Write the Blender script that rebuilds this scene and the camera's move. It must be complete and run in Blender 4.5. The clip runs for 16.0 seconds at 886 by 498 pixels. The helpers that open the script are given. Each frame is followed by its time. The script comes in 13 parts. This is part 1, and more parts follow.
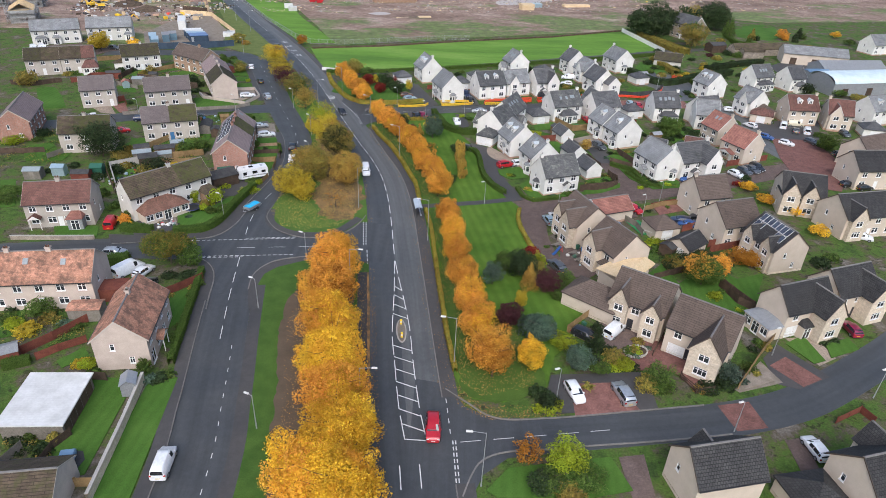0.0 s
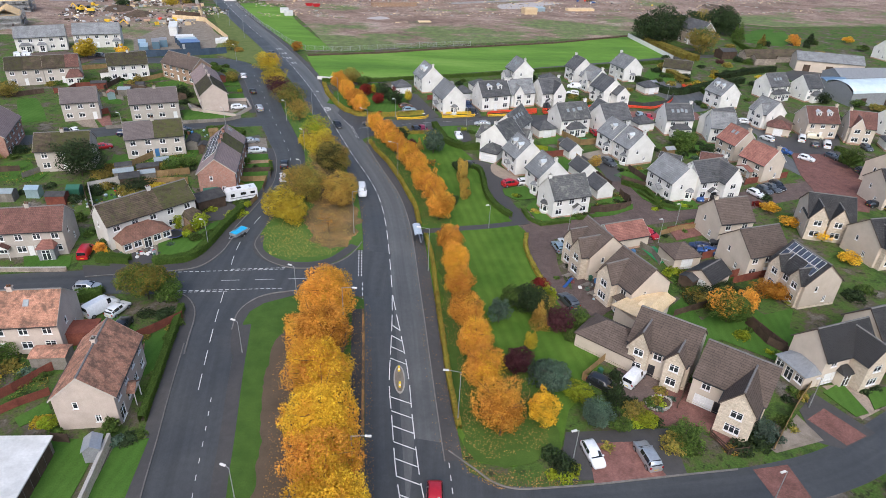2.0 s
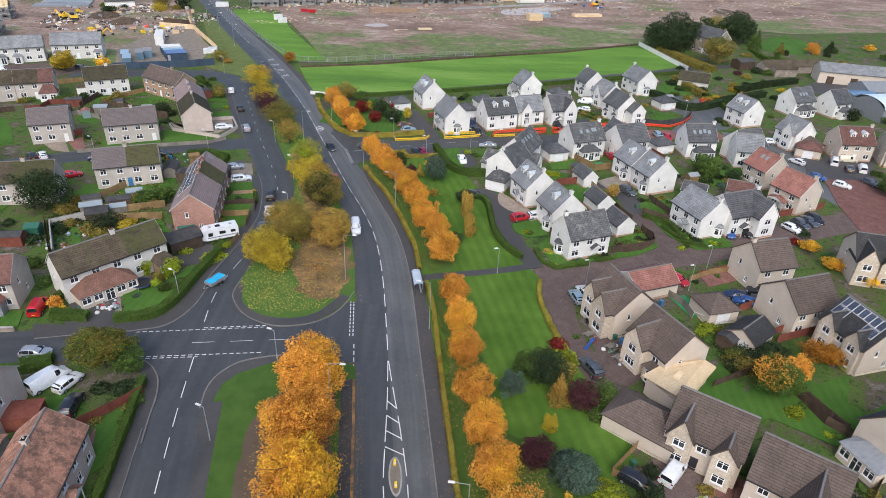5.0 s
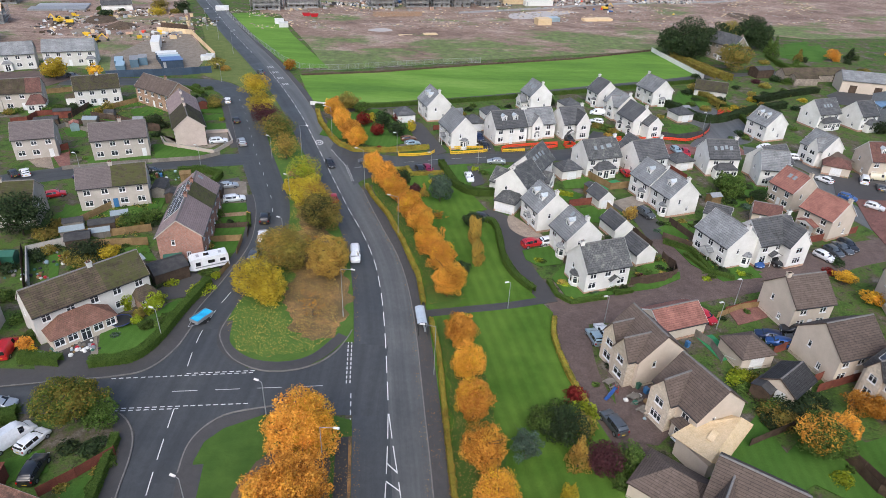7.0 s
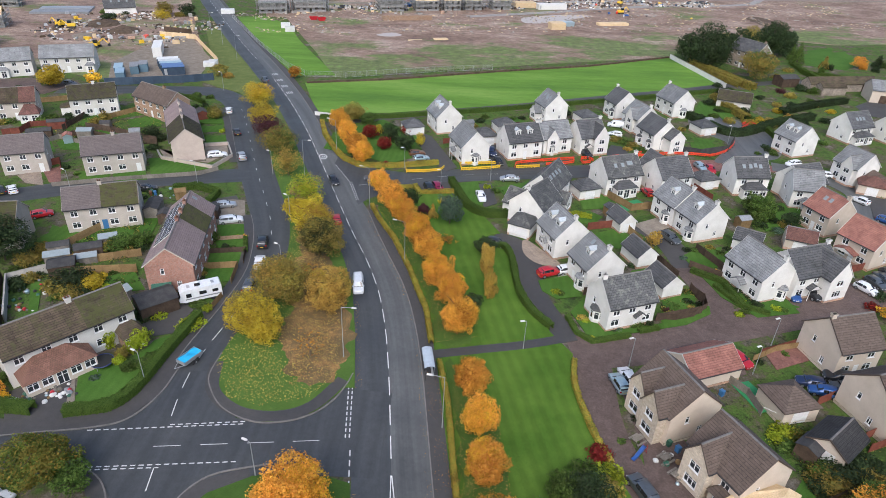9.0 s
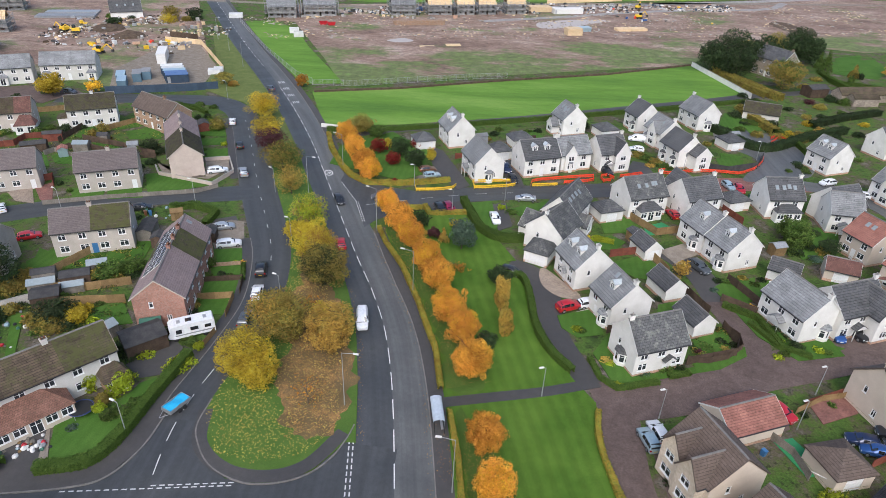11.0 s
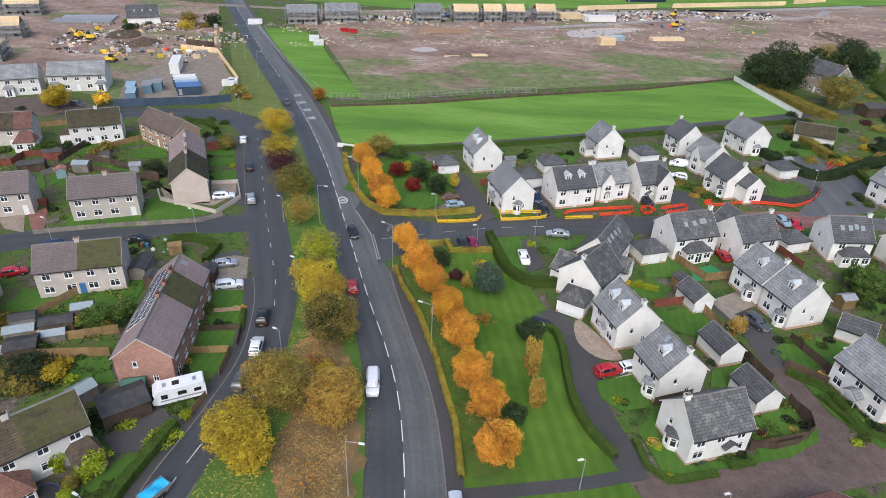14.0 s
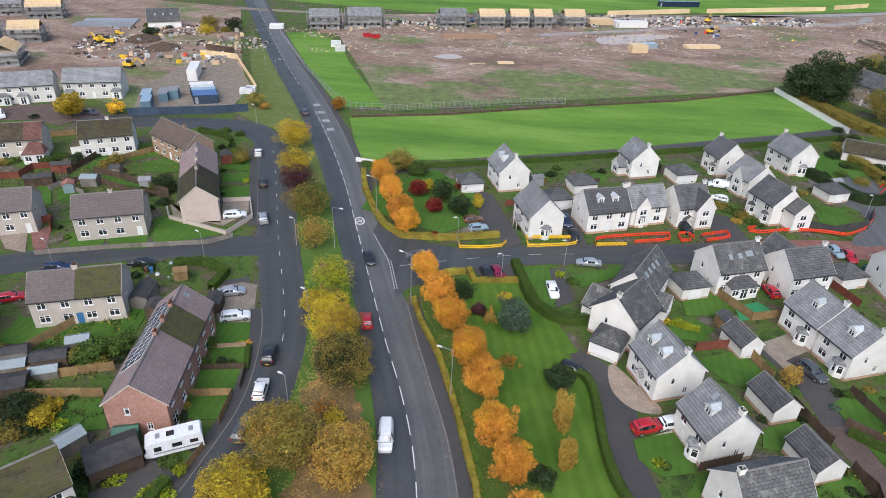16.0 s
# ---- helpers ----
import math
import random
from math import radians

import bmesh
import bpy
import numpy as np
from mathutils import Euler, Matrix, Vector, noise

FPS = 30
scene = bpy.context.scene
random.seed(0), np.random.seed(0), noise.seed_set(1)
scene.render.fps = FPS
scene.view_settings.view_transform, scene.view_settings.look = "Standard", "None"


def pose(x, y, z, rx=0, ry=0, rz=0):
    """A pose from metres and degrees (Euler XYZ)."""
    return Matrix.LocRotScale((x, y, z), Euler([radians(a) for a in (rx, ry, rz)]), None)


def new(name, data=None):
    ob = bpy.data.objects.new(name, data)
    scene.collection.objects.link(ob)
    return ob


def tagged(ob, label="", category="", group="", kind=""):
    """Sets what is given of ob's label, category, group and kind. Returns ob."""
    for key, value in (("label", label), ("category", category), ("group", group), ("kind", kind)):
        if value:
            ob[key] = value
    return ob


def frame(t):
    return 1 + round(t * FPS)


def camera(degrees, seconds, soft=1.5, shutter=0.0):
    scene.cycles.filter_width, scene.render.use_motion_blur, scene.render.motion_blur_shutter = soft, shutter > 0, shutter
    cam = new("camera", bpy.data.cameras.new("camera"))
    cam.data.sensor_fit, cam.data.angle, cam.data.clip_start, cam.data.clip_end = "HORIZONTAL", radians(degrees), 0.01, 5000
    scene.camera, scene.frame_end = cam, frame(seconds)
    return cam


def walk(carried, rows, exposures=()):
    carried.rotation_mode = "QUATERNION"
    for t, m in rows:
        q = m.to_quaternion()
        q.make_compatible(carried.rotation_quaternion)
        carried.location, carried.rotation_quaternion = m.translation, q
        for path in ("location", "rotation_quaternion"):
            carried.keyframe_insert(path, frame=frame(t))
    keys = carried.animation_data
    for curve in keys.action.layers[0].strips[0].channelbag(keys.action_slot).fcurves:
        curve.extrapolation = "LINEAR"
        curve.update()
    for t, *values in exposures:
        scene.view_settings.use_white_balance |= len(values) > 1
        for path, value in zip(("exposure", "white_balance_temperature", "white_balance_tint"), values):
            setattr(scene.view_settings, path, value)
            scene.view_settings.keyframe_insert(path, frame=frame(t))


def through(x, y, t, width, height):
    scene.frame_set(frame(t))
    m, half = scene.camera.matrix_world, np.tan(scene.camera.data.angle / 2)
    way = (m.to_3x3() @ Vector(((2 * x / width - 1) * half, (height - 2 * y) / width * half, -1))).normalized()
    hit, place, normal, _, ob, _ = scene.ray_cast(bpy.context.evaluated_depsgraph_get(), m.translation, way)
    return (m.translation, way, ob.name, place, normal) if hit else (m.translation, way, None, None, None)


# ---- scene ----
cam = camera(70.0, 16.0, soft=0.8)
METRES, EYE, TILT, LEAN, TURN = 80.5, 60.0, 0.0, 0.0, 0.0
ROWS = [
    (0.0, 0.0, 0.0, 0.0, 1.36, -30.6, -2.3),
    (0.5, -0.0023, 0.0331, 0.0001, 1.33, -30.58, -2.3),
    (1.0, -0.0036, 0.0642, 0.0004, 1.34, -30.58, -2.28),
    (1.5, -0.0053, 0.0977, 0.0007, 1.34, -30.58, -2.27),
    (2.0, -0.0072, 0.1312, 0.0009, 1.33, -30.58, -2.27),
    (2.5, -0.009, 0.1648, 0.0015, 1.32, -30.6, -2.26),
    (3.0, -0.0105, 0.1985, 0.0018, 1.32, -30.59, -2.26),
    (3.5, -0.0121, 0.2321, 0.0025, 1.31, -30.61, -2.26),
    (4.0, -0.0139, 0.2657, 0.003, 1.32, -30.61, -2.27),
    (6.5, -0.023, 0.4288, 0.0055, 1.63, -30.65, -2.26),
    (7.0, -0.0246, 0.4597, 0.0061, 1.81, -30.66, -2.26),
    (7.5, -0.0264, 0.4906, 0.0062, 1.98, -30.67, -2.24),
    (8.0, -0.028, 0.5212, 0.0071, 2.18, -30.7, -2.24),
    (8.5, -0.0299, 0.5515, 0.0071, 2.43, -30.7, -2.26),
    (9.0, -0.0316, 0.5818, 0.0072, 2.7, -30.71, -2.24),
    (11.5, -0.0418, 0.7307, 0.0084, 4.08, -30.71, -2.17),
    (12.0, -0.0444, 0.7604, 0.0083, 4.41, -30.71, -2.16),
    (12.5, -0.047, 0.7901, 0.009, 4.75, -30.73, -2.15),
    (13.0, -0.0502, 0.8196, 0.0093, 5.08, -30.73, -2.14),
    (13.5, -0.0532, 0.8493, 0.0098, 5.47, -30.72, -2.13),
    (14.0, -0.0567, 0.8787, 0.0101, 5.95, -30.72, -2.12),
    (14.5, -0.0612, 0.9083, 0.0103, 6.45, -30.73, -2.1),
    (15.0, -0.0645, 0.9379, 0.0107, 7.0, -30.74, -2.07),
    (15.5, -0.0691, 0.9673, 0.0113, 7.53, -30.75, -2.05),
    (16.0, -0.0729, 0.9968, 0.0114, 8.08, -30.74, -2.01),
]
walk(cam, [(t, pose(0, 0, EYE, TILT, LEAN, TURN) @ pose(METRES * x, METRES * y, METRES * z, 90 + pitch, roll, yaw)) for t, x, y, z, yaw, pitch, roll in ROWS], exposures=[(0.0, 0.64, 5880, 10.5), (16.0, 0.64, 5880, 10.5)])

# ---------------------------------------------------------------- daylight: a thin overcast
sky_world = bpy.data.worlds.new("overcast_sky")
scene.world = sky_world
sky_world.use_nodes = True
_wn, _wl = sky_world.node_tree.nodes, sky_world.node_tree.links
_sky = _wn.new("ShaderNodeTexSky")
_sky.sky_type, _sky.sun_disc = "NISHITA", False
_sky.sun_elevation, _sky.sun_rotation = radians(45), radians(195)
_sky.air_density, _sky.dust_density, _sky.ozone_density = 1.0, 4.0, 0.6
_wl.new(_sky.outputs[0], _wn["Background"].inputs[0])
_wn["Background"].inputs[1].default_value = 0.135
sun = new("sun", bpy.data.lights.new("sun", "SUN"))
sun.data.energy, sun.data.angle, sun.data.color = 1.1, radians(40), (1.0, 0.96, 0.9)
sun.matrix_basis = pose(0, 0, 300, 45, 0, 15)

# ---------------------------------------------------------------- materials
def nodes_of(name):
    m = bpy.data.materials.new(name)
    m.use_nodes = True
    return m, m.node_tree.nodes, m.node_tree.links, m.node_tree.nodes["Principled BSDF"]


def ramp(nt, links, fac, stops):
    r = nt.new("ShaderNodeValToRGB")
    while len(r.color_ramp.elements) < len(stops):
        r.color_ramp.elements.new(0.5)
    for e, (p, c) in zip(r.color_ramp.elements, stops):
        e.position, e.color = p, (*c, 1)
    links.new(fac, r.inputs[0])
    return r.outputs[0]


def mixc(nt, links, fac, a, b, mode="MIX"):
    n = nt.new("ShaderNodeMix")
    n.data_type, n.blend_type = "RGBA", mode
    for sock, val in ((n.inputs[0], fac), (n.inputs[6], a), (n.inputs[7], b)):
        if isinstance(val, (int, float)):
            sock.default_value = val
        elif isinstance(val, tuple):
            sock.default_value = (*val, 1)
        else:
            links.new(val, sock)
    return n.outputs[2]


def noise_of(nt, links, co, scale, detail=4, rough=0.6):
    n = nt.new("ShaderNodeTexNoise")
    n.inputs["Scale"].default_value, n.inputs["Detail"].default_value, n.inputs["Roughness"].default_value = scale, detail, rough
    links.new(co, n.inputs["Vector"])
    return n.outputs["Fac"]


def bump_of(nt, links, height, strength, dist, bsdf):
    b = nt.new("ShaderNodeBump")
    b.inputs["Strength"].default_value, b.inputs["Distance"].default_value = strength, dist
    links.new(height, b.inputs["Height"])
    links.new(b.outputs[0], bsdf.inputs["Normal"])


def surface(name, c1, c2, big=0.3, small=6.0, rough=0.8, bump=0.3, dist=0.02, metal=0.0, rand=0.12, grain=0.25, world=True, c3=None, spec=0.18):
    """A plain material that wanders between c1 and c2 at a large and a small scale."""
    m, nt, links, bsdf = nodes_of(name)
    if world:
        co = nt.new("ShaderNodeNewGeometry").outputs["Position"]
    else:
        co = nt.new("ShaderNodeTexCoord").outputs["Object"]
    a = noise_of(nt, links, co, big, 5)
    b = noise_of(nt, links, co, small, 4, 0.7)
    stops = [(0.32, c1), (0.68, c2)] if c3 is None else [(0.3, c1), (0.5, c2), (0.72, c3)]
    col = ramp(nt, links, a, stops)
    dark = ramp(nt, links, b, [(0.25, (1 - grain,) * 3), (0.75, (1 + grain * 0.6,) * 3)])
    col = mixc(nt, links, 1.0, col, dark, "MULTIPLY")
    if rand:
        r = nt.new("ShaderNodeObjectInfo").outputs["Random"]
        col = mixc(nt, links, 1.0, col, ramp(nt, links, r, [(0, (1 - rand,) * 3), (1, (1 + rand,) * 3)]), "MULTIPLY")
    links.new(col, bsdf.inputs["Base Color"])
    bsdf.inputs["Roughness"].default_value, bsdf.inputs["Metallic"].default_value = rough, metal
    bsdf.inputs["Specular IOR Level"].default_value = spec
    if bump:
        bump_of(nt, links, b, bump, dist, bsdf)
    return m


def courses(name, c1, c2, joint, w, h, gap=0.012, rough=0.75, moss=None, moss_at=0.6, bump=0.6, offset=0.5, stain=0.35, squash=0.3):
    """Tiles, slates or bricks laid in courses; the pattern runs in metres along the face."""
    m, nt, links, bsdf = nodes_of(name)
    uv = nt.new("ShaderNodeTexCoord").outputs["UV"]
    pos = nt.new("ShaderNodeNewGeometry").outputs["Position"]
    br = nt.new("ShaderNodeTexBrick")
    br.offset = offset
    for k, v in (("Scale", 1.0), ("Brick Width", w), ("Row Height", h), ("Mortar Size", gap), ("Mortar Smooth", 0.3), ("Bias", 0.0)):
        br.inputs[k].default_value = v
    br.inputs["Color1"].default_value, br.inputs["Color2"].default_value, br.inputs["Mortar"].default_value = (*c1, 1), (*c2, 1), (*joint, 1)
    links.new(uv, br.inputs["Vector"])
    a = noise_of(nt, links, pos, 0.5, 6, 0.7)
    b = noise_of(nt, links, pos, 3.0, 5, 0.7)
    col = mixc(nt, links, 1.0, br.outputs["Color"], ramp(nt, links, a, [(0.3, (1 - stain,) * 3), (0.7, (1 + stain * 0.6,) * 3)]), "MULTIPLY")
    col = mixc(nt, links, 1.0, col, ramp(nt, links, b, [(0.3, (0.78,) * 3), (0.7, (1.2,) * 3)]), "MULTIPLY")
    if moss:
        fac = ramp(nt, links, noise_of(nt, links, pos, 0.9, 8, 0.75), [(moss_at - 0.06, (0, 0, 0)), (moss_at + 0.1, (0.85,) * 3)])
        col = mixc(nt, links, fac, col, moss)
    r = nt.new("ShaderNodeObjectInfo").outputs["Random"]
    col = mixc(nt, links, 1.0, col, ramp(nt, links, r, [(0, (0.85,) * 3), (1, (1.15,) * 3)]), "MULTIPLY")
    links.new(col, bsdf.inputs["Base Color"])
    bsdf.inputs["Roughness"].default_value = rough
    bsdf.inputs["Specular IOR Level"].default_value = 0.2
    sep = nt.new("ShaderNodeSeparateXYZ")
    links.new(uv, sep.inputs[0])
    saw = nt.new("ShaderNodeMath")
    saw.operation = "FRACT"
    div = nt.new("ShaderNodeMath")
    div.operation = "DIVIDE"
    div.inputs[1].default_value = h
    links.new(sep.outputs[1], div.inputs[0])
    links.new(div.outputs[0], saw.inputs[0])
    add = nt.new("ShaderNodeMath")
    add.operation = "SUBTRACT"
    links.new(br.outputs["Fac"], add.inputs[1])
    if squash:
        links.new(saw.outputs[0], add.inputs[0])
    bump_of(nt, links, add.outputs[0], bump, 0.03, bsdf)
    return m


def plain(name, c, rough=0.5, metal=0.0, coat=0.0, rand=0.0, spec=0.5):
    m, nt, links, bsdf = nodes_of(name)
    bsdf.inputs["Base Color"].default_value = (*c, 1)
    bsdf.inputs["Roughness"].default_value, bsdf.inputs["Metallic"].default_value = rough, metal
    bsdf.inputs["Coat Weight"].default_value = coat
    bsdf.inputs["Specular IOR Level"].default_value = spec
    co = nt.new("ShaderNodeTexCoord").outputs["Object"]
    col = mixc(nt, links, 1.0, c, ramp(nt, links, noise_of(nt, links, co, 2.5, 5, 0.7), [(0.3, (0.86,) * 3), (0.7, (1.1,) * 3)]), "MULTIPLY")
    if rand:
        r = nt.new("ShaderNodeObjectInfo").outputs["Random"]
        col = mixc(nt, links, 1.0, col, ramp(nt, links, r, [(0, (1 - rand,) * 3), (1, (1 + rand,) * 3)]), "MULTIPLY")
    links.new(col, bsdf.inputs["Base Color"])
    return m


def leafy(name, stops, through=0.25, rand=0.15, rough=0.7, alt=None, alt2=None, even=False):
    """Foliage: every leaf takes its own colour from the stops; light passes through."""
    m, nt, links, bsdf = nodes_of(name)
    isl = nt.new("ShaderNodeNewGeometry").outputs["Random Per Island"]
    n = len(stops)
    col = ramp(nt, links, isl, [(i / max(1, n - 1), c) for i, c in enumerate(stops)])
    pos = nt.new("ShaderNodeNewGeometry").outputs["Position"]
    col = mixc(nt, links, 1.0, col, ramp(nt, links, noise_of(nt, links, pos, 0.55, 3), [(0.3, (0.9,) * 3), (0.7, (1.08,) * 3)] if even else [(0.3, (0.66, 0.6, 0.62)), (0.5, (0.97, 0.95, 0.93)), (0.7, (1.18, 1.26, 1.15))]), "MULTIPLY")
    if alt:
        col = mixc(nt, links, ramp(nt, links, noise_of(nt, links, pos, 0.23, 4, 0.7), [(0.52, (0, 0, 0)), (0.64, (0.75,) * 3)]), col, alt)
    if alt2:
        col = mixc(nt, links, ramp(nt, links, noise_of(nt, links, pos, 0.42, 5, 0.75), [(0.57, (0, 0, 0)), (0.66, (0.7,) * 3)]), col, alt2)
    if rand:
        r = nt.new("ShaderNodeObjectInfo").outputs["Random"]
        col = mixc(nt, links, 1.0, col, ramp(nt, links, r, [(0, (1 - rand, 1 - rand * 1.3, 1 - rand)), (1, (1 + rand, 1 + rand * 1.3, 1 + rand))]), "MULTIPLY")
    links.new(col, bsdf.inputs["Base Color"])
    bsdf.inputs["Roughness"].default_value, bsdf.inputs["Specular IOR Level"].default_value = rough, 0.08
    tr = nt.new("ShaderNodeBsdfTranslucent")
    links.new(col, tr.inputs[0])
    mix = nt.new("ShaderNodeMixShader")
    mix.inputs[0].default_value = through
    links.new(bsdf.outputs[0], mix.inputs[1])
    links.new(tr.outputs[0], mix.inputs[2])
    links.new(mix.outputs[0], nt["Material Output"].inputs[0])
    return m


def litter(name, ground1, ground2, leaf1, leaf2, amount, scale=5.0, patch=0.15):
    """Grass or tarmac with fallen leaves lying on it in drifts."""
    m, nt, links, bsdf = nodes_of(name)
    pos = nt.new("ShaderNodeNewGeometry").outputs["Position"]
    g = ramp(nt, links, noise_of(nt, links, pos, 0.35, 6), [(0.3, ground1), (0.7, ground2)])
    fine = noise_of(nt, links, pos, 7.0, 5, 0.75)
    g = mixc(nt, links, 1.0, g, ramp(nt, links, fine, [(0.25, (0.65,) * 3), (0.75, (1.3,) * 3)]), "MULTIPLY")
    vor = nt.new("ShaderNodeTexVoronoi")
    vor.inputs["Scale"].default_value = scale
    links.new(pos, vor.inputs["Vector"])
    lc = ramp(nt, links, vor.outputs["Color"], [(0.2, leaf1), (0.8, leaf2)])
    drift = noise_of(nt, links, pos, patch, 4, 0.6)
    near = nt.new("ShaderNodeMath")
    near.operation = "MULTIPLY_ADD"
    links.new(drift, near.inputs[0])
    near.inputs[1].default_value, near.inputs[2].default_value = 0.8, amount - 0.4
    sub = nt.new("ShaderNodeMath")
    sub.operation = "GREATER_THAN"
    links.new(near.outputs[0], sub.inputs[0])
    links.new(fine, sub.inputs[1])
    col = mixc(nt, links, sub.outputs[0], g, lc)
    links.new(col, bsdf.inputs["Base Color"])
    bsdf.inputs["Roughness"].default_value, bsdf.inputs["Specular IOR Level"].default_value = 0.9, 0.15
    bump_of(nt, links, fine, 0.5, 0.05, bsdf)
    return m


def asphalt(name, c1, c2, rough=0.6, streak=0.0):
    m, nt, links, bsdf = nodes_of(name)
    pos = nt.new("ShaderNodeNewGeometry").outputs["Position"]
    big = noise_of(nt, links, pos, 0.12, 6, 0.65)
    col = ramp(nt, links, big, [(0.3, c1), (0.7, c2)])
    col = mixc(nt, links, 1.0, col, ramp(nt, links, noise_of(nt, links, pos, 14.0, 4, 0.8), [(0.2, (0.75,) * 3), (0.8, (1.28,) * 3)]), "MULTIPLY")
    col = mixc(nt, links, 1.0, col, ramp(nt, links, noise_of(nt, links, pos, 1.1, 7, 0.75), [(0.3, (0.85,) * 3), (0.7, (1.15,) * 3)]), "MULTIPLY")
    if streak:
        uv = nt.new("ShaderNodeTexCoord").outputs["UV"]
        mp = nt.new("ShaderNodeMapping")
        mp.inputs["Scale"].default_value = (0.7, 0.02, 1)
        links.new(uv, mp.inputs[0])
        col = mixc(nt, links, 1.0, col, ramp(nt, links, noise_of(nt, links, mp.outputs[0], 1.0, 3), [(0.35, (1 - streak,) * 3), (0.65, (1 + streak,) * 3)]), "MULTIPLY")
    links.new(col, bsdf.inputs["Base Color"])
    links.new(ramp(nt, links, big, [(0.35, (rough - 0.12,) * 3), (0.65, (rough + 0.12,) * 3)]), bsdf.inputs["Roughness"])
    bsdf.inputs["Specular IOR Level"].default_value = 0.4
    bump_of(nt, links, noise_of(nt, links, pos, 20.0, 3, 0.8), 0.25, 0.01, bsdf)
    return m


def mown(name, c1, c2, angle, width=1.6, depth=0.14):
    """Lawn with faint mowing stripes."""
    m, nt, links, bsdf = nodes_of(name)
    pos = nt.new("ShaderNodeNewGeometry").outputs["Position"]
    mp = nt.new("ShaderNodeMapping")
    mp.inputs["Rotation"].default_value = (0, 0, radians(angle))
    links.new(pos, mp.inputs[0])
    wv = nt.new("ShaderNodeTexWave")
    wv.inputs["Scale"].default_value, wv.inputs["Distortion"].default_value, wv.inputs["Detail Scale"].default_value = 0.314 / width, 2.5, 0.4
    links.new(mp.outputs[0], wv.inputs["Vector"])
    col = ramp(nt, links, noise_of(nt, links, pos, 0.12, 6, 0.65), [(0.3, c1), (0.7, c2)])
    col = mixc(nt, links, 1.0, col, ramp(nt, links, wv.outputs["Fac"], [(0.2, (1 - depth,) * 3), (0.8, (1 + depth,) * 3)]), "MULTIPLY")
    fine = noise_of(nt, links, pos, 6.0, 6, 0.8)
    col = mixc(nt, links, 1.0, col, ramp(nt, links, fine, [(0.25, (0.68,) * 3), (0.75, (1.3,) * 3)]), "MULTIPLY")
    links.new(col, bsdf.inputs["Base Color"])
    bsdf.inputs["Roughness"].default_value, bsdf.inputs["Specular IOR Level"].default_value = 0.95, 0.1
    bump_of(nt, links, fine, 0.6, 0.05, bsdf)
    return m


def yard(name):
    """Ground of lived-in gardens: worn grass, bare earth, gravel and trodden paths in patches."""
    m, nt, links, bsdf = nodes_of(name)
    pos = nt.new("ShaderNodeNewGeometry").outputs["Position"]
    fine = noise_of(nt, links, pos, 3.5, 8, 0.8)
    col = ramp(nt, links, noise_of(nt, links, pos, 0.16, 8, 0.72), [(0.36, (0.04, 0.07, 0.019)), (0.45, (0.072, 0.125, 0.024)), (0.51, (0.08, 0.105, 0.03)), (0.56, (0.095, 0.08, 0.056)), (0.66, (0.18, 0.16, 0.138))])
    col = mixc(nt, links, ramp(nt, links, noise_of(nt, links, pos, 0.7, 5, 0.7), [(0.56, (0, 0, 0)), (0.62, (0.8,) * 3)]), col, (0.03, 0.036, 0.017))
    col = mixc(nt, links, 1.0, col, ramp(nt, links, fine, [(0.3, (0.5,) * 3), (0.7, (1.5,) * 3)]), "MULTIPLY")
    links.new(col, bsdf.inputs["Base Color"])
    bsdf.inputs["Roughness"].default_value, bsdf.inputs["Specular IOR Level"].default_value = 0.95, 0.12
    bump_of(nt, links, fine, 0.8, 0.12, bsdf)
    return m


def pasture(name, c1, c2, c3, turn):
    """A grass field with long soft streaks of growth."""
    m, nt, links, bsdf = nodes_of(name)
    pos = nt.new("ShaderNodeNewGeometry").outputs["Position"]
    mp = nt.new("ShaderNodeMapping")
    mp.inputs["Rotation"].default_value, mp.inputs["Scale"].default_value = (0, 0, radians(turn)), (0.25, 1.0, 1.0)
    links.new(pos, mp.inputs[0])
    col = ramp(nt, links, noise_of(nt, links, mp.outputs[0], 0.06, 7, 0.65), [(0.34, c1), (0.5, c2), (0.66, c3)])
    fine = noise_of(nt, links, mp.outputs[0], 1.2, 7, 0.8)
    col = mixc(nt, links, 1.0, col, ramp(nt, links, fine, [(0.3, (0.84,) * 3), (0.7, (1.14,) * 3)]), "MULTIPLY")
    links.new(col, bsdf.inputs["Base Color"])
    bsdf.inputs["Roughness"].default_value, bsdf.inputs["Specular IOR Level"].default_value = 0.95, 0.1
    bump_of(nt, links, fine, 0.4, 0.05, bsdf)
    return m


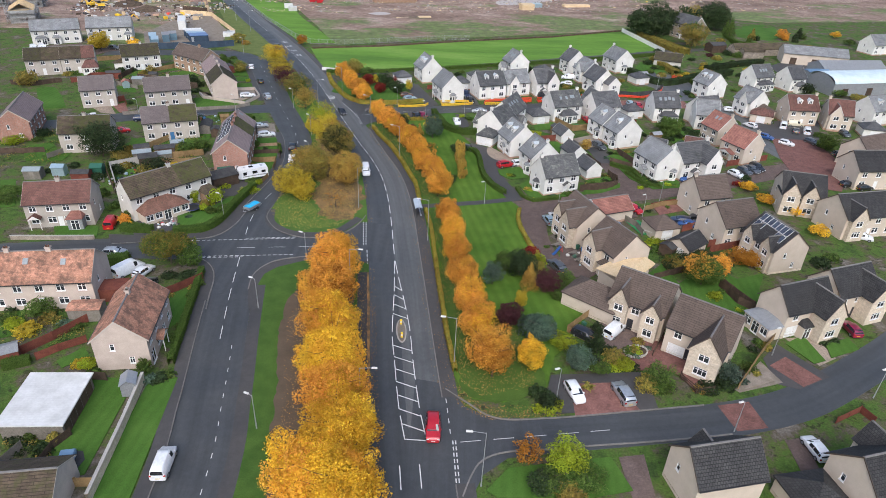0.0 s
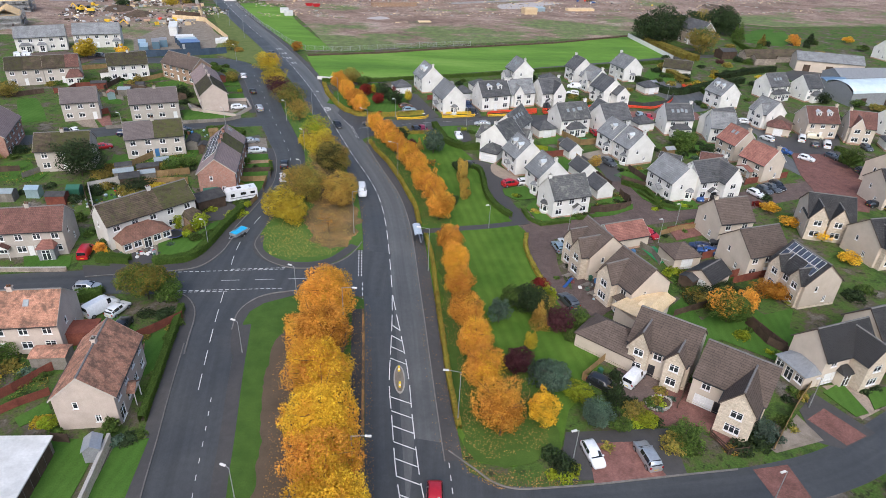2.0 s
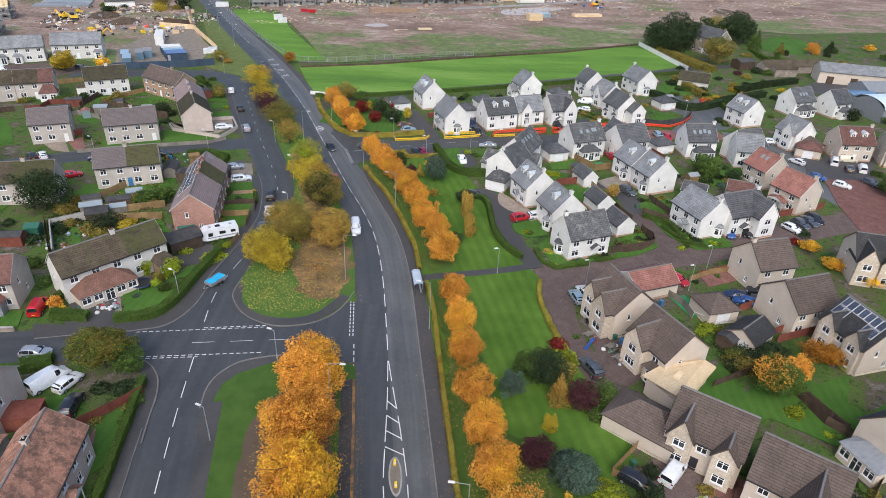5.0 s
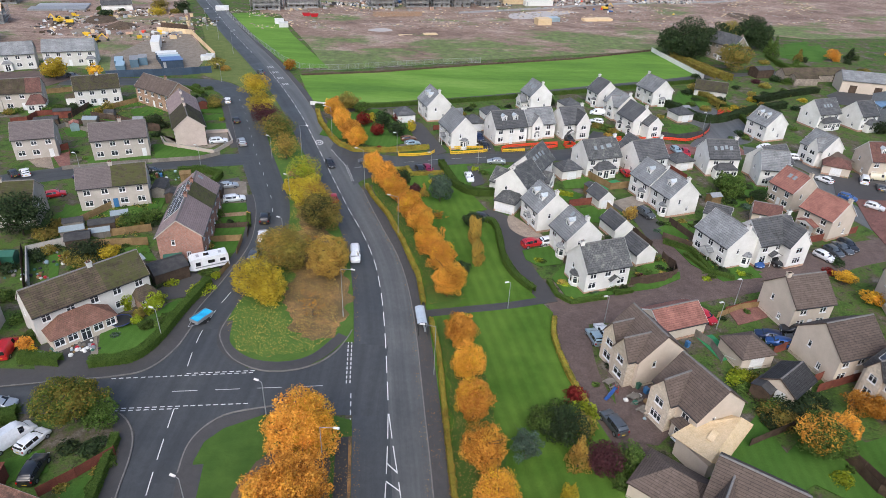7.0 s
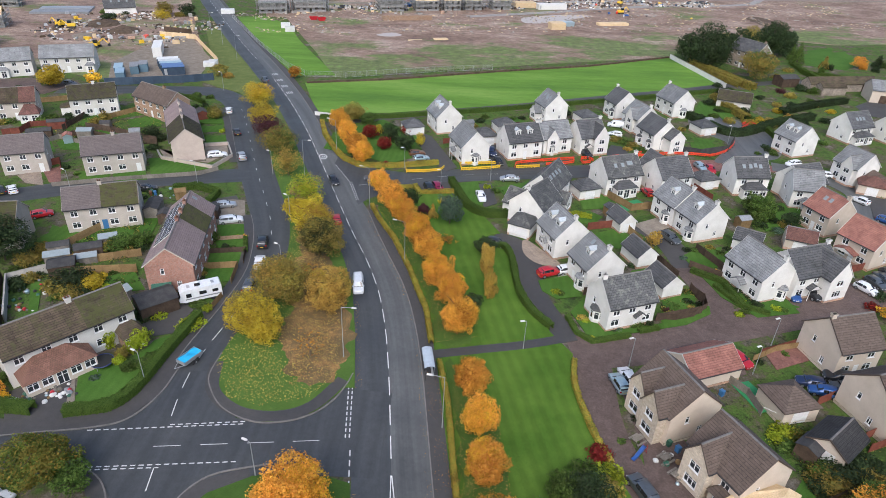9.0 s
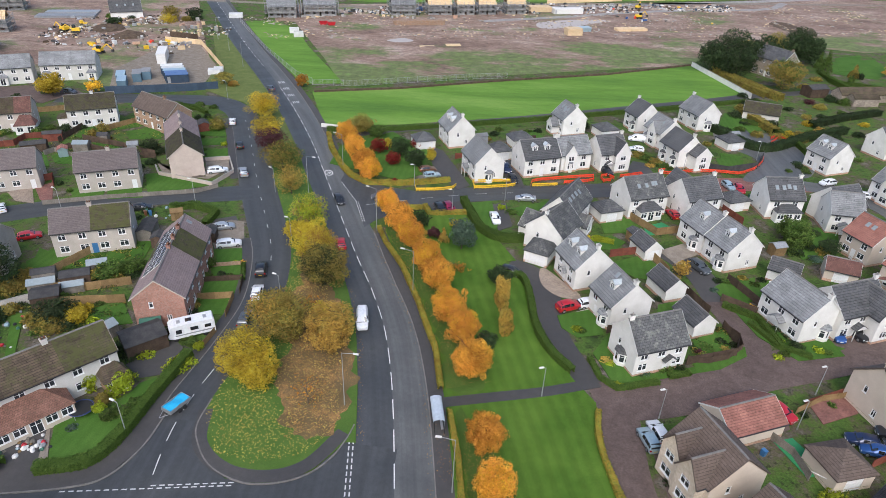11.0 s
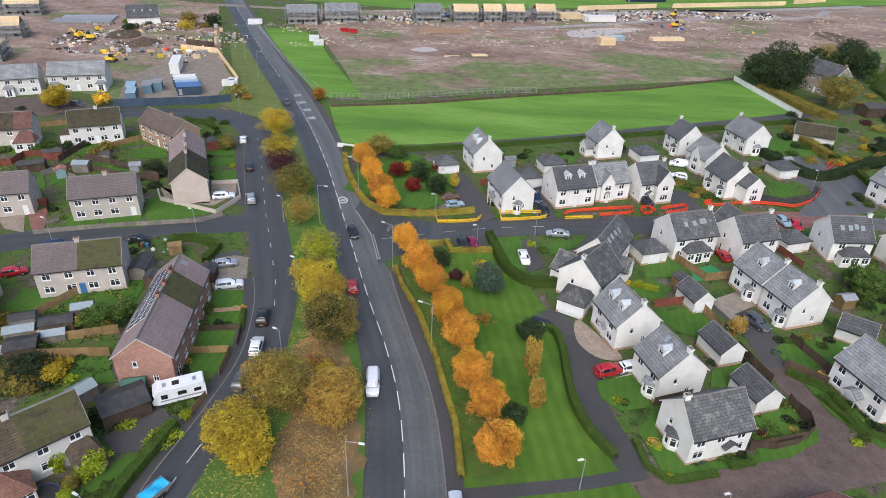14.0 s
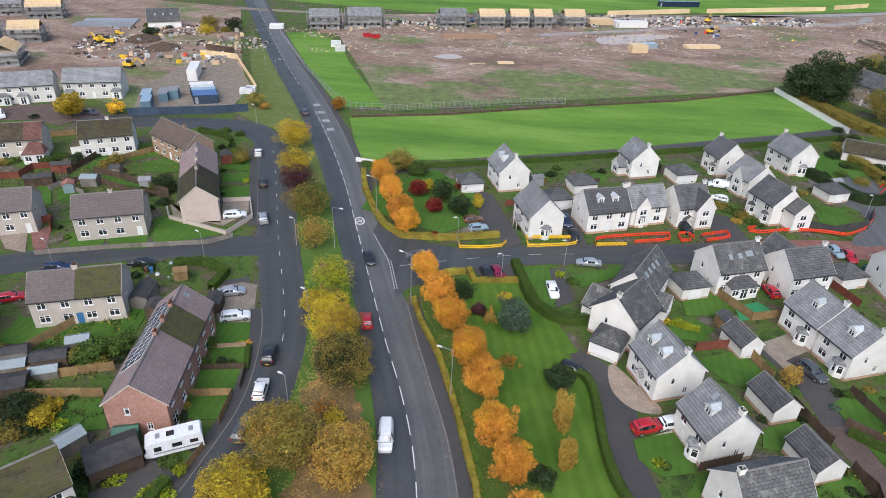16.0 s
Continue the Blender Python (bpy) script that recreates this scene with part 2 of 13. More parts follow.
def soil(name):
    """Stripped building land: mud, gravel, puddles' tracks and thin grass."""
    m, nt, links, bsdf = nodes_of(name)
    pos = nt.new("ShaderNodeNewGeometry").outputs["Position"]
    mp = nt.new("ShaderNodeMapping")
    mp.inputs["Scale"].default_value = (0.6, 1.0, 1.0)
    links.new(pos, mp.inputs[0])
    a = noise_of(nt, links, mp.outputs[0], 0.06, 10, 0.78)
    col = ramp(nt, links, a, [(0.32, (0.105, 0.067, 0.05)), (0.45, (0.195, 0.13, 0.098)), (0.55, (0.27, 0.195, 0.15)), (0.68, (0.41, 0.335, 0.275))])
    col = mixc(nt, links, 1.0, col, ramp(nt, links, noise_of(nt, links, mp.outputs[0], 0.6, 10, 0.88), [(0.34, (0.36,) * 3), (0.66, (1.7,) * 3)]), "MULTIPLY")
    near = nt.new("ShaderNodeVectorMath")
    near.operation = "DOT_PRODUCT"
    near.inputs[1].default_value = (-0.3, 1.0, 0.0)
    links.new(pos, near.inputs[0])
    reach = nt.new("ShaderNodeMapRange")
    for k, v in ((1, 270), (2, 350), (3, 0.1), (4, -0.08)):
        reach.inputs[k].default_value = v
    links.new(near.outputs["Value"], reach.inputs[0])
    grow = nt.new("ShaderNodeMath")
    links.new(noise_of(nt, links, mp.outputs[0], 0.035, 12, 0.7), grow.inputs[0])
    links.new(reach.outputs[0], grow.inputs[1])
    fac = ramp(nt, links, grow.outputs[0], [(0.475, (0, 0, 0)), (0.54, (0.92,) * 3)])
    col = mixc(nt, links, fac, col, ramp(nt, links, noise_of(nt, links, pos, 0.3, 6, 0.7), [(0.32, (0.06, 0.095, 0.028)), (0.5, (0.12, 0.15, 0.05)), (0.68, (0.15, 0.25, 0.055))]))
    links.new(col, bsdf.inputs["Base Color"])
    bsdf.inputs["Roughness"].default_value, bsdf.inputs["Specular IOR Level"].default_value = 0.85, 0.25
    bump_of(nt, links, noise_of(nt, links, pos, 0.8, 8, 0.75), 0.6, 0.3, bsdf)
    return m


WHITE = surface("white_render", (0.64, 0.625, 0.58), (0.765, 0.75, 0.71), 0.5, 9.0, 0.85, 0.25, 0.01, rand=0.06, grain=0.1)
CREAM = surface("beige_render", (0.50, 0.43, 0.345), (0.58, 0.50, 0.41), 0.5, 9.0, 0.88, 0.25, 0.01, rand=0.06, grain=0.08)
PINKISH = surface("pink_harling", (0.46, 0.38, 0.325), (0.55, 0.465, 0.40), 0.6, 10.0, 0.92, 0.5, 0.02, rand=0.06, grain=0.14)
OLDGREY = surface("grey_harling", (0.40, 0.36, 0.315), (0.49, 0.44, 0.385), 0.6, 10.0, 0.92, 0.5, 0.02, rand=0.08, grain=0.14)
BRICK = courses("red_brick", (0.31, 0.145, 0.105), (0.38, 0.19, 0.14), (0.32, 0.25, 0.21), 0.225, 0.075, 0.01, 0.88, bump=0.3, stain=0.2, squash=0)
BROWNBRICK = courses("brown_brick", (0.26, 0.16, 0.10), (0.33, 0.21, 0.135), (0.30, 0.25, 0.2), 0.225, 0.075, 0.01, 0.88, bump=0.3, stain=0.15, squash=0)
PLINTH = courses("plinth_brick", (0.42, 0.23, 0.15), (0.5, 0.3, 0.2), (0.45, 0.38, 0.3), 0.225, 0.075, 0.01, 0.88, bump=0.3, stain=0.1, squash=0)
SLATE = courses("grey_slate", (0.2, 0.206, 0.208), (0.245, 0.25, 0.25), (0.135, 0.138, 0.14), 3.0, 0.42, 0.05, 0.55, (0.28, 0.275, 0.25), 0.66)
DARKTILE = courses("near_black_tile", (0.042, 0.041, 0.041), (0.06, 0.058, 0.057), (0.022, 0.022, 0.022), 0.33, 0.36, 0.04, 0.65, (0.09, 0.085, 0.075), 0.64)
DARKSLATE = courses("dark_slate", (0.092, 0.094, 0.097), (0.118, 0.118, 0.119), (0.05, 0.05, 0.052), 3.0, 0.42, 0.05, 0.6, (0.17, 0.165, 0.145), 0.62)
MOSSLATE = courses("mossy_slate", (0.088, 0.09, 0.09), (0.116, 0.117, 0.115), (0.055, 0.055, 0.055), 0.6, 0.38, 0.04, 0.65, (0.23, 0.23, 0.2), 0.585)
BROWNTILE = courses("brown_tile", (0.108, 0.082, 0.067), (0.125, 0.096, 0.078), (0.066, 0.05, 0.042), 2.4, 0.34, 0.035, 0.75, (0.15, 0.122, 0.098), 0.68, stain=0.2)
GREYTILE = courses("grey_brown_tile", (0.132, 0.11, 0.105), (0.145, 0.12, 0.115), (0.09, 0.074, 0.072), 6.0, 0.33, 0.03, 0.75, (0.1, 0.088, 0.07), 0.7, stain=0.12)
MAUVETILE = courses("mauve_brown_tile", (0.225, 0.172, 0.163), (0.245, 0.19, 0.18), (0.16, 0.12, 0.115), 6.0, 0.33, 0.035, 0.75, (0.17, 0.135, 0.12), 0.7, stain=0.14)
MOSSDARK = courses("dark_mossy_tile", (0.052, 0.044, 0.034), (0.075, 0.062, 0.046), (0.03, 0.026, 0.022), 0.3, 0.33, 0.03, 0.95, (0.062, 0.06, 0.024), 0.5, stain=0.4)
HARLWHITE = surface("off_white_harling", (0.55, 0.53, 0.485), (0.64, 0.62, 0.575), 0.6, 10.0, 0.92, 0.5, 0.02, rand=0.06, grain=0.12)
REDTILE = courses("red_tile", (0.29, 0.13, 0.1), (0.33, 0.155, 0.118), (0.18, 0.085, 0.068), 2.4, 0.33, 0.035, 0.75, (0.25, 0.18, 0.14), 0.7)
ORANGETILE = courses("orange_rosemary_tile", (0.45, 0.22, 0.145), (0.54, 0.285, 0.19), (0.32, 0.165, 0.11), 0.24, 0.22, 0.012, 0.85, (0.13, 0.085, 0.062), 0.5, stain=0.4)
RUSTTILE = courses("rust_brown_tile", (0.19, 0.1, 0.07), (0.235, 0.125, 0.09), (0.11, 0.06, 0.045), 0.3, 0.3, 0.02, 0.85, (0.14, 0.09, 0.06), 0.6)
DARKRED = courses("dark_red_tile", (0.15, 0.075, 0.06), (0.19, 0.095, 0.075), (0.08, 0.045, 0.04), 0.3, 0.33, 0.02, 0.8, (0.12, 0.1, 0.06), 0.64)
MOSSTILE = courses("mossy_brown_tile", (0.082, 0.062, 0.044), (0.108, 0.082, 0.058), (0.048, 0.037, 0.029), 2.4, 0.33, 0.04, 0.9, (0.072, 0.07, 0.03), 0.53, stain=0.5)
MOSSTHICK = courses("thick_moss_tile", (0.06, 0.05, 0.034), (0.085, 0.072, 0.046), (0.045, 0.036, 0.028), 2.4, 0.33, 0.035, 0.95, (0.066, 0.07, 0.024), 0.45, stain=0.4)
RIDGE = surface("ridge_tile", (0.15, 0.142, 0.135), (0.2, 0.19, 0.18), 2, 9, 0.8, rand=0.1)
FRAME = plain("white_upvc", (0.78, 0.78, 0.77), 0.4)
FASCIA = plain("white_fascia", (0.66, 0.65, 0.62), 0.5)
DARKTRIM = plain("brown_fascia", (0.09, 0.065, 0.05), 0.5)
GUTTER = plain("black_gutter", (0.03, 0.03, 0.032), 0.4)
DOORS = {k: plain(k + "_door", c, 0.4) for k, c in (("black", (0.025, 0.025, 0.03)), ("white", (0.72, 0.72, 0.71)), ("red", (0.32, 0.03, 0.03)), ("blue", (0.05, 0.16, 0.34)), ("brown", (0.16, 0.07, 0.035)), ("green", (0.03, 0.11, 0.07)), ("navy", (0.02, 0.035, 0.13)))}
GLASS, _n, _l, _b = nodes_of("window_glass")
_b.inputs["Base Color"].default_value, _b.inputs["Roughness"].default_value = (0.03, 0.036, 0.042, 1), 0.06
_b.inputs["Specular IOR Level"].default_value = 0.8
CLEAR = plain("clear_panel", (0.26, 0.3, 0.31), 0.08, spec=0.8)
DORMERLEAD = surface("pale_lead", (0.36, 0.4, 0.42), (0.46, 0.5, 0.52), 2, 8, 0.4)
SOLAR = courses("solar_cell", (0.05, 0.062, 0.09), (0.06, 0.074, 0.105), (0.1, 0.115, 0.14), 0.5, 0.5, 0.02, 0.2, bump=0.0, offset=0.0, stain=0.05, squash=0)
LEAD = surface("lead_grey", (0.22, 0.23, 0.24), (0.28, 0.29, 0.3), 2, 8, 0.5)
CONCRETE = surface("concrete", (0.33, 0.31, 0.28), (0.43, 0.41, 0.37), 0.5, 8, 0.9)
STONE = courses("rubble_stone", (0.25, 0.21, 0.17), (0.34, 0.29, 0.24), (0.2, 0.17, 0.14), 0.5, 0.25, 0.02, 0.92, bump=0.6, squash=0)
BUFFSTONE = courses("buff_stone", (0.53, 0.45, 0.345), (0.61, 0.53, 0.42), (0.47, 0.4, 0.31), 0.45, 0.22, 0.015, 0.9, bump=0.3, squash=0, stain=0.12)
METAL = plain("galvanised_steel", (0.42, 0.43, 0.44), 0.45, 0.6)
LAMPGREY = plain("lamp_column_grey", (0.3, 0.31, 0.31), 0.5, 0.2)
WOOD = surface("fence_wood", (0.19, 0.125, 0.058), (0.28, 0.19, 0.09), 1.0, 8, 0.85, rand=0.2)
REDWOOD = surface("red_stained_wood", (0.14, 0.045, 0.032), (0.2, 0.068, 0.045), 1.0, 8, 0.85, rand=0.15)
DARKWOOD = surface("dark_stained_wood", (0.06, 0.042, 0.03), (0.1, 0.07, 0.05), 1.0, 8, 0.85, rand=0.2)
NEWWOOD = surface("new_timber", (0.6, 0.45, 0.26), (0.7, 0.55, 0.35), 1.0, 6, 0.8, rand=0.12)
GREYWOOD = surface("weathered_wood", (0.16, 0.145, 0.12), (0.24, 0.215, 0.185), 1.0, 8, 0.9, rand=0.15)
FELT = surface("roof_felt", (0.045, 0.045, 0.047), (0.075, 0.072, 0.07), 1.0, 9, 0.9)
WHITESHEET = surface("white_roof_sheet", (0.54, 0.54, 0.52), (0.7, 0.7, 0.68), 0.5, 3, 0.6, grain=0.1)
BARK = surface("bark", (0.07, 0.055, 0.04), (0.12, 0.095, 0.07), 3, 14, 0.95, world=False)

ASPHALT = asphalt("main_road_asphalt", (0.076, 0.078, 0.076), (0.116, 0.118, 0.115), 0.6, 0.2)
DARKASPHALT = asphalt("dark_lane_asphalt", (0.044, 0.047, 0.049), (0.064, 0.068, 0.07), 0.6, 0.16)
OLDASPHALT = asphalt("west_road_asphalt", (0.043, 0.0455, 0.047), (0.063, 0.066, 0.067), 0.6, 0.16)
FOOTWAY = asphalt("footway_asphalt", (0.045, 0.043, 0.042), (0.074, 0.069, 0.065), 0.7)
KERB = surface("kerb_stone", (0.15, 0.142, 0.13), (0.22, 0.205, 0.19), 1, 6, 0.9)
PAINT = surface("road_paint", (0.58, 0.58, 0.56), (0.76, 0.76, 0.73), 1.2, 9, 0.7, grain=0.35, bump=0)
BLOCK = courses("brown_block_paving", (0.125, 0.09, 0.077), (0.152, 0.11, 0.094), (0.09, 0.07, 0.062), 0.2, 0.1, 0.008, 0.75, bump=0.2, squash=0, stain=0.3)
REDBLOCK = courses("red_block_paving", (0.205, 0.095, 0.077), (0.25, 0.122, 0.098), (0.14, 0.08, 0.068), 0.2, 0.1, 0.008, 0.75, bump=0.2, squash=0, stain=0.35)
BUFFBLOCK = courses("buff_block_paving", (0.28, 0.222, 0.17), (0.33, 0.265, 0.205), (0.2, 0.16, 0.13), 0.2, 0.1, 0.008, 0.8, bump=0.2, squash=0, stain=0.3)
SLABSTONE = courses("paving_slab", (0.33, 0.31, 0.28), (0.4, 0.375, 0.34), (0.2, 0.19, 0.17), 0.6, 0.6, 0.02, 0.85, bump=0.2, offset=0.0, squash=0)
HAULGREY = surface("haul_stone", (0.26, 0.25, 0.235), (0.38, 0.365, 0.345), 0.3, 8, 0.95, 0.5, 0.05, grain=0.3)
GRAVEL = surface("gravel", (0.2, 0.168, 0.13), (0.3, 0.258, 0.21), 0.6, 14, 0.95, 0.8, 0.05, grain=0.4)
LAWN = mown("lawn", (0.046, 0.108, 0.016), (0.08, 0.155, 0.028), 5, 1.3, 0.04)
PARKLAWN = mown("park_lawn", (0.05, 0.108, 0.013), (0.104, 0.178, 0.026), -12, 1.8, 0.06)
FIELD = pasture("field_grass", (0.076, 0.152, 0.028), (0.116, 0.222, 0.034), (0.172, 0.28, 0.058), -23)
VERGE = litter("leafy_verge", (0.041, 0.086, 0.015), (0.07, 0.127, 0.023), (0.3, 0.16, 0.04), (0.42, 0.27, 0.06), 0.14, 6.0, 0.3)
PARKLITTER = litter("park_leaf_litter", (0.048, 0.09, 0.015), (0.076, 0.128, 0.023), (0.36, 0.18, 0.036), (0.48, 0.3, 0.06), 0.19, 6.0, 0.3)
LEAFLAWN = litter("leaf_strewn_grass", (0.058, 0.115, 0.02), (0.09, 0.15, 0.03), (0.34, 0.25, 0.06), (0.5, 0.42, 0.1), 0.25, 5.0, 0.10)
LEAFTAR = litter("leaf_strewn_tarmac", (0.046, 0.044, 0.043), (0.072, 0.067, 0.062), (0.24, 0.12, 0.045), (0.34, 0.2, 0.07), 0.3, 6.0, 0.3)
BAREEARTH = litter("bare_earth_under_trees", (0.088, 0.066, 0.045), (0.124, 0.094, 0.064), (0.2, 0.12, 0.055), (0.3, 0.18, 0.08), 0.2, 6.0, 0.3)
GUTTERLEAF = litter("leaf_filled_gutter", (0.1, 0.07, 0.045), (0.14, 0.095, 0.055), (0.26, 0.13, 0.05), (0.36, 0.2, 0.07), 0.5, 6.0, 0.5)
BROWNLEAF = litter("brown_leaf_litter", (0.115, 0.084, 0.038), (0.162, 0.114, 0.054), (0.24, 0.125, 0.048), (0.38, 0.225, 0.088), 0.42, 5.0, 0.25)
ROUGHGRASS = litter("rough_grass", (0.085, 0.12, 0.03), (0.15, 0.17, 0.055), (0.2, 0.16, 0.07), (0.26, 0.2, 0.1), 0.25, 4.0, 0.1)
GARDEN = yard("garden_ground")
BED = surface("planting_bed_soil", (0.07, 0.05, 0.035), (0.13, 0.095, 0.065), 0.8, 7, 0.95, 0.8, 0.08, grain=0.4)
SOIL = soil("stripped_building_land")
PALEBLUE = surface("pale_blue_sheet", (0.42, 0.5, 0.53), (0.52, 0.6, 0.62), 0.4, 5, 0.5, grain=0.1)
BLUESHEET = surface("blue_sheet", (0.12, 0.2, 0.3), (0.16, 0.26, 0.38), 0.4, 5, 0.5, grain=0.1)
CABINBLUE = surface("blue_grey_cabin", (0.1, 0.165, 0.21), (0.13, 0.2, 0.25), 0.5, 5, 0.5, grain=0.12)
STEELBLUE = surface("dark_blue_steel", (0.035, 0.055, 0.085), (0.055, 0.08, 0.115), 0.5, 5, 0.5, grain=0.1)
WATER = plain("standing_water", (0.4, 0.365, 0.34), 0.6, spec=0.25)
TURF = plain("artificial_turf", (0.05, 0.24, 0.1), 0.9, spec=0.1)

ORANGE = leafy("orange_leaves", [(0.6, 0.25, 0.042), (0.76, 0.35, 0.055), (0.83, 0.42, 0.07), (0.86, 0.48, 0.09)], 0.3, alt=(0.84, 0.5, 0.06), alt2=(0.46, 0.22, 0.04))
AMBER = leafy("amber_leaves", [(0.6, 0.34, 0.028), (0.78, 0.46, 0.034), (0.85, 0.54, 0.044), (0.87, 0.6, 0.055)], 0.3, alt=(0.68, 0.3, 0.045), alt2=(0.28, 0.25, 0.042))
RUST = leafy("rust_leaves", [(0.28, 0.11, 0.02), (0.46, 0.2, 0.025), (0.58, 0.28, 0.04), (0.5, 0.3, 0.06)], 0.35)
YELLOW = leafy("yellow_leaves", [(0.34, 0.25, 0.025), (0.52, 0.39, 0.03), (0.62, 0.48, 0.045), (0.46, 0.38, 0.055)], 0.26)
OLIVE = leafy("olive_leaves", [(0.13, 0.13, 0.034), (0.23, 0.205, 0.05), (0.32, 0.265, 0.06), (0.42, 0.3, 0.066)], 0.24, alt=(0.26, 0.19, 0.05))
OCHRE = leafy("ochre_leaves", [(0.28, 0.18, 0.05), (0.45, 0.285, 0.06), (0.56, 0.35, 0.07), (0.44, 0.32, 0.08)], 0.26, alt=(0.3, 0.27, 0.07))
GREENLEAF = leafy("green_leaves", [(0.045, 0.08, 0.02), (0.075, 0.125, 0.028), (0.11, 0.17, 0.035), (0.14, 0.2, 0.05)], 0.22)
DARKGREEN = leafy("dark_green_leaves", [(0.02, 0.034, 0.017), (0.034, 0.054, 0.024), (0.048, 0.074, 0.03), (0.066, 0.092, 0.038)], 0.2)
BLUEGREEN = leafy("blue_green_needles", [(0.05, 0.08, 0.06), (0.08, 0.122, 0.09), (0.112, 0.16, 0.118), (0.15, 0.205, 0.15)], 0.3)
LIME = leafy("lime_leaves", [(0.16, 0.2, 0.015), (0.26, 0.32, 0.02), (0.36, 0.42, 0.03), (0.3, 0.38, 0.04)])
PURPLE = leafy("purple_leaves", [(0.055, 0.022, 0.026), (0.095, 0.034, 0.042), (0.13, 0.05, 0.055), (0.1, 0.05, 0.055)], 0.3)
CRIMSON = leafy("crimson_leaves", [(0.14, 0.015, 0.018), (0.22, 0.025, 0.025), (0.28, 0.04, 0.03), (0.2, 0.05, 0.03)])
TURNING = leafy("turning_leaves", [(0.08, 0.12, 0.028), (0.13, 0.18, 0.036), (0.18, 0.22, 0.04), (0.36, 0.25, 0.05)], 0.38, alt=(0.24, 0.19, 0.04))
HEDGE = leafy("hedge_leaves", [(0.058, 0.098, 0.022), (0.076, 0.128, 0.026), (0.1, 0.16, 0.032), (0.12, 0.18, 0.038)], 0.3, rand=0.08, even=True)
GOLDHEDGE = leafy("golden_hedge_leaves", [(0.16, 0.2, 0.04), (0.28, 0.29, 0.05), (0.42, 0.34, 0.06), (0.48, 0.27, 0.05)], 0.22)
GOLD = leafy("golden_leaves", [(0.62, 0.39, 0.03), (0.8, 0.52, 0.036), (0.87, 0.6, 0.05), (0.86, 0.56, 0.05)], 0.3, alt=(0.74, 0.38, 0.045))


# ---------------------------------------------------------------- meshes
class Shape:
    """Collects faces; uv in metres."""

    def __init__(self):
        self.v, self.f, self.uv, self.m = [], [], [], Matrix()

    def face(self, pts, uv=None):
        n = len(self.v)
        pts = [Vector(p) for p in pts]
        if uv is None:
            nor = (pts[1] - pts[0]).cross(pts[2] - pts[0])
            if abs(nor.z) > 0.8 * max(1e-9, nor.length):
                uv = [(p.x, p.y) for p in pts]
            elif abs(nor.x) > abs(nor.y):
                uv = [(p.y, p.z) for p in pts]
            else:
                uv = [(p.x, p.z) for p in pts]
        self.v += [self.m @ p for p in pts]
        self.f.append(tuple(range(n, n + len(pts))))
        self.uv += list(uv)

    def box(self, x0, x1, y0, y1, z0, z1, taper=0.0):
        a = [(x0, y0, z0), (x1, y0, z0), (x1, y1, z0), (x0, y1, z0)]
        t = taper
        b = [(x0 + t, y0 + t, z1), (x1 - t, y0 + t, z1), (x1 - t, y1 - t, z1), (x0 + t, y1 - t, z1)]
        self.face(a[::-1])
        self.face(b)
        for i in range(4):
            j = (i + 1) % 4
            self.face([a[i], a[j], b[j], b[i]])

    def tube(self, p0, p1, r0, r1, n=8, caps=True):
        p0, p1 = Vector(p0), Vector(p1)
        d = (p1 - p0).normalized()
        s = d.orthogonal().normalized()
        t = d.cross(s)
        ring = [s * math.cos(2 * math.pi * i / n) + t * math.sin(2 * math.pi * i / n) for i in range(n)]
        a, b = [p0 + r * r0 for r in ring], [p1 + r * r1 for r in ring]
        for i in range(n):
            j = (i + 1) % n
            self.face([a[i], a[j], b[j], b[i]])
        if caps:
            self.face(a[::-1])
            self.face(b)

    def extrude(self, pts, z0, z1):
        """A plan outline (counter-clockwise) raised from z0 to z1."""
        self.face([(x, y, z1) for x, y in pts])
        for (x, y), (u, w) in zip(pts, pts[1:] + pts[:1]):
            self.face([(x, y, z0), (u, w, z0), (u, w, z1), (x, y, z1)])

    def mesh(self, name, *mats, smooth=False):
        seen, verts, index = {}, [], []
        for p in self.v:
            k = (round(p.x, 4), round(p.y, 4), round(p.z, 4))
            if k not in seen:
                seen[k] = len(verts)
                verts.append(p)
            index.append(seen[k])
        me = bpy.data.meshes.new(name)
        me.from_pydata(verts, [], [tuple(index[i] for i in f) for f in self.f])
        lay = me.uv_layers.new(name="UVMap")
        lay.data.foreach_set("uv", np.array(self.uv, dtype=np.float32).ravel())
        for m in mats:
            me.materials.append(m)
        if smooth:
            me.polygons.foreach_set("use_smooth", [True] * len(me.polygons))
        me.update()
        return me


def part(name, shape, material, parent, label="", at=None):
    """One mesh object under a thing or a part (parent None: a thing of its own)."""
    me = shape.mesh(name, material) if isinstance(shape, Shape) else shape
    ob = new(name, me)
    if parent is not None:
        ob.parent = parent
    if at is not None:
        ob.matrix_basis = at
    if label:
        ob["label"] = label
    return ob


def thing(name, x, y, z, yaw, label, category, group="", kind=""):
    ob = new(name)
    ob.empty_display_size = 0.5
    ob.matrix_basis = pose(x, y, z, 0, 0, yaw)
    return tagged(ob, label, category, group, kind)


def setting(name, shape, material, label, category):
    ob = new(name, shape.mesh(name, material))
    return tagged(ob, label, category, kind="structure")


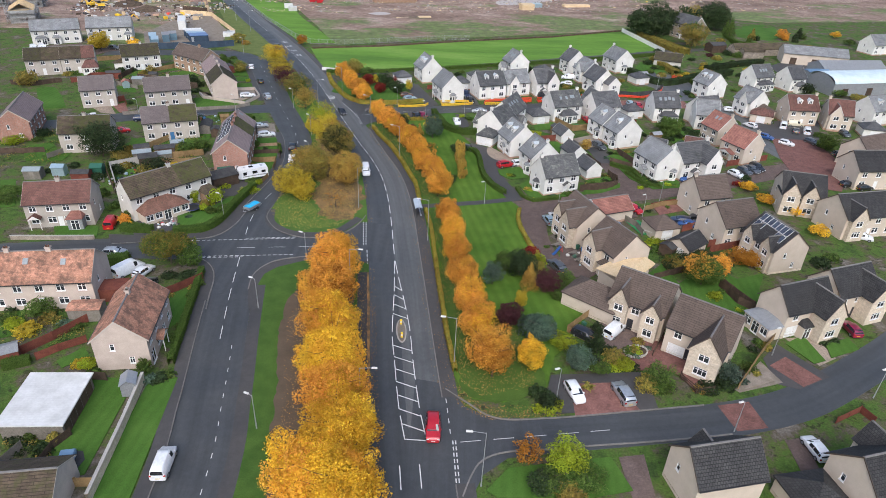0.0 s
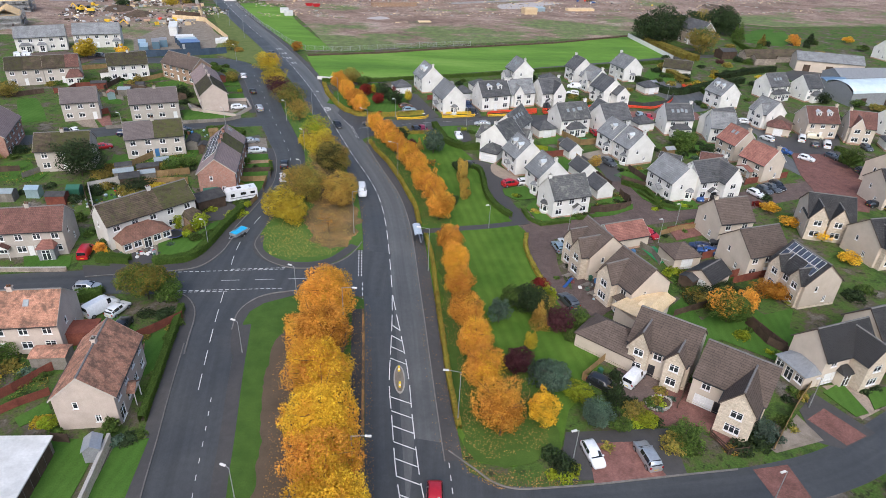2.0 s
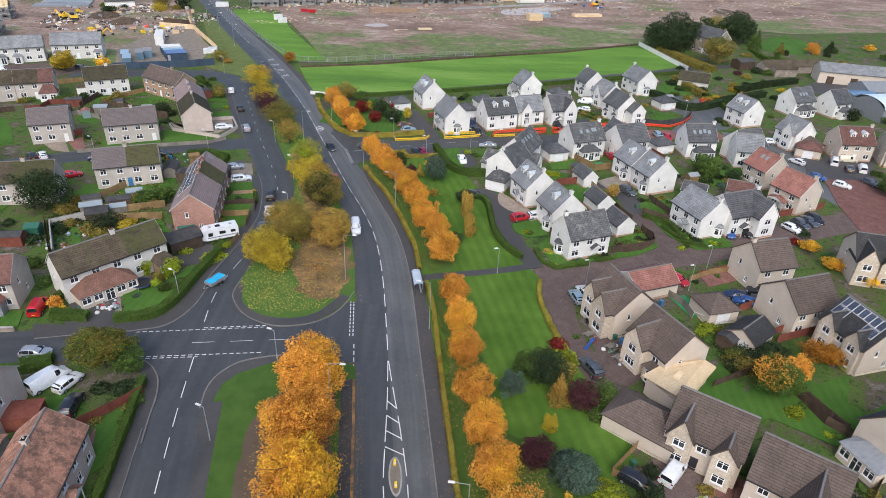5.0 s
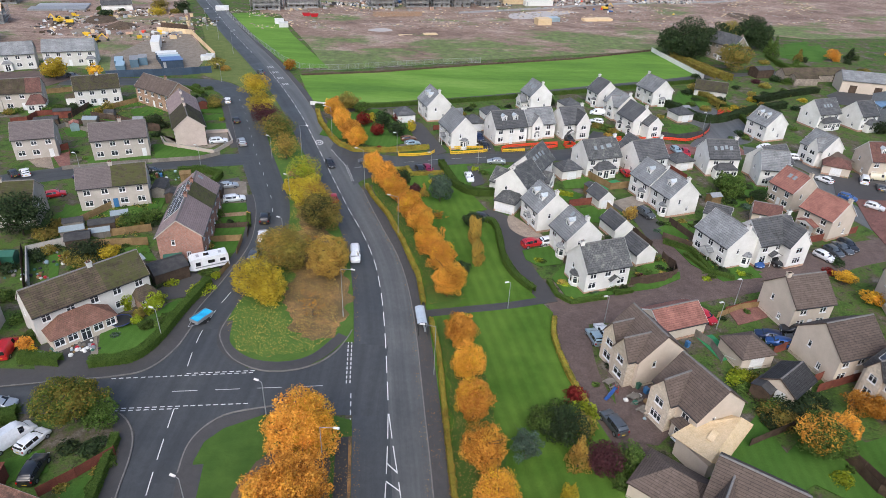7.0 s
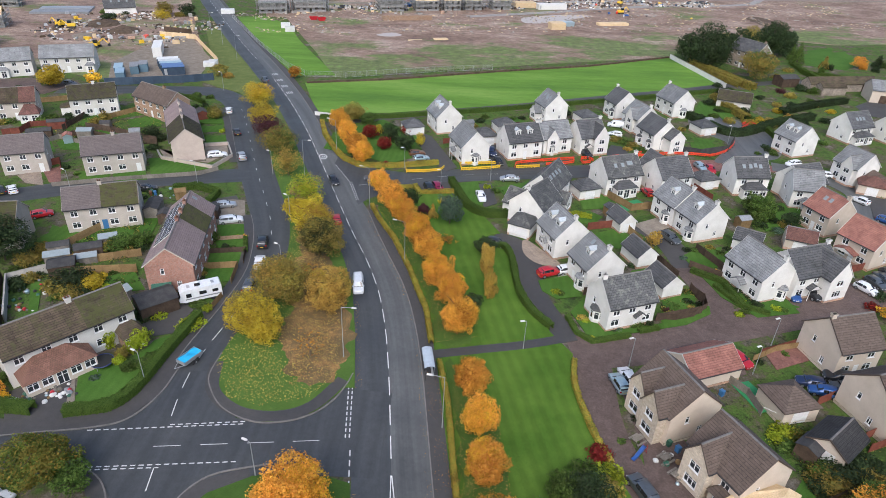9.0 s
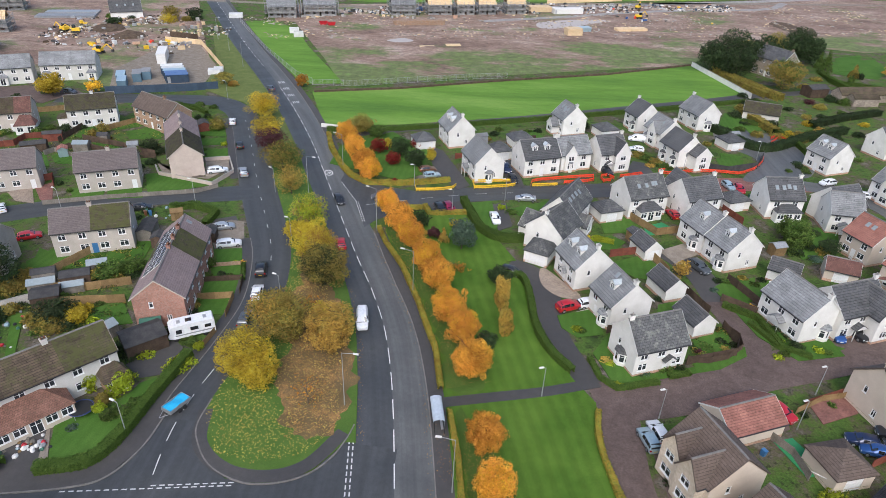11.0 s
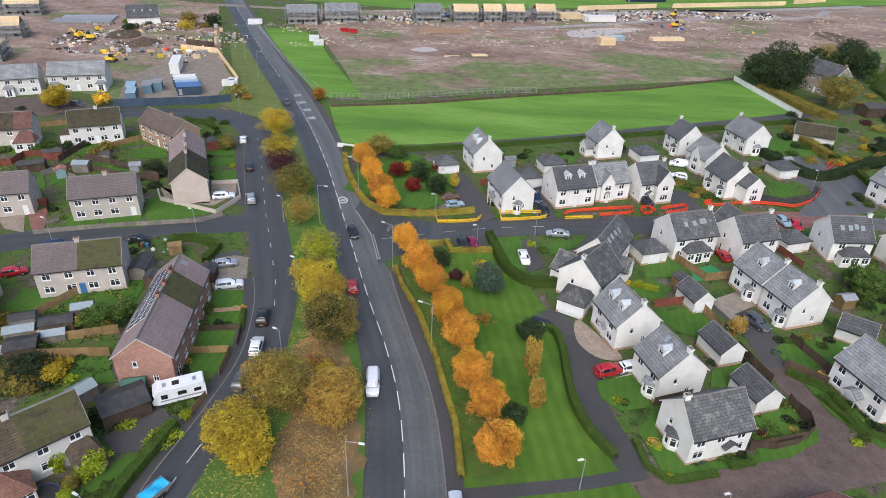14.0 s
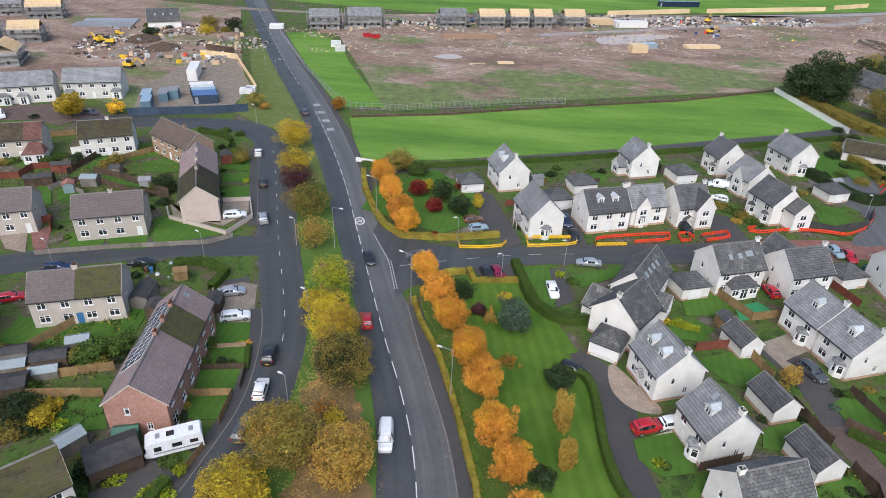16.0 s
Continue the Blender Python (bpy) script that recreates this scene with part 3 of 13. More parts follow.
def curve(pts, step=1.0, closed=False):
    """A smooth line through the points, in even steps."""
    p = [Vector((a[0], a[1])) for a in pts]
    n = len(p)
    out = []
    for i in range(n if closed else n - 1):
        a, b = p[i], p[(i + 1) % n]
        q = p[i - 1] if (closed or i > 0) else a + (a - b)
        r = p[(i + 2) % n] if (closed or i < n - 2) else b + (b - a)
        k = max(2, int((b - a).length / step))
        for j in range(k):
            t = j / k
            out.append(0.5 * ((2 * a) + (b - q) * t + (2 * q - 5 * a + 4 * b - r) * t * t + (3 * a - q - 3 * b + r) * t ** 3))
    if not closed:
        out.append(p[-1])
    return out


def normals(line):
    res = []
    for i in range(len(line)):
        d = (line[min(i + 1, len(line) - 1)] - line[max(i - 1, 0)]).normalized()
        res.append(Vector((-d.y, d.x)))
    return res


def ribbon(line, w0, w1, z, thick=0.1):
    """A strip along a line between the side offsets w0 and w1 (to the left is positive); either may be a list along it."""
    S = Shape()
    nn = normals(line)
    w0 = w0 if isinstance(w0, list) else [w0] * len(line)
    w1 = w1 if isinstance(w1, list) else [w1] * len(line)
    run = 0
    for i in range(len(line) - 1):
        a, b = line[i], line[i + 1]
        seg = (b - a).length
        p = [a + nn[i] * w0[i], b + nn[i + 1] * w0[i + 1], b + nn[i + 1] * w1[i + 1], a + nn[i] * w1[i]]
        S.face([(*q, z) for q in p], [(w0[i], run), (w0[i + 1], run + seg), (w1[i + 1], run + seg), (w1[i], run)])
        S.face([(*p[1], z), (*p[0], z), (*p[0], z - thick), (*p[1], z - thick)])
        S.face([(*p[3], z), (*p[2], z), (*p[2], z - thick), (*p[3], z - thick)])
        run += seg
    return S


def spread(line, pairs):
    """Values along a line from (fraction, value) pairs."""
    xs, ys = zip(*pairs)
    return [float(v) for v in np.interp(np.linspace(0, 1, len(line)), xs, ys)]


def patch(pts, z, thick=0.1, smooth=0.0):
    S = Shape()
    ring = [(p.x, p.y) for p in curve(pts, smooth, True)] if smooth else [tuple(p) for p in pts]
    area = sum(a[0] * b[1] - b[0] * a[1] for a, b in zip(ring, ring[1:] + ring[:1]))
    if area < 0:
        ring = ring[::-1]
    S.extrude(ring, z - thick, z)
    return S


def ragged(pts, amp, seed):
    """The same outline with a torn, natural edge."""
    line = curve(pts, 0.7, True)
    out_ = []
    for i, (p, n) in enumerate(zip(line, normals(line))):
        k = noise.noise((p.x * 0.35, p.y * 0.35, seed)) + 0.6 * noise.noise((p.x * 1.3, p.y * 1.3, seed + 5))
        out_.append((p.x + n.x * k * amp, p.y + n.y * k * amp))
    return out_


def arc_place(line, s):
    """The place and the direction s metres along a line."""
    for a, b in zip(line, line[1:]):
        d = (b - a).length
        if s <= d:
            return a + (b - a) * (s / max(d, 1e-6)), (b - a).normalized()
        s -= d
    return line[-1], (line[-1] - line[-2]).normalized()


def length_of(line):
    return sum((b - a).length for a, b in zip(line, line[1:]))


def dashes(S, line, off, dash, gap, w, z, start=0.0, end=None):
    end = length_of(line) if end is None else end
    s = start
    while s + dash * 0.5 < end:
        k = max(1, int(min(dash, end - s) / 1.5))
        for i in range(k):
            d0, d1 = s + min(dash, end - s) * i / k, s + min(dash, end - s) * (i + 1) / k
            (a, da), (b, db) = arc_place(line, d0), arc_place(line, d1)
            na, nb = Vector((-da.y, da.x)), Vector((-db.y, db.x))
            S.face([(*(a + na * (off + w / 2)), z), (*(a + na * (off - w / 2)), z), (*(b + nb * (off - w / 2)), z), (*(b + nb * (off + w / 2)), z)])
        s += dash + gap


# ---------------------------------------------------------------- buildings
CACHE = {}


def window_mesh(w, h, bars):
    key = ("w", round(w, 2), round(h, 2), bars)
    if key not in CACHE:
        S = Shape()
        e, d = 0.1, 0.05
        S.box(-w / 2, w / 2, -d, 0.02, 0, e)
        S.box(-w / 2, w / 2, -d, 0.02, h - e, h)
        S.box(-w / 2, -w / 2 + e, -d, 0.02, e, h - e)
        S.box(w / 2 - e, w / 2, -d, 0.02, e, h - e)
        for i in range(1, bars):
            x = -w / 2 + w * i / bars
            S.box(x - e / 2, x + e / 2, -d * 0.9, 0.02, e, h - e)
        if h > 1.0 and w > 0.6:
            S.box(-w / 2 + e, w / 2 - e, -d * 0.8, 0.02, h * 0.68, h * 0.68 + 0.05)
        S.box(-w / 2 - 0.06, w / 2 + 0.06, -0.17, -0.02, -0.06, 0.0)
        P = Shape()
        P.box(-w / 2 + e * 0.5, w / 2 - e * 0.5, -0.012, 0.012, e * 0.5, h - e * 0.5)
        CACHE[key] = (S.mesh("window", FRAME), P.mesh("pane", GLASS))
    return CACHE[key]


def door_mesh(w, h, colour):
    key = ("d", round(w, 2), round(h, 2), colour)
    if key not in CACHE:
        S = Shape()
        S.box(-w / 2, w / 2, -0.03, 0.03, 0, h)
        for x0, x1 in ((-w / 2 + 0.12, -0.05), (0.05, w / 2 - 0.12)):
            S.box(x0, x1, -0.05, -0.03, 0.2, h * 0.45)
            S.box(x0, x1, -0.05, -0.03, h * 0.55, h - 0.15)
        CACHE[key] = S.mesh("door", DOORS[colour])
    return CACHE[key]


def garage_mesh(w, h, colour):
    """A ribbed up-and-over door, one folded sheet."""
    key = ("g", round(w, 2), round(h, 2), colour)
    if key not in CACHE:
        S = Shape()
        n = 5
        prof = []
        for i in range(n):
            z0, z1 = h * i / n, h * (i + 1) / n
            prof += [(-0.02, z0), (-0.045, z0 + 0.02), (-0.045, z1 - 0.02)]
        prof += [(-0.02, h), (0.03, h), (0.03, 0)]
        for (a, z1), (b, z2) in zip(prof, prof[1:] + prof[:1]):
            S.face([(-w / 2, a, z1), (w / 2, a, z1), (w / 2, b, z2), (-w / 2, b, z2)])
        CACHE[key] = S.mesh("garage_door", DOORS[colour])
    return CACHE[key]




def side_frame(side, L, W):
    """The start corner, direction, outward normal, turn and length of a wall."""
    if side == "f":
        return Vector((-L / 2, -W / 2, 0)), Vector((1, 0, 0)), Vector((0, -1, 0)), 0, L
    if side == "b":
        return Vector((L / 2, W / 2, 0)), Vector((-1, 0, 0)), Vector((0, 1, 0)), 180, L
    if side == "r":
        return Vector((L / 2, -W / 2, 0)), Vector((0, 1, 0)), Vector((1, 0, 0)), 90, W
    return Vector((-L / 2, W / 2, 0)), Vector((0, -1, 0)), Vector((-1, 0, 0)), 270, W


def wall_with_holes(S, p0, ux, n, length, z0, z1, holes, depth=0.13):
    us = sorted({0.0, length, *(h[0] - h[2] / 2 for h in holes), *(h[0] + h[2] / 2 for h in holes)})
    zs = sorted({z0, z1, *(h[1] for h in holes), *(h[1] + h[3] for h in holes)})
    us, zs = [u for u in us if 0 <= u <= length], [z for z in zs if z0 <= z <= z1]
    up = Vector((0, 0, 1))
    for u0, u1 in zip(us, us[1:]):
        for a, b in zip(zs, zs[1:]):
            um, zm = (u0 + u1) / 2, (a + b) / 2
            if any(abs(um - h[0]) < h[2] / 2 and h[1] < zm < h[1] + h[3] for h in holes):
                continue
            S.face([p0 + ux * u0 + up * a, p0 + ux * u1 + up * a, p0 + ux * u1 + up * b, p0 + ux * u0 + up * b], [(u0, a), (u1, a), (u1, b), (u0, b)])
    for u, z, w, h, *_ in holes:
        c = [p0 + ux * (u - w / 2) + up * z, p0 + ux * (u + w / 2) + up * z, p0 + ux * (u + w / 2) + up * (z + h), p0 + ux * (u - w / 2) + up * (z + h)]
        for i in range(4):
            j = (i + 1) % 4
            S.face([c[i], c[i] - n * depth, c[j] - n * depth, c[j]])


def gable_roof(S, L, W, eave, ridge, over=0.35, verge=0.12, t=0.14):
    """Two pitched slabs with their undersides and edges."""
    k = (ridge - eave) / (W / 2)
    x0, x1, ye, ze = -L / 2 - verge, L / 2 + verge, W / 2 + over, eave - over * k
    run = math.hypot(ye, ridge - ze)
    for s in (-1, 1):
        top = [(x0, s * ye, ze + t), (x1, s * ye, ze + t), (x1, 0, ridge + t), (x0, 0, ridge + t)]
        low = [(x, y, z - t) for x, y, z in top]
        uv = [(0, 0), (x1 - x0, 0), (x1 - x0, run), (0, run)]
        if s > 0:
            S.face(top[::-1], uv[::-1])
            S.face(low, uv)
        else:
            S.face(top, uv)
            S.face(low[::-1], uv[::-1])
        for i in ((0, 1), (1, 2), (3, 0)):
            a, b = i
            S.face([low[a], low[b], top[b], top[a]], [(0, 0), (0.05, 0), (0.05, 0.05), (0, 0.05)])


def hip_roof(S, L, W, eave, ridge, over=0.3, t=0.14):
    X, Y = L / 2 + over, W / 2 + over
    k = (ridge - eave) / (W / 2)
    ze = eave - over * k
    r = max(0.05, L / 2 - W / 2)
    a = [(-X, -Y, ze + t), (X, -Y, ze + t), (X, Y, ze + t), (-X, Y, ze + t)]
    p, q = (-r, 0, ridge + t), (r, 0, ridge + t)
    run = math.hypot(Y, ridge - ze)
    S.face([a[0], a[1], q, p], [(0, 0), (2 * X, 0), (X + r, run), (X - r, run)])
    S.face([a[2], a[3], p, q], [(0, 0), (2 * X, 0), (X + r, run), (X - r, run)])
    S.face([a[1], a[2], q], [(0, 0), (2 * Y, 0), (Y, run)])
    S.face([a[3], a[0], p], [(0, 0), (2 * Y, 0), (Y, run)])
    b = [(x, y, z - t) for x, y, z in a]
    for i in range(4):
        j = (i + 1) % 4
        S.face([b[i], b[j], a[j], a[i]], [(0, 0), (0.05, 0), (0.05, 0.05), (0, 0.05)])
    S.face(b[::-1])


def fit_openings(parent, holes, L, W, at, doorcol):
    for side, u, z, w, h, kind in holes:
        p0, ux, n, turn, length = side_frame(side, L, W)
        p = p0 + ux * u - n * 0.09
        m = at @ pose(p.x, p.y, z, 0, 0, turn)
        if kind in "wp":
            bars = 1 if w < 0.75 else (2 if w < 1.9 else 3)
            fr, pa = window_mesh(w, h, bars)
            win = part("window" if kind == "w" else "patio_door", fr, None, parent, at=m)
            part("pane", pa, None, win)
        elif kind == "d":
            part("door", door_mesh(w, h, doorcol), None, parent, doorcol + " panelled front door", m)
        elif kind in "gGN":
            part("garage_door", garage_mesh(w, h, {"g": "white", "G": "brown", "N": "navy"}[kind]), None, parent, at=m)


def block(parent, at, L, W, eave, ridge, holes, wall, roof, plinth=None, over=0.35, verge=0.12, hip=False, trim=FASCIA, doorcol="white", base=0.0, roof2=None, open_back=False):
    """Walls with openings, gables, roof, gutters under one thing."""
    S = Shape()
    low = base if plinth is None else base + 0.45
    P = Shape()
    for side in "frbl":
        p0, ux, n, turn, length = side_frame(side, L, W)
        hs = [h[1:] for h in holes if h[0] == side]
        if plinth is not None:
            cut = [(u, base, w, max(0.01, low - base), k) for u, z, w, h, k in hs if z < low - 0.05]
            wall_with_holes(P, p0 + n * 0.03, ux, n, length, base, low, cut, 0.16)
        hs = [(u, max(z, low), w, h - (max(z, low) - z), k) for u, z, w, h, k in hs]
        wall_with_holes(S, p0, ux, n, length, low, eave, hs)
        if side in "rl" and not hip:
            a, b = p0 + Vector((0, 0, eave)), p0 + ux * length + Vector((0, 0, eave))
            c = (a + b) / 2 + Vector((0, 0, ridge - eave))
            S.face([a, b, c], [(0, eave), (length, eave), (length / 2, ridge)])
    part("wall", S, wall, parent, at=at)
    if plinth is not None:
        part("plinth", P, plinth, parent, at=at)
    R = Shape()
    (hip_roof(R, L, W, eave, ridge, over) if hip else gable_roof(R, L, W, eave, ridge, over, verge))
    r = part("roof", R, roof, parent, at=at)
    if not hip:
        if roof2 is not None:
            x0, x1, mat2 = roof2
            R2 = Shape()
            gable_roof(R2, (x1 - x0) * L, W, eave, ridge, over + 0.02, 0.0, 0.17)
            part("roof", R2, mat2, parent, "stretch of roof in another finish", at @ pose(((x0 + x1) / 2 - 0.5) * L, 0, 0))
        C = Shape()
        C.box(-L / 2 - verge, L / 2 + verge, -0.14, 0.14, ridge + 0.08, ridge + 0.2, 0.05)
        part("ridge_cap", C, RIDGE, parent, at=at)
        k = (ridge - eave) / (W / 2)
        for s in (-1, 1):
            y, z = s * (W / 2 + over + 0.05), eave - over * k
            G = Shape()
            G.box(-L / 2 - verge, L / 2 + verge, y - 0.06, y + 0.06, z - 0.02, z + 0.1)
            part("gutter", G, GUTTER, parent, at=at)
        for s in (-1, 1):
            B = Shape()
            x = s * (L / 2 + verge)
            for q in (-1, 1):
                a, b = Vector((x, q * (W / 2 + over), eave - over * k)), Vector((x, 0, ridge))
                up, ov = Vector((0, 0, 0.16)), Vector((s * 0.03, 0, 0))
                f = [a + ov - up * 0.4, b + ov - up * 0.4, b + ov + up, a + ov + up]
                B.face(f if s * q < 0 else f[::-1])
                B.face([a + up, b + up, b + ov + up, a + ov + up])
            part("bargeboard", B, trim, parent, at=at)
    return r


def chimney(parent, at, x, y, z0, z1, wall, w=0.72, d=0.5, pots=2):
    S = Shape()
    S.box(x - w / 2, x + w / 2, y - d / 2, y + d / 2, z0, z1)
    S.box(x - w / 2 - 0.08, x + w / 2 + 0.08, y - d / 2 - 0.08, y + d / 2 + 0.08, z1 - 0.18, z1)
    c = part("chimney", S, wall, parent, at=at)
    for i in range(pots):
        P = Shape()
        px = x + (i - (pots - 1) / 2) * 0.38
        P.tube((px, y, z1), (px, y, z1 + 0.32), 0.12, 0.1, 8)
        part("chimney_pot", P, DOORS["brown"] if pots > 1 else CONCRETE, c)


def dormer(parent, at, u, y, zb, roofmat, w=1.35, h=1.35, side=-1, rise=0.42, deep=2.6):
    """A small gabled dormer on a slope; y is where its face stands, outwards is side."""
    m = at @ pose(u, side * y, 0, 0, 0, 0 if side < 0 else 180)
    S = Shape()
    wall_with_holes(S, Vector((-w / 2, 0, 0)), Vector((1, 0, 0)), Vector((0, -1, 0)), w, zb, zb + h, [(w / 2, zb + 0.12, w - 0.4, h - 0.2, "w")])
    S.face([(-w / 2, 0, zb + h), (w / 2, 0, zb + h), (0, 0, zb + h + rise)])
    S.face([(w / 2, 0, zb), (w / 2, deep, zb), (w / 2, deep, zb + h), (w / 2, 0, zb + h)])
    S.face([(-w / 2, deep, zb), (-w / 2, 0, zb), (-w / 2, 0, zb + h), (-w / 2, deep, zb + h)])
    d = part("dormer", S, FASCIA, parent, "small gabled roof dormer with a white window", m)
    R = Shape()
    R.m = pose(0, deep / 2, 0, 0, 0, 90)
    gable_roof(R, deep, w, zb + h, zb + h + rise, 0.08, 0.1, 0.07)
    part("roof", R, DORMERLEAD, d)
    fr, pa = window_mesh(w - 0.4, h - 0.2, 2)
    win = part("window", fr, None, d, at=pose(0, 0.05, zb + 0.12))
    part("pane", pa, None, win)
    B = Shape()
    for q in (-1, 1):
        a, b = Vector((q * (w / 2 + 0.14), -0.19, zb + h - 0.14)), Vector((0, -0.19, zb + h + rise))
        f = [a, b, b + Vector((0, 0, 0.1)), a + Vector((0, 0, 0.1))]
        B.face(f if q < 0 else f[::-1])
    part("bargeboard", B, FASCIA, d)


def skylight(parent, at, u, v, L, W, eave, ridge, side=-1, w=0.75, h=1.0, t=0.14):
    """A roof window lying in the slope; v runs from 0 at the eave to 1 at the ridge."""
    y, z = side * (W / 2) * (1 - v), eave + (ridge - eave) * v + t
    tilt = math.degrees(math.atan2(ridge - eave, W / 2))
    m = at @ pose(u, y, z, 0, 0, 0 if side < 0 else 180) @ pose(0, 0, 0, tilt)
    S = Shape()
    for x0, x1, y0, y1 in ((-w / 2, w / 2, -h / 2, -h / 2 + 0.08), (-w / 2, w / 2, h / 2 - 0.08, h / 2), (-w / 2, -w / 2 + 0.08, -h / 2 + 0.08, h / 2 - 0.08), (w / 2 - 0.08, w / 2, -h / 2 + 0.08, h / 2 - 0.08)):
        S.box(x0, x1, y0, y1, -0.05, 0.09)
    s = part("skylight", S, LEAD, parent, at=m)
    P = Shape()
    P.box(-w / 2 + 0.07, w / 2 - 0.07, -h / 2 + 0.07, h / 2 - 0.07, 0, 0.06)
    part("pane", P, CLEAR, s)


def porch(parent, at, u, L, W, side, width, deep, roofmat, z=2.3, rise=0.7, posts=True, walls=None, doorcol="white"):
    """A pitched canopy over a door, on brackets or posts, or a closed porch."""
    p0, ux, n, turn, length = side_frame(side, L, W)
    p = p0 + ux * u
    m = at @ pose(p.x, p.y, 0, 0, 0, turn)
    R = Shape()
    R.m = pose(0, -deep / 2 + 0.1, 0, 0, 0, 90)
    gable_roof(R, deep + 0.2, width, z, z + rise, 0.15, 0.05, 0.1)
    r = part("porch", R, roofmat, parent, "pitched porch roof over the front door", m)
    F = Shape()
    F.face([(-width / 2, -deep, z - 0.08), (width / 2, -deep, z - 0.08), (0, -deep, z + rise)])
    part("bargeboard", F, FASCIA, r)
    for s in (-1, 1):
        if walls is None:
            S = Shape()
            x = s * (width / 2 - 0.12)
            if posts:
                S.box(x - 0.05, x + 0.05, -deep + 0.1, -deep + 0.2, 0, z)
            else:
                S.tube((x, -0.02, z - 0.8), (x, -deep + 0.1, z - 0.02), 0.045, 0.045, 6)
            part("post" if posts else "bracket", S, FASCIA, r)
    if walls is not None:
        S = Shape()
        wall_with_holes(S, Vector((-width / 2 + 0.1, -deep + 0.08, 0)), Vector((1, 0, 0)), Vector((0, -1, 0)), width - 0.2, 0, z, [(width / 2 - 0.1, 0.05, 0.95, 2.05, "d")])
        S.face([(width / 2 - 0.1, -deep + 0.08, 0), (width / 2 - 0.1, 0, 0), (width / 2 - 0.1, 0, z), (width / 2 - 0.1, -deep + 0.08, z)])
        S.face([(-width / 2 + 0.1, 0, 0), (-width / 2 + 0.1, -deep + 0.08, 0), (-width / 2 + 0.1, -deep + 0.08, z), (-width / 2 + 0.1, 0, z)])
        part("wall", S, walls, r)
        part("door", door_mesh(0.95, 2.05, doorcol), None, r, at=pose(0, -deep + 0.16, 0.05))


def bay(parent, at, u, L, W, side, width, roofmat, wall, deep=0.8, h=2.35):
    """A three-sided bay window with a hipped lean-to roof."""
    p0, ux, n, turn, length = side_frame(side, L, W)
    p = p0 + ux * u
    m = at @ pose(p.x, p.y, 0, 0, 0, turn)
    c = deep * 0.9
    pts = [(-width / 2, 0), (-width / 2 + c, -deep), (width / 2 - c, -deep), (width / 2, 0)]
    S, R = Shape(), Shape()
    b = None
    wins = []
    for (x0, y0), (x1, y1) in zip(pts, pts[1:]):
        a, e = Vector((x0, y0, 0)), Vector((x1, y1, 0))
        ln = (e - a).length
        d = (e - a) / ln
        nn = Vector((d.y, -d.x, 0))
        wall_with_holes(S, a, d, nn, ln, 0, h, [(ln / 2, 0.75, ln - 0.24, h - 0.95, "w")])
        wins.append((a + d * ln / 2 - nn * 0.08, math.degrees(math.atan2(d.y, d.x)), ln - 0.24))
    b = part("bay_window", S, wall, parent, "three-sided bay window with white frames", m)
    for q, ang, w in wins:
        fr, pa = window_mesh(w, h - 0.95, 1 if w < 1.2 else 2)
        part("window", fr, None, b, at=pose(q.x, q.y, 0.75, 0, 0, ang))
        part("pane", pa, None, b, at=pose(q.x, q.y, 0.75, 0, 0, ang))
    o = 0.15
    low = [(-width / 2 - o, 0.0), (-width / 2 + c - o * 0.4, -deep - o), (width / 2 - c + o * 0.4, -deep - o), (width / 2 + o, 0.0)]
    top = [(-width / 2 + c, 0.02), (width / 2 - c, 0.02)]
    z1 = h + 0.65
    R.face([(*low[1], h), (*low[2], h), (*top[1], z1), (*top[0], z1)])
    R.face([(*low[0], h), (*low[1], h), (*top[0], z1)])
    R.face([(*low[2], h), (*low[3], h), (*top[1], z1)])
    R.face([(*q, h - 0.02) for q in low[::-1]])
    part("roof", R, roofmat, b)


def solar(parent, at, u0, u1, v0, v1, nu, nv, L, W, eave, ridge, side=-1, t=0.14):
    tilt = math.degrees(math.atan2(ridge - eave, W / 2))
    run = math.hypot(W / 2, ridge - eave)
    w, h = (u1 - u0) / nu, (v1 - v0) * run / nv
    for i in range(nu):
        for j in range(nv):
            v = v0 + (v1 - v0) * (j + 0.5) / nv
            u = u0 + w * (i + 0.5)
            y, z = side * (W / 2) * (1 - v), eave + (ridge - eave) * v + t
            m = at @ pose(u, y, z, 0, 0, 0 if side < 0 else 180) @ pose(0, 0, 0, tilt)
            key = ("solar", round(w, 2), round(h, 2))
            if key not in CACHE:
                S = Shape()
                S.box(-w / 2 + 0.07, w / 2 - 0.07, -h / 2 + 0.07, h / 2 - 0.07, 0.04, 0.1)
                S.uv = [(a * 0.5 / 0.5, b) for a, b in S.uv]
                F = Shape()
                F.box(-w / 2 + 0.01, w / 2 - 0.01, -h / 2 + 0.01, h / 2 - 0.01, 0.03, 0.085)
                CACHE[key] = (S.mesh("solar_panel", SOLAR), F.mesh("panel_frame", FASCIA))
            p = part("solar_panel", CACHE[key][0], None, parent, "dark blue solar panel with a pale frame", m)
            part("panel_frame", CACHE[key][1], None, p)


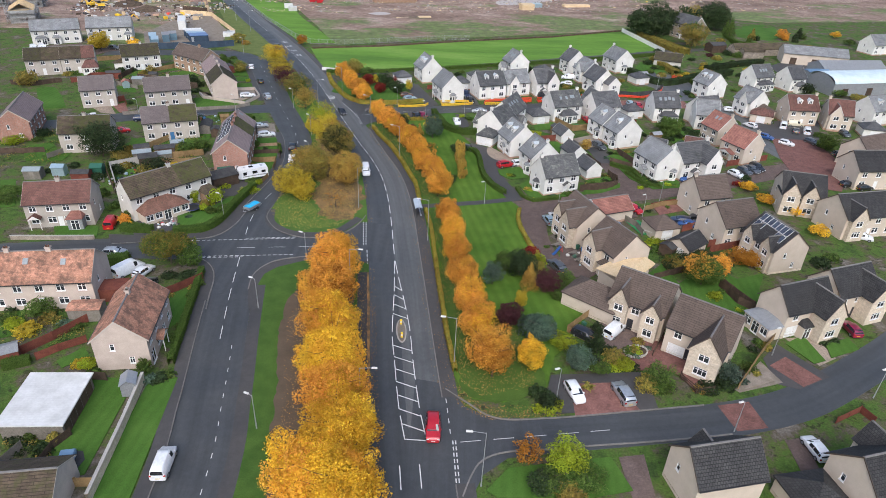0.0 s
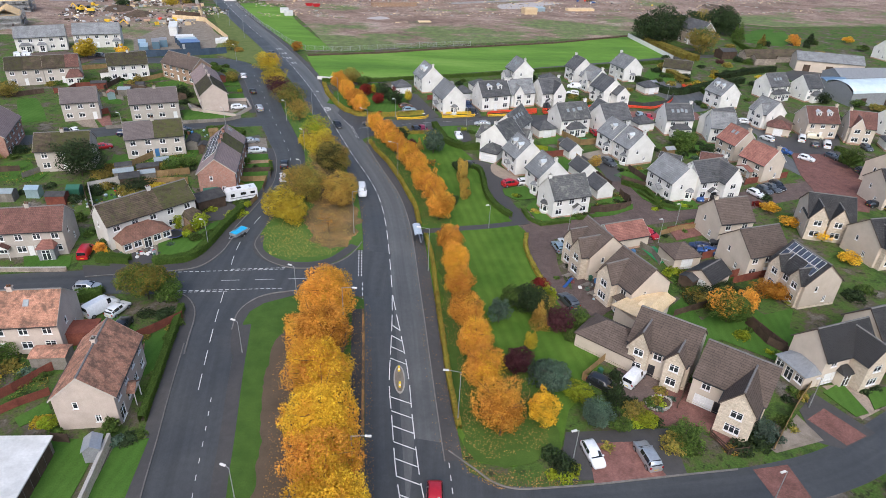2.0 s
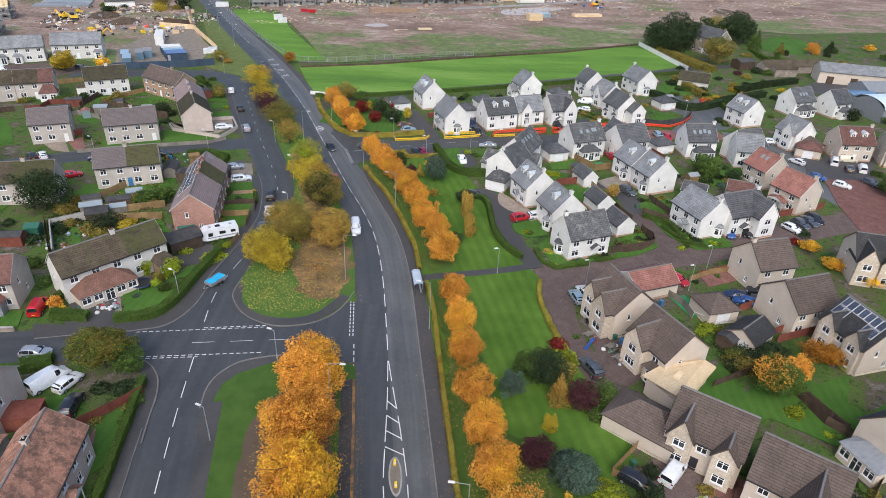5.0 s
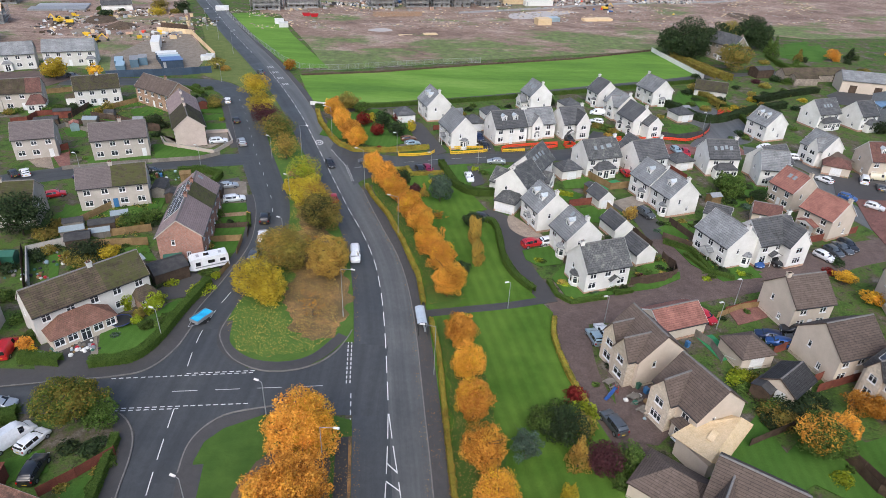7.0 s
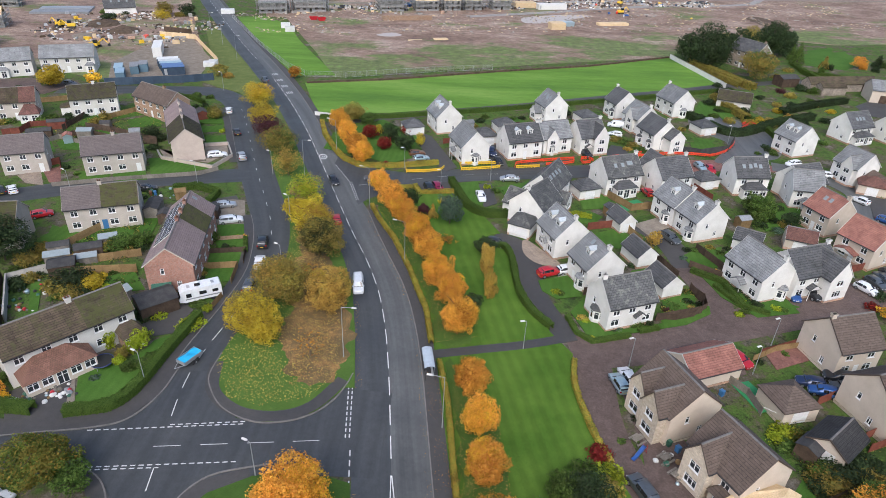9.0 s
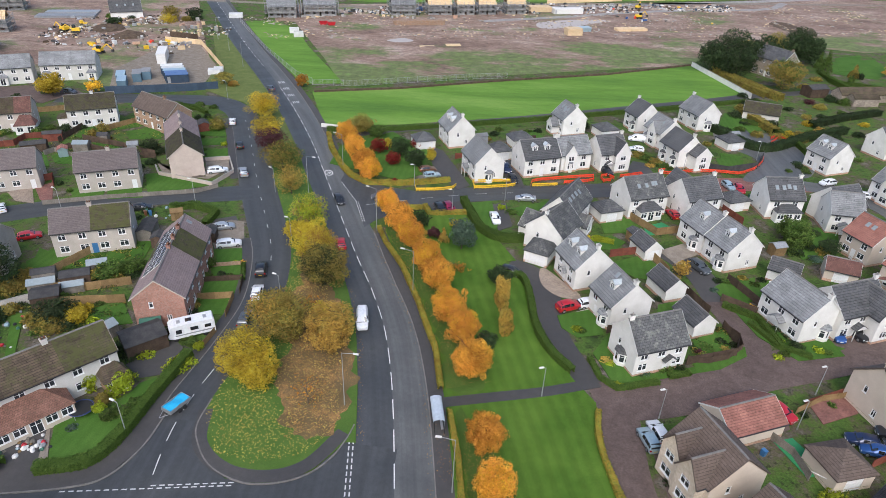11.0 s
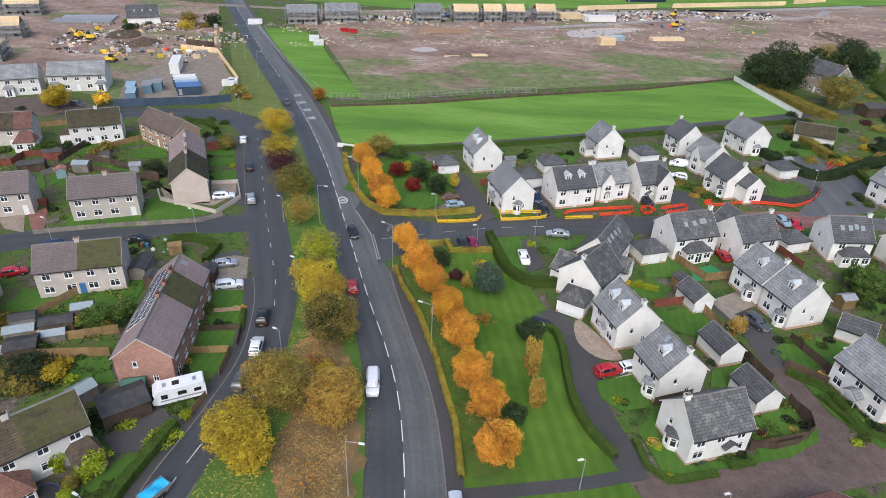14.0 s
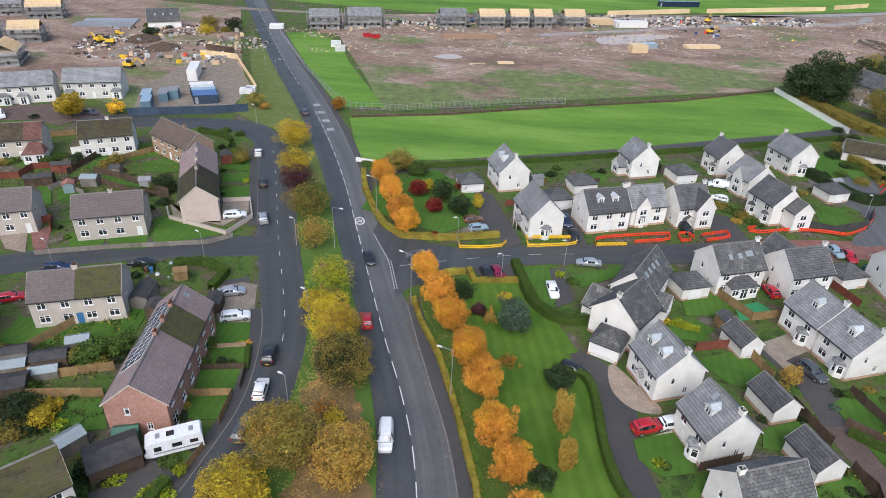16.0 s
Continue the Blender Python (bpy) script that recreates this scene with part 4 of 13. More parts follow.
STYLES = {
    "white": (WHITE, SLATE, PLINTH, FASCIA, "white rendered detached house with a grey slate roof"),
    "whitedark": (WHITE, DARKSLATE, PLINTH, FASCIA, "white rendered detached house with a dark slate roof"),
    "whitemoss": (WHITE, MOSSLATE, PLINTH, FASCIA, "white rendered house with a mossy dark slate roof"),
    "cream": (CREAM, BROWNTILE, BUFFSTONE, DARKTRIM, "beige rendered detached house with a brown tiled roof"),
    "creamdark": (CREAM, DARKTILE, BUFFSTONE, DARKTRIM, "beige rendered detached house with a dark tiled roof"),
    "creamred": (CREAM, REDTILE, PLINTH, FASCIA, "beige rendered house with a red tiled roof"),
    "creamdarkred": (CREAM, DARKRED, PLINTH, FASCIA, "beige rendered house with a dark red tiled roof"),
    "council": (OLDGREY, GREYTILE, None, OLDGREY, "grey harled semi-detached house with a brown tiled roof"),
    "councilbrown": (HARLWHITE, MOSSTILE, None, OLDGREY, "pale harled terraced house with a brown tiled roof"),
    "councilmoss": (OLDGREY, MOSSTILE, None, OLDGREY, "grey harled terraced house with a mossy tiled roof"),
    "pink": (PINKISH, ORANGETILE, None, OLDGREY, "pinkish harled house with a weathered orange tiled roof"),
    "pinkbrown": (PINKISH, MAUVETILE, None, OLDGREY, "pinkish harled terrace with a brown tiled roof"),
    "brick": (BRICK, MAUVETILE, None, OLDGREY, "red brick terrace with a brown tiled roof"),
    "brownbrick": (BROWNBRICK, BROWNTILE, None, OLDGREY, "brown brick house with a brown tiled roof"),
    "darkred": (OLDGREY, DARKRED, None, OLDGREY, "beige harled house with a dark red tiled roof"),
    "oldslate": (HARLWHITE, MOSSDARK, None, OLDGREY, "white harled semi-detached house with a mossy roof"),
    "stonehouse": (STONE, DARKSLATE, None, FASCIA, "old grey stone house with a dark slate roof"),
    "far": (HARLWHITE, SLATE, None, OLDGREY, "pale rendered semi-detached house with a grey roof"),
}


def row(side, L, z, h, spec):
    """Openings along a wall: spec is a list of (fraction, width, kind)."""
    return [(side, L * f, z if k not in "dpgGN" else 0.02, w, (h if k == "w" else 2.1), k) for f, w, k in spec]


def openings(L, W, eave, ends, door_at=0.5, back="plain"):
    up = eave - 1.75
    out = []
    n = max(2, round(L / 3.2))
    fr = [(i + 0.5) / n for i in range(n)]
    out += row("f", L, up, 1.2, [(f, 1.25, "w") for f in fr])
    out += [h for h in row("f", L, 0.9, 1.25, [(f, 1.5, "w") for f in fr]) if abs(h[1] - door_at * L) > 1.35]
    out += row("f", L, 0, 2.1, [(door_at, 0.95, "d")])
    out += row("b", L, up, 1.15, [(f, 1.2, "w") for f in fr])
    out += row("b", L, 0.9, 1.2, [(f, 1.3, "w") for f in fr[1:]])
    out += row("b", L, 0, 2.1, [(fr[0], 1.6, "p")])
    for side in ends:
        out += row(side, W, up, 1.1, [(0.35, 0.65, "w")])
        if W > 6:
            out += row(side, W, 0.95, 1.15, [(0.66, 0.75, "w")])
    return out


def house(x, y, yaw, L, W, eave, ridge, style, ends="rl", door_at=0.5, doorcol="white", holes=None, stacks=(), dormers=(), skylights=(), porches=(), bays=(), wings=(), panels=(), roof2=None, hip=False, label="", over=0.35, pots=2, group="", leans=()):
    wall, roof, plinth, trim, text = STYLES[style]
    h = thing("house", x, y, 0, yaw, label or text, "house", group)
    at = Matrix()
    holes = openings(L, W, eave, ends, door_at) if holes is None else holes
    block(h, at, L, W, eave, ridge, holes, wall, roof, plinth, trim=trim, hip=hip, doorcol=doorcol, roof2=roof2, over=over)
    fit_openings(h, holes, L, W, at, doorcol)
    for cx in stacks:
        chimney(h, at, cx * L / 2, 0, ridge - 0.6, ridge + 0.75, wall, pots=pots)
    for u, side in dormers:
        yy = W / 2 * 0.62
        dormer(h, at, u * L / 2, yy, eave + (ridge - eave) * 0.38 - 0.2, roof, side=side)
    for u, v, side in skylights:
        skylight(h, at, u * L / 2, v, L, W, eave, ridge, side)
    for side, u, w, d in porches:
        porch(h, at, u, L, W, side, w, d, roof, posts=d > 0.9)
    for side, u, w in bays:
        bay(h, at, u, L, W, side, w, roof, wall)
    for side, u, w, proj, we, wr in wings:
        p0, ux, n, turn, length = side_frame(side, L, W)
        deep = (W if side in "fb" else L) / 2 + proj
        c = p0 + ux * u + n * (proj - deep / 2)
        m = pose(c.x, c.y, 0, 0, 0, turn - 90)
        hs = row("r", w, we - 1.65, 1.2, [(0.5, min(1.5, w * 0.5), "w")]) + row("r", w, 0.85, 1.3, [(0.5, min(1.9, w * 0.55), "w")])
        if we < 3.2:
            hs = row("r", w, 0.85, 1.3, [(0.5, min(1.9, w * 0.55), "w")])
        block(h, m, deep, w, we, wr, hs, wall if plinth is not BUFFSTONE or proj < 0.3 else BUFFSTONE, roof, plinth if plinth is not BUFFSTONE else None, trim=trim, over=0.25)
        fit_openings(h, hs, deep, w, m, doorcol)
    for side, u, w, proj, z0, z1, rm, wm in leans:
        lean_to(h, at, L, W, side, u, w, proj, z0, z1, rm, wm)
    for side, u0, u1, v0, v1, nu, nv in panels:
        solar(h, at, u0, u1, v0, v1, nu, nv, L, W, eave, ridge, side)
    return h


def lean_to(parent, at, L, W, side, u, w, proj, z0, z1, roofmat, wallmat):
    """A single-storey room against a wall under a hipped lean-to roof, glazed along its front."""
    p0, ux, n, turn, length = side_frame(side, L, W)
    p = p0 + ux * u
    m = at @ pose(p.x, p.y, 0, 0, 0, turn)
    k = max(1, round(w / 1.8))
    hs = [(w * (i + 0.5) / k, 0.85 if i != k // 2 else 0.05, min(1.4, w / k - 0.3), 1.25 if i != k // 2 else 2.05, "w") for i in range(k)]
    S = Shape()
    wall_with_holes(S, Vector((-w / 2, -proj, 0)), Vector((1, 0, 0)), Vector((0, -1, 0)), w, 0, z0, hs)
    for s in (-1, 1):
        a, b = Vector((s * w / 2, -proj if s > 0 else 0, 0)), Vector((s * w / 2, 0 if s > 0 else -proj, 0))
        S.face([a, b, b + Vector((0, 0, z0)), a + Vector((0, 0, z0))])
    e = part("extension", S, wallmat, parent, "single-storey front extension under a tiled lean-to roof", m)
    for uu, z, ww, hh, _ in hs:
        fr, pa = window_mesh(ww, hh, 1 if ww < 0.75 else 2)
        part("window", fr, None, e, at=pose(-w / 2 + uu, -proj + 0.08, z))
        part("pane", pa, None, e, at=pose(-w / 2 + uu, -proj + 0.08, z))
    o = 0.25
    R = Shape()
    a = [(-w / 2 - o, -proj - o, z0 - 0.05), (w / 2 + o, -proj - o, z0 - 0.05), (w / 2 + o, 0.02, z0 - 0.05), (-w / 2 - o, 0.02, z0 - 0.05)]
    hipx = min(proj, w * 0.3)
    b = [(-w / 2 - o + hipx, 0.02, z1), (w / 2 + o - hipx, 0.02, z1)]
    run = math.hypot(proj + o, z1 - z0)
    R.face([a[0], a[1], b[1], b[0]], [(0, 0), (w + 2 * o, 0), (w + 2 * o - hipx, run), (hipx, run)])
    R.face([a[1], a[2], b[1]], [(0, 0), (proj, 0), (proj, run)])
    R.face([a[3], a[0], b[0]], [(0, 0), (proj, 0), (0, run)])
    R.face(a[::-1])
    part("roof", R, roofmat, e)


def garage(x, y, yaw, L, W, eave, ridge, style, hip=False, door="g", side="f", wide=2.4, n=1):
    wall, roof, plinth, trim, text = STYLES[style]
    g = thing("garage", x, y, 0, yaw, text.split(" ")[0] + " rendered garage with a pitched tiled roof", "garage", "garages of the estate")
    ln = L if side in "fb" else W
    holes = [(side, ln * (i + 0.5) / n, 0.02, wide, 2.1, door) for i in range(n)]
    block(g, Matrix(), L, W, eave, ridge, holes, wall, roof, plinth, trim=trim, hip=hip, over=0.25)
    fit_openings(g, holes, L, W, Matrix(), "white")
    return g


def shed(x, y, yaw, L, W, h, wallmat, roofmat, label, rise=0.5, category="shed"):
    s = thing("garden_shed", x, y, 0, yaw, label, category, "garden sheds")
    holes = [("f", L * 0.5, 0.02, min(0.9, L * 0.4), min(1.8, h - 0.1), "d")]
    S = Shape()
    for side in "frbl":
        p0, ux, n, turn, length = side_frame(side, L, W)
        wall_with_holes(S, p0, ux, n, length, 0, h, [q[1:] for q in holes if q[0] == side], 0.05)
        if side in "rl":
            a, b = p0 + Vector((0, 0, h)), p0 + ux * length + Vector((0, 0, h))
            S.face([a, b, (a + b) / 2 + Vector((0, 0, rise))])
    part("wall", S, wallmat, s)
    D = Shape()
    D.box(-0.45, 0.45, -W / 2 + 0.02, -W / 2 + 0.06, 0.02, min(1.8, h - 0.1))
    part("door", D, wallmat, s)
    R = Shape()
    gable_roof(R, L, W, h, h + rise, 0.15, 0.12, 0.06)
    part("roof", R, roofmat, s)
    return s


# ---------------------------------------------------------------- plants
def quads_mesh(name, centres, nors, sizes, rng, mat, extra=None):
    """Many small leaf quads, each its own island."""
    n = len(centres)
    a = rng.normal(size=(n, 3))
    t = np.cross(nors, a)
    t /= np.linalg.norm(t, axis=1)[:, None] + 1e-9
    b = np.cross(nors, t)
    s = sizes[:, None]
    bend = nors * s * 0.25
    v = np.stack([centres - t * s * 0.5 - bend, centres + b * s * 0.42, centres + t * s * 0.5 - bend, centres - b * s * 0.42], 1).reshape(-1, 3)
    me = bpy.data.meshes.new(name)
    me.vertices.add(4 * n)
    me.loops.add(4 * n)
    me.polygons.add(n)
    me.vertices.foreach_set("co", v.astype(np.float32).ravel())
    me.loops.foreach_set("vertex_index", np.arange(4 * n, dtype=np.int32))
    me.polygons.foreach_set("loop_start", np.arange(0, 4 * n, 4, dtype=np.int32))
    me.update(calc_edges=True)
    me.validate()
    me.materials.append(mat)
    return me


def unit(rng, n):
    v = rng.normal(size=(n, 3))
    return v / np.linalg.norm(v, axis=1)[:, None]


def crown_mesh(kind, seed, mat, leaves, size):
    """A crown of height 1 and radius 1 about its own middle: swelling clumps with leaves over their open faces and a darker inside."""
    key = ("crown", kind, seed, mat.name, leaves, size)
    if key in CACHE:
        return CACHE[key]
    rng = np.random.default_rng(seed * 17 + 3)
    k, r0, r1 = {"round": (64, 0.13, 0.34), "tall": (40, 0.2, 0.34), "cone": (46, 0.2, 0.3), "bush": (34, 0.16, 0.38), "spread": (54, 0.14, 0.34), "thin": (26, 0.14, 0.24), "maple": (80, 0.11, 0.32)}[kind]
    i = np.arange(k) + 0.5
    z, ang = 1 - 2 * i / k, i * 2.39996
    d = np.stack([np.cos(ang) * np.sqrt(1 - z * z), np.sin(ang) * np.sqrt(1 - z * z), z], 1) + rng.normal(size=(k, 3)) * 0.13
    d /= np.linalg.norm(d, axis=1)[:, None]
    r = rng.uniform(r0, r1, k)
    swell = 1 + 0.1 * np.sin(d @ unit(rng, 1)[0] * 4 + seed) + 0.08 * np.sin(d @ unit(rng, 1)[0] * 7)
    c = d * ((rng.uniform(0.72, 1.1, k) * swell) - r)[:, None]
    if kind == "tall":
        c[:, 2] = rng.uniform(-0.85, 0.85, k)
        c[:, :2] *= (np.sqrt(np.clip(1 - c[:, 2] ** 2, 0.05, 1)) * 0.95)[:, None]
    if kind == "cone":
        z = rng.uniform(-0.95, 0.95, k)
        ang, q = rng.uniform(0, 6.28, k), (1 - z) / 2
        c = np.stack([np.cos(ang) * q * 0.75, np.sin(ang) * q * 0.75, z], 1)
        r = 0.1 + 0.25 * q
    if kind == "spread":
        c[:, 2] = np.abs(c[:, 2]) * 0.9 - 0.25
    if kind == "bush":
        c[:, 2] = np.abs(c[:, 2]) - 0.35
    own = rng.choice(k, leaves * 3, p=r ** 2 / (r ** 2).sum())
    u = unit(rng, leaves * 3)
    cen = c[own] + u * (r[own] * (0.78 + 0.55 * rng.random(leaves * 3) ** 2))[:, None]
    free = np.ones(len(cen), bool)
    if kind != "thin":
        for j in range(k):
            free &= (own == j) | (((cen - c[j]) ** 2).sum(1) > (0.86 * r[j]) ** 2)
    pick = np.nonzero(free)[0][:int(leaves * 0.88)]
    cen, nor = cen[pick], u[pick] + rng.normal(size=(len(pick), 3)) * 0.7
    n = int(leaves * 0.12)
    v = unit(rng, n)
    flat = np.array((1.0, 1.0, 0.75)) if kind not in ("tall", "cone") else np.array((0.5, 0.5, 1.0))
    sz = np.concatenate([rng.uniform(0.6, 1.35, len(cen)), rng.uniform(1.4, 2.2, n)]) * size
    cen, nor = np.concatenate([cen, v * flat * rng.uniform(0.3, 0.66, n)[:, None]]), np.concatenate([nor, v])
    nor /= np.linalg.norm(nor, axis=1)[:, None]
    CACHE[key] = quads_mesh("crown", cen, nor, sz, rng, mat)
    return CACHE[key]


def trunk_mesh(seed, h0, h1, r, spread):
    """Tapered trunk to h1 with limbs that leave it above h0."""
    key = ("trunk", seed, round(h0, 1), round(h1, 1), round(r, 2), round(spread, 1))
    if key in CACHE:
        return CACHE[key]
    rng = random.Random(seed)
    S = Shape()
    pts = [Vector((0, 0, -0.1))]
    for i in range(1, 6):
        pts.append(Vector((rng.uniform(-1, 1) * r * 0.6, rng.uniform(-1, 1) * r * 0.6, h1 * i / 5)))
    for i in range(5):
        S.tube(pts[i], pts[i + 1], r * (1 - i / 5.6), r * (1 - (i + 1) / 5.6), 8, False)
    for i in range(9):
        z = h0 + (h1 - h0) * rng.random() * 0.8
        a = rng.random() * 6.28
        p = Vector((0, 0, z))
        q = p + Vector((math.cos(a) * spread * 0.55, math.sin(a) * spread * 0.55, (h1 - h0) * rng.uniform(0.15, 0.35)))
        S.tube(p, q, r * 0.4, r * 0.2, 5, False)
        e = q + Vector((math.cos(a + rng.uniform(-0.6, 0.6)) * spread * 0.35, math.sin(a + rng.uniform(-0.6, 0.6)) * spread * 0.35, (h1 - h0) * 0.2))
        S.tube(q, e, r * 0.2, r * 0.06, 5, False)
    CACHE[key] = S.mesh("trunk", BARK, smooth=True)
    return CACHE[key]


def tree(x, y, h, r, mat, label, kind="round", seed=0, leaves=2600, size=0.3, clear=0.25, category="tree", group="", second=None):
    """h: height, r: crown radius, clear: share of the height below the crown."""
    rng = random.Random(int(x * 37 + y * 11) + seed)
    if y < 115 and size > 0.22:
        leaves, size = int(leaves * 1.9), size * 0.7
    t = thing("tree", x, y, 0, rng.uniform(0, 360), label, category, group)
    part("trunk", trunk_mesh(seed % 5, h * (clear + 0.1), h * 0.82, max(0.08, h * 0.02), r), None, t)
    z0 = h * clear
    cz, hz = (h + z0) / 2, (h - z0) / 2
    me = crown_mesh(kind, seed % 6, mat, leaves, size / ((r + r + hz) / 3))
    part("crown", me, None, t, at=Matrix.Translation((0, 0, cz)) @ Matrix.Diagonal((r, r, hz, 1)))
    if second is not None:
        me2 = crown_mesh(kind, (seed + 2) % 6, second, leaves // 2, size / ((r + r + hz) / 3))
        part("crown", me2, None, t, "patch of the crown in another colour", Matrix.Translation((r * 0.2, -r * 0.15, cz + hz * 0.1)) @ Matrix.Diagonal((r * 0.85, r * 0.85, hz * 0.85, 1)))
    return t


def bush(x, y, r, h, mat, label, seed=0, leaves=500, size=0.2, group="garden shrubs", kind="bush"):
    me = crown_mesh(kind, seed % 6, mat, leaves, size / ((2 * r + h / 1.3) / 3))
    ob = new("shrub", me)
    ob.matrix_basis = Matrix.Translation((x, y, h * 0.27)) @ Matrix.Rotation((x * 53 + y * 29) % 6.28, 4, "Z") @ Matrix.Diagonal((r, r, h * 0.62, 1))
    return tagged(ob, label, "shrub", group)


SHRUBS = {GREENLEAF: "leafy green", DARKGREEN: "dark evergreen", OLIVE: "olive and brown", LIME: "bright yellow-green", BLUEGREEN: "blue-green needled", ORANGE: "orange autumn", AMBER: "amber autumn", YELLOW: "golden yellow", OCHRE: "ochre autumn", CRIMSON: "deep crimson", TURNING: "green and orange", PURPLE: "dark purple"}


def sh(mat, x, y, r, h, place):
    """A garden shrub of that foliage."""
    where = ("in a garden border", "by a garden path", "beside a garden fence", "at the edge of a lawn")[place]
    return bush(x, y, r, h, mat, SHRUBS[mat] + " shrub " + where, int(abs(x * 7 + y * 3)) % 6, int(min(2600, 130 * r * (r + h))), 0.26)


def hedge(pts, width, h, mat, label, size=0.24, smooth=0.0, name="hedge"):
    """A clipped hedge along a line: an uneven woody core with leaves all over it."""
    line = curve(pts, 1.2) if smooth else [Vector(p) for p in pts]
    if not smooth:
        out = []
        for a, b in zip(line, line[1:]):
            k = max(1, int((b - a).length / 1.2))
            out += [a + (b - a) * i / k for i in range(k)]
        line = out + [line[-1]]
    rng = np.random.default_rng(int(abs(pts[0][0] * 31 + pts[0][1] * 7)) + 1)
    o = Vector((pts[0][0], pts[0][1]))
    ln = length_of(line)
    t = thing(name, o.x, o.y, 0, 0, label, "hedge")
    rel = [p - o for p in line]
    C = ribbon(rel, width * 0.4, -width * 0.4, h * 0.88, h * 0.88)
    part("core", C, mat, t)
    near = pts[0][1] < 180
    size = 0.18 if near else size
    n = int(ln * (width + 2 * h) * (100 if near else 50))
    nn = normals(rel)
    cen, nor = np.zeros((n, 3)), np.zeros((n, 3))
    seg = np.array([(b - a).length for a, b in zip(rel, rel[1:])])
    pick = rng.choice(len(seg), n, p=seg / seg.sum())
    f = rng.random(n)
    A = np.array([(*p,) for p in rel])
    N = np.array([(*p,) for p in nn])
    base = A[pick] * (1 - f)[:, None] + A[pick + 1] * f[:, None]
    side = N[pick]
    u = rng.random(n) * (width + 2 * h)
    wob = 1 + 0.07 * np.sin(base[:, 0] * 1.3 + base[:, 1] * 0.9) + 0.05 * np.sin(base[:, 0] * 3.1 - base[:, 1] * 2.3)
    off = np.where(u < h, -width / 2, np.where(u < h + width, u - h - width / 2, width / 2)) * wob
    z = np.where(u < h, u, np.where(u < h + width, h, 2 * h + width - u)) * (0.5 + 0.5 * wob)
    cen[:, :2] = base + side * off[:, None]
    cen[:, 2] = z
    cen += rng.normal(size=(n, 3)) * 0.05
    nor[:, :2] = side * np.where(u < h, -1, np.where(u < h + width, 0, 1))[:, None]
    nor[:, 2] = np.where((u >= h) & (u < h + width), 1, 0.2)
    nor += rng.normal(size=(n, 3)) * 0.32
    nor /= np.linalg.norm(nor, axis=1)[:, None]
    part("foliage", quads_mesh("foliage", cen, nor, rng.uniform(0.7, 1.3, n) * size, rng, mat), None, t)
    return t


# ---------------------------------------------------------------- vehicles
PAINTS = {k: plain("car_paint_" + k, c, 0.28, m, 0.6) for k, c, m in (("white", (0.72, 0.73, 0.74), 0), ("black", (0.02, 0.021, 0.024), 0.2), ("grey", (0.10, 0.11, 0.12), 0.4), ("silver", (0.42, 0.44, 0.46), 0.5), ("red", (0.42, 0.012, 0.022), 0.1), ("blue", (0.03, 0.09, 0.28), 0.3), ("navy", (0.018, 0.03, 0.08), 0.3), ("paleblue", (0.36, 0.47, 0.52), 0.4), ("brown", (0.16, 0.075, 0.04), 0.2), ("maroon", (0.22, 0.012, 0.05), 0.2), ("cream", (0.55, 0.5, 0.36), 0))}
TYRE = plain("tyre_rubber", (0.02, 0.02, 0.021), 0.9)
RIM = plain("alloy_rim", (0.35, 0.36, 0.37), 0.35, 0.7)
CARGLASS = plain("car_glass", (0.018, 0.021, 0.025), 0.05, spec=0.9)
HEADLAMP = plain("headlamp_lens", (0.6, 0.62, 0.64), 0.15)
TAILLAMP = plain("tail_lamp_lens", (0.35, 0.01, 0.01), 0.2)
PLATE = {"white": plain("plate_white", (0.75, 0.75, 0.73), 0.5), "yellow": plain("plate_yellow", (0.7, 0.5, 0.03), 0.5)}
BLACKBAR = plain("black_trim", (0.02, 0.02, 0.02), 0.6)

# stations along the car from tail to nose: x, shoulder height, roof height, half width; then which stretches are glass
FORMS = {}
FORMS["hatch"] = ([(-2.0, .74, .78, .74), (-1.94, .88, .96, .83), (-1.72, .94, 1.24, .86), (-1.4, .95, 1.42, .87), (-.4, .93, 1.47, .88), (.3, .92, 1.40, .88), (1.02, .90, .95, .87), (1.72, .78, .81, .84), (1.95, .66, .69, .78), (2.03, .52, .55, .70)], (2, 5), (1, 3), (5, 6), 0.31)
FORMS["saloon"] = ([(-2.25, .72, .76, .74), (-2.18, .88, .92, .83), (-1.65, .94, .99, .87), (-1.0, .94, 1.36, .88), (-.2, .93, 1.42, .89), (.4, .92, 1.36, .89), (1.15, .88, .93, .88), (1.9, .76, .79, .85), (2.17, .64, .67, .78), (2.27, .5, .53, .7)], (3, 5), (2, 3), (5, 6), 0.32)
FORMS["estate"] = ([(-2.3, .76, .8, .76), (-2.24, .92, 1.0, .84), (-2.0, .98, 1.3, .87), (-1.7, .98, 1.44, .88), (-.4, .96, 1.49, .89), (.4, .94, 1.42, .89), (1.15, .91, .96, .88), (1.9, .79, .82, .85), (2.17, .66, .69, .78), (2.27, .52, .55, .7)], (2, 5), (1, 3), (5, 6), 0.33)
FORMS["suv"] = ([(-2.2, .85, .9, .80), (-2.14, 1.02, 1.12, .88), (-1.95, 1.08, 1.45, .91), (-1.6, 1.08, 1.62, .92), (-.4, 1.06, 1.68, .93), (.4, 1.05, 1.6, .93), (1.1, 1.02, 1.07, .92), (1.85, .94, .97, .89), (2.12, .8, .83, .83), (2.22, .6, .63, .74)], (2, 5), (1, 3), (5, 6), 0.37)
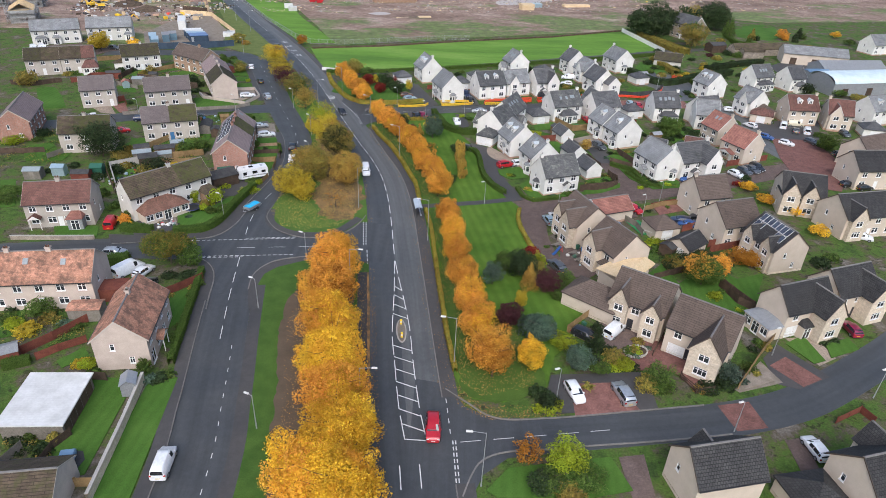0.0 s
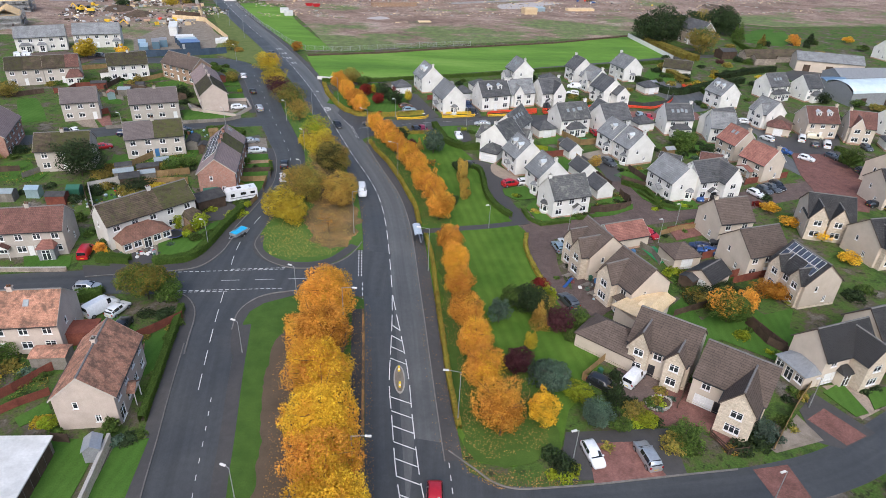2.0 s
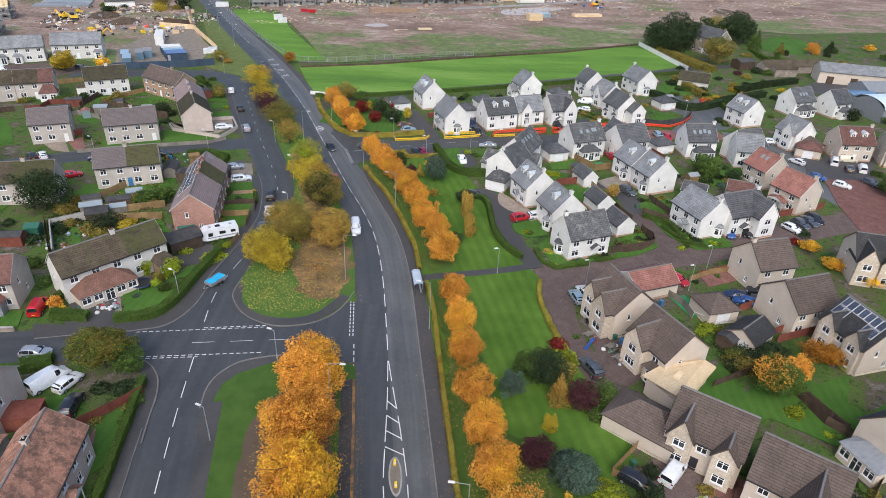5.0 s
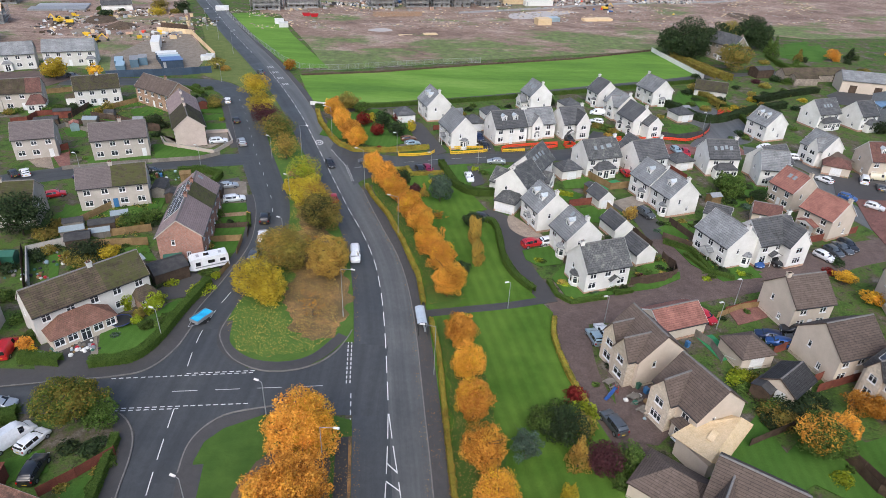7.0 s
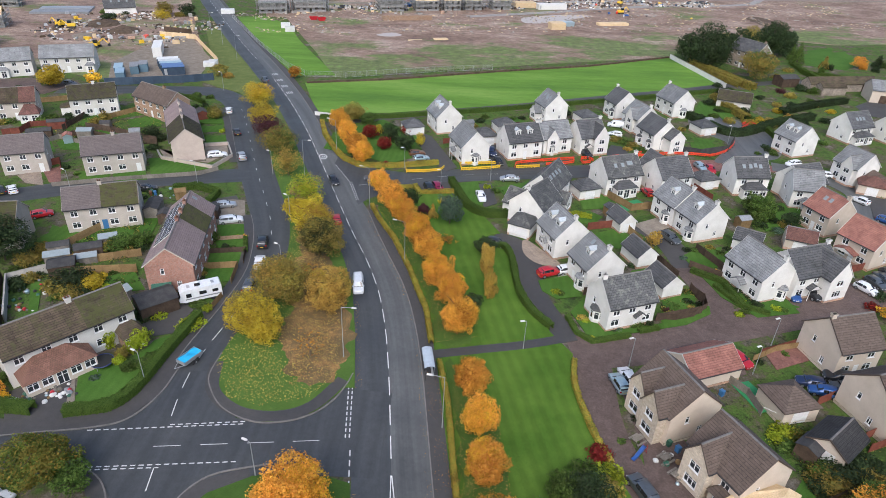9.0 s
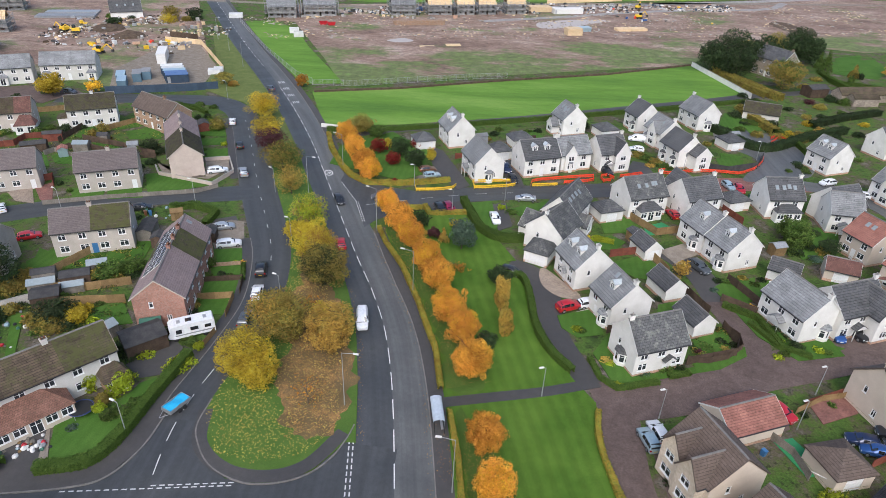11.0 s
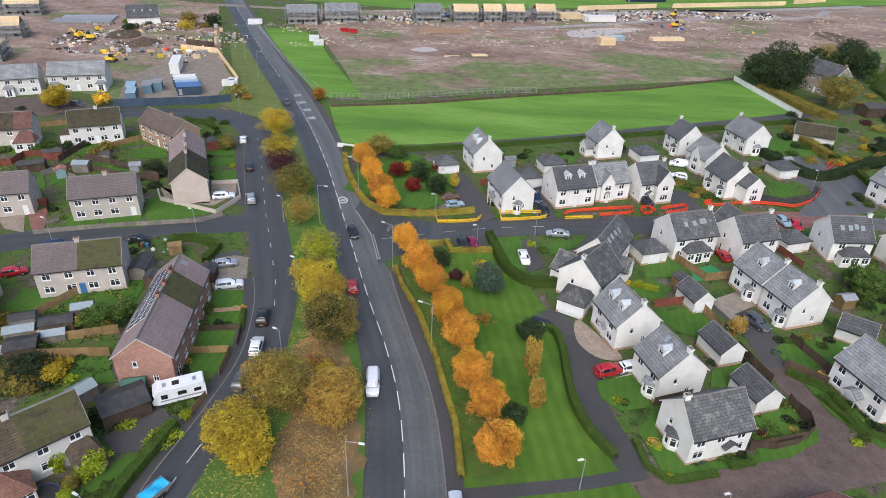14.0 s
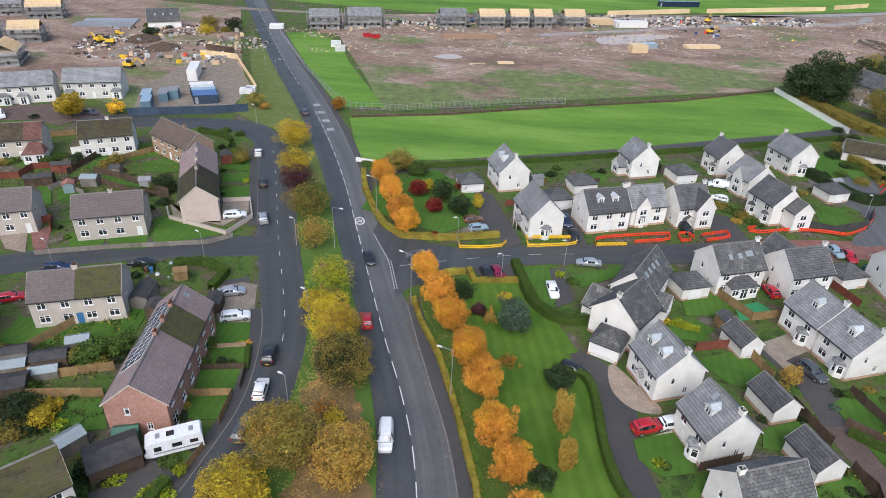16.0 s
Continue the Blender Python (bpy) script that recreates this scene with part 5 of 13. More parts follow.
FORMS["van"] = ([(-2.3, 1.0, 1.1, .86), (-2.28, 1.1, 1.72, .9), (-2.1, 1.1, 1.86, .92), (-1.2, 1.1, 1.88, .93), (.2, 1.08, 1.88, .93), (.85, 1.06, 1.78, .92), (1.5, 1.02, 1.1, .91), (1.95, .94, .98, .88), (2.2, .78, .82, .83), (2.3, .58, .62, .74)], (4, 5), (0, 1), (5, 6), 0.33)
FORMS["bigvan"] = ([(-2.7, 1.1, 1.3, .93), (-2.68, 1.2, 2.0, .96), (-2.5, 1.2, 2.2, .98), (-1.2, 1.2, 2.24, .98), (.6, 1.18, 2.22, .98), (1.25, 1.15, 2.05, .97), (1.95, 1.1, 1.18, .95), (2.35, 1.0, 1.05, .92), (2.58, .82, .86, .87), (2.68, .6, .64, .8)], (4, 5), (0, 1), (5, 6), 0.35)


def car_meshes(form):
    if ("car", form) in CACHE:
        return CACHE[("car", form)]
    st, side, rear, front, wr = FORMS[form]
    B = Shape()
    panes = []

    def ring(x, zs, zr, w):
        top = min(1.0, max(0.0, (zr - zs) / 0.4))
        half = [(0.88 * w, 0.24), (w, 0.38), (w, zs - 0.08), (0.965 * w, zs), ((0.9 - 0.14 * top) * w, zs + (zr - zs) * 0.86), ((0.7 - 0.08 * top) * w, zr)]
        return [Vector((x, y, z)) for y, z in half] + [Vector((x, -y, z)) for y, z in half[::-1]]

    rings = [ring(*s) for s in st]
    for i in range(len(rings) - 1):
        a, b = rings[i], rings[i + 1]
        for k in range(11):
            f = [a[k], b[k], b[k + 1], a[k + 1]]
            B.face(f)
            if k in (3, 7) and side[0] <= i < side[1]:
                c = sum(f, Vector()) / 4
                out = Vector((0, 1 if c.y > 0 else -1, 0.35)).normalized()
                P = Shape()
                P.face([p + (c - p) * 0.08 + out * 0.01 for p in f])
                panes.append(("side_window", P))
        B.face([a[0], a[11], b[11], b[0]])
    B.face(rings[0][::-1])
    B.face(rings[-1])
    for nm, (i0, i1), sx in (("rear_window", rear, -0.6), ("windscreen", front, 0.6)):
        if i0 == i1:
            continue
        a, b = rings[i0], rings[i1]
        up = Vector((sx, 0, 0.8)).normalized() * 0.014
        q = [a[4], b[4], b[7], a[7]]
        if i1 - i0 > 1:
            up = up * 4.5
        c = sum(q, Vector()) / 4
        P = Shape()
        mid = [(a[5] + a[6]) / 2, (b[5] + b[6]) / 2]
        pts = [a[4], a[5], a[6], a[7], b[7], b[6], b[5], b[4]]
        P.face([p + (c - p) * 0.07 + up for p in pts])
        panes.append((nm, P))
    wheel = Shape()
    wheel.tube((0, -0.1, 0), (0, 0.1, 0), wr, wr, 14)
    tyre_faces = len(wheel.f)
    wheel.tube((0, -0.108, 0), (0, 0.108, 0), wr * 0.64, wr * 0.64, 10)
    wheel_me = wheel.mesh("wheel", TYRE, RIM)
    for q in list(wheel_me.polygons)[tyre_faces:]:
        q.material_index = 1
    x0, x1, w = st[0][0], st[-1][0], st[4][3]
    pf, pr, bp = (Shape() for _ in range(3))
    hl, tl = [Shape(), Shape()], [Shape(), Shape()]
    zl = st[-2][1] - 0.02
    for k, s in enumerate((-1, 1)):
        hl2 = st[-2][3] * s
        hl[k].box(x1 - 0.2, x1 - 0.03, min(hl2 * 0.62, hl2 * 0.97), max(hl2 * 0.62, hl2 * 0.97), zl - 0.16, zl)
        t2 = st[1][3] * s
        tl[k].box(x0 - 0.005, x0 + 0.12, min(t2 * 0.74, t2 * 1.0), max(t2 * 0.74, t2 * 1.0), st[1][1] - 0.25, st[1][1] - 0.02)
        m2 = (w + 0.1) * s
        B.box(0.72 if form not in ("van", "bigvan") else 1.1, 0.9 if form not in ("van", "bigvan") else 1.25, min(m2, m2 - 0.18 * s), max(m2, m2 - 0.18 * s), st[5][1] - 0.02, st[5][1] + 0.13, 0.02)
    me = B.mesh("car_body", PAINTS["white"], smooth=True)
    me.set_sharp_from_angle(angle=radians(38))
    pf.box(x1 - 0.02, x1 + 0.015, -0.26, 0.26, 0.4, 0.51)
    pr.box(x0 - 0.015, x0 + 0.02, -0.26, 0.26, 0.5, 0.61)
    bp.box(x1 - 0.12, x1 + 0.01, -0.62, 0.62, 0.26, 0.38)
    CACHE[("car", form)] = (me, [(nm, P.mesh(nm, CARGLASS)) for nm, P in panes], wheel_me, [q.mesh("headlight", HEADLAMP) for q in hl], [q.mesh("tail_light", TAILLAMP) for q in tl], pf.mesh("plate", PLATE["white"]), pr.mesh("plate", PLATE["yellow"]), bp.mesh("bumper", BLACKBAR), x0, x1, w, wr)
    return CACHE[("car", form)]


def car(x, y, yaw, form, colour, label="", z=0.04, group="parked cars"):
    me, gl, wh, hl, tl, pf, pr, bp, x0, x1, w, wr = car_meshes(form)
    kinds = {"hatch": "hatchback", "saloon": "saloon", "estate": "estate car", "suv": "tall estate car", "van": "small panel van", "bigvan": "panel van"}
    c = thing("van" if "van" in form else "car", x, y, z, yaw, label or f"{colour} {kinds[form]} parked on the paving", "van" if "van" in form else "car", group)
    b = part("body", me, None, c)
    b.material_slots[0].link = "OBJECT"
    b.material_slots[0].material = PAINTS[colour]
    for nm, g in gl:
        part(nm, g, None, c)
    for px in (x0 + 0.72, x1 - 0.78):
        for s in (-1, 1):
            part("wheel", wh, None, c, at=pose(px, s * (w - 0.08), wr - 0.01))
    for k in (0, 1):
        part("headlight", hl[k], None, c)
        part("tail_light", tl[k], None, c)
    part("number_plate", pf, None, c, "plain white front plate")
    part("number_plate", pr, None, c, "plain yellow rear plate")
    return c


def caravan(x, y, yaw, L, label, colour="white"):
    c = thing("motorhome", x, y, 0.04, yaw, label, "motorhome")
    B = Shape()
    prof = [(-L / 2, 0.55), (L / 2 - 0.9, 0.5), (L / 2 - 0.1, 0.7), (L / 2, 1.2), (L / 2 - 0.35, 1.75), (L / 2 - 0.25, 2.35), (L / 2 - 0.9, 2.75), (-L / 2 + 0.15, 2.75), (-L / 2, 2.5)]
    for s in (-1, 1):
        f = [(px, s * 1.1, pz) for px, pz in prof]
        B.face(f if s < 0 else f[::-1])
    for (a, b), (d, e) in zip(prof, prof[1:] + prof[:1]):
        B.face([(d, -1.1, e), (a, -1.1, b), (a, 1.1, b), (d, 1.1, e)])
    part("body", B, PAINTS["white"], c)
    for u, w, z, h in ((-L / 2 + 1.0, 0.9, 1.5, 0.55), (-0.4, 1.1, 1.5, 0.6), (L / 2 - 1.55, 0.8, 1.35, 0.7)):
        for s in (-1, 1):
            W = Shape()
            W.box(u - w / 2, u + w / 2, s * 1.1 - 0.012, s * 1.1 + 0.012, z, z + h)
            part("window", W, CARGLASS, c)
    for s in (-1, 1):
        S = Shape()
        S.box(-L / 2 + 0.1, L / 2 - 1.0, s * 1.1 - 0.01, s * 1.1 + 0.01, 0.95, 1.15)
        part("stripe", S, LEAD, c)
    W = Shape()
    W.face([(L / 2 + 0.0, -0.95, 1.27), (L / 2 + 0.0, 0.95, 1.27), (L / 2 - 0.31, 0.95, 1.73), (L / 2 - 0.31, -0.95, 1.73)])
    part("windscreen", W, CARGLASS, c)
    for u, w in ((-L / 2 + 1.2, 0.5), (0.2, 0.9), (L / 2 - 1.7, 0.5)):
        R = Shape()
        R.box(u - w / 2, u + w / 2, -0.4, 0.4, 2.75, 2.83, 0.03)
        part("roof_vent", R, CARGLASS if w > 0.6 else METAL, c)
    for px in (-L / 2 + 1.5, L / 2 - 1.0):
        for s in (-1, 1):
            T = Shape()
            T.tube((px, s * 0.85, 0.33), (px, s * 1.08, 0.33), 0.34, 0.34, 14)
            part("wheel", T, TYRE, c)
    return c


def trailer(x, y, yaw):
    c = thing("trailer", x, y, 0.04, yaw, "galvanised car trailer under a bright blue sheet", "trailer")
    B = Shape()
    B.box(-1.6, 1.6, -0.85, 0.85, 0.5, 0.56)
    for a in ((-1.6, 1.6, -0.88, -0.84), (-1.6, 1.6, 0.84, 0.88), (-1.62, -1.58, -0.86, 0.86), (1.58, 1.62, -0.86, 0.86)):
        B.box(*a, 0.5, 1.05)
    B.tube((1.6, -0.6, 0.48), (2.7, 0, 0.5), 0.04, 0.04, 6)
    B.tube((1.6, 0.6, 0.48), (2.7, 0, 0.5), 0.04, 0.04, 6)
    part("bed", B, METAL, c)
    T = Shape()
    pts = 8
    for i in range(pts):
        for j in range(4):
            xa, xb = -1.5 + 3 * i / pts, -1.5 + 3 * (i + 1) / pts
            ya, yb = -0.75 + 1.5 * j / 4, -0.75 + 1.5 * (j + 1) / 4
            hz = lambda u, v: 0.98 + 0.09 * math.sin(u * 3.1 + v * 2) + 0.1 * (1 - (v / 0.75) ** 2)
            T.face([(xa, ya, hz(xa, ya)), (xb, ya, hz(xb, ya)), (xb, yb, hz(xb, yb)), (xa, yb, hz(xa, yb))])
    part("tarpaulin", T, plain("blue_tarpaulin", (0.03, 0.36, 0.62), 0.5), c, "bright blue sheet")
    for px in (-0.45, 0.35):
        for s in (-1, 1):
            W = Shape()
            W.tube((px, s * 0.9, 0.3), (px, s * 1.08, 0.3), 0.3, 0.3, 12)
            part("wheel", W, TYRE, c)
    return c


# ---------------------------------------------------------------- street furniture, fences
def lamp(x, y, h, yaw, reach=1.6, label="", group="street lamps"):
    """A street lamp; the arm points along yaw."""
    key = ("lamp", h, reach)
    if key not in CACHE:
        C, A, Hd, G = Shape(), Shape(), Shape(), Shape()
        C.tube((0, 0, 0), (0, 0, 1.2), 0.085, 0.08, 8)
        C.tube((0, 0, 1.2), (0, 0, h - 0.05), 0.06, 0.04, 8)
        A.tube((0, 0, h - 0.1), (reach, 0, h + 0.12), 0.04, 0.035, 6)
        Hd.box(reach - 0.1, reach + 0.6, -0.13, 0.13, h + 0.06, h + 0.2, 0.03)
        G.box(reach, reach + 0.5, -0.1, 0.1, h + 0.035, h + 0.06)
        CACHE[key] = (C.mesh("column", LAMPGREY), A.mesh("arm", LAMPGREY), Hd.mesh("lantern", FASCIA), G.mesh("lens", CLEAR))
    c, a, hd, g = CACHE[key]
    t = thing("street_lamp", x, y, 0.05, yaw, label or ("tall grey street lamp with an outreach arm beside the road" if h > 7 else "grey estate street lamp with a short arm"), "street lamp", group)
    part("column", c, None, t)
    part("arm", a, None, t)
    q = part("lantern", hd, None, t)
    part("lens", g, None, q)
    return t


def fence(pts, h, mat, label, panel=2.4, kind="panel", category="fence"):
    """Posts with panels or rails between them, along a line."""
    x0, y0 = pts[0]
    t = thing("fence", x0, y0, 0, 0, label, category)
    key = ("post", h, mat.name)
    if key not in CACHE:
        P = Shape()
        P.box(-0.05, 0.05, -0.05, 0.05, -0.1, h + 0.06)
        CACHE[key] = P.mesh("post", mat)
    for (a, b), (c, d) in zip(pts, pts[1:]):
        ln = math.hypot(c - a, d - b)
        n = max(1, round(ln / panel))
        ang = math.degrees(math.atan2(d - b, c - a))
        w = ln / n
        k2 = ("panel", round(w, 2), h, mat.name, kind)
        if k2 not in CACHE:
            S = Shape()
            if kind == "panel":
                nb = max(3, int(h / 0.2))
                prof = []
                for i in range(nb):
                    z = 0.05 + (h - 0.05) * i / nb
                    prof += [(-0.03, z), (-0.008, z + (h - 0.05) / nb)]
                ring = prof + [(-y, z) for y, z in prof[::-1]]
                for (a1, z1), (a2, z2) in zip(ring, ring[1:] + ring[:1]):
                    S.face([(0.04, a1, z1), (w - 0.04, a1, z1), (w - 0.04, a2, z2), (0.04, a2, z2)])
                S.face([(0.04, y, z) for y, z in ring][::-1])
                S.face([(w - 0.04, y, z) for y, z in ring])
            elif kind == "mesh":
                for i in range(9):
                    S.box(w * i / 9, w * i / 9 + 0.03, -0.015, 0.015, 0.05, h)
                S.box(0, w, -0.02, 0.02, h - 0.05, h)
                S.box(0, w, -0.02, 0.02, 0.1, 0.15)
            else:
                for z in (0.3, 0.65, 1.0):
                    if z < h:
                        S.box(0.0, w, -0.02, 0.02, z - 0.06, z + 0.06)
            CACHE[k2] = S.mesh("panel", mat)
        for i in range(n + 1):
            part("post", CACHE[key], None, t, at=pose(a - x0 + (c - a) * i / n, b - y0 + (d - b) * i / n, 0))
            if i < n:
                part("panel" if kind != "rail" else "rail", CACHE[k2], None, t, at=pose(a - x0 + (c - a) * i / n, b - y0 + (d - b) * i / n, 0, 0, 0, ang))
    return t


def garden_wall(pts, h, mat, label, w=0.22, cope=CONCRETE):
    line = [Vector(p) for p in pts]
    o = line[0].copy()
    t = thing("garden_wall", o.x, o.y, 0, 0, label, "wall")
    rel = [p - o for p in line]
    part("wall", ribbon(rel, w / 2, -w / 2, h, h), mat, t)
    part("coping", ribbon(rel, w / 2 + 0.05, -w / 2 - 0.05, h + 0.07, 0.07), cope, t)
    return t


BARRIER = {"yellow": plain("yellow_barrier", (0.72, 0.46, 0.02), 0.5), "red": plain("red_barrier", (0.72, 0.06, 0.02), 0.5)}


def barriers(pts, colour, group="roadworks barriers"):
    """Chapter of plastic pedestrian barriers set end to end."""
    key = ("barrier", colour)
    if key not in CACHE:
        S = Shape()
        for z0, z1 in ((0.28, 0.5), (0.62, 0.95)):
            S.box(0.03, 1.97, -0.025, 0.025, z0, z1)
        for x in (0.03, 0.68, 1.32, 1.93):
            S.box(x, x + 0.05, -0.02, 0.02, 0.08, 0.95)
        S.box(0.2, 1.8, -0.032, 0.032, 0.7, 0.8)
        k = len(S.f)
        for x in (0.04, 1.85):
            S.box(x, x + 0.1, -0.3, 0.3, 0, 0.1, 0.02)
        me = S.mesh("barrier", BARRIER[colour], BLACKBAR)
        for q in list(me.polygons)[k:]:
            q.material_index = 1
        CACHE[key] = me
    line = [Vector(p) for p in pts]
    ln = length_of(line)
    for i in range(max(1, int(ln / 2.02))):
        (p, d) = arc_place(line, i * 2.02)
        q, _ = arc_place(line, min(ln, i * 2.02 + 2.0))
        d = (q - p)
        b = new("barrier", CACHE[key])
        b.matrix_basis = pose(p.x, p.y, 0.0, 0, 0, math.degrees(math.atan2(d.y, d.x)))
        tagged(b, f"{colour} plastic roadworks barrier beside the pavement", "barrier", group)


def simple(name, shape, mat, x, y, z, yaw, label, category, group=""):
    ob = new(name, shape.mesh(name, mat))
    ob.matrix_basis = pose(x, y, z, 0, 0, yaw)
    return tagged(ob, label, category, group)


def bus_shelter(x, y, yaw, L=4.0, W=1.5):
    t = thing("bus_shelter", x, y, 0.12, yaw, "glazed bus shelter with a pale arched roof on the pavement", "bus shelter")
    for sx in (-L / 2, 0, L / 2):
        for sy in (-W / 2, W / 2 - 0.2):
            S = Shape()
            S.box(sx - 0.04, sx + 0.04, sy - 0.04, sy + 0.04, 0, 2.35)
            part("post", S, BLACKBAR, t)
    n = 6
    R = Shape()
    for i in range(n):
        a, b = math.pi * i / n, math.pi * (i + 1) / n
        ya, yb = -math.cos(a) * W / 2, -math.cos(b) * W / 2
        za, zb = 2.35 + 0.35 * math.sin(a), 2.35 + 0.35 * math.sin(b)
        R.face([(-L / 2 - 0.15, ya, za), (L / 2 + 0.15, ya, za), (L / 2 + 0.15, yb, zb), (-L / 2 - 0.15, yb, zb)])
        R.face([(-L / 2 - 0.15, yb, zb - 0.05), (L / 2 + 0.15, yb, zb - 0.05), (L / 2 + 0.15, ya, za - 0.05), (-L / 2 - 0.15, ya, za - 0.05)])
    part("roof", R, plain("shelter_roof", (0.42, 0.47, 0.52), 0.25), t)
    for sx in (-L / 2, 0):
        P = Shape()
        P.box(sx + 0.06, sx + L / 2 - 0.06, -W / 2 - 0.01, -W / 2 + 0.01, 0.25, 2.2)
        part("pane", P, CLEAR, t)
    B = Shape()
    B.box(-L / 2 + 0.3, L / 2 - 0.3, -W / 2 + 0.1, -W / 2 + 0.4, 0.5, 0.56)
    part("bench", B, METAL, t)
    return t


def cabin(x, y, yaw, L, W, h, mat, label, z=0.0, roofmat=None, group="site cabins", name="site_cabin"):
    t = thing(name, x, y, z, yaw, label, "container", group)
    S = Shape()
    n = int(L / 0.3)
    low = [(-L / 2 + L * i / n, -W / 2 + (0.05 if i % 2 and 0 < i < n else 0)) for i in range(n + 1)]
    S.extrude(low + [(u, -v) for u, v in low[::-1]], 0.0, h)
    part("body", S, mat, t)
    R = Shape()
    R.box(-L / 2 - 0.05, L / 2 + 0.05, -W / 2 - 0.07, W / 2 + 0.07, h, h + 0.1, 0.02)
    part("roof", R, roofmat or mat, t)
    D = Shape()
    D.box(-L / 2 + 0.5, -L / 2 + 1.4, -W / 2 - 0.07, -W / 2 - 0.03, 0.2, 2.1)
    part("door", D, METAL, t)
    return t


SCAFFOLD = plain("scaffold_tube", (0.34, 0.35, 0.36), 0.5, 0.5)
BLOCKWORK = courses("concrete_block", (0.33, 0.33, 0.32), (0.4, 0.4, 0.39), (0.28, 0.28, 0.27), 0.45, 0.22, 0.015, 0.9, bump=0.2, squash=0)


def site_house(x, y, yaw, L, W, roofed=False, group="houses under construction"):
    """A shell of blockwork with bare timber trusses, inside a scaffold."""
    t = thing("unfinished_house", x, y, 0, yaw, "unfinished grey house with bare roof timbers inside scaffolding" if not roofed else "unfinished grey house with a tiled roof inside scaffolding", "house", group)
    holes = openings(L, W, 5.0, "rl")
    S = Shape()
    for side in "frbl":
        p0, ux, n, turn, length = side_frame(side, L, W)
        wall_with_holes(S, p0, ux, n, length, 0, 5.0, [h[1:] for h in holes if h[0] == side], 0.3)
    part("wall", S, BLOCKWORK, t)
    R = Shape()
    if roofed:
        gable_roof(R, L, W, 5.0, 7.8)
        part("roof", R, SLATE, t)
    else:
        n = int(L / 0.6)
        for i in range(n + 1):
            u = -L / 2 + L * i / n
            for s in (-1, 1):
                R.tube((u, s * (W / 2 + 0.3), 4.85), (u, 0, 7.8), 0.06, 0.06, 4)
            R.tube((u, -W / 2, 5.05), (u, W / 2, 5.05), 0.06, 0.06, 4)
        for s in (-1, 1):
            for k in range(1, 4):
                f = k / 4
                R.tube((-L / 2, s * W / 2 * (1 - f), 5 + 2.8 * f + 0.05), (L / 2, s * W / 2 * (1 - f), 5 + 2.8 * f + 0.05), 0.05, 0.05, 4)
        part("roof_truss", R, NEWWOOD, t)
        D = Shape()
        gable_roof(D, L - 0.1, W - 0.1, 4.9, 7.6, 0.1, 0.0, 0.05)
        part("sarking_board", D, NEWWOOD, t)
    F, D = Shape(), Shape()
    o = 1.2
    X, Y = L / 2 + o, W / 2 + o
    for s in (-1, 1):
        n = int(2 * X / 2.2)
        for i in range(n + 1):
            u = -X + 2 * X * i / n
            F.tube((u, s * Y, 0), (u, s * Y, 6.4 + (i % 3) * 0.5), 0.05, 0.05, 4)
            F.tube((u, s * (Y - 0.9), 0), (u, s * (Y - 0.9), 6.2), 0.05, 0.05, 4)
        for z in (2.0, 3.9, 5.0, 5.9):
            F.tube((-X, s * Y, z), (X, s * Y, z), 0.045, 0.045, 4)
        for z in (1.95, 3.85):
            D.box(-X, X, min(s * Y, s * (Y - 0.9)), max(s * Y, s * (Y - 0.9)), z, z + 0.06)
        n = int(2 * Y / 2.2)
        for i in range(n + 1):
            u = -Y + 2 * Y * i / n
            F.tube((s * X, u, 0), (s * X, u, 6.4 + (i % 2) * 0.9), 0.05, 0.05, 4)
        for z in (2.0, 3.9, 5.0, 5.9):
            F.tube((s * X, -Y, z), (s * X, Y, z), 0.045, 0.045, 4)
        for z in (1.95, 3.85):
            D.box(min(s * X, s * (X - 0.9)), max(s * X, s * (X - 0.9)), -Y, Y, z, z + 0.06)
    part("scaffold", F, SCAFFOLD, t)
    part("scaffold_deck", D, GREYWOOD, t)
    return t


def heap(x, y, r, h, mat, label, name="soil_mound", category="heap", seed=1, group=""):
    """A loose mound with an uneven skin."""
    rng = random.Random(seed)
    S = Shape()
    n, k = 14, 5
    rings = []
    for j in range(k + 1):
        f = j / k
        rings.append([Vector((math.cos(6.283 * i / n) * r * (1 - f) * rng.uniform(0.85, 1.15), math.sin(6.283 * i / n) * r * (1 - f) * rng.uniform(0.85, 1.15), h * (f ** 0.8) * rng.uniform(0.85, 1.1))) for i in range(n)])
    for j in range(k):
        for i in range(n):
            S.face([rings[j][i], rings[j][(i + 1) % n], rings[j + 1][(i + 1) % n], rings[j + 1][i]])
    return simple(name, S, mat, x, y, -0.02, 0, label, category, group)


def trampoline(x, y, r=1.6):
    t = thing("trampoline", x, y, 0, 0, "round black garden trampoline on the lawn", "trampoline")
    S = Shape()
    n = 18
    for i in range(n):
        a, b = 6.283 * i / n, 6.283 * (i + 1) / n
        S.tube((math.cos(a) * r, math.sin(a) * r, 0.8), (math.cos(b) * r, math.sin(b) * r, 0.8), 0.07, 0.07, 5)
    part("rim", S, DOORS["navy"], t)
    M = Shape()
    M.extrude([(math.cos(6.283 * i / n) * r * 0.95, math.sin(6.283 * i / n) * r * 0.95) for i in range(n)], 0.76, 0.79)
    part("mat", M, BLACKBAR, t)
    for i in range(4):
        L = Shape()
        a = 6.283 * i / 4
        L.tube((math.cos(a) * r, math.sin(a) * r, 0), (math.cos(a) * r, math.sin(a) * r, 0.8), 0.04, 0.04, 6)
        part("leg", L, METAL, t)


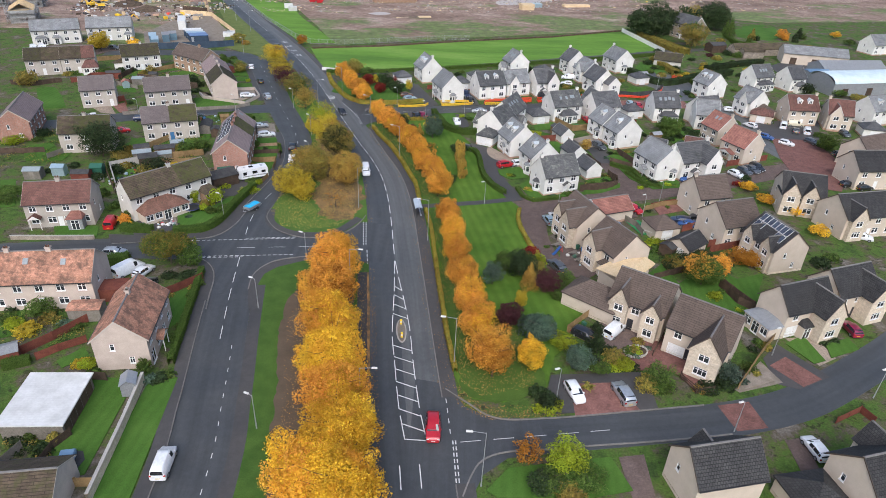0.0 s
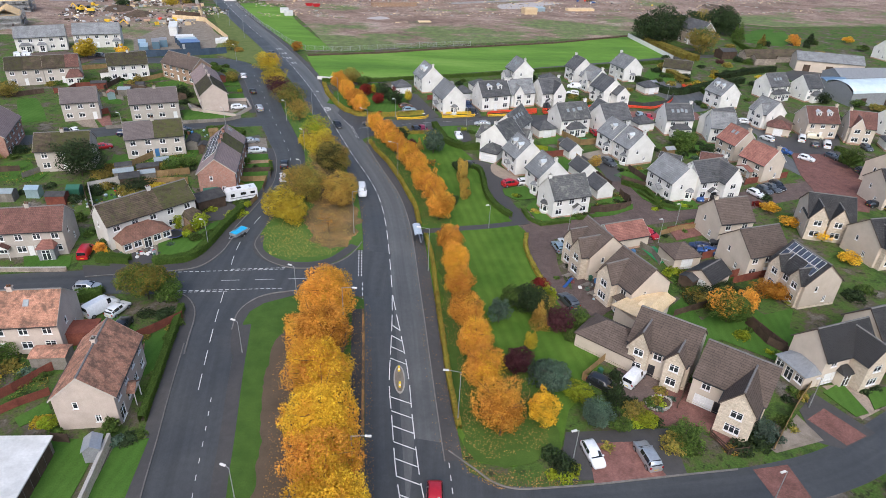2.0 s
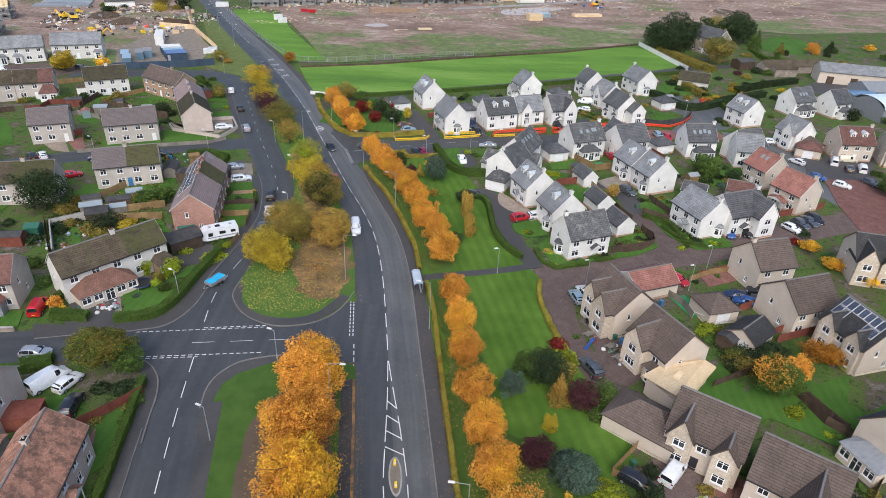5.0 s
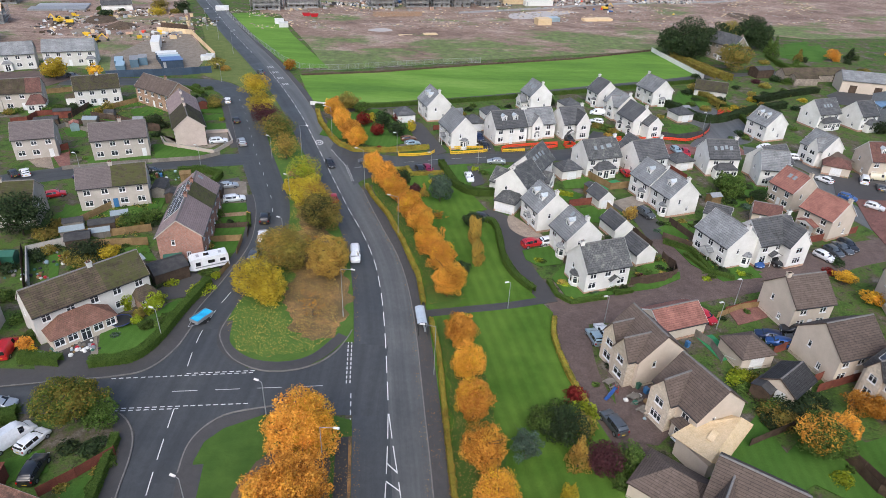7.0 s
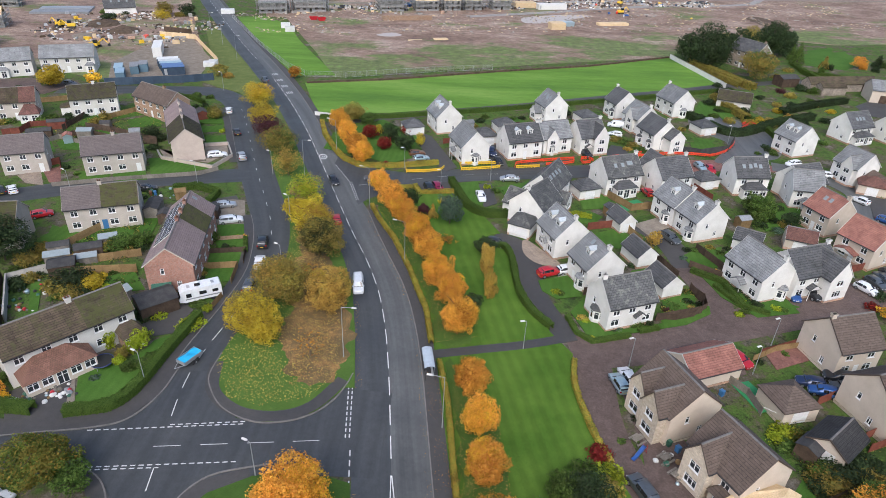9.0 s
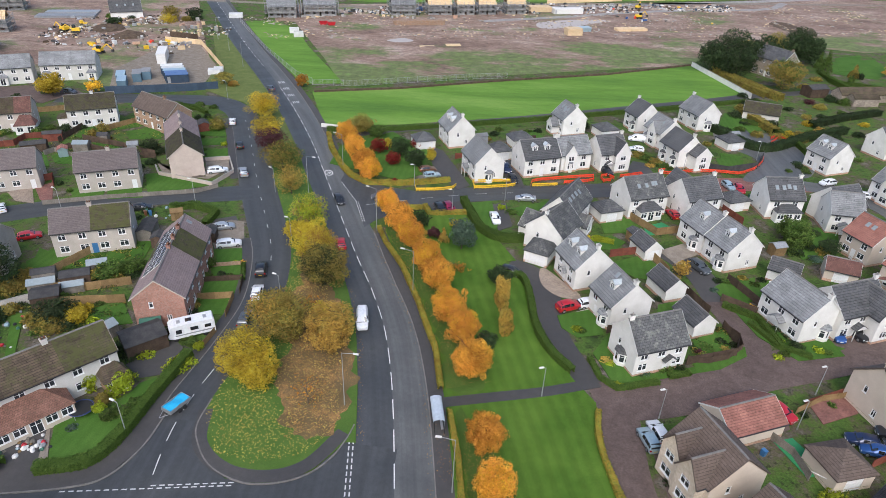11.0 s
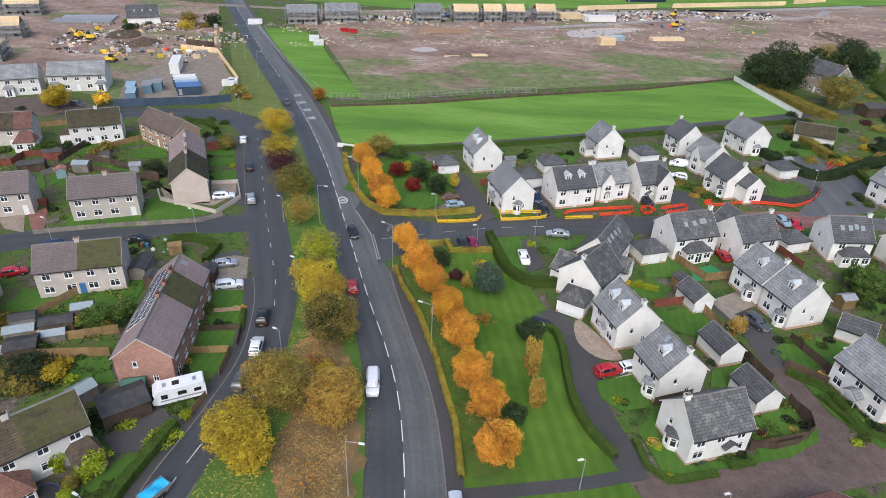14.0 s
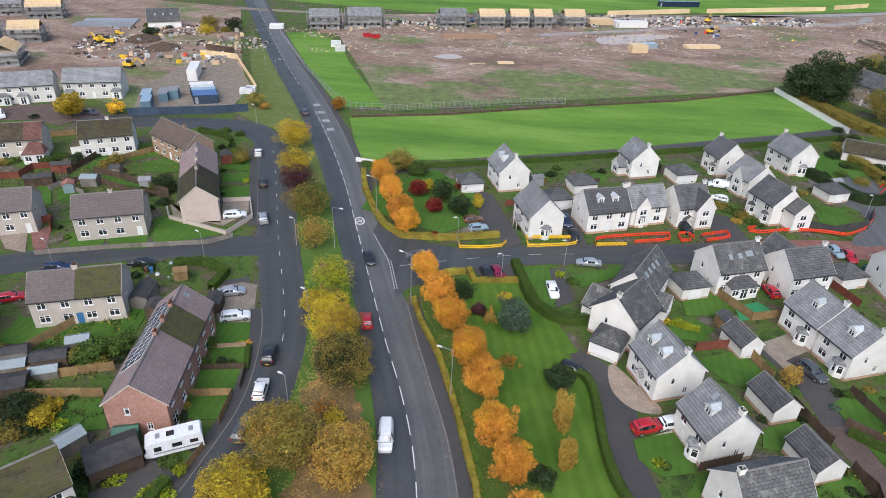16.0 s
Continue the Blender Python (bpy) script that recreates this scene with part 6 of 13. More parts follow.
def bin_(x, y, yaw, mat, label="wheeled refuse bin standing by the house"):
    t = thing("wheelie_bin", x, y, -0.04, yaw, label, "bin", "wheeled bins")
    key = ("bin", mat.name)
    if key not in CACHE:
        B, Ld = Shape(), Shape()
        B.box(-0.24, 0.24, -0.28, 0.28, 0.05, 0.95, -0.04)
        Ld.box(-0.3, 0.3, -0.36, 0.34, 0.95, 1.06, 0.04)
        CACHE[key] = (B.mesh("bin_body", mat), Ld.mesh("lid", mat))
    part("body", CACHE[key][0], None, t)
    part("lid", CACHE[key][1], None, t)


def picnic_table(x, y, yaw):
    t = thing("garden_table", x, y, 0.02, yaw, "weathered wooden picnic table on the grass", "table")
    S = Shape()
    for i in range(5):
        S.box(-0.8, 0.8, -0.35 + i * 0.15, -0.22 + i * 0.15, 0.72, 0.76)
    part("tabletop", S, GREYWOOD, t)
    for s in (-1, 1):
        B = Shape()
        B.box(-0.8, 0.8, s * 0.72 - 0.13, s * 0.72 + 0.13, 0.42, 0.46)
        part("bench", B, GREYWOOD, t)
        for q in (-1, 1):
            L = Shape()
            L.tube((s * 0.6, q * 0.75, 0), (s * 0.6, q * 0.25, 0.72), 0.04, 0.04, 5)
            part("leg", L, GREYWOOD, t)


# ---------------------------------------------------------------- larger odd buildings and site things
def flat_shed(x, y, yaw, L, W, h0, h1):
    """A long garage under a white corrugated sheet roof that falls to one side."""
    t = thing("garage_block", x, y, 0, yaw, "long dark garage under a white corrugated sheet roof", "garage")
    S = Shape()
    for side in "frbl":
        p0, ux, n, turn, length = side_frame(side, L, W)
        S.face([p0, p0 + ux * length, p0 + ux * length + Vector((0, 0, h0)), p0 + Vector((0, 0, h0))])
    part("wall", S, GREYWOOD, t)
    n = int(L / 0.35)
    R = Shape()
    o = 0.3
    for i in range(n):
        a, b = -L / 2 - o + (L + 2 * o) * i / n, -L / 2 - o + (L + 2 * o) * (i + 1) / n
        m = (a + b) / 2
        for u0, u1, d0, d1 in ((a, m, 0.0, 0.012), (m, b, 0.012, 0.0)):
            R.face([(u0, -W / 2 - o, h0 + d0), (u1, -W / 2 - o, h0 + d1), (u1, W / 2 + o, h1 + d1), (u0, W / 2 + o, h1 + d0)])
    for s in (-1, 1):
        q = [(-L / 2 - o, s * (W / 2 + o), (h0 if s < 0 else h1) - 0.14), (L / 2 + o, s * (W / 2 + o), (h0 if s < 0 else h1) - 0.14), (L / 2 + o, s * (W / 2 + o), (h0 if s < 0 else h1) + 0.05), (-L / 2 - o, s * (W / 2 + o), (h0 if s < 0 else h1) + 0.05)]
        R.face(q if s < 0 else q[::-1])
        e = [(s * (L / 2 + o), -W / 2 - o, h0 - 0.14), (s * (L / 2 + o), W / 2 + o, h1 - 0.14), (s * (L / 2 + o), W / 2 + o, h1 + 0.03), (s * (L / 2 + o), -W / 2 - o, h0 + 0.03)]
        R.face(e if s > 0 else e[::-1])
    part("roof", R, WHITESHEET, t)
    for i in range(5):
        D = Shape()
        x0 = -L / 2 + 0.4 + i * (L - 0.8) / 5
        D.box(x0, x0 + (L - 0.8) / 5 - 0.15, -W / 2 - 0.05, -W / 2 - 0.01, 0.1, h0 - 0.3)
        part("door", D, DARKWOOD, t)


def barn(x, y, yaw, L, W, eave, ridge, wall, roof, label, arched=False):
    t = thing("farm_building", x, y, 0, yaw, label, "farm building")
    S = Shape()
    for side in "frbl":
        p0, ux, n, turn, length = side_frame(side, L, W)
        S.face([p0, p0 + ux * length, p0 + ux * length + Vector((0, 0, eave)), p0 + Vector((0, 0, eave))])
        if side in "rl":
            k = 8 if arched else 2
            top = [p0 + ux * (length * i / k) + Vector((0, 0, eave + (ridge - eave) * (math.sin(math.pi * i / k) if arched else 1 - abs(2 * i / k - 1)))) for i in range(k + 1)]
            S.face([p0 + Vector((0, 0, eave))] + [p0 + ux * length + Vector((0, 0, eave))] + top[::-1][1:-1])
    part("wall", S, wall, t)
    R = Shape()
    if arched:
        k = 10
        for i in range(k):
            a, b = math.pi * i / k, math.pi * (i + 1) / k
            R.face([(-L / 2 - 0.2, -math.cos(a) * (W / 2 + 0.2), eave + (ridge - eave) * math.sin(a) + 0.1), (L / 2 + 0.2, -math.cos(a) * (W / 2 + 0.2), eave + (ridge - eave) * math.sin(a) + 0.1), (L / 2 + 0.2, -math.cos(b) * (W / 2 + 0.2), eave + (ridge - eave) * math.sin(b) + 0.1), (-L / 2 - 0.2, -math.cos(b) * (W / 2 + 0.2), eave + (ridge - eave) * math.sin(b) + 0.1)])
    else:
        gable_roof(R, L, W, eave, ridge)
    part("roof", R, roof, t)
    for i in range(3):
        D = Shape()
        u = -L / 2 + L * (i + 0.5) / 3
        D.box(u - 1.2, u + 1.2, -W / 2 - 0.06, -W / 2 - 0.01, 0.02, min(eave - 0.3, 2.6))
        part("door", D, DARKWOOD, t)
    return t


def stack(x, y, yaw, L, W, h, mat, label, group="stored building materials", name="pallet_load"):
    """A strapped pack of building material on a pallet."""
    rng = random.Random(int(x * 13 + y * 7))
    S = Shape()
    n = max(1, int(h / 0.35))
    rings = []
    for i in range(n):
        for z, e in ((i / n, rng.uniform(0.0, 0.03)), ((i + 0.85) / n, rng.uniform(0.0, 0.03)), ((i + 0.93) / n, 0.1)):
            rings.append([(-L / 2 + e, -W / 2 + e, h * z), (L / 2 - e, -W / 2 + e, h * z), (L / 2 - e, W / 2 - e, h * z), (-L / 2 + e, W / 2 - e, h * z)])
    for a, b in zip(rings, rings[1:]):
        for i in range(4):
            S.face([a[i], a[(i + 1) % 4], b[(i + 1) % 4], b[i]])
    S.face(rings[-1])
    return simple(name, S, mat, x, y, 0.02, yaw, label, "building material", group)


def bag(x, y, mat, label, s=0.5, group="bags and sacks"):
    rng = random.Random(int(x * 131 + y * 71))
    S = Shape()
    n = 8
    rows = [(0.0, 0.8), (0.3, 1.0), (0.65, 0.95), (0.9, 0.6), (1.0, 0.1)]
    rings = [[Vector((math.cos(6.283 * i / n) * r * s * rng.uniform(0.8, 1.15), math.sin(6.283 * i / n) * r * s * rng.uniform(0.8, 1.15), z * s * 1.4)) for i in range(n)] for z, r in rows]
    for a, b in zip(rings, rings[1:]):
        for i in range(n):
            S.face([a[i], a[(i + 1) % n], b[(i + 1) % n], b[i]])
    S.face(rings[-1])
    return simple("rubbish_bag", S, mat, x, y, 0.0, rng.uniform(0, 360), label, "bag", group)


def skip_(x, y, yaw, mat, label):
    t = thing("skip", x, y, 0.03, yaw, label, "skip")
    S = Shape()
    for s in (-1, 1):
        S.face([(-1.2, s * 0.85, 0.1), (1.2, s * 0.85, 0.1), (2.0, s * 0.9, 1.3), (-2.0, s * 0.9, 1.3)][::s])
    for s in (-1, 1):
        S.face([(s * 1.2, -0.85, 0.1), (s * 1.2, 0.85, 0.1), (s * 2.0, 0.9, 1.3), (s * 2.0, -0.9, 1.3)][::s])
    S.face([(-1.2, -0.85, 0.12), (1.2, -0.85, 0.12), (1.2, 0.85, 0.12), (-1.2, 0.85, 0.12)])
    part("body", S, mat, t)
    R = Shape()
    for a in ((-2.05, 2.05, -0.95, -0.86), (-2.05, 2.05, 0.86, 0.95), (-2.05, -1.96, -0.9, 0.9), (1.96, 2.05, -0.9, 0.9)):
        R.box(*a, 1.26, 1.36)
    part("rim", R, mat, t)


def digger(x, y, yaw, mat, label="yellow tracked excavator with its arm folded down"):
    t = thing("excavator", x, y, 0.03, yaw, label, "excavator", "site machines")
    for s in (-1, 1):
        S = Shape()
        S.box(-1.6, 1.6, s * 1.1 - 0.28, s * 1.1 + 0.28, 0, 0.8, 0.1)
        part("track", S, BLACKBAR, t)
    S = Shape()
    S.box(-1.8, 1.2, -1.2, 1.2, 0.9, 1.9, 0.1)
    part("body", S, mat, t)
    S = Shape()
    S.box(-0.2, 1.2, -1.2, -0.1, 1.9, 2.9, 0.08)
    part("cab", S, CARGLASS, t)
    S = Shape()
    S.tube((1.0, 0.3, 1.6), (3.2, 0.3, 3.4), 0.25, 0.2, 6)
    S.tube((3.2, 0.3, 3.4), (5.0, 0.3, 1.6), 0.2, 0.15, 6)
    part("arm", S, mat, t)
    S = Shape()
    S.box(4.6, 5.4, -0.2, 0.8, 0.8, 1.6, 0.15)
    part("bucket", S, BLACKBAR, t)
    return t

# ---------------------------------------------------------------- ground and roads
G = Shape()
G.face([(-2500, -1500, 0), (2500, -1500, 0), (2500, 4500, 0), (-2500, 4500, 0)])
setting("ground", G, GARDEN, "grassy ground of the gardens and beyond", "ground")


def cut(line, y0, y1):
    return [p for p in line if y0 <= p.y <= y1]


MAIN = curve([(9, -130), (4.5, -50), (1.5, 5), (-1.0, 38), (-4.6, 66), (-7.0, 85.5), (-8.6, 97), (-9.3, 102.1), (-10.8, 112.8), (-12.6, 123.4), (-15.1, 133.8), (-18.7, 143.8), (-23.0, 153.8), (-28.5, 167.5), (-36.2, 187), (-45.5, 210), (-58, 237), (-71.5, 263), (-87, 291), (-101, 317), (-120, 354), (-152, 416), (-215, 540)], 1.5)


def left_edge(p):
    return float(np.interp(p.y, [60, 84, 117, 128, 144, 161, 190, 260], [4.5, 4.65, 4.7, 4.6, 3.9, 3.3, 4.2, 4.6]))


def right_edge(p):
    return float(np.interp(p.y, [60, 84, 117, 128, 144, 160, 167, 187, 204, 260], [5.0, 4.7, 4.8, 4.7, 4.3, 5.1, 4.7, 4.4, 4.2, 4.7]))


setting("road_main_west", ribbon(MAIN, [left_edge(p) for p in MAIN], 0.0, 0.03), DARKASPHALT, "dark blue-grey tarmac lane of the main road", "road")
setting("road_main_east", ribbon(MAIN, 0.0, [-right_edge(p) for p in MAIN], 0.03), ASPHALT, "worn grey tarmac lane of the main road", "road")
WEST = curve([(-18, -130), (-22, -50), (-25, 5), (-27.3, 45), (-29.6, 60), (-32.4, 74), (-34.6, 86), (-36.3, 97), (-38, 108), (-38, 116), (-36.6, 126), (-35.9, 138), (-38.3, 152), (-42.8, 164), (-50.5, 182), (-58, 201), (-66, 220), (-73.5, 231), (-86, 236), (-125, 230)], 1.5)
WL = [float(np.interp(p.y, [60, 95, 105, 125, 140, 165, 200], [3.7, 3.6, 2.9, 2.9, 2.9, 3.8, 4.0])) for p in WEST]
WR = [-float(np.interp(p.y, [60, 95, 105, 125, 140, 165, 200], [3.7, 3.6, 2.8, 2.6, 3.4, 3.6, 4.0])) for p in WEST]
setting("road_west", ribbon(WEST, WL, WR, 0.034), OLDASPHALT, "dark tarmac side road running beside the main road", "road")
CROSS = curve([(-140, 78), (-90, 90), (-60, 96.2), (-40, 97.8), (-24, 99.6), (-11, 101.5)], 1.5)
setting("road_cross", ribbon(CROSS, 3.6, -3.6, 0.038), OLDASPHALT, "tarmac link road with dashed give way lines", "road")
setting("road_junction", patch([(-50, 93.4), (-44, 94.0), (-40.5, 91), (-38.6, 84), (-30.9, 84), (-31.6, 90), (-28.8, 94.3), (-22, 95.8), (-14, 95.9), (-10, 96), (-10, 110), (-16.4, 110.5), (-19.5, 105.7), (-24.5, 103.3), (-29.1, 103.8), (-32.9, 106.4), (-35.4, 112), (-40.9, 112), (-42.2, 106), (-45.0, 101.3), (-50, 100.6)], 0.042), OLDASPHALT, "tarmac road junction", "road")
SIDE = curve([(-3, 54), (8, 55.8), (20, 57.8), (30, 59.5), (40, 61.5), (50, 65), (61, 71.6), (72, 79), (90, 93), (104, 111)], 1.5)
setting("road_side", ribbon(SIDE, 2.9, -2.9, 0.038), DARKASPHALT, "tarmac estate road joining the main road", "road")
setting("road_mouth", patch([(-3, 66), (1.7, 65.2), (3.7, 61.2), (7.0, 59.4), (13, 59.6), (15, 54.0), (9, 52.9), (5.9, 50.2), (4.1, 46), (3.6, 38), (-3, 38)], 0.042), DARKASPHALT, "tarmac mouth of the estate road", "road")
NORTH = curve([(-26.4, 174), (-16, 178.3), (-4, 182.6), (8, 185.4), (25, 189), (44, 194)], 1.5)
setting("road_north", ribbon(NORTH, 3.5, -3.5, 0.038), DARKASPHALT, "tarmac estate road past the white houses", "road")
setting("road_north_mouth", patch([(-23.6, 165.0), (-22.0, 168), (-17.5, 172.6), (-12, 176), (-14, 182.6), (-22, 184), (-28, 187), (-32.4, 193), (-32.6, 186), (-27.7, 176.4)], 0.042), DARKASPHALT, "tarmac mouth of the estate road", "road")
WEST2 = curve([(-150, 133), (-105, 155), (-84, 166), (-70, 171.5), (-50, 177)], 1.5)
setting("road_west_cross", ribbon(WEST2, 3.6, -3.6, 0.038), OLDASPHALT, "tarmac street between the older houses", "road")
E1 = curve([(15.5, 120.5), (26, 122.6), (38, 128), (50, 132.3), (63, 137.5), (78, 145), (95, 150), (125, 156)], 1.5)
setting("road_block", ribbon(E1, spread(E1, [(0, 4.2), (0.3, 4.2), (0.45, 4.0), (1, 4.0)]), spread(E1, [(0, -3.4), (0.3, -3.2), (1, -4.0)]), 0.04), BLOCK, "brown block paved estate road", "road")
E2 = curve([(39, 128), (41.8, 137), (40, 147.5)], 1.0)
setting("road_block_north", ribbon(E2, 2.8, -2.8, 0.044), BLOCK, "brown block paved estate road", "road")
E3 = curve([(18.6, 121), (18.1, 110), (18.6, 104), (20.2, 98), (23, 91)], 1.0)
setting("road_block_south", ribbon(E3, spread(E3, [(0, 2.6), (1, 2.0)]), spread(E3, [(0, -2.9), (1, -2.0)]), 0.044), BLOCK, "brown block paved drive", "road")
DRIVE = curve([(15.2, 124.2), (12.2, 132), (10.7, 140), (10.5, 147), (8.5, 152), (4.5, 154.5)], 1.0)
setting("road_drive", ribbon(DRIVE, spread(DRIVE, [(0, 1.8), (0.5, 1.8), (0.8, 2.2), (1, 1.4)]), spread(DRIVE, [(0, -2.2), (0.4, -2.0), (0.6, -2.6), (1, -2.5)]), 0.048), FOOTWAY, "dark tarmac private drive", "road")
setting("path", ribbon(curve([(-5.5, 118.3), (2, 120.2), (9, 122), (16.5, 124.6)], 1.0), 0.9, -0.9, 0.165), FOOTWAY, "dark tarmac footpath crossing the park", "path")
setting("road_drive_north", ribbon(curve([(40, 147), (39.6, 152), (38.5, 157), (35, 163)], 1.0), 2.6, -2.6, 0.05), FOOTWAY, "dark tarmac shared drive", "road")
setting("road_north_block", ribbon(curve([(44, 194), (54, 196.5), (64, 198), (76, 199)], 1.0), 3.6, -3.6, 0.04), REDBLOCK, "red block paved street", "road")
setting("road_court", patch([(62, 200), (72, 202), (80, 205), (84, 214), (84, 228), (76, 238), (66, 236), (64, 224), (70, 214)], 0.046, smooth=1.5), ASPHALT, "tarmac turning court", "road")
setting("road_east", ribbon(curve([(76, 199), (84, 196), (90, 185), (86, 172), (88, 160), (92, 150)], 1.0), 3.0, -3.0, 0.043), ASPHALT, "tarmac estate street", "road")
setting("road_lane", ribbon(curve([(-38, 214.5), (-10, 227), (20, 240), (50, 254), (70, 263), (95, 275), (140, 290)], 2), 2.2, -2.2, 0.035), FOOTWAY, "narrow lane behind the hedge", "road")

# pavements, with their kerbs as steps
PAVE = [
    (cut(MAIN, 61.8, 161.5), -1, 2.1, "main"), (cut(MAIN, 192, 420), -1, 1.7, "main"), (cut(MAIN, -129, 49), -1, 2.1, "main"),
]
for line, side, w, _ in PAVE:
    ww = [right_edge(p) for p in line]
    setting("pavement", ribbon(line, [side * (a + 0.0) for a in ww][:], [side * (a + w) for a in ww], 0.14, 0.14), FOOTWAY, "dark tarmac pavement beside the main road", "pavement")
    setting("kerb", ribbon(line, [side * (a - 0.14) for a in ww], [side * (a + 0.004) for a in ww], 0.145, 0.14), KERB, "pale stone kerb along the pavement", "kerb")
for y0, y1 in ((-129, 88), (107, 160), (184, 224)):
    line = cut(WEST, y0, y1)
    ww = [float(np.interp(p.y, [60, 95, 105, 125, 140, 165, 200], [3.7, 3.6, 2.9, 2.9, 2.9, 3.8, 4.0])) for p in line]
    setting("pavement", ribbon(line, [a + 1.7 for a in ww], ww, 0.13, 0.13), FOOTWAY, "dark tarmac pavement beside the side road", "pavement")
    setting("kerb", ribbon(line, [a + 0.004 for a in ww], [a - 0.13 for a in ww], 0.135, 0.13), KERB, "pale stone kerb along the pavement", "kerb")

for corner in ([(-35.3, 116), (-35.4, 111.3), (-34.1, 108.4), (-31.9, 105.7), (-29.0, 104.0), (-25.8, 103.3), (-22.2, 104.0), (-19.5, 105.6), (-17.6, 108.0), (-16.4, 111.1), (-15.9, 113.4)],
               [(-23.0, 97.0), (-28.4, 95.3), (-30.5, 93.6), (-31.7, 91.4), (-32.1, 89.0), (-31.7, 85.5)],
               [(1.2, 64.2), (4.4, 61.6), (6.6, 59.8), (9.4, 59.1), (13.9, 59.6), (18.2, 60.2), (27, 61.8), (36, 63.4)],
               [(3.5, 47.0), (4.6, 50.2), (6.0, 52.4), (9.1, 53.8), (16.1, 54.7), (19.7, 55.4), (29.1, 56.8), (38, 58.4)],
               [(-46.5, 94.4), (-43.6, 94.5), (-41.2, 93.2), (-39.2, 90.6), (-38.1, 87.5), (-37.4, 83.5), (-36.6, 79.5)],
               [(-60.0, 97.7), (-52.6, 99.4), (-46.5, 100.7), (-42.6, 102.5), (-40.5, 107.0), (-40.0, 112.6)]):
    setting("kerb", ribbon(curve(corner, 0.7), 0.09, -0.09, 0.176, 0.16), KERB, "pale stone kerb round the corner", "kerb")

# the verge with the row of big trees, and the island with the turning trees
def off_line(line, d):
    return [(q.x, q.y) for q in (p + n * w for p, n, w in zip(line, normals(line), d))]


ml, wl = cut(MAIN, -129, 93), cut(WEST, -129, 86)
ring = off_line(wl, [-3.75] * len(wl)) + [(-31.4, 90.5), (-28.8, 94.1), (-22, 95.6), (-15.5, 95.6), (-13.2, 95)] + off_line(ml, [left_edge(p) + 0.02 for p in ml])[::-1]
setting("verge", patch(ring, 0.15, 0.15), VERGE, "grass verge with fallen leaves under a row of trees", "verge")
wide = [left_edge(p) for p in ml]
setting("pavement", ribbon(ml, [w + 0.03 for w in wide], [w + 2.0 for w in wide], 0.162, 0.02), LEAFTAR, "narrow tarmac footway strewn with leaves beside the trees", "pavement")
setting("leaf_litter", ribbon(ml, [w + 0.04 for w in wide], [w + 0.42 for w in wide], 0.17, 0.012), GUTTERLEAF, "brown leaves gathered along the kerb", "leaf litter")
setting("pavement", ribbon(cut(WEST, -129, 86.5), -3.7, -5.5, 0.156, 0.02), FOOTWAY, "dark tarmac footway along the verge", "pavement")
setting("leaf_litter", patch(ragged([(-13, 30), (-18, 45), (-21.3, 62), (-24.4, 78), (-23.6, 87), (-17, 92), (-14.8, 89), (-13.6, 78), (-11.6, 60), (-9.6, 45), (-6.6, 30)], 0.5, 1), 0.158, 0.02), BAREEARTH, "bare earth and brown leaves under the trees", "leaf litter")
ml, wl = cut(MAIN, 111, 203), cut(WEST, 113, 203)
ring = [(-35.2, 112.4), (-32.7, 106.6), (-29.1, 104.0), (-24.5, 103.5), (-19.5, 105.9), (-16.4, 110.5)] + off_line(ml, [left_edge(p) + 0.02 for p in ml])
wr = [float(np.interp(p.y, [60, 95, 105, 125, 140, 165, 200], [3.7, 3.6, 2.8, 2.6, 3.4, 3.6, 4.0])) for p in wl]
ring += off_line(wl, [-a - 0.02 for a in wr])[::-1]
setting("island", patch(ring, 0.15, 0.15), LEAFLAWN, "long grass island strewn with yellow leaves", "verge")
setting("island_footway", ribbon(curve([(-35.3, 114), (-33.9, 108.5), (-29.6, 105), (-24.4, 104.5), (-20.2, 106.6), (-17.0, 112)], 0.8), 0.9, -0.9, 0.156, 0.02), FOOTWAY, "dark tarmac footway round the island", "pavement")
setting("leaf_litter", patch(ragged([(-26, 115), (-22, 110.5), (-18.3, 112.5), (-17.8, 120), (-20.4, 132), (-25.4, 145), (-31.4, 160), (-39, 174), (-38, 168), (-32, 148), (-29, 132), (-28, 122)], 1.6, 2), 0.158, 0.02), BROWNLEAF, "drift of brown leaves under the trees", "leaf litter")
ring = off_line(cut(MAIN, 204, 330), [left_edge(p) + 0.02 for p in cut(MAIN, 204, 330)]) + [(-112, 316), (-95, 276), (-92, 262), (-88, 246), (-80, 240.2), (-72, 236), (-64, 226), (-58, 210)]
setting("verge_north", patch(ring, 0.13, 0.13), ROUGHGRASS, "rough grass verge beside the main road", "verge")

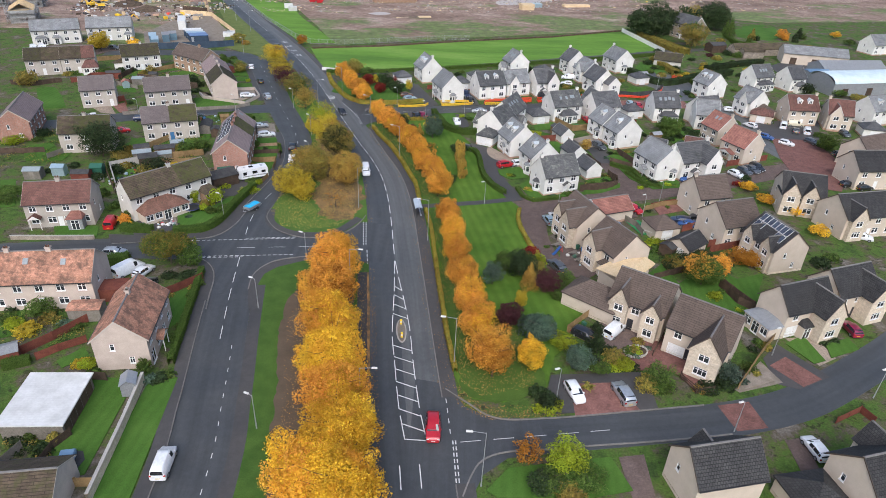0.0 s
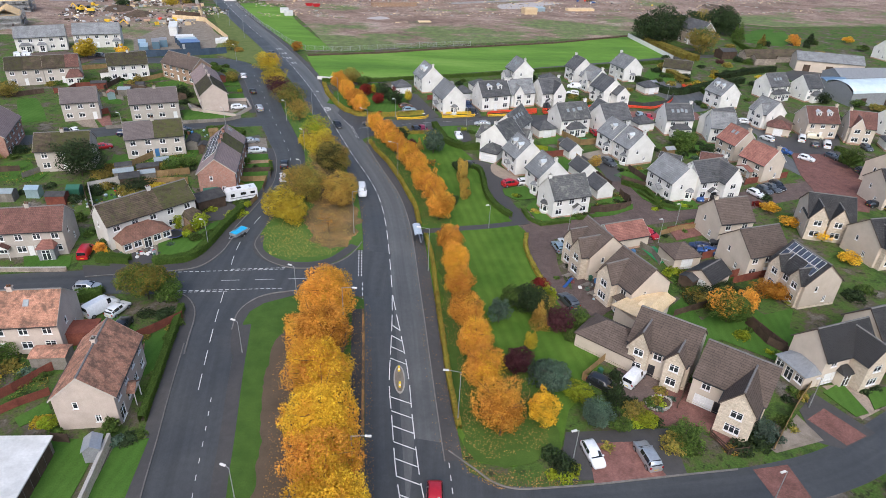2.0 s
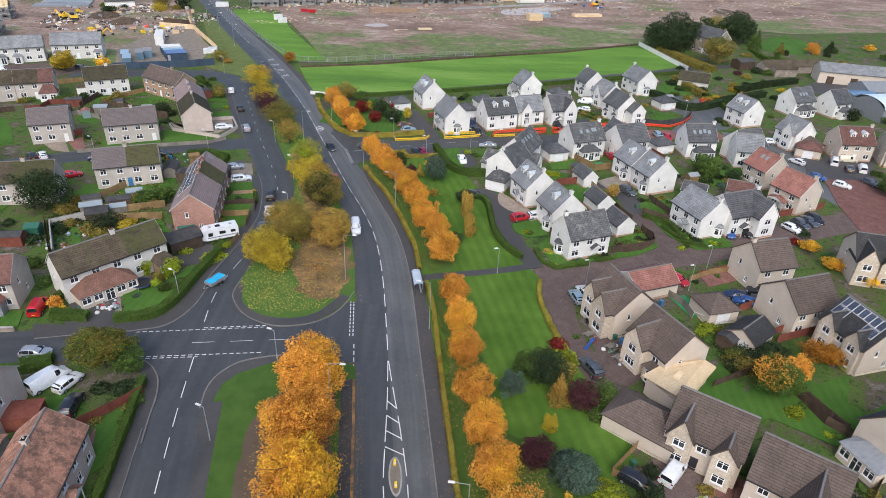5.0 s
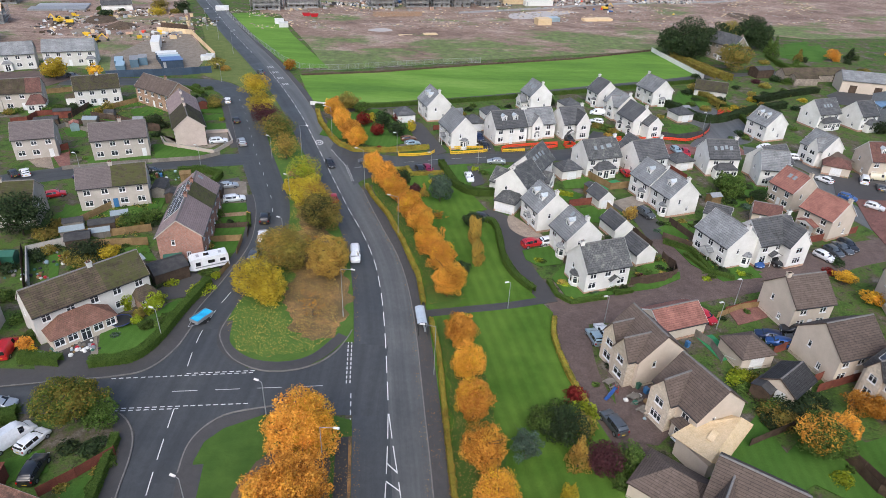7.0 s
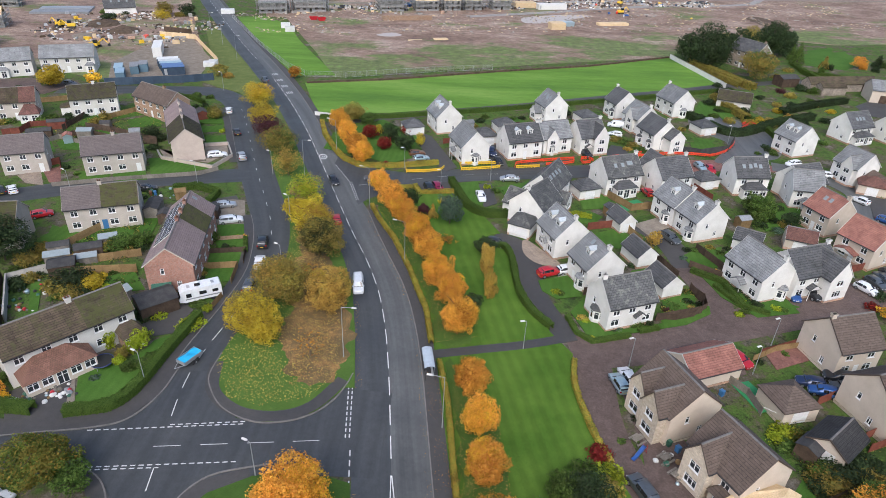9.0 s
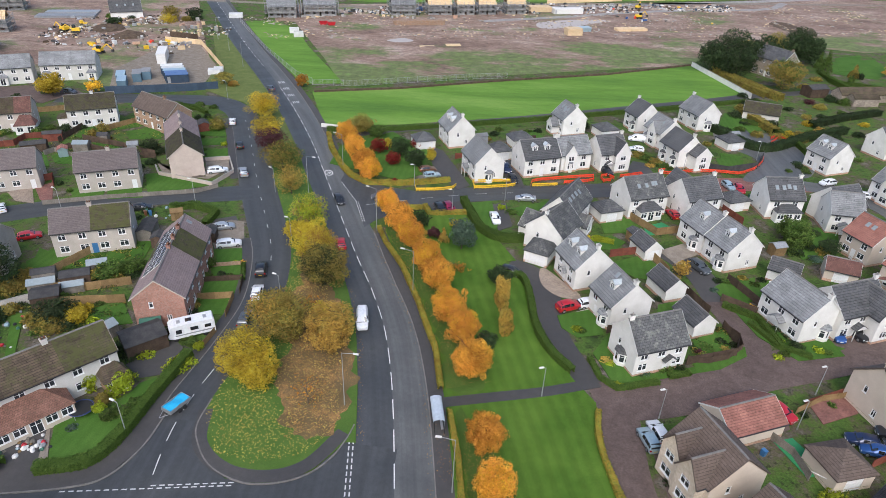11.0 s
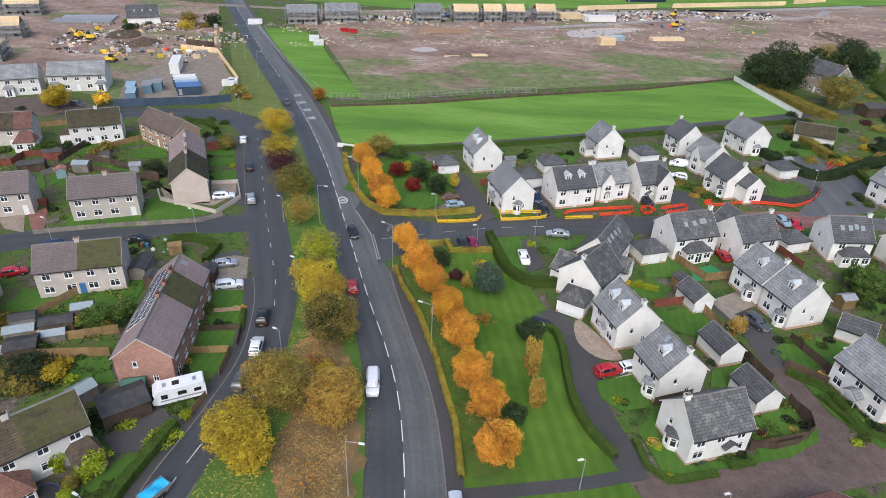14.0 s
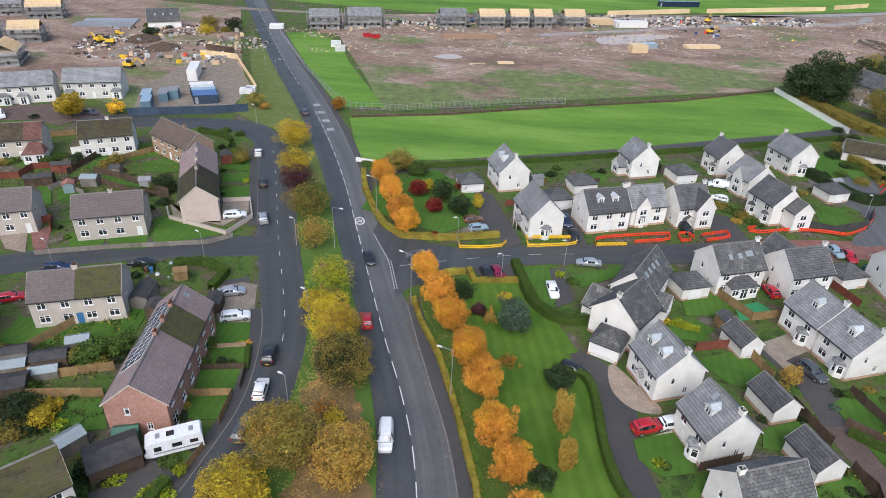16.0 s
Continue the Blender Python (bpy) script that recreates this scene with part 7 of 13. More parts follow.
# park, lawns, field and building land
pr = cut(MAIN, 66, 161)
ring = off_line(pr, [-right_edge(p) - 2.1 for p in pr]) + [(-19.5, 170), (-12, 174), (-3.5, 173.2), (-1, 166.5), (3, 162.5), (6, 156), (4, 155.5), (7.0, 151), (8.2, 147), (8.6, 140), (9.9, 132.5), (12.8, 125.3), (15.6, 120.5), (15.2, 113), (16.2, 104.5), (17.8, 99.5), (20, 93), (23.5, 84), (22, 78), (17, 72), (15, 65.2), (9, 62.2), (5, 62.6), (3.2, 65)]
setting("park", patch(ring, 0.15, 0.15), PARKLAWN, "mown park lawn with mowing stripes", "lawn")
for z, ring in (
    (0.158, [(3.0, 66), (5, 62.8), (9, 62.4), (15, 65.2), (14, 72), (11, 82), (4, 84), (0.9, 84), (1.6, 75)]),
    (0.162, [(0.6, 84), (6.5, 84), (3.5, 105), (-1.5, 117), (-3.0, 116.5), (-1.4, 105), (0.0, 92)]),
    (0.166, [(-4.7, 121), (0.6, 122), (-0.5, 131), (-6, 142), (-13, 158), (-18.3, 168), (-19.3, 164.5), (-13, 150.5), (-9.2, 140), (-6.1, 130)])):
    setting("leaf_litter", patch(ragged(ring, 0.9, 3), z, 0.02), PARKLITTER, "leaf-strewn grass under the orange trees", "leaf litter")

# white markings
Z = 0.05
mk = Shape()
dashes(mk, cut(MAIN, 98.2, 255), 0.0, 3.55, 1.81, 0.13, Z)
dashes(mk, cut(MAIN, 275, 420), 0.0, 3.0, 3.2, 0.15, Z)
dashes(mk, cut(MAIN, -120, 55), 1.35, 3.4, 2.0, 0.13, Z)
dashes(mk, cut(MAIN, -120, 55), -1.0, 3.4, 2.0, 0.13, Z)
setting("road_marking_main", mk, PAINT, "white dashed centre line", "road marking")
mk = Shape()
HL = curve([(-3.6, 55), (-4.9, 61), (-6.2, 69.7), (-7.0, 74.9), (-7.4, 80.3), (-7.7, 85.5), (-8.1, 91), (-8.6, 96.5)], 0.6)
HR = curve([(-0.9, 55), (-2.2, 61), (-3.6, 70.1), (-4.3, 75.6), (-5.2, 80.7), (-6.3, 86.1), (-7.4, 91.1), (-8.5, 96.5)], 0.6)
for line in (HL, HR):
    dashes(mk, line[::-1], 0, 4.2, 1.2, 0.13, Z)
for k in range(14):
    s = 8.0 + 2.6 * k
    a, b = arc_place(HL[::-1], s)[0], arc_place(HR[::-1], s + 1.5)[0]
    e = (b - a).normalized()
    q = Vector((-e.y, e.x)) * 0.08
    if abs((a + b).y / 2 - 76.4) > 3.2:
        mk.face([(*(a + q), Z), (*(a - q), Z), (*(b - q), Z), (*(b + q), Z)])
setting("road_marking_hatch", mk, PAINT, "white hatched markings down the middle of the road", "road marking")
mk = Shape()
for line, off, s0, s1, d, g in (
    ([Vector((-43.6, 94.9)), Vector((-26.6, 97.1))], 0.0, 0, None, 0.6, 0.35), ([Vector((-43.6, 94.9)), Vector((-35.6, 95.9))], -0.4, 0, None, 0.6, 0.35),
    ([Vector((-46.5, 100.3)), Vector((-27.5, 103.0))], 0.0, 0, None, 0.6, 0.35), ([Vector((-36.9, 101.65)), Vector((-27.5, 103.0))], 0.4, 0, None, 0.6, 0.35),
    ([Vector((-13.0, 93.0)), Vector((-14.1, 100.8))], 0.0, 0, None, 0.9, 0.6), ([Vector((-14.4, 101.8)), Vector((-15.7, 112.1))], 0.0, 0, None, 0.6, 0.35), ([Vector((-14.4, 101.8)), Vector((-15.7, 112.1))], 0.5, 0, None, 0.6, 0.35)):
    dashes(mk, line, off, d, g, 0.16, Z, s0, s1)
dashes(mk, [Vector((-37.5, 98.5)), Vector((-14.6, 101.5))], 0.0, 3.2, 2.3, 0.1, Z)
dashes(mk, cut(WEST, 72.4, 96), 0.0, 3.2, 1.8, 0.12, Z)
dashes(mk, cut(WEST, 102, 126), 0.0, 3.0, 2.1, 0.12, Z)
dashes(mk, cut(WEST, 150, 225), 0.0, 1.6, 4.6, 0.1, Z)
dashes(mk, cut(WEST, -120, 72.4), -1.85, 0.8, 1.7, 0.09, Z)
dashes(mk, [Vector((2.3, 55.2)), Vector((3.0, 46))], 0.0, 0.6, 0.35, 0.15, Z)
dashes(mk, [Vector((2.3, 55.2)), Vector((3.0, 46))], 0.35, 0.6, 0.35, 0.15, Z)
dashes(mk, [Vector((0.9, 66)), Vector((2.1, 55.5))], 0.0, 0.8, 1.0, 0.12, Z)
dashes(mk, [p for p in SIDE if 3 < p.x < 24], 0.0, 2.6, 1.6, 0.1, Z)
dashes(mk, [Vector((-24.3, 167.2)), Vector((-27.3, 176)), Vector((-32.2, 185))], 0.0, 0.6, 0.35, 0.15, Z)
dashes(mk, [Vector((-24.3, 167.2)), Vector((-27.3, 176))], -0.4, 0.6, 0.35, 0.15, Z)
dashes(mk, [p for p in NORTH if -26 < p.x < 10], 0.0, 2.6, 3.5, 0.1, Z)
setting("road_marking_junction", mk, PAINT, "white dashed give way and lane lines", "road marking")
mk = Shape()
c = Vector((-36.2, 189.6))
for i in range(24):
    a, b = 6.2832 * i / 24, 6.2832 * (i + 1) / 24
    P = lambda t, r: (c.x + math.cos(t) * r - math.sin(t) * r * 0.35, c.y + math.sin(t) * r * 1.5 + math.cos(t) * r * 0.0, Z)
    mk.face([P(a, 0.8), P(b, 0.8), P(b, 1.05), P(a, 1.05)])
mk.box(c.x - 0.45, c.x - 0.05, c.y - 0.5, c.y - 0.25, Z - 0.005, Z)
mk.box(c.x - 0.45, c.x - 0.05, c.y + 0.25, c.y + 0.5, Z - 0.005, Z)
mk.box(c.x - 0.2, c.x - 0.05, c.y - 0.5, c.y + 0.5, Z - 0.006, Z - 0.001)
mk.box(c.x + 0.12, c.x + 0.45, c.y - 0.5, c.y + 0.5, Z - 0.005, Z)
setting("road_marking_roundel", mk, PAINT, "white painted speed roundel on the road", "road marking")

mk = Shape()
for off in (-0.75, -0.25, 0.3, 0.8):
    dashes(mk, cut(MAIN, 237, 261), off - 1.6, 2.2, 5.0, 0.22, Z)
setting("road_marking_slow", mk, PAINT, "white painted bars of worn road lettering", "road marking")

# refuge in the hatching with two keep-left bollards
t = thing("traffic_island", -5.75, 76.4, 0.03, 97, "low kerbed refuge with two lit yellow bollards", "traffic island")
S = Shape()
S.extrude([(math.cos(6.2832 * i / 20) * 2.8, math.sin(6.2832 * i / 20) * 0.8) for i in range(20)], 0, 0.13)
part("kerb", S, CONCRETE, t)
S = Shape()
S.extrude([(math.cos(6.2832 * i / 20) * 2.55, math.sin(6.2832 * i / 20) * 0.6) for i in range(20)], 0.12, 0.14)
part("infill", S, GRAVEL, t)
for u in (-1.6, 1.6):
    S = Shape()
    S.box(u - 0.14, u + 0.14, -0.17, 0.17, 0.13, 1.0, 0.02)
    b = part("bollard", S, plain("bollard_yellow", (0.75, 0.55, 0.02), 0.4), t, "yellow keep-left bollard")
    S = Shape()
    S.box(u - 0.16, u + 0.16, -0.1, 0.1, 0.45, 0.75)
    part("sign_face", S, FASCIA, b)


def inside(x, y, ring):
    hit = False
    for (a, b), (c, d) in zip(ring, ring[1:] + ring[:1]):
        if (b > y) != (d > y) and x < (c - a) * (y - b) / (d - b) + a:
            hit = not hit
    return hit


def fallen(ring, n, mat, z, size, label, seed):
    """Loose leaves lying on the ground."""
    rng = np.random.default_rng(seed)
    xs, ys = [p[0] for p in ring], [p[1] for p in ring]
    pts = []
    while len(pts) < n:
        x, y = rng.uniform(min(xs), max(xs)), rng.uniform(min(ys), max(ys))
        if inside(x, y, ring) and noise.noise((x * 0.25, y * 0.25, seed)) > rng.uniform(-0.7, 0.4):
            pts.append((x, y, z + rng.uniform(0.01, 0.05)))
    nor = np.tile((0.0, 0.0, 1.0), (n, 1)) + rng.normal(size=(n, 3)) * 0.25
    nor /= np.linalg.norm(nor, axis=1)[:, None]
    ob = new("fallen_leaves", quads_mesh("fallen_leaves", np.array(pts), nor, rng.uniform(0.6, 1.3, n) * size, rng, mat))
    tagged(ob, label, "leaves", kind="stuff")


FALLEN = leafy("fallen_yellow_leaves", [(0.34, 0.24, 0.05), (0.5, 0.38, 0.08), (0.6, 0.5, 0.13), (0.4, 0.22, 0.06)], 0.1, 0.0)
FALLENRUST = leafy("fallen_rust_leaves", [(0.2, 0.1, 0.04), (0.33, 0.18, 0.06), (0.42, 0.25, 0.09), (0.5, 0.3, 0.08)], 0.1, 0.0)
fallen([(-35, 113), (-32, 107.5), (-27, 106), (-21, 108), (-18, 113), (-19.5, 124), (-24, 134), (-33.5, 134), (-35.5, 124)], 5200, FALLEN, 0.155, 0.2, "yellow leaves scattered over the island grass", 3)
fallen([(-32, 134), (-23, 134), (-30, 156), (-40, 176), (-40.5, 172), (-34.8, 155)], 3200, FALLEN, 0.155, 0.2, "yellow leaves scattered over the island grass", 4)
fallen([(-24, 110), (-18.5, 113), (-20, 126), (-26, 142), (-29, 142), (-26, 124)], 2600, FALLENRUST, 0.16, 0.2, "brown leaves drifted under the trees", 5)
fallen([(-17, 45), (-23.5, 78), (-21, 92), (-13, 93), (-6.5, 45)], 4200, FALLENRUST, 0.16, 0.2, "brown leaves under the row of trees", 6)
fallen([(3.2, 66), (6, 63), (14, 65.5), (11, 82), (2, 84)], 2600, FALLENRUST, 0.16, 0.18, "orange leaves under the park trees", 7)
fallen([(-0.4, 84), (6.5, 84), (4, 108), (-2.2, 117)], 2000, FALLENRUST, 0.16, 0.18, "orange leaves under the park trees", 8)
fallen([(-5, 121), (1.5, 123), (0.5, 133), (-6, 146), (-18, 168), (-20, 165), (-12, 148)], 2600, FALLENRUST, 0.16, 0.18, "orange leaves under the park trees", 9)
fallen([(1.2, 64.5), (3.4, 60.8), (7, 58.9), (17, 59.8), (16.5, 62), (6, 61.6), (3.4, 65)], 700, FALLENRUST, 0.05, 0.16, "brown leaves gathered along the kerb", 10)


def blown(line, d0, d1, n, z, size, label, seed):
    """Loose leaves along a line, between two distances from it."""
    rng = np.random.default_rng(seed)
    A, N = np.array([(*p,) for p in line]), np.array([(*q,) for q in normals(line)])
    k = rng.integers(0, len(line) - 1, n * 2)
    k = np.array([i for i in k if noise.noise((A[i, 0] * 0.2, A[i, 1] * 0.2, seed)) > rng.uniform(-0.6, 0.5)][:n])
    f = rng.random(len(k))[:, None]
    p = A[k] * (1 - f) + A[k + 1] * f
    d = np.array(d0)[k] + (np.array(d1)[k] - np.array(d0)[k]) * rng.random(len(k)) ** 1.6
    cen = np.concatenate([p + N[k] * d[:, None], np.full((len(k), 1), z) + rng.uniform(0.01, 0.04, (len(k), 1))], 1)
    nor = np.tile((0.0, 0.0, 1.0), (len(k), 1)) + rng.normal(size=(len(k), 3)) * 0.2
    nor /= np.linalg.norm(nor, axis=1)[:, None]
    ob = new("fallen_leaves", quads_mesh("fallen_leaves", cen, nor, rng.uniform(0.6, 1.3, len(k)) * size, rng, FALLENRUST))
    tagged(ob, label, "leaves", kind="stuff")


for y0, y1, side, n, sd in ((30, 95, 1, 900, 12), (111, 165, 1, 350, 13), (62, 160, -1, 450, 14)):
    ln = cut(MAIN, y0, y1)
    e = [(left_edge if side > 0 else right_edge)(p) for p in ln]
    blown(ln, [side * (a - 0.15) for a in e], [side * (a - 1.0) for a in e], n, 0.03, 0.15, "leaves blown along the kerb", sd)
ln = cut(MAIN, 62, 118)
blown(ln, [-right_edge(p) - 2.0 for p in ln], [-right_edge(p) - 0.2 for p in ln], 500, 0.145, 0.13, "brown leaves scattered over the pavement", 15)


def weeds(ring, n, seed, mats=(DARKGREEN, OLIVE, GREENLEAF)):
    """Low untidy plants in clumps over neglected ground."""
    rng = np.random.default_rng(seed)
    xs, ys = [p[0] for p in ring], [p[1] for p in ring]
    for k, mat in enumerate(mats):
        pts = []
        while len(pts) < n // len(mats):
            x, y = rng.uniform(min(xs), max(xs)), rng.uniform(min(ys), max(ys))
            v = noise.noise((x * 0.45, y * 0.45, seed + k * 9))
            if inside(x, y, ring) and v > rng.uniform(0.0, 0.35):
                pts.append((x, y, rng.uniform(0.05, 0.2 + 0.9 * v)))
        nor = np.tile((0.0, 0.0, 0.8), (len(pts), 1)) + rng.normal(size=(len(pts), 3)) * 0.5
        nor /= np.linalg.norm(nor, axis=1)[:, None]
        ob = new("weeds", quads_mesh("weeds", np.array(pts), nor, rng.uniform(0.6, 1.3, len(pts)) * 0.26, rng, mat))
        tagged(ob, "low untidy plants over the back gardens", "weeds", kind="stuff")


# white estate by the park
house(24.2, 131.0, 22, 8.6, 6.6, 4.6, 7.9, "whitemoss", stacks=(-0.9,), pots=1, porches=[("f", 5.6, 1.9, 0.8)], bays=[("l", 3.3, 2.4)], door_at=0.62, label="white rendered house with a lichened slate roof by the park")
house(21.8, 141.1, -68, 6.4, 7.2, 4.6, 8.0, "white", stacks=(0.92,), pots=1, dormers=[(0.1, -1)], bays=[("f", 4.6, 2.3)], door_at=0.35, skylights=[(-0.25, 0.8, -1)], label="white rendered house with one dormer in a grey slate roof")
house(17.4, 151.8, -68, 7.2, 7.2, 4.6, 8.0, "white", stacks=(0.95,), pots=1, dormers=[(-0.45, -1), (0.35, -1)], porches=[("f", 3.6, 1.6, 0.7)], label="white rendered house with two dormers in a grey slate roof")
house(13.0, 163.0, 56, 8.0, 7.6, 4.6, 8.0, "whitemoss", stacks=(-0.9,), pots=1, wings=[("b", 3.4, 5.2, 2.6, 3.0, 5.4)])
house(16.4, 172.2, 64, 10.9, 6.5, 4.6, 8.0, "whitemoss", skylights=[(-0.5, 0.6, -1), (-0.2, 0.6, -1), (0.1, 0.6, -1), (0.4, 0.55, -1)], wings=[("f", 3.2, 3.6, 2.6, 2.5, 4.2)])
house(32.6, 180.7, 22, 9.1, 7.4, 4.7, 8.0, "whitemoss", stacks=(0.95,), pots=1, skylights=[(-0.4, 0.5, -1), (0.0, 0.5, -1), (0.35, 0.55, -1), (0.5, 0.55, -1)], leans=[("f", 4.4, 5.2, 1.8, 2.4, 3.7, DARKSLATE, WHITE)])
house(44.3, 181.5, 22, 8.3, 7.4, 4.7, 8.0, "whitedark", stacks=(0.95,), pots=1, wings=[("b", 5.0, 5.0, 2.6, 4.7, 7.6)], porches=[("f", 4.6, 3.0, 1.6)])
house(43.1, 167.3, -68, 7.0, 7.4, 4.6, 8.0, "white", stacks=(0.95,), pots=1, dormers=[(0.1, -1)], bays=[("f", 4.8, 2.3)])
house(45.9, 160.9, -68, 6.4, 7.4, 4.6, 8.0, "white", stacks=(0.95,), pots=1, dormers=[(0.1, -1)], bays=[("f", 4.8, 2.3)])
house(62.9, 184.1, 6, 7.7, 7.4, 4.7, 8.0, "whitedark", stacks=(0.95,), pots=1, skylights=[(-0.5, 0.5, -1), (-0.1, 0.5, -1), (0.2, 0.55, -1), (0.5, 0.5, -1)], leans=[("f", 4.2, 5.4, 1.8, 2.4, 3.6, DARKSLATE, WHITE)])
house(85.7, 210.4, -68, 7.3, 7.4, 4.7, 8.0, "white", dormers=[(-0.4, -1), (0.3, -1)])
house(74.4, 181.6, 22, 7.4, 7.4, 4.7, 8.0, "whitedark", skylights=[(-0.3, 0.5, -1), (0.2, 0.5, -1)])
house(-7.8, 214.1, -68, 8.3, 7.0, 4.7, 8.2, "white", stacks=(0.95,), pots=1, dormers=[(-0.3, -1), (0.3, -1)])
house(-0.8, 194.3, -68, 9.0, 7.0, 4.7, 8.2, "white", porches=[("f", 4.0, 2.0, 1.2)], bays=[("r", 3.4, 2.2)])
house(11.8, 198.5, 22, 9.1, 7.4, 4.7, 8.0, "whitedark", stacks=(0.95,), pots=1, dormers=[(-0.35, -1), (0.35, -1)])
house(20.3, 203.0, 22, 8.0, 7.0, 4.4, 7.6, "white", stacks=(-0.95,), pots=1, wings=[("f", 2.4, 3.0, 0.5, 4.4, 6.6)], bays=[("f", 2.4, 2.0)])
house(29.3, 204.2, 22, 7.2, 7.4, 4.7, 8.0, "whitedark", stacks=(0.95,), pots=1, wings=[("f", 5.4, 4.0, 1.2, 4.7, 7.6)], porches=[("f", 2.4, 2.0, 0.8)])
house(22.7, 227.3, -68, 6.7, 7.0, 4.7, 8.0, "white", stacks=(0.95,), pots=1, skylights=[(-0.5, 0.6, -1), (-0.1, 0.6, -1), (0.1, 0.5, -1), (0.4, 0.6, -1)], wings=[("f", 3.0, 3.2, 2.2, 2.6, 4.2)])
house(43.9, 233.3, -68, 6.5, 7.0, 4.7, 8.0, "whitedark", bays=[("f", 4.5, 2.2)], stacks=(-0.9,), pots=1)
house(47.3, 221.8, -68, 7.5, 7.0, 4.4, 7.6, "white", skylights=[(0.1, 0.6, -1), (0.3, 0.6, -1)], wings=[("f", 4.4, 3.4, 0.8, 4.4, 6.8)], bays=[("f", 1.6, 2.0)], stacks=(0.95,), pots=1)
house(48.8, 209.5, -68, 7.7, 7.0, 4.7, 8.0, "whitedark", bays=[("f", 1.8, 2.0), ("f", 6.0, 2.0)], stacks=(0.95,), pots=1, wings=[("r", 5.0, 4.4, 3.2, 4.2, 6.2)])
house(61.5, 238.7, -68, 8.8, 7.4, 4.7, 8.0, "white", stacks=(-0.95,), pots=1, bays=[("r", 3.7, 2.6)], wings=[("b", 6.0, 4.0, 2.6, 2.6, 4.0)])
house(50.3, 142.0, -68, 8.7, 7.4, 4.7, 8.0, "white", stacks=(0.95,), pots=1, porches=[("f", 4.6, 2.2, 1.3)], bays=[("r", 5.0, 2.2)], label="white rendered house with a broad grey slate roof and a porch")
house(57.8, 143.3, 22, 9.2, 7.4, 4.7, 8.0, "whitedark", stacks=(0.95,), pots=1, wings=[("f", 7.4, 4.6, 2.2, 4.7, 7.8)], porches=[("f", 3.8, 2.2, 1.0)])
house(73.6, 166.4, -68, 6.6, 7.0, 4.7, 8.0, "creamred", stacks=(0.95,), pots=1, skylights=[(-0.2, 0.6, -1), (0.2, 0.6, -1)])
house(75.1, 154.4, -62, 7.4, 7.0, 4.7, 8.0, "creamred", stacks=(0.95,), pots=1, porches=[("f", 3.0, 4.0, 1.6)])
house(73.4, 178.3, -5, 6.4, 7.0, 4.7, 8.0, "white", porches=[("f", 3.0, 2.6, 1.2)])
house(92.5, 192.8, -68, 6.9, 7.0, 4.7, 8.0, "white", bays=[("r", 3.5, 2.2)], wings=[("f", 4.5, 3.2, 0.8, 4.7, 7.2)])
house(106.8, 223.3, 22, 8.2, 7.0, 4.7, 8.0, "whitedark", skylights=[(-0.3, 0.5, -1), (0.0, 0.5, -1), (0.3, 0.5, -1)], leans=[("f", 4.2, 6.5, 1.6, 2.4, 3.6, DARKSLATE, WHITE)])
house(118.5, 223.2, 22, 6.7, 7.0, 4.7, 8.0, "whitedark", leans=[("f", 4.2, 4.5, 1.6, 2.4, 3.6, DARKSLATE, WHITE)])
house(104.1, 186.8, 2, 8.9, 7.5, 4.9, 8.3, "creamdarkred", dormers=[(-0.3, -1), (0.4, -1)], stacks=(0.95,), pots=1)
house(114.3, 183.7, -15, 6.8, 7.5, 4.9, 8.3, "creamdarkred", wings=[("f", 2.2, 3.2, 0.8, 4.9, 7.4)], doorcol="blue", stacks=(-0.95,), pots=1)
house(128.5, 190.0, 22, 8.6, 7.5, 4.9, 8.3, "white", dormers=[(-0.2, -1)])

# beige houses
house(100.5, 142.5, 7, 10.4, 8, 4.9, 8.2, "creamdark")
house(108.0, 154.3, 25, 13.3, 8, 4.9, 8.2, "cream")
house(76.7, 126.6, -13, 8.6, 8, 4.9, 8.2, "creamdark", wings=[("f", 1.8, 3.4, 0.8, 4.9, 7.4), ("f", 5.6, 3.2, 0.6, 4.9, 7.2)])
house(84.7, 117.9, 14, 12.6, 8, 4.9, 8.2, "creamdark", wings=[("f", 2.4, 3.6, 1.0, 4.9, 7.4)])
house(55.0, 123.1, 16, 7.4, 7.5, 4.9, 8.2, "cream", stacks=(-0.9,), pots=0, label="beige rendered house with a plain brown tiled roof")
house(55.9, 111.4, 19, 8.4, 8, 4.9, 8.2, "cream")
house(61.2, 102.9, -73, 8.4, 7.4, 4.9, 8.2, "creamdark", wings=[("f", 2.0, 2.6, 0.5, 4.9, 6.9), ("f", 6.6, 2.6, 0.5, 4.9, 6.9)], panels=[(-1, -3.7, 3.5, 0.62, 0.95, 7, 1), (-1, -3.7, -1.6, 0.28, 0.6, 2, 1), (-1, 1.4, 3.5, 0.28, 0.6, 2, 1)], label="beige rendered house with solar panels on a dark roof")
house(26.8, 108.8, -68, 7.9, 7.6, 4.9, 8.2, "cream", wings=[("f", 2.0, 3.2, 0.8, 4.9, 7.2), ("f", 5.6, 3.4, 1.4, 4.9, 7.4)], doorcol="black", label="beige rendered house with twin front gables beside the block paving")
house(31.2, 98.6, -63, 7.8, 7.8, 4.9, 8.2, "cream", wings=[("f", 2.6, 3.6, 1.4, 4.9, 7.4)], doorcol="black", leans=[("f", 6.2, 2.6, 0.9, 2.4, 3.3, BROWNTILE, CREAM)], label="beige rendered house with a front gable and a wide brown roof")
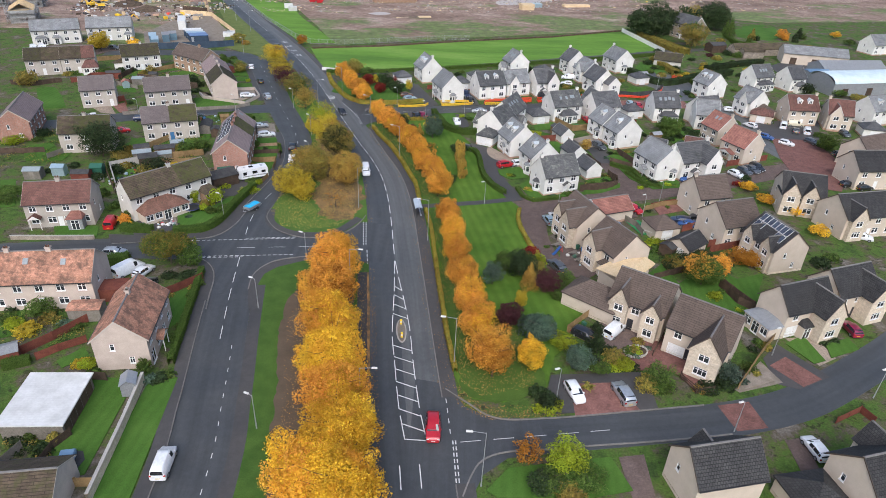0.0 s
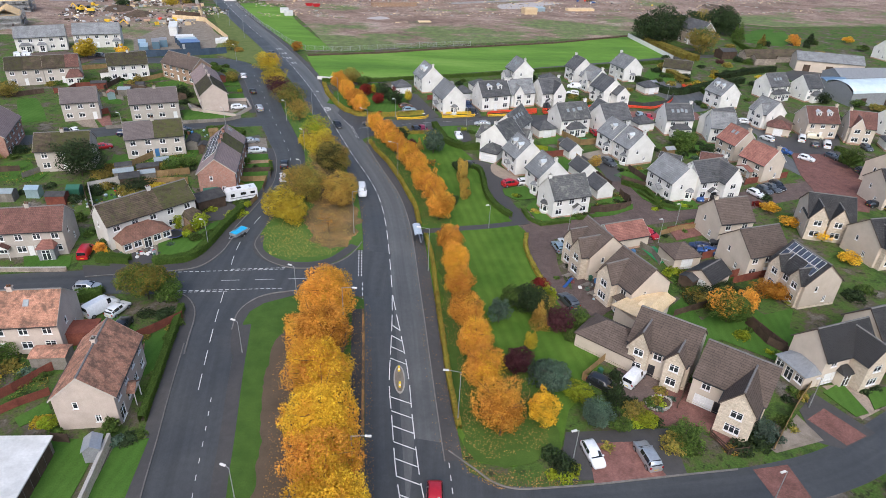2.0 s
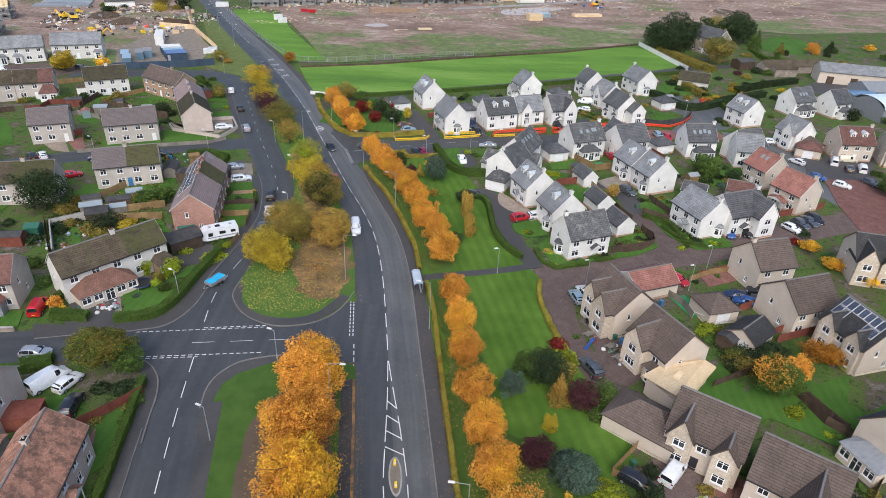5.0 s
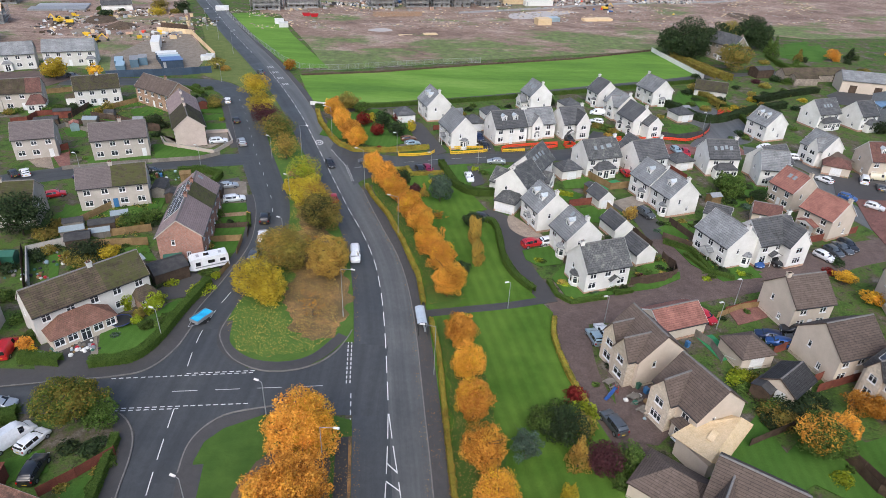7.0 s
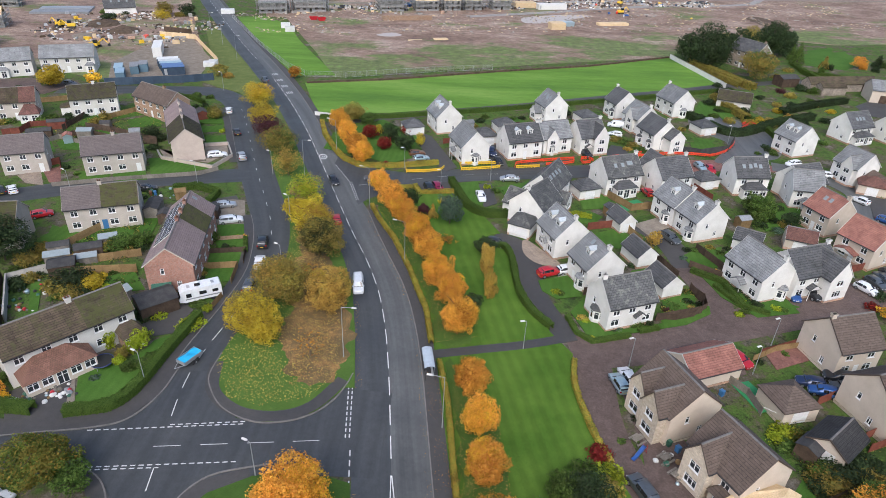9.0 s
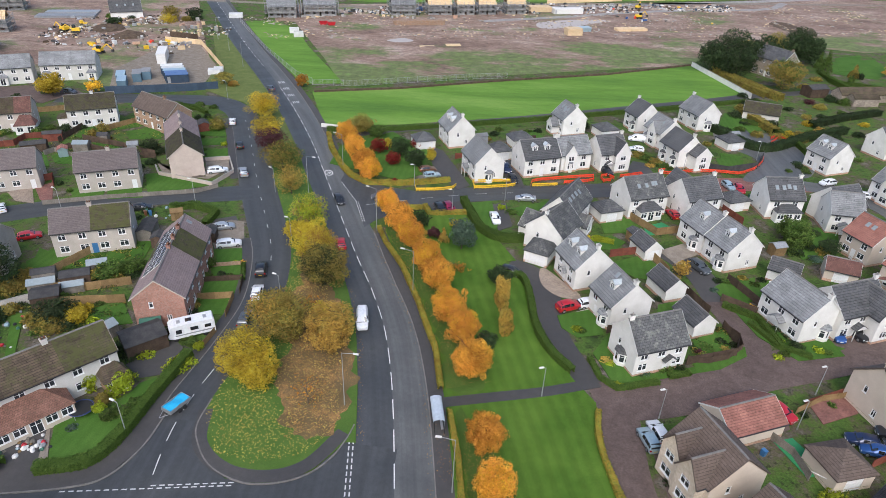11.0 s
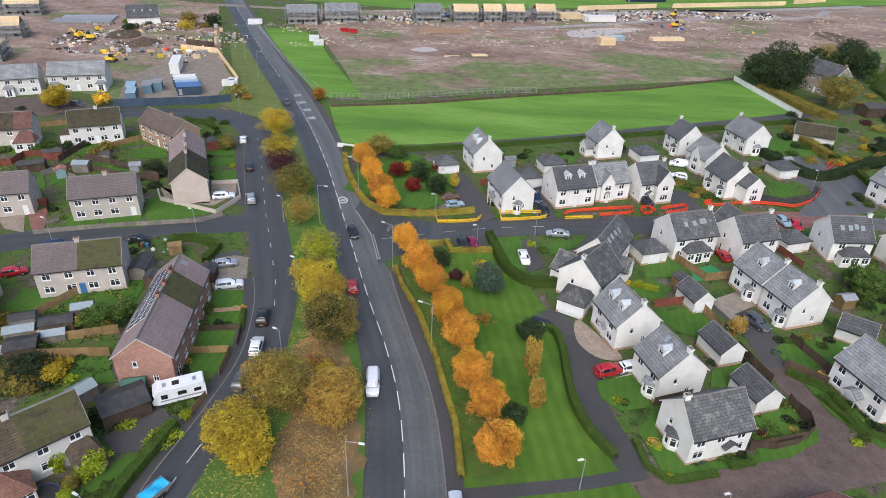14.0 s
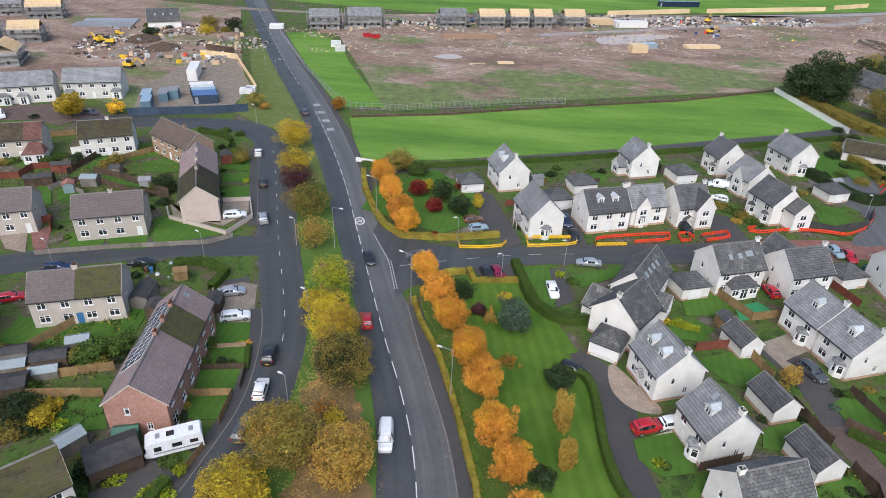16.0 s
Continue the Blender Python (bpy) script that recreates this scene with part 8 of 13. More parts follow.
house(32.0, 82.5, -33, 8.8, 8, 4.9, 8.2, "cream", wings=[("f", 1.9, 2.8, 0.7, 4.9, 7.3), ("f", 7.0, 2.6, 1.1, 4.9, 6.6)], doorcol="black", holes=openings(8.8, 8, 4.9, "l", 0.45), label="beige stone-fronted house with a gabled wing and a bay tower")
house(39.2, 75.3, -35, 9.0, 8, 4.9, 8.2, "cream", wings=[("f", 6.4, 4.2, 3.0, 4.9, 7.6)], doorcol="black", holes=openings(9.0, 8, 4.9, "l", 0.42)[3:] + [("f", 2.0, 0.02, 2.5, 2.1, "g"), ("f", 1.8, 3.2, 1.2, 1.2, "w")], label="beige stone-fronted house with a garage and a projecting gable")
house(56.2, 83.2, 21, 9.4, 5.8, 4.9, 8.1, "creamdark", wings=[("f", 6.8, 4.0, 2.7, 4.9, 7.6)], doorcol="black", leans=[("l", 3.2, 5.0, 2.8, 2.5, 3.0, LEAD, CREAM), ("f", 3.9, 1.8, 1.2, 2.4, 3.2, DARKTILE, CREAM)], holes=openings(9.4, 5.8, 4.9, "", 0.45)[3:] + [("f", 1.9, 0.02, 2.5, 2.1, "g"), ("f", 1.9, 3.2, 1.1, 1.1, "w")])
house(66.3, 88.6, 21, 8.6, 6.4, 4.9, 8.1, "creamdark", wings=[("f", 6.4, 4.0, 2.4, 4.9, 7.5)], doorcol="black")
house(31.9, 49.6, 13, 8.4, 5.9, 4.9, 7.8, "creamdark", holes=openings(8.4, 5.9, 4.9, "l")[6:], wings=[("b", 4.5, 2.6, 0.3, 4.9, 6.4)], label="beige rendered house with a mossy edged dark tiled roof")
house(50.6, 49.4, 16, 9.0, 6.8, 4.9, 8.0, "creamdark", holes=openings(9, 6.8, 4.9, "l"), wings=[("b", 2.5, 3.0, 1.5, 4.9, 7.0)], label="beige rendered house with a dark tiled roof and a plain gable")

# older houses west of the road
house(-43.5, 71.0, -81, 11.6, 7.0, 5, 8.0, "pink", stacks=(-0.15,), pots=1, porches=[("b", 4.5, 2.2, 1.0)], doorcol="red")
house(-61.3, 81.5, 9, 15.3, 7.6, 5, 8.2, "pink", stacks=(-0.62, 0.15), skylights=[(-0.25, 0.65, -1), (0.45, 0.6, -1)])
house(-72.7, 106.8, 13, 11.4, 7, 5, 7.8, "darkred", porches=[("f", 1.6, 2.0, 1.2)], leans=[("f", 8.6, 2.6, 1.9, 2.4, 3.2, REDTILE, LEAD)], stacks=(0.0,))
house(-56.4, 114.7, 48.5, 16.6, 6.0, 5, 7.8, "councilbrown", stacks=(0.16,), leans=[("f", 5.2, 8.8, 3.4, 2.3, 3.7, RUSTTILE, CREAM), ("f", 15.2, 3.0, 2.6, 2.3, 3.2, MOSSTILE, BROWNBRICK)], roof2=(0.62, 1.0, MOSSTHICK), label="long harled terrace with a mossy roof and a tiled front extension")
house(-50.2, 140.4, -79, 20.8, 7.4, 5.2, 8.2, "brick", stacks=(-0.5, -0.18, 0.1), pots=2, panels=[(-1, -7.9, 5.6, 0.1, 0.92, 12, 3)], roof2=(0.22, 0.5, MOSSTHICK), skylights=[(-0.85, 0.75, 1)], label="red brick terrace with a patchy tiled roof and solar panels")
house(-70.2, 152.3, 22, 12.7, 7, 5, 7.8, "council", stacks=(0.0,), roof2=(0.5, 1.0, MOSSTHICK), doorcol="blue", label="grey harled pair of houses, half the roof thick with moss")
house(-80.6, 176.8, 23, 12.0, 7, 5, 7.8, "council", stacks=(0.1,), door_at=0.9)
house(-99.3, 174.4, 23, 8.7, 7, 5, 7.8, "council", door_at=0.85)
house(-71.4, 193.3, -64, 23.6, 7, 5, 7.8, "pinkbrown", stacks=(-0.55, -0.1, 0.3), holes=openings(23.6, 7, 5, "l"), roof2=(0.52, 1.0, MOSSDARK), pots=1)
house(-85.4, 212.9, -31, 15.1, 7, 5, 7.8, "brownbrick", stacks=(0.3,))
house(-104.0, 212.5, 27, 11.6, 7, 5, 7.8, "oldslate", stacks=(0.1,), leans=[("l", 3.5, 3.0, 2.6, 2.4, 3.4, MOSSTILE, WHITE)])
house(-121.3, 206.0, 24, 9.8, 7, 5, 7.8, "councilmoss", roof2=(0.62, 1.0, DARKRED), leans=[("f", 8.2, 4.5, 3.4, 2.5, 4.2, DARKRED, WHITE)])
house(-130.4, 202.0, 24, 9.8, 7, 5, 7.8, "councilmoss", roof2=(0.0, 0.5, MOSSDARK), label="pale harled house with a mossy brown roof joined to its neighbour")
house(-149.0, 242.8, 27, 16.0, 8, 5, 8, "far", leans=[("f", 3.0, 3.6, 1.2, 2.4, 3.2, SLATE, WHITE), ("f", 8.0, 2.6, 1.2, 2.4, 3.2, SLATE, WHITE)])
house(-132.7, 251.4, 20, 15.7, 8, 5, 8, "far", leans=[("f", 1.6, 2.6, 1.2, 2.4, 3.2, SLATE, WHITE), ("f", 14.2, 2.6, 1.2, 2.4, 3.2, SLATE, WHITE)])
house(-107.0, 150.5, -71, 15.1, 7, 5, 7.8, "brick")
house(-86.0, 142.4, 15, 11.1, 7, 5, 7.8, "councilmoss", stacks=(0.0,), roof2=(0.3, 1.0, MOSSTHICK))

# field and building land
setting("field", patch([(-54.9, 250.0), (-29.0, 258.4), (6.9, 275.6), (43.7, 290.9), (79.1, 311.0), (88.2, 270.7), (66.3, 260.9), (20.8, 241.7), (-24.2, 224.8), (-43.7, 220.3), (-48.5, 232.0)], 0.03), FIELD, "bright green mown field behind the hedge", "field")
setting("green_bank", patch([(-109.6, 347.4), (-97.2, 351.4), (-83.1, 337.1), (-70.9, 308.3), (-47.1, 260.8), (-60.1, 257.5), (-75.6, 284.1)], 0.04), FIELD, "green sown bank beside the road", "verge")
setting("building_land", patch([(-97, 352), (-88, 352), (-60, 290), (-47, 258), (0, 279), (79, 311), (91, 329), (106, 346), (131, 357), (165, 351), (300, 385), (420, 380), (520, 420), (500, 500), (230, 512), (120, 462), (0, 425), (-60, 407), (-110, 388)], 0.02), SOIL, "stripped muddy building land with tracks", "ground")
setting("building_land_west", patch([(-95, 272), (-104, 290), (-122, 330), (-150, 395), (-210, 400), (-330, 330), (-300, 240), (-170, 262), (-118, 242), (-92, 249)], 0.02), SOIL, "muddy site with stored materials", "ground")
setting("far_field", patch([(-700, 420), (-158, 423), (-60, 412), (120, 470), (230, 516), (500, 505), (560, 420), (520, 330), (900, 300), (2000, 900), (1500, 3500), (-1500, 3500)], 0.016), FIELD, "far green fields", "field")
setting("site_road", ribbon(curve([(-150, 392), (-60, 398), (20, 428), (90, 452), (190, 478), (330, 512)], 4), 2.6, -2.6, 0.05), GRAVEL, "pale gravel site road", "road")
setting("compound_yard", patch([(-93, 271), (-90, 249), (-116, 242), (-125, 262), (-124, 285), (-113, 303)], 0.05), GRAVEL, "gravelled builders' compound", "ground")

# the row of big autumn trees on the verge
tree(-18.0, 88.3, 9.5, 4.3, ORANGE, "large autumn maple with dense orange leaves on the verge", "maple", 0, leaves=14500, size=0.22, clear=0.14, group="avenue trees", second=AMBER)
tree(-17.2, 80.0, 9.6, 4.6, ORANGE, "large autumn maple with dense orange leaves on the verge", "maple", 1, leaves=14500, size=0.22, clear=0.14, group="avenue trees", second=RUST)
tree(-15.4, 71.6, 10, 4.5, AMBER, "large autumn maple with dense golden leaves on the verge", "maple", 2, leaves=14500, size=0.22, clear=0.14, group="avenue trees", second=ORANGE)
tree(-13.9, 63.6, 9.8, 4.6, AMBER, "large autumn maple with dense golden leaves on the verge", "maple", 3, leaves=14500, size=0.22, clear=0.14, group="avenue trees", second=GOLD)
tree(-12.6, 57.0, 9.6, 4.3, ORANGE, "large autumn maple with dense orange leaves on the verge", "maple", 4, leaves=14500, size=0.22, clear=0.14, group="avenue trees", second=AMBER)
tree(-10.9, 51.2, 10, 4.5, AMBER, "large autumn maple with dense golden leaves on the verge", "maple", 5, leaves=14500, size=0.22, clear=0.14, group="avenue trees", second=GOLD)
tree(-13.4, 45.6, 9.6, 4.7, AMBER, "large autumn maple with dense golden leaves on the verge", "maple", 1, leaves=14500, size=0.22, clear=0.14, group="avenue trees", second=ORANGE)
tree(-8.9, 43.2, 10, 4.8, AMBER, "large autumn maple with dense golden leaves on the verge", "maple", 2, leaves=14500, size=0.22, clear=0.14, group="avenue trees", second=GOLD)

# the orange trees by the park hedge
for x, y, h, r, seed in (
    (7.0, 68.6, 7.1, 3.8, 0), (5.3, 75.4, 6.9, 3.1, 1), (4.7, 81.6, 6.7, 3.0, 2), (3.6, 88.2, 6.7, 2.9, 3), (2.3, 96.3, 6.5, 2.8, 4), (1.6, 103.6, 6.3, 2.5, 5), (0.7, 110.9, 6.0, 2.5, 0), (-1.7, 123.5, 6.9, 3.0, 3), (-2.9, 130.6, 6.6, 2.7, 1), (-5.1, 136.3, 6.5, 2.9, 2), (-7.3, 144.4, 6.7, 3.0, 3), (-10.0, 150.4, 6.5, 3.0, 4), (-13.4, 157.5, 6.3, 2.8, 5), (-16.3, 163.8, 6.5, 2.9, 0), (-19.6, 170.6, 6.0, 2.6, 1), (-26.3, 186.3, 6.0, 2.8, 2), (-28.5, 191.0, 6.3, 2.9, 3), (-31.8, 199.0, 6.3, 2.9, 4), (-35.2, 207.0, 6.3, 2.8, 5)):
    tree(x, y, h, r * 0.94, ORANGE, "small orange autumn maple by the hedge", "round", seed, leaves=6800, size=0.19, clear=0.1, group="orange trees by the park", second=AMBER if seed % 3 else RUST)
tree(7.6, 67.0, 6.4, 3.2, RUST, "half-bare rust coloured maple by the hedge", "thin", 3, leaves=900, size=0.26, clear=0.2)

# trees on the long island
for x, y, h, r, mat, text, kind, seed, leaves, extra in (
    (-29.6, 129.4, 7.8, 4.5, OLIVE, "round olive and brown turning tree", "round", 5, 11500, OCHRE), (-22.0, 128.0, 7.6, 4.1, OCHRE, "round ochre turning tree", "round", 4, 9500, None),
    (-32.4, 121.9, 6.2, 4.2, YELLOW, "broad yellow autumn tree", "round", 2, 9000, OLIVE), (-30.0, 119.3, 5.0, 3.0, YELLOW, "low golden autumn tree", "round", 3, 5200, None),
    (-26.7, 144.0, 8.2, 4.5, OLIVE, "dark olive tree", "round", 2, 10500, DARKGREEN), (-30.4, 151.9, 7.4, 4.0, YELLOW, "ochre and yellow turning tree", "round", 0, 8000, OCHRE),
    (-34.0, 163.0, 7.2, 4.3, LIME, "pale yellow-green tree losing its leaves", "round", 4, 2600, YELLOW), (-34.7, 158.5, 4.6, 2.9, YELLOW, "low bright yellow tree", "bush", 3, 4200, None),
    (-41.6, 177.4, 6.6, 3.5, OCHRE, "thin brown half-bare tree", "round", 5, 2000, OLIVE), (-46.8, 189.4, 7.0, 4.7, OLIVE, "green and olive tree", "round", 4, 5600, GREENLEAF),
    (-52.6, 199.9, 6.2, 4.4, PURPLE, "dark purple-leaved tree", "round", 4, 4600, None), (-56.0, 209.0, 6.4, 4.1, YELLOW, "ochre turning tree", "round", 2, 4600, OLIVE),
    (-61.8, 223.5, 7.2, 4.7, YELLOW, "golden autumn tree", "round", 1, 5400, AMBER), (-22.6, 116.4, 4.6, 2.6, RUST, "small bare tree with few brown leaves", "thin", 4, 150, None),
    (-27.6, 137.0, 2.6, 1.8, RUST, "leafless brown shrub", "thin", 4, 200, None), (-25.6, 136.2, 2.2, 1.5, YELLOW, "small yellow shrub", "bush", 3, 720, None)):
    tree(x, y, h, r, mat, text + " on the grass island", kind, seed, leaves=leaves, size=0.21, clear=0.1, group="island trees", second=extra)

# park and garden trees
tree(13.1, 69.7, 5.2, 2.24, AMBER, "weeping golden tree by the pavement", "round", 2, leaves=2750, size=0.28, clear=0.05)
tree(10.6, 79.1, 4.0, 2.24, PURPLE, "dark purple-leaved plum tree", "round", 1, leaves=2250, size=0.28, clear=0.1)
tree(15.1, 75.9, 4.0, 2.69, BLUEGREEN, "grey-green willow-leaved tree in a garden", "round", 3, leaves=2750, size=0.28, clear=0.08)
tree(12.9, 84.1, 3.2, 1.12, YELLOW, "small yellow conifer in a garden", "tall", 2, leaves=750, size=0.23, clear=0.05)
tree(14.8, 89.4, 5.4, 1.68, OCHRE, "tall yellow-green larch in a garden", "cone", 4, leaves=1500, size=0.25, clear=0.06)
tree(8.6, 90.3, 4.6, 2.46, BLUEGREEN, "thin grey-green willow in a garden", "thin", 2, leaves=1625, size=0.23, clear=0.15)
tree(13.5, 93.5, 5.0, 2.91, DARKGREEN, "dark green shrub tree", "round", 5, leaves=2750, size=0.28, clear=0.05)
tree(11.1, 94.8, 4.0, 2.24, GREENLEAF, "green shrub tree in a garden", "round", 1, leaves=1875, size=0.28, clear=0.05)
tree(17.7, 89.1, 4.2, 2.35, PURPLE, "dark red-leaved shrub tree", "round", 4, leaves=2250, size=0.28, clear=0.05)
tree(21.2, 89.7, 3.6, 2.13, GREENLEAF, "light green shrub in a garden", "round", 2, leaves=1750, size=0.25, clear=0.05)
tree(20.1, 70.0, 3.6, 2.24, BLUEGREEN, "blue-grey spruce in the shrub bed", "round", 4, leaves=3000, size=0.23, clear=0.03)
tree(23.4, 73.3, 4.6, 1.34, DARKGREEN, "narrow dark green conifer", "cone", 3, leaves=1500, size=0.23, clear=0.03)
tree(18.5, 74.2, 2.8, 2.13, LIME, "yellow-green shrub in a garden", "bush", 3, leaves=1375, size=0.23, clear=0.03)
tree(25.3, 71.5, 2.6, 1.79, OLIVE, "olive shrub in a garden", "bush", 1, leaves=1125, size=0.23, clear=0.03)
tree(22.9, 69.2, 2.0, 1.68, GREENLEAF, "green shrub in a garden", "bush", 2, leaves=1000, size=0.23, clear=0.03)
tree(26.7, 70.1, 2.0, 1.68, LIME, "bright lime-green shrub in a garden", "bush", 5, leaves=1250, size=0.23, clear=0.03)
tree(30.6, 67.2, 3.6, 2.6, GREENLEAF, "wispy grey-green shrub in a garden", "thin", 5, leaves=1300, size=0.23, clear=0.05)
tree(41.0, 68.7, 3.2, 1.79, BLUEGREEN, "blue-green juniper by the house", "round", 2, leaves=1875, size=0.21, clear=0.03)
tree(45.3, 93.2, 6.2, 3.3, GREENLEAF, "green tree turning orange", "round", 3, leaves=4000, size=0.30, clear=0.12, second=ORANGE)
tree(48.8, 95.3, 5.0, 2.02, ORANGE, "orange garden tree in a garden", "round", 5, leaves=2000, size=0.30, clear=0.12)
tree(56.8, 100.5, 3.0, 2.24, RUST, "rust-red garden shrub tree", "round", 2, leaves=1625, size=0.28, clear=0.08)
tree(-47.1, 92.4, 7.0, 4.2, TURNING, "broad green tree turning orange at the corner", "spread", 2, leaves=5250, size=0.32, clear=0.14)
tree(-43.6, 92.2, 4.2, 2.58, GREENLEAF, "green shrub under the corner tree", "round", 4, leaves=1750, size=0.30, clear=0.05)
tree(-80.4, 136.6, 9.0, 5.49, DARKGREEN, "large dark evergreen in a back garden", "round", 2, leaves=5250, size=0.32, clear=0.05)
tree(15.8, 51.8, 4.2, 2.69, LIME, "yellow-green garden tree in a garden", "round", 3, leaves=2250, size=0.25, clear=0.1)
tree(11.2, 52.6, 3.6, 2.13, RUST, "half-bare brown tree in a garden", "thin", 1, leaves=625, size=0.25, clear=0.1)
tree(13.8, 49.0, 2.8, 2.24, GREENLEAF, "green garden shrub in a garden", "bush", 2, leaves=1125, size=0.25, clear=0.03)
tree(17.5, 49.6, 2.8, 2.69, GREENLEAF, "green garden shrub in a garden", "bush", 4, leaves=1375, size=0.25, clear=0.03)
tree(12.5, 48.5, 2.6, 2.02, DARKGREEN, "dark green garden shrub", "bush", 5, leaves=1125, size=0.25, clear=0.03)
tree(15.5, 47.3, 2.2, 2.02, OLIVE, "olive garden shrub in a garden", "bush", 1, leaves=1000, size=0.25, clear=0.03)
tree(-4.2, 158.9, 6.8, 2.8, BLUEGREEN, "dark grey-green pine on the park lawn", "round", 2, leaves=3750, size=0.25, clear=0.08)
tree(-9.6, 162.5, 2.6, 1.46, PURPLE, "purple park shrub in a garden", "bush", 2, leaves=875, size=0.23, clear=0.03)
tree(-7.7, 161.0, 3.4, 1.12, OCHRE, "narrow ochre conifer in a garden", "cone", 1, leaves=875, size=0.23, clear=0.03)
tree(-12.6, 166.6, 3.6, 2.13, DARKGREEN, "dark green shrub by the hedge", "round", 1, leaves=1500, size=0.25, clear=0.03)
tree(-5.8, 167.2, 2.2, 1.34, YELLOW, "yellow-tipped shrub in a garden", "bush", 2, leaves=625, size=0.23, clear=0.03)
tree(2.8, 147.8, 3.6, 2.24, DARKGREEN, "dark spreading pine beside the drive", "spread", 3, leaves=2375, size=0.23, clear=0.1)
tree(2.9, 139.7, 6.7, 1.6, OCHRE, "narrow ochre columnar tree turning orange", "tall", 2, leaves=3200, size=0.23, clear=0.02)
tree(3.5, 134.0, 5.2, 1.4, OCHRE, "small ochre columnar tree turning orange", "tall", 4, leaves=2400, size=0.23, clear=0.02)
tree(0.8, 131.3, 2.4, 1.79, DARKGREEN, "dark shrub in the park", "bush", 4, leaves=1000, size=0.23, clear=0.03)
tree(-4.3, 151.2, 1.8, 1.79, RUST, "thin bare shrub on the lawn", "thin", 3, leaves=325, size=0.18, clear=0.03)
tree(-26.7, 203.1, 4.0, 2.24, CRIMSON, "crimson maple in the corner garden", "round", 1, leaves=2125, size=0.25, clear=0.08)
tree(-22.1, 196.4, 3.4, 2.02, CRIMSON, "dark crimson maple in the corner garden", "round", 4, leaves=1875, size=0.25, clear=0.08)
tree(-24.9, 206.2, 3.2, 1.34, YELLOW, "yellow-green garden tree in a garden", "round", 2, leaves=875, size=0.23, clear=0.08)
tree(-21.0, 202.0, 5.0, 2.58, DARKGREEN, "dark green conifer in the corner garden", "round", 5, leaves=2500, size=0.25, clear=0.05)
tree(-16.7, 196.8, 4.4, 2.58, DARKGREEN, "dark green conifer in the corner garden", "round", 3, leaves=2500, size=0.25, clear=0.05)
tree(-13.2, 199.6, 3.8, 1.23, YELLOW, "small yellow autumn tree", "round", 1, leaves=875, size=0.23, clear=0.1)
tree(-17.7, 207.8, 2.8, 1.79, CRIMSON, "red shrub by the garage", "round", 2, leaves=875, size=0.23, clear=0.1)
tree(-20.4, 185.8, 1.6, 1.01, CRIMSON, "small red shrub by the hedge", "bush", 2, leaves=437, size=0.21, clear=0.03)
tree(-33.1, 216.7, 5.0, 3.81, OLIVE, "broad olive-green tree by the field", "round", 2, leaves=3250, size=0.28, clear=0.03)
tree(-28.6, 214.0, 3.6, 2.69, GREENLEAF, "green shrub by the lane", "round", 3, leaves=1625, size=0.28, clear=0.03)
tree(-59.3, 254.1, 4.4, 2.24, RUST, "orange shrub at the roadside", "round", 3, leaves=1250, size=0.30, clear=0.1)
tree(35.3, 154.0, 3.6, 1.68, OCHRE, "small ochre tree by the drive", "round", 2, leaves=1250, size=0.23, clear=0.15)
tree(60.9, 171.9, 4.6, 2.91, GREENLEAF, "round bright green garden tree", "round", 2, leaves=2500, size=0.28, clear=0.05)
tree(66.5, 166.3, 3.4, 2.13, DARKGREEN, "dark green garden shrub", "round", 3, leaves=1250, size=0.28, clear=0.05)
tree(101.5, 162.0, 5.4, 3.14, GREENLEAF, "green tree in the car court", "round", 1, leaves=2500, size=0.30, clear=0.08)
tree(69.6, 134.3, 2.8, 2.02, AMBER, "amber shrub by the road", "bush", 1, leaves=1000, size=0.25, clear=0.05)
tree(71.2, 128.0, 2.6, 2.24, AMBER, "amber shrub by the road", "bush", 3, leaves=1000, size=0.25, clear=0.05)
tree(74.8, 122.9, 2.6, 2.24, AMBER, "amber shrub by the road", "bush", 5, leaves=1000, size=0.25, clear=0.05)
tree(76.1, 113.9, 2.6, 2.46, AMBER, "amber shrub by the road", "bush", 2, leaves=1000, size=0.25, clear=0.05)
tree(55.0, 101.4, 3.2, 2.46, RUST, "rust-red garden shrub in a garden", "round", 2, leaves=1250, size=0.25, clear=0.05)

# tall trees by the old stone house
tree(85.0, 302.7, 11, 6.16, DARKGREEN, "tall dark evergreen by the old stone house", "round", 2, leaves=3250, size=0.53, clear=0.06, group="evergreens by the stone house")
tree(87.2, 307.0, 13, 7.28, DARKGREEN, "tall dark evergreen by the old stone house", "round", 2, leaves=3250, size=0.53, clear=0.06, group="evergreens by the stone house")
tree(96.5, 313.8, 14, 7.28, DARKGREEN, "tall dark evergreen by the old stone house", "round", 1, leaves=3250, size=0.53, clear=0.06, group="evergreens by the stone house")
tree(98.8, 307.8, 12, 6.16, DARKGREEN, "tall dark evergreen by the old stone house", "round", 3, leaves=3250, size=0.53, clear=0.06, group="evergreens by the stone house")
tree(90.4, 294.6, 11, 6.16, DARKGREEN, "tall dark evergreen by the old stone house", "round", 1, leaves=3250, size=0.53, clear=0.06, group="evergreens by the stone house")
tree(111.3, 321.8, 11, 5.6, DARKGREEN, "tall dark evergreen by the old stone house", "round", 2, leaves=3250, size=0.53, clear=0.06, group="evergreens by the stone house")
tree(124.3, 325.3, 12, 6.16, DARKGREEN, "tall dark evergreen by the old stone house", "round", 3, leaves=3250, size=0.53, clear=0.06, group="evergreens by the stone house")
tree(128.9, 323.3, 11, 5.6, DARKGREEN, "tall dark evergreen by the old stone house", "round", 4, leaves=3250, size=0.53, clear=0.06, group="evergreens by the stone house")
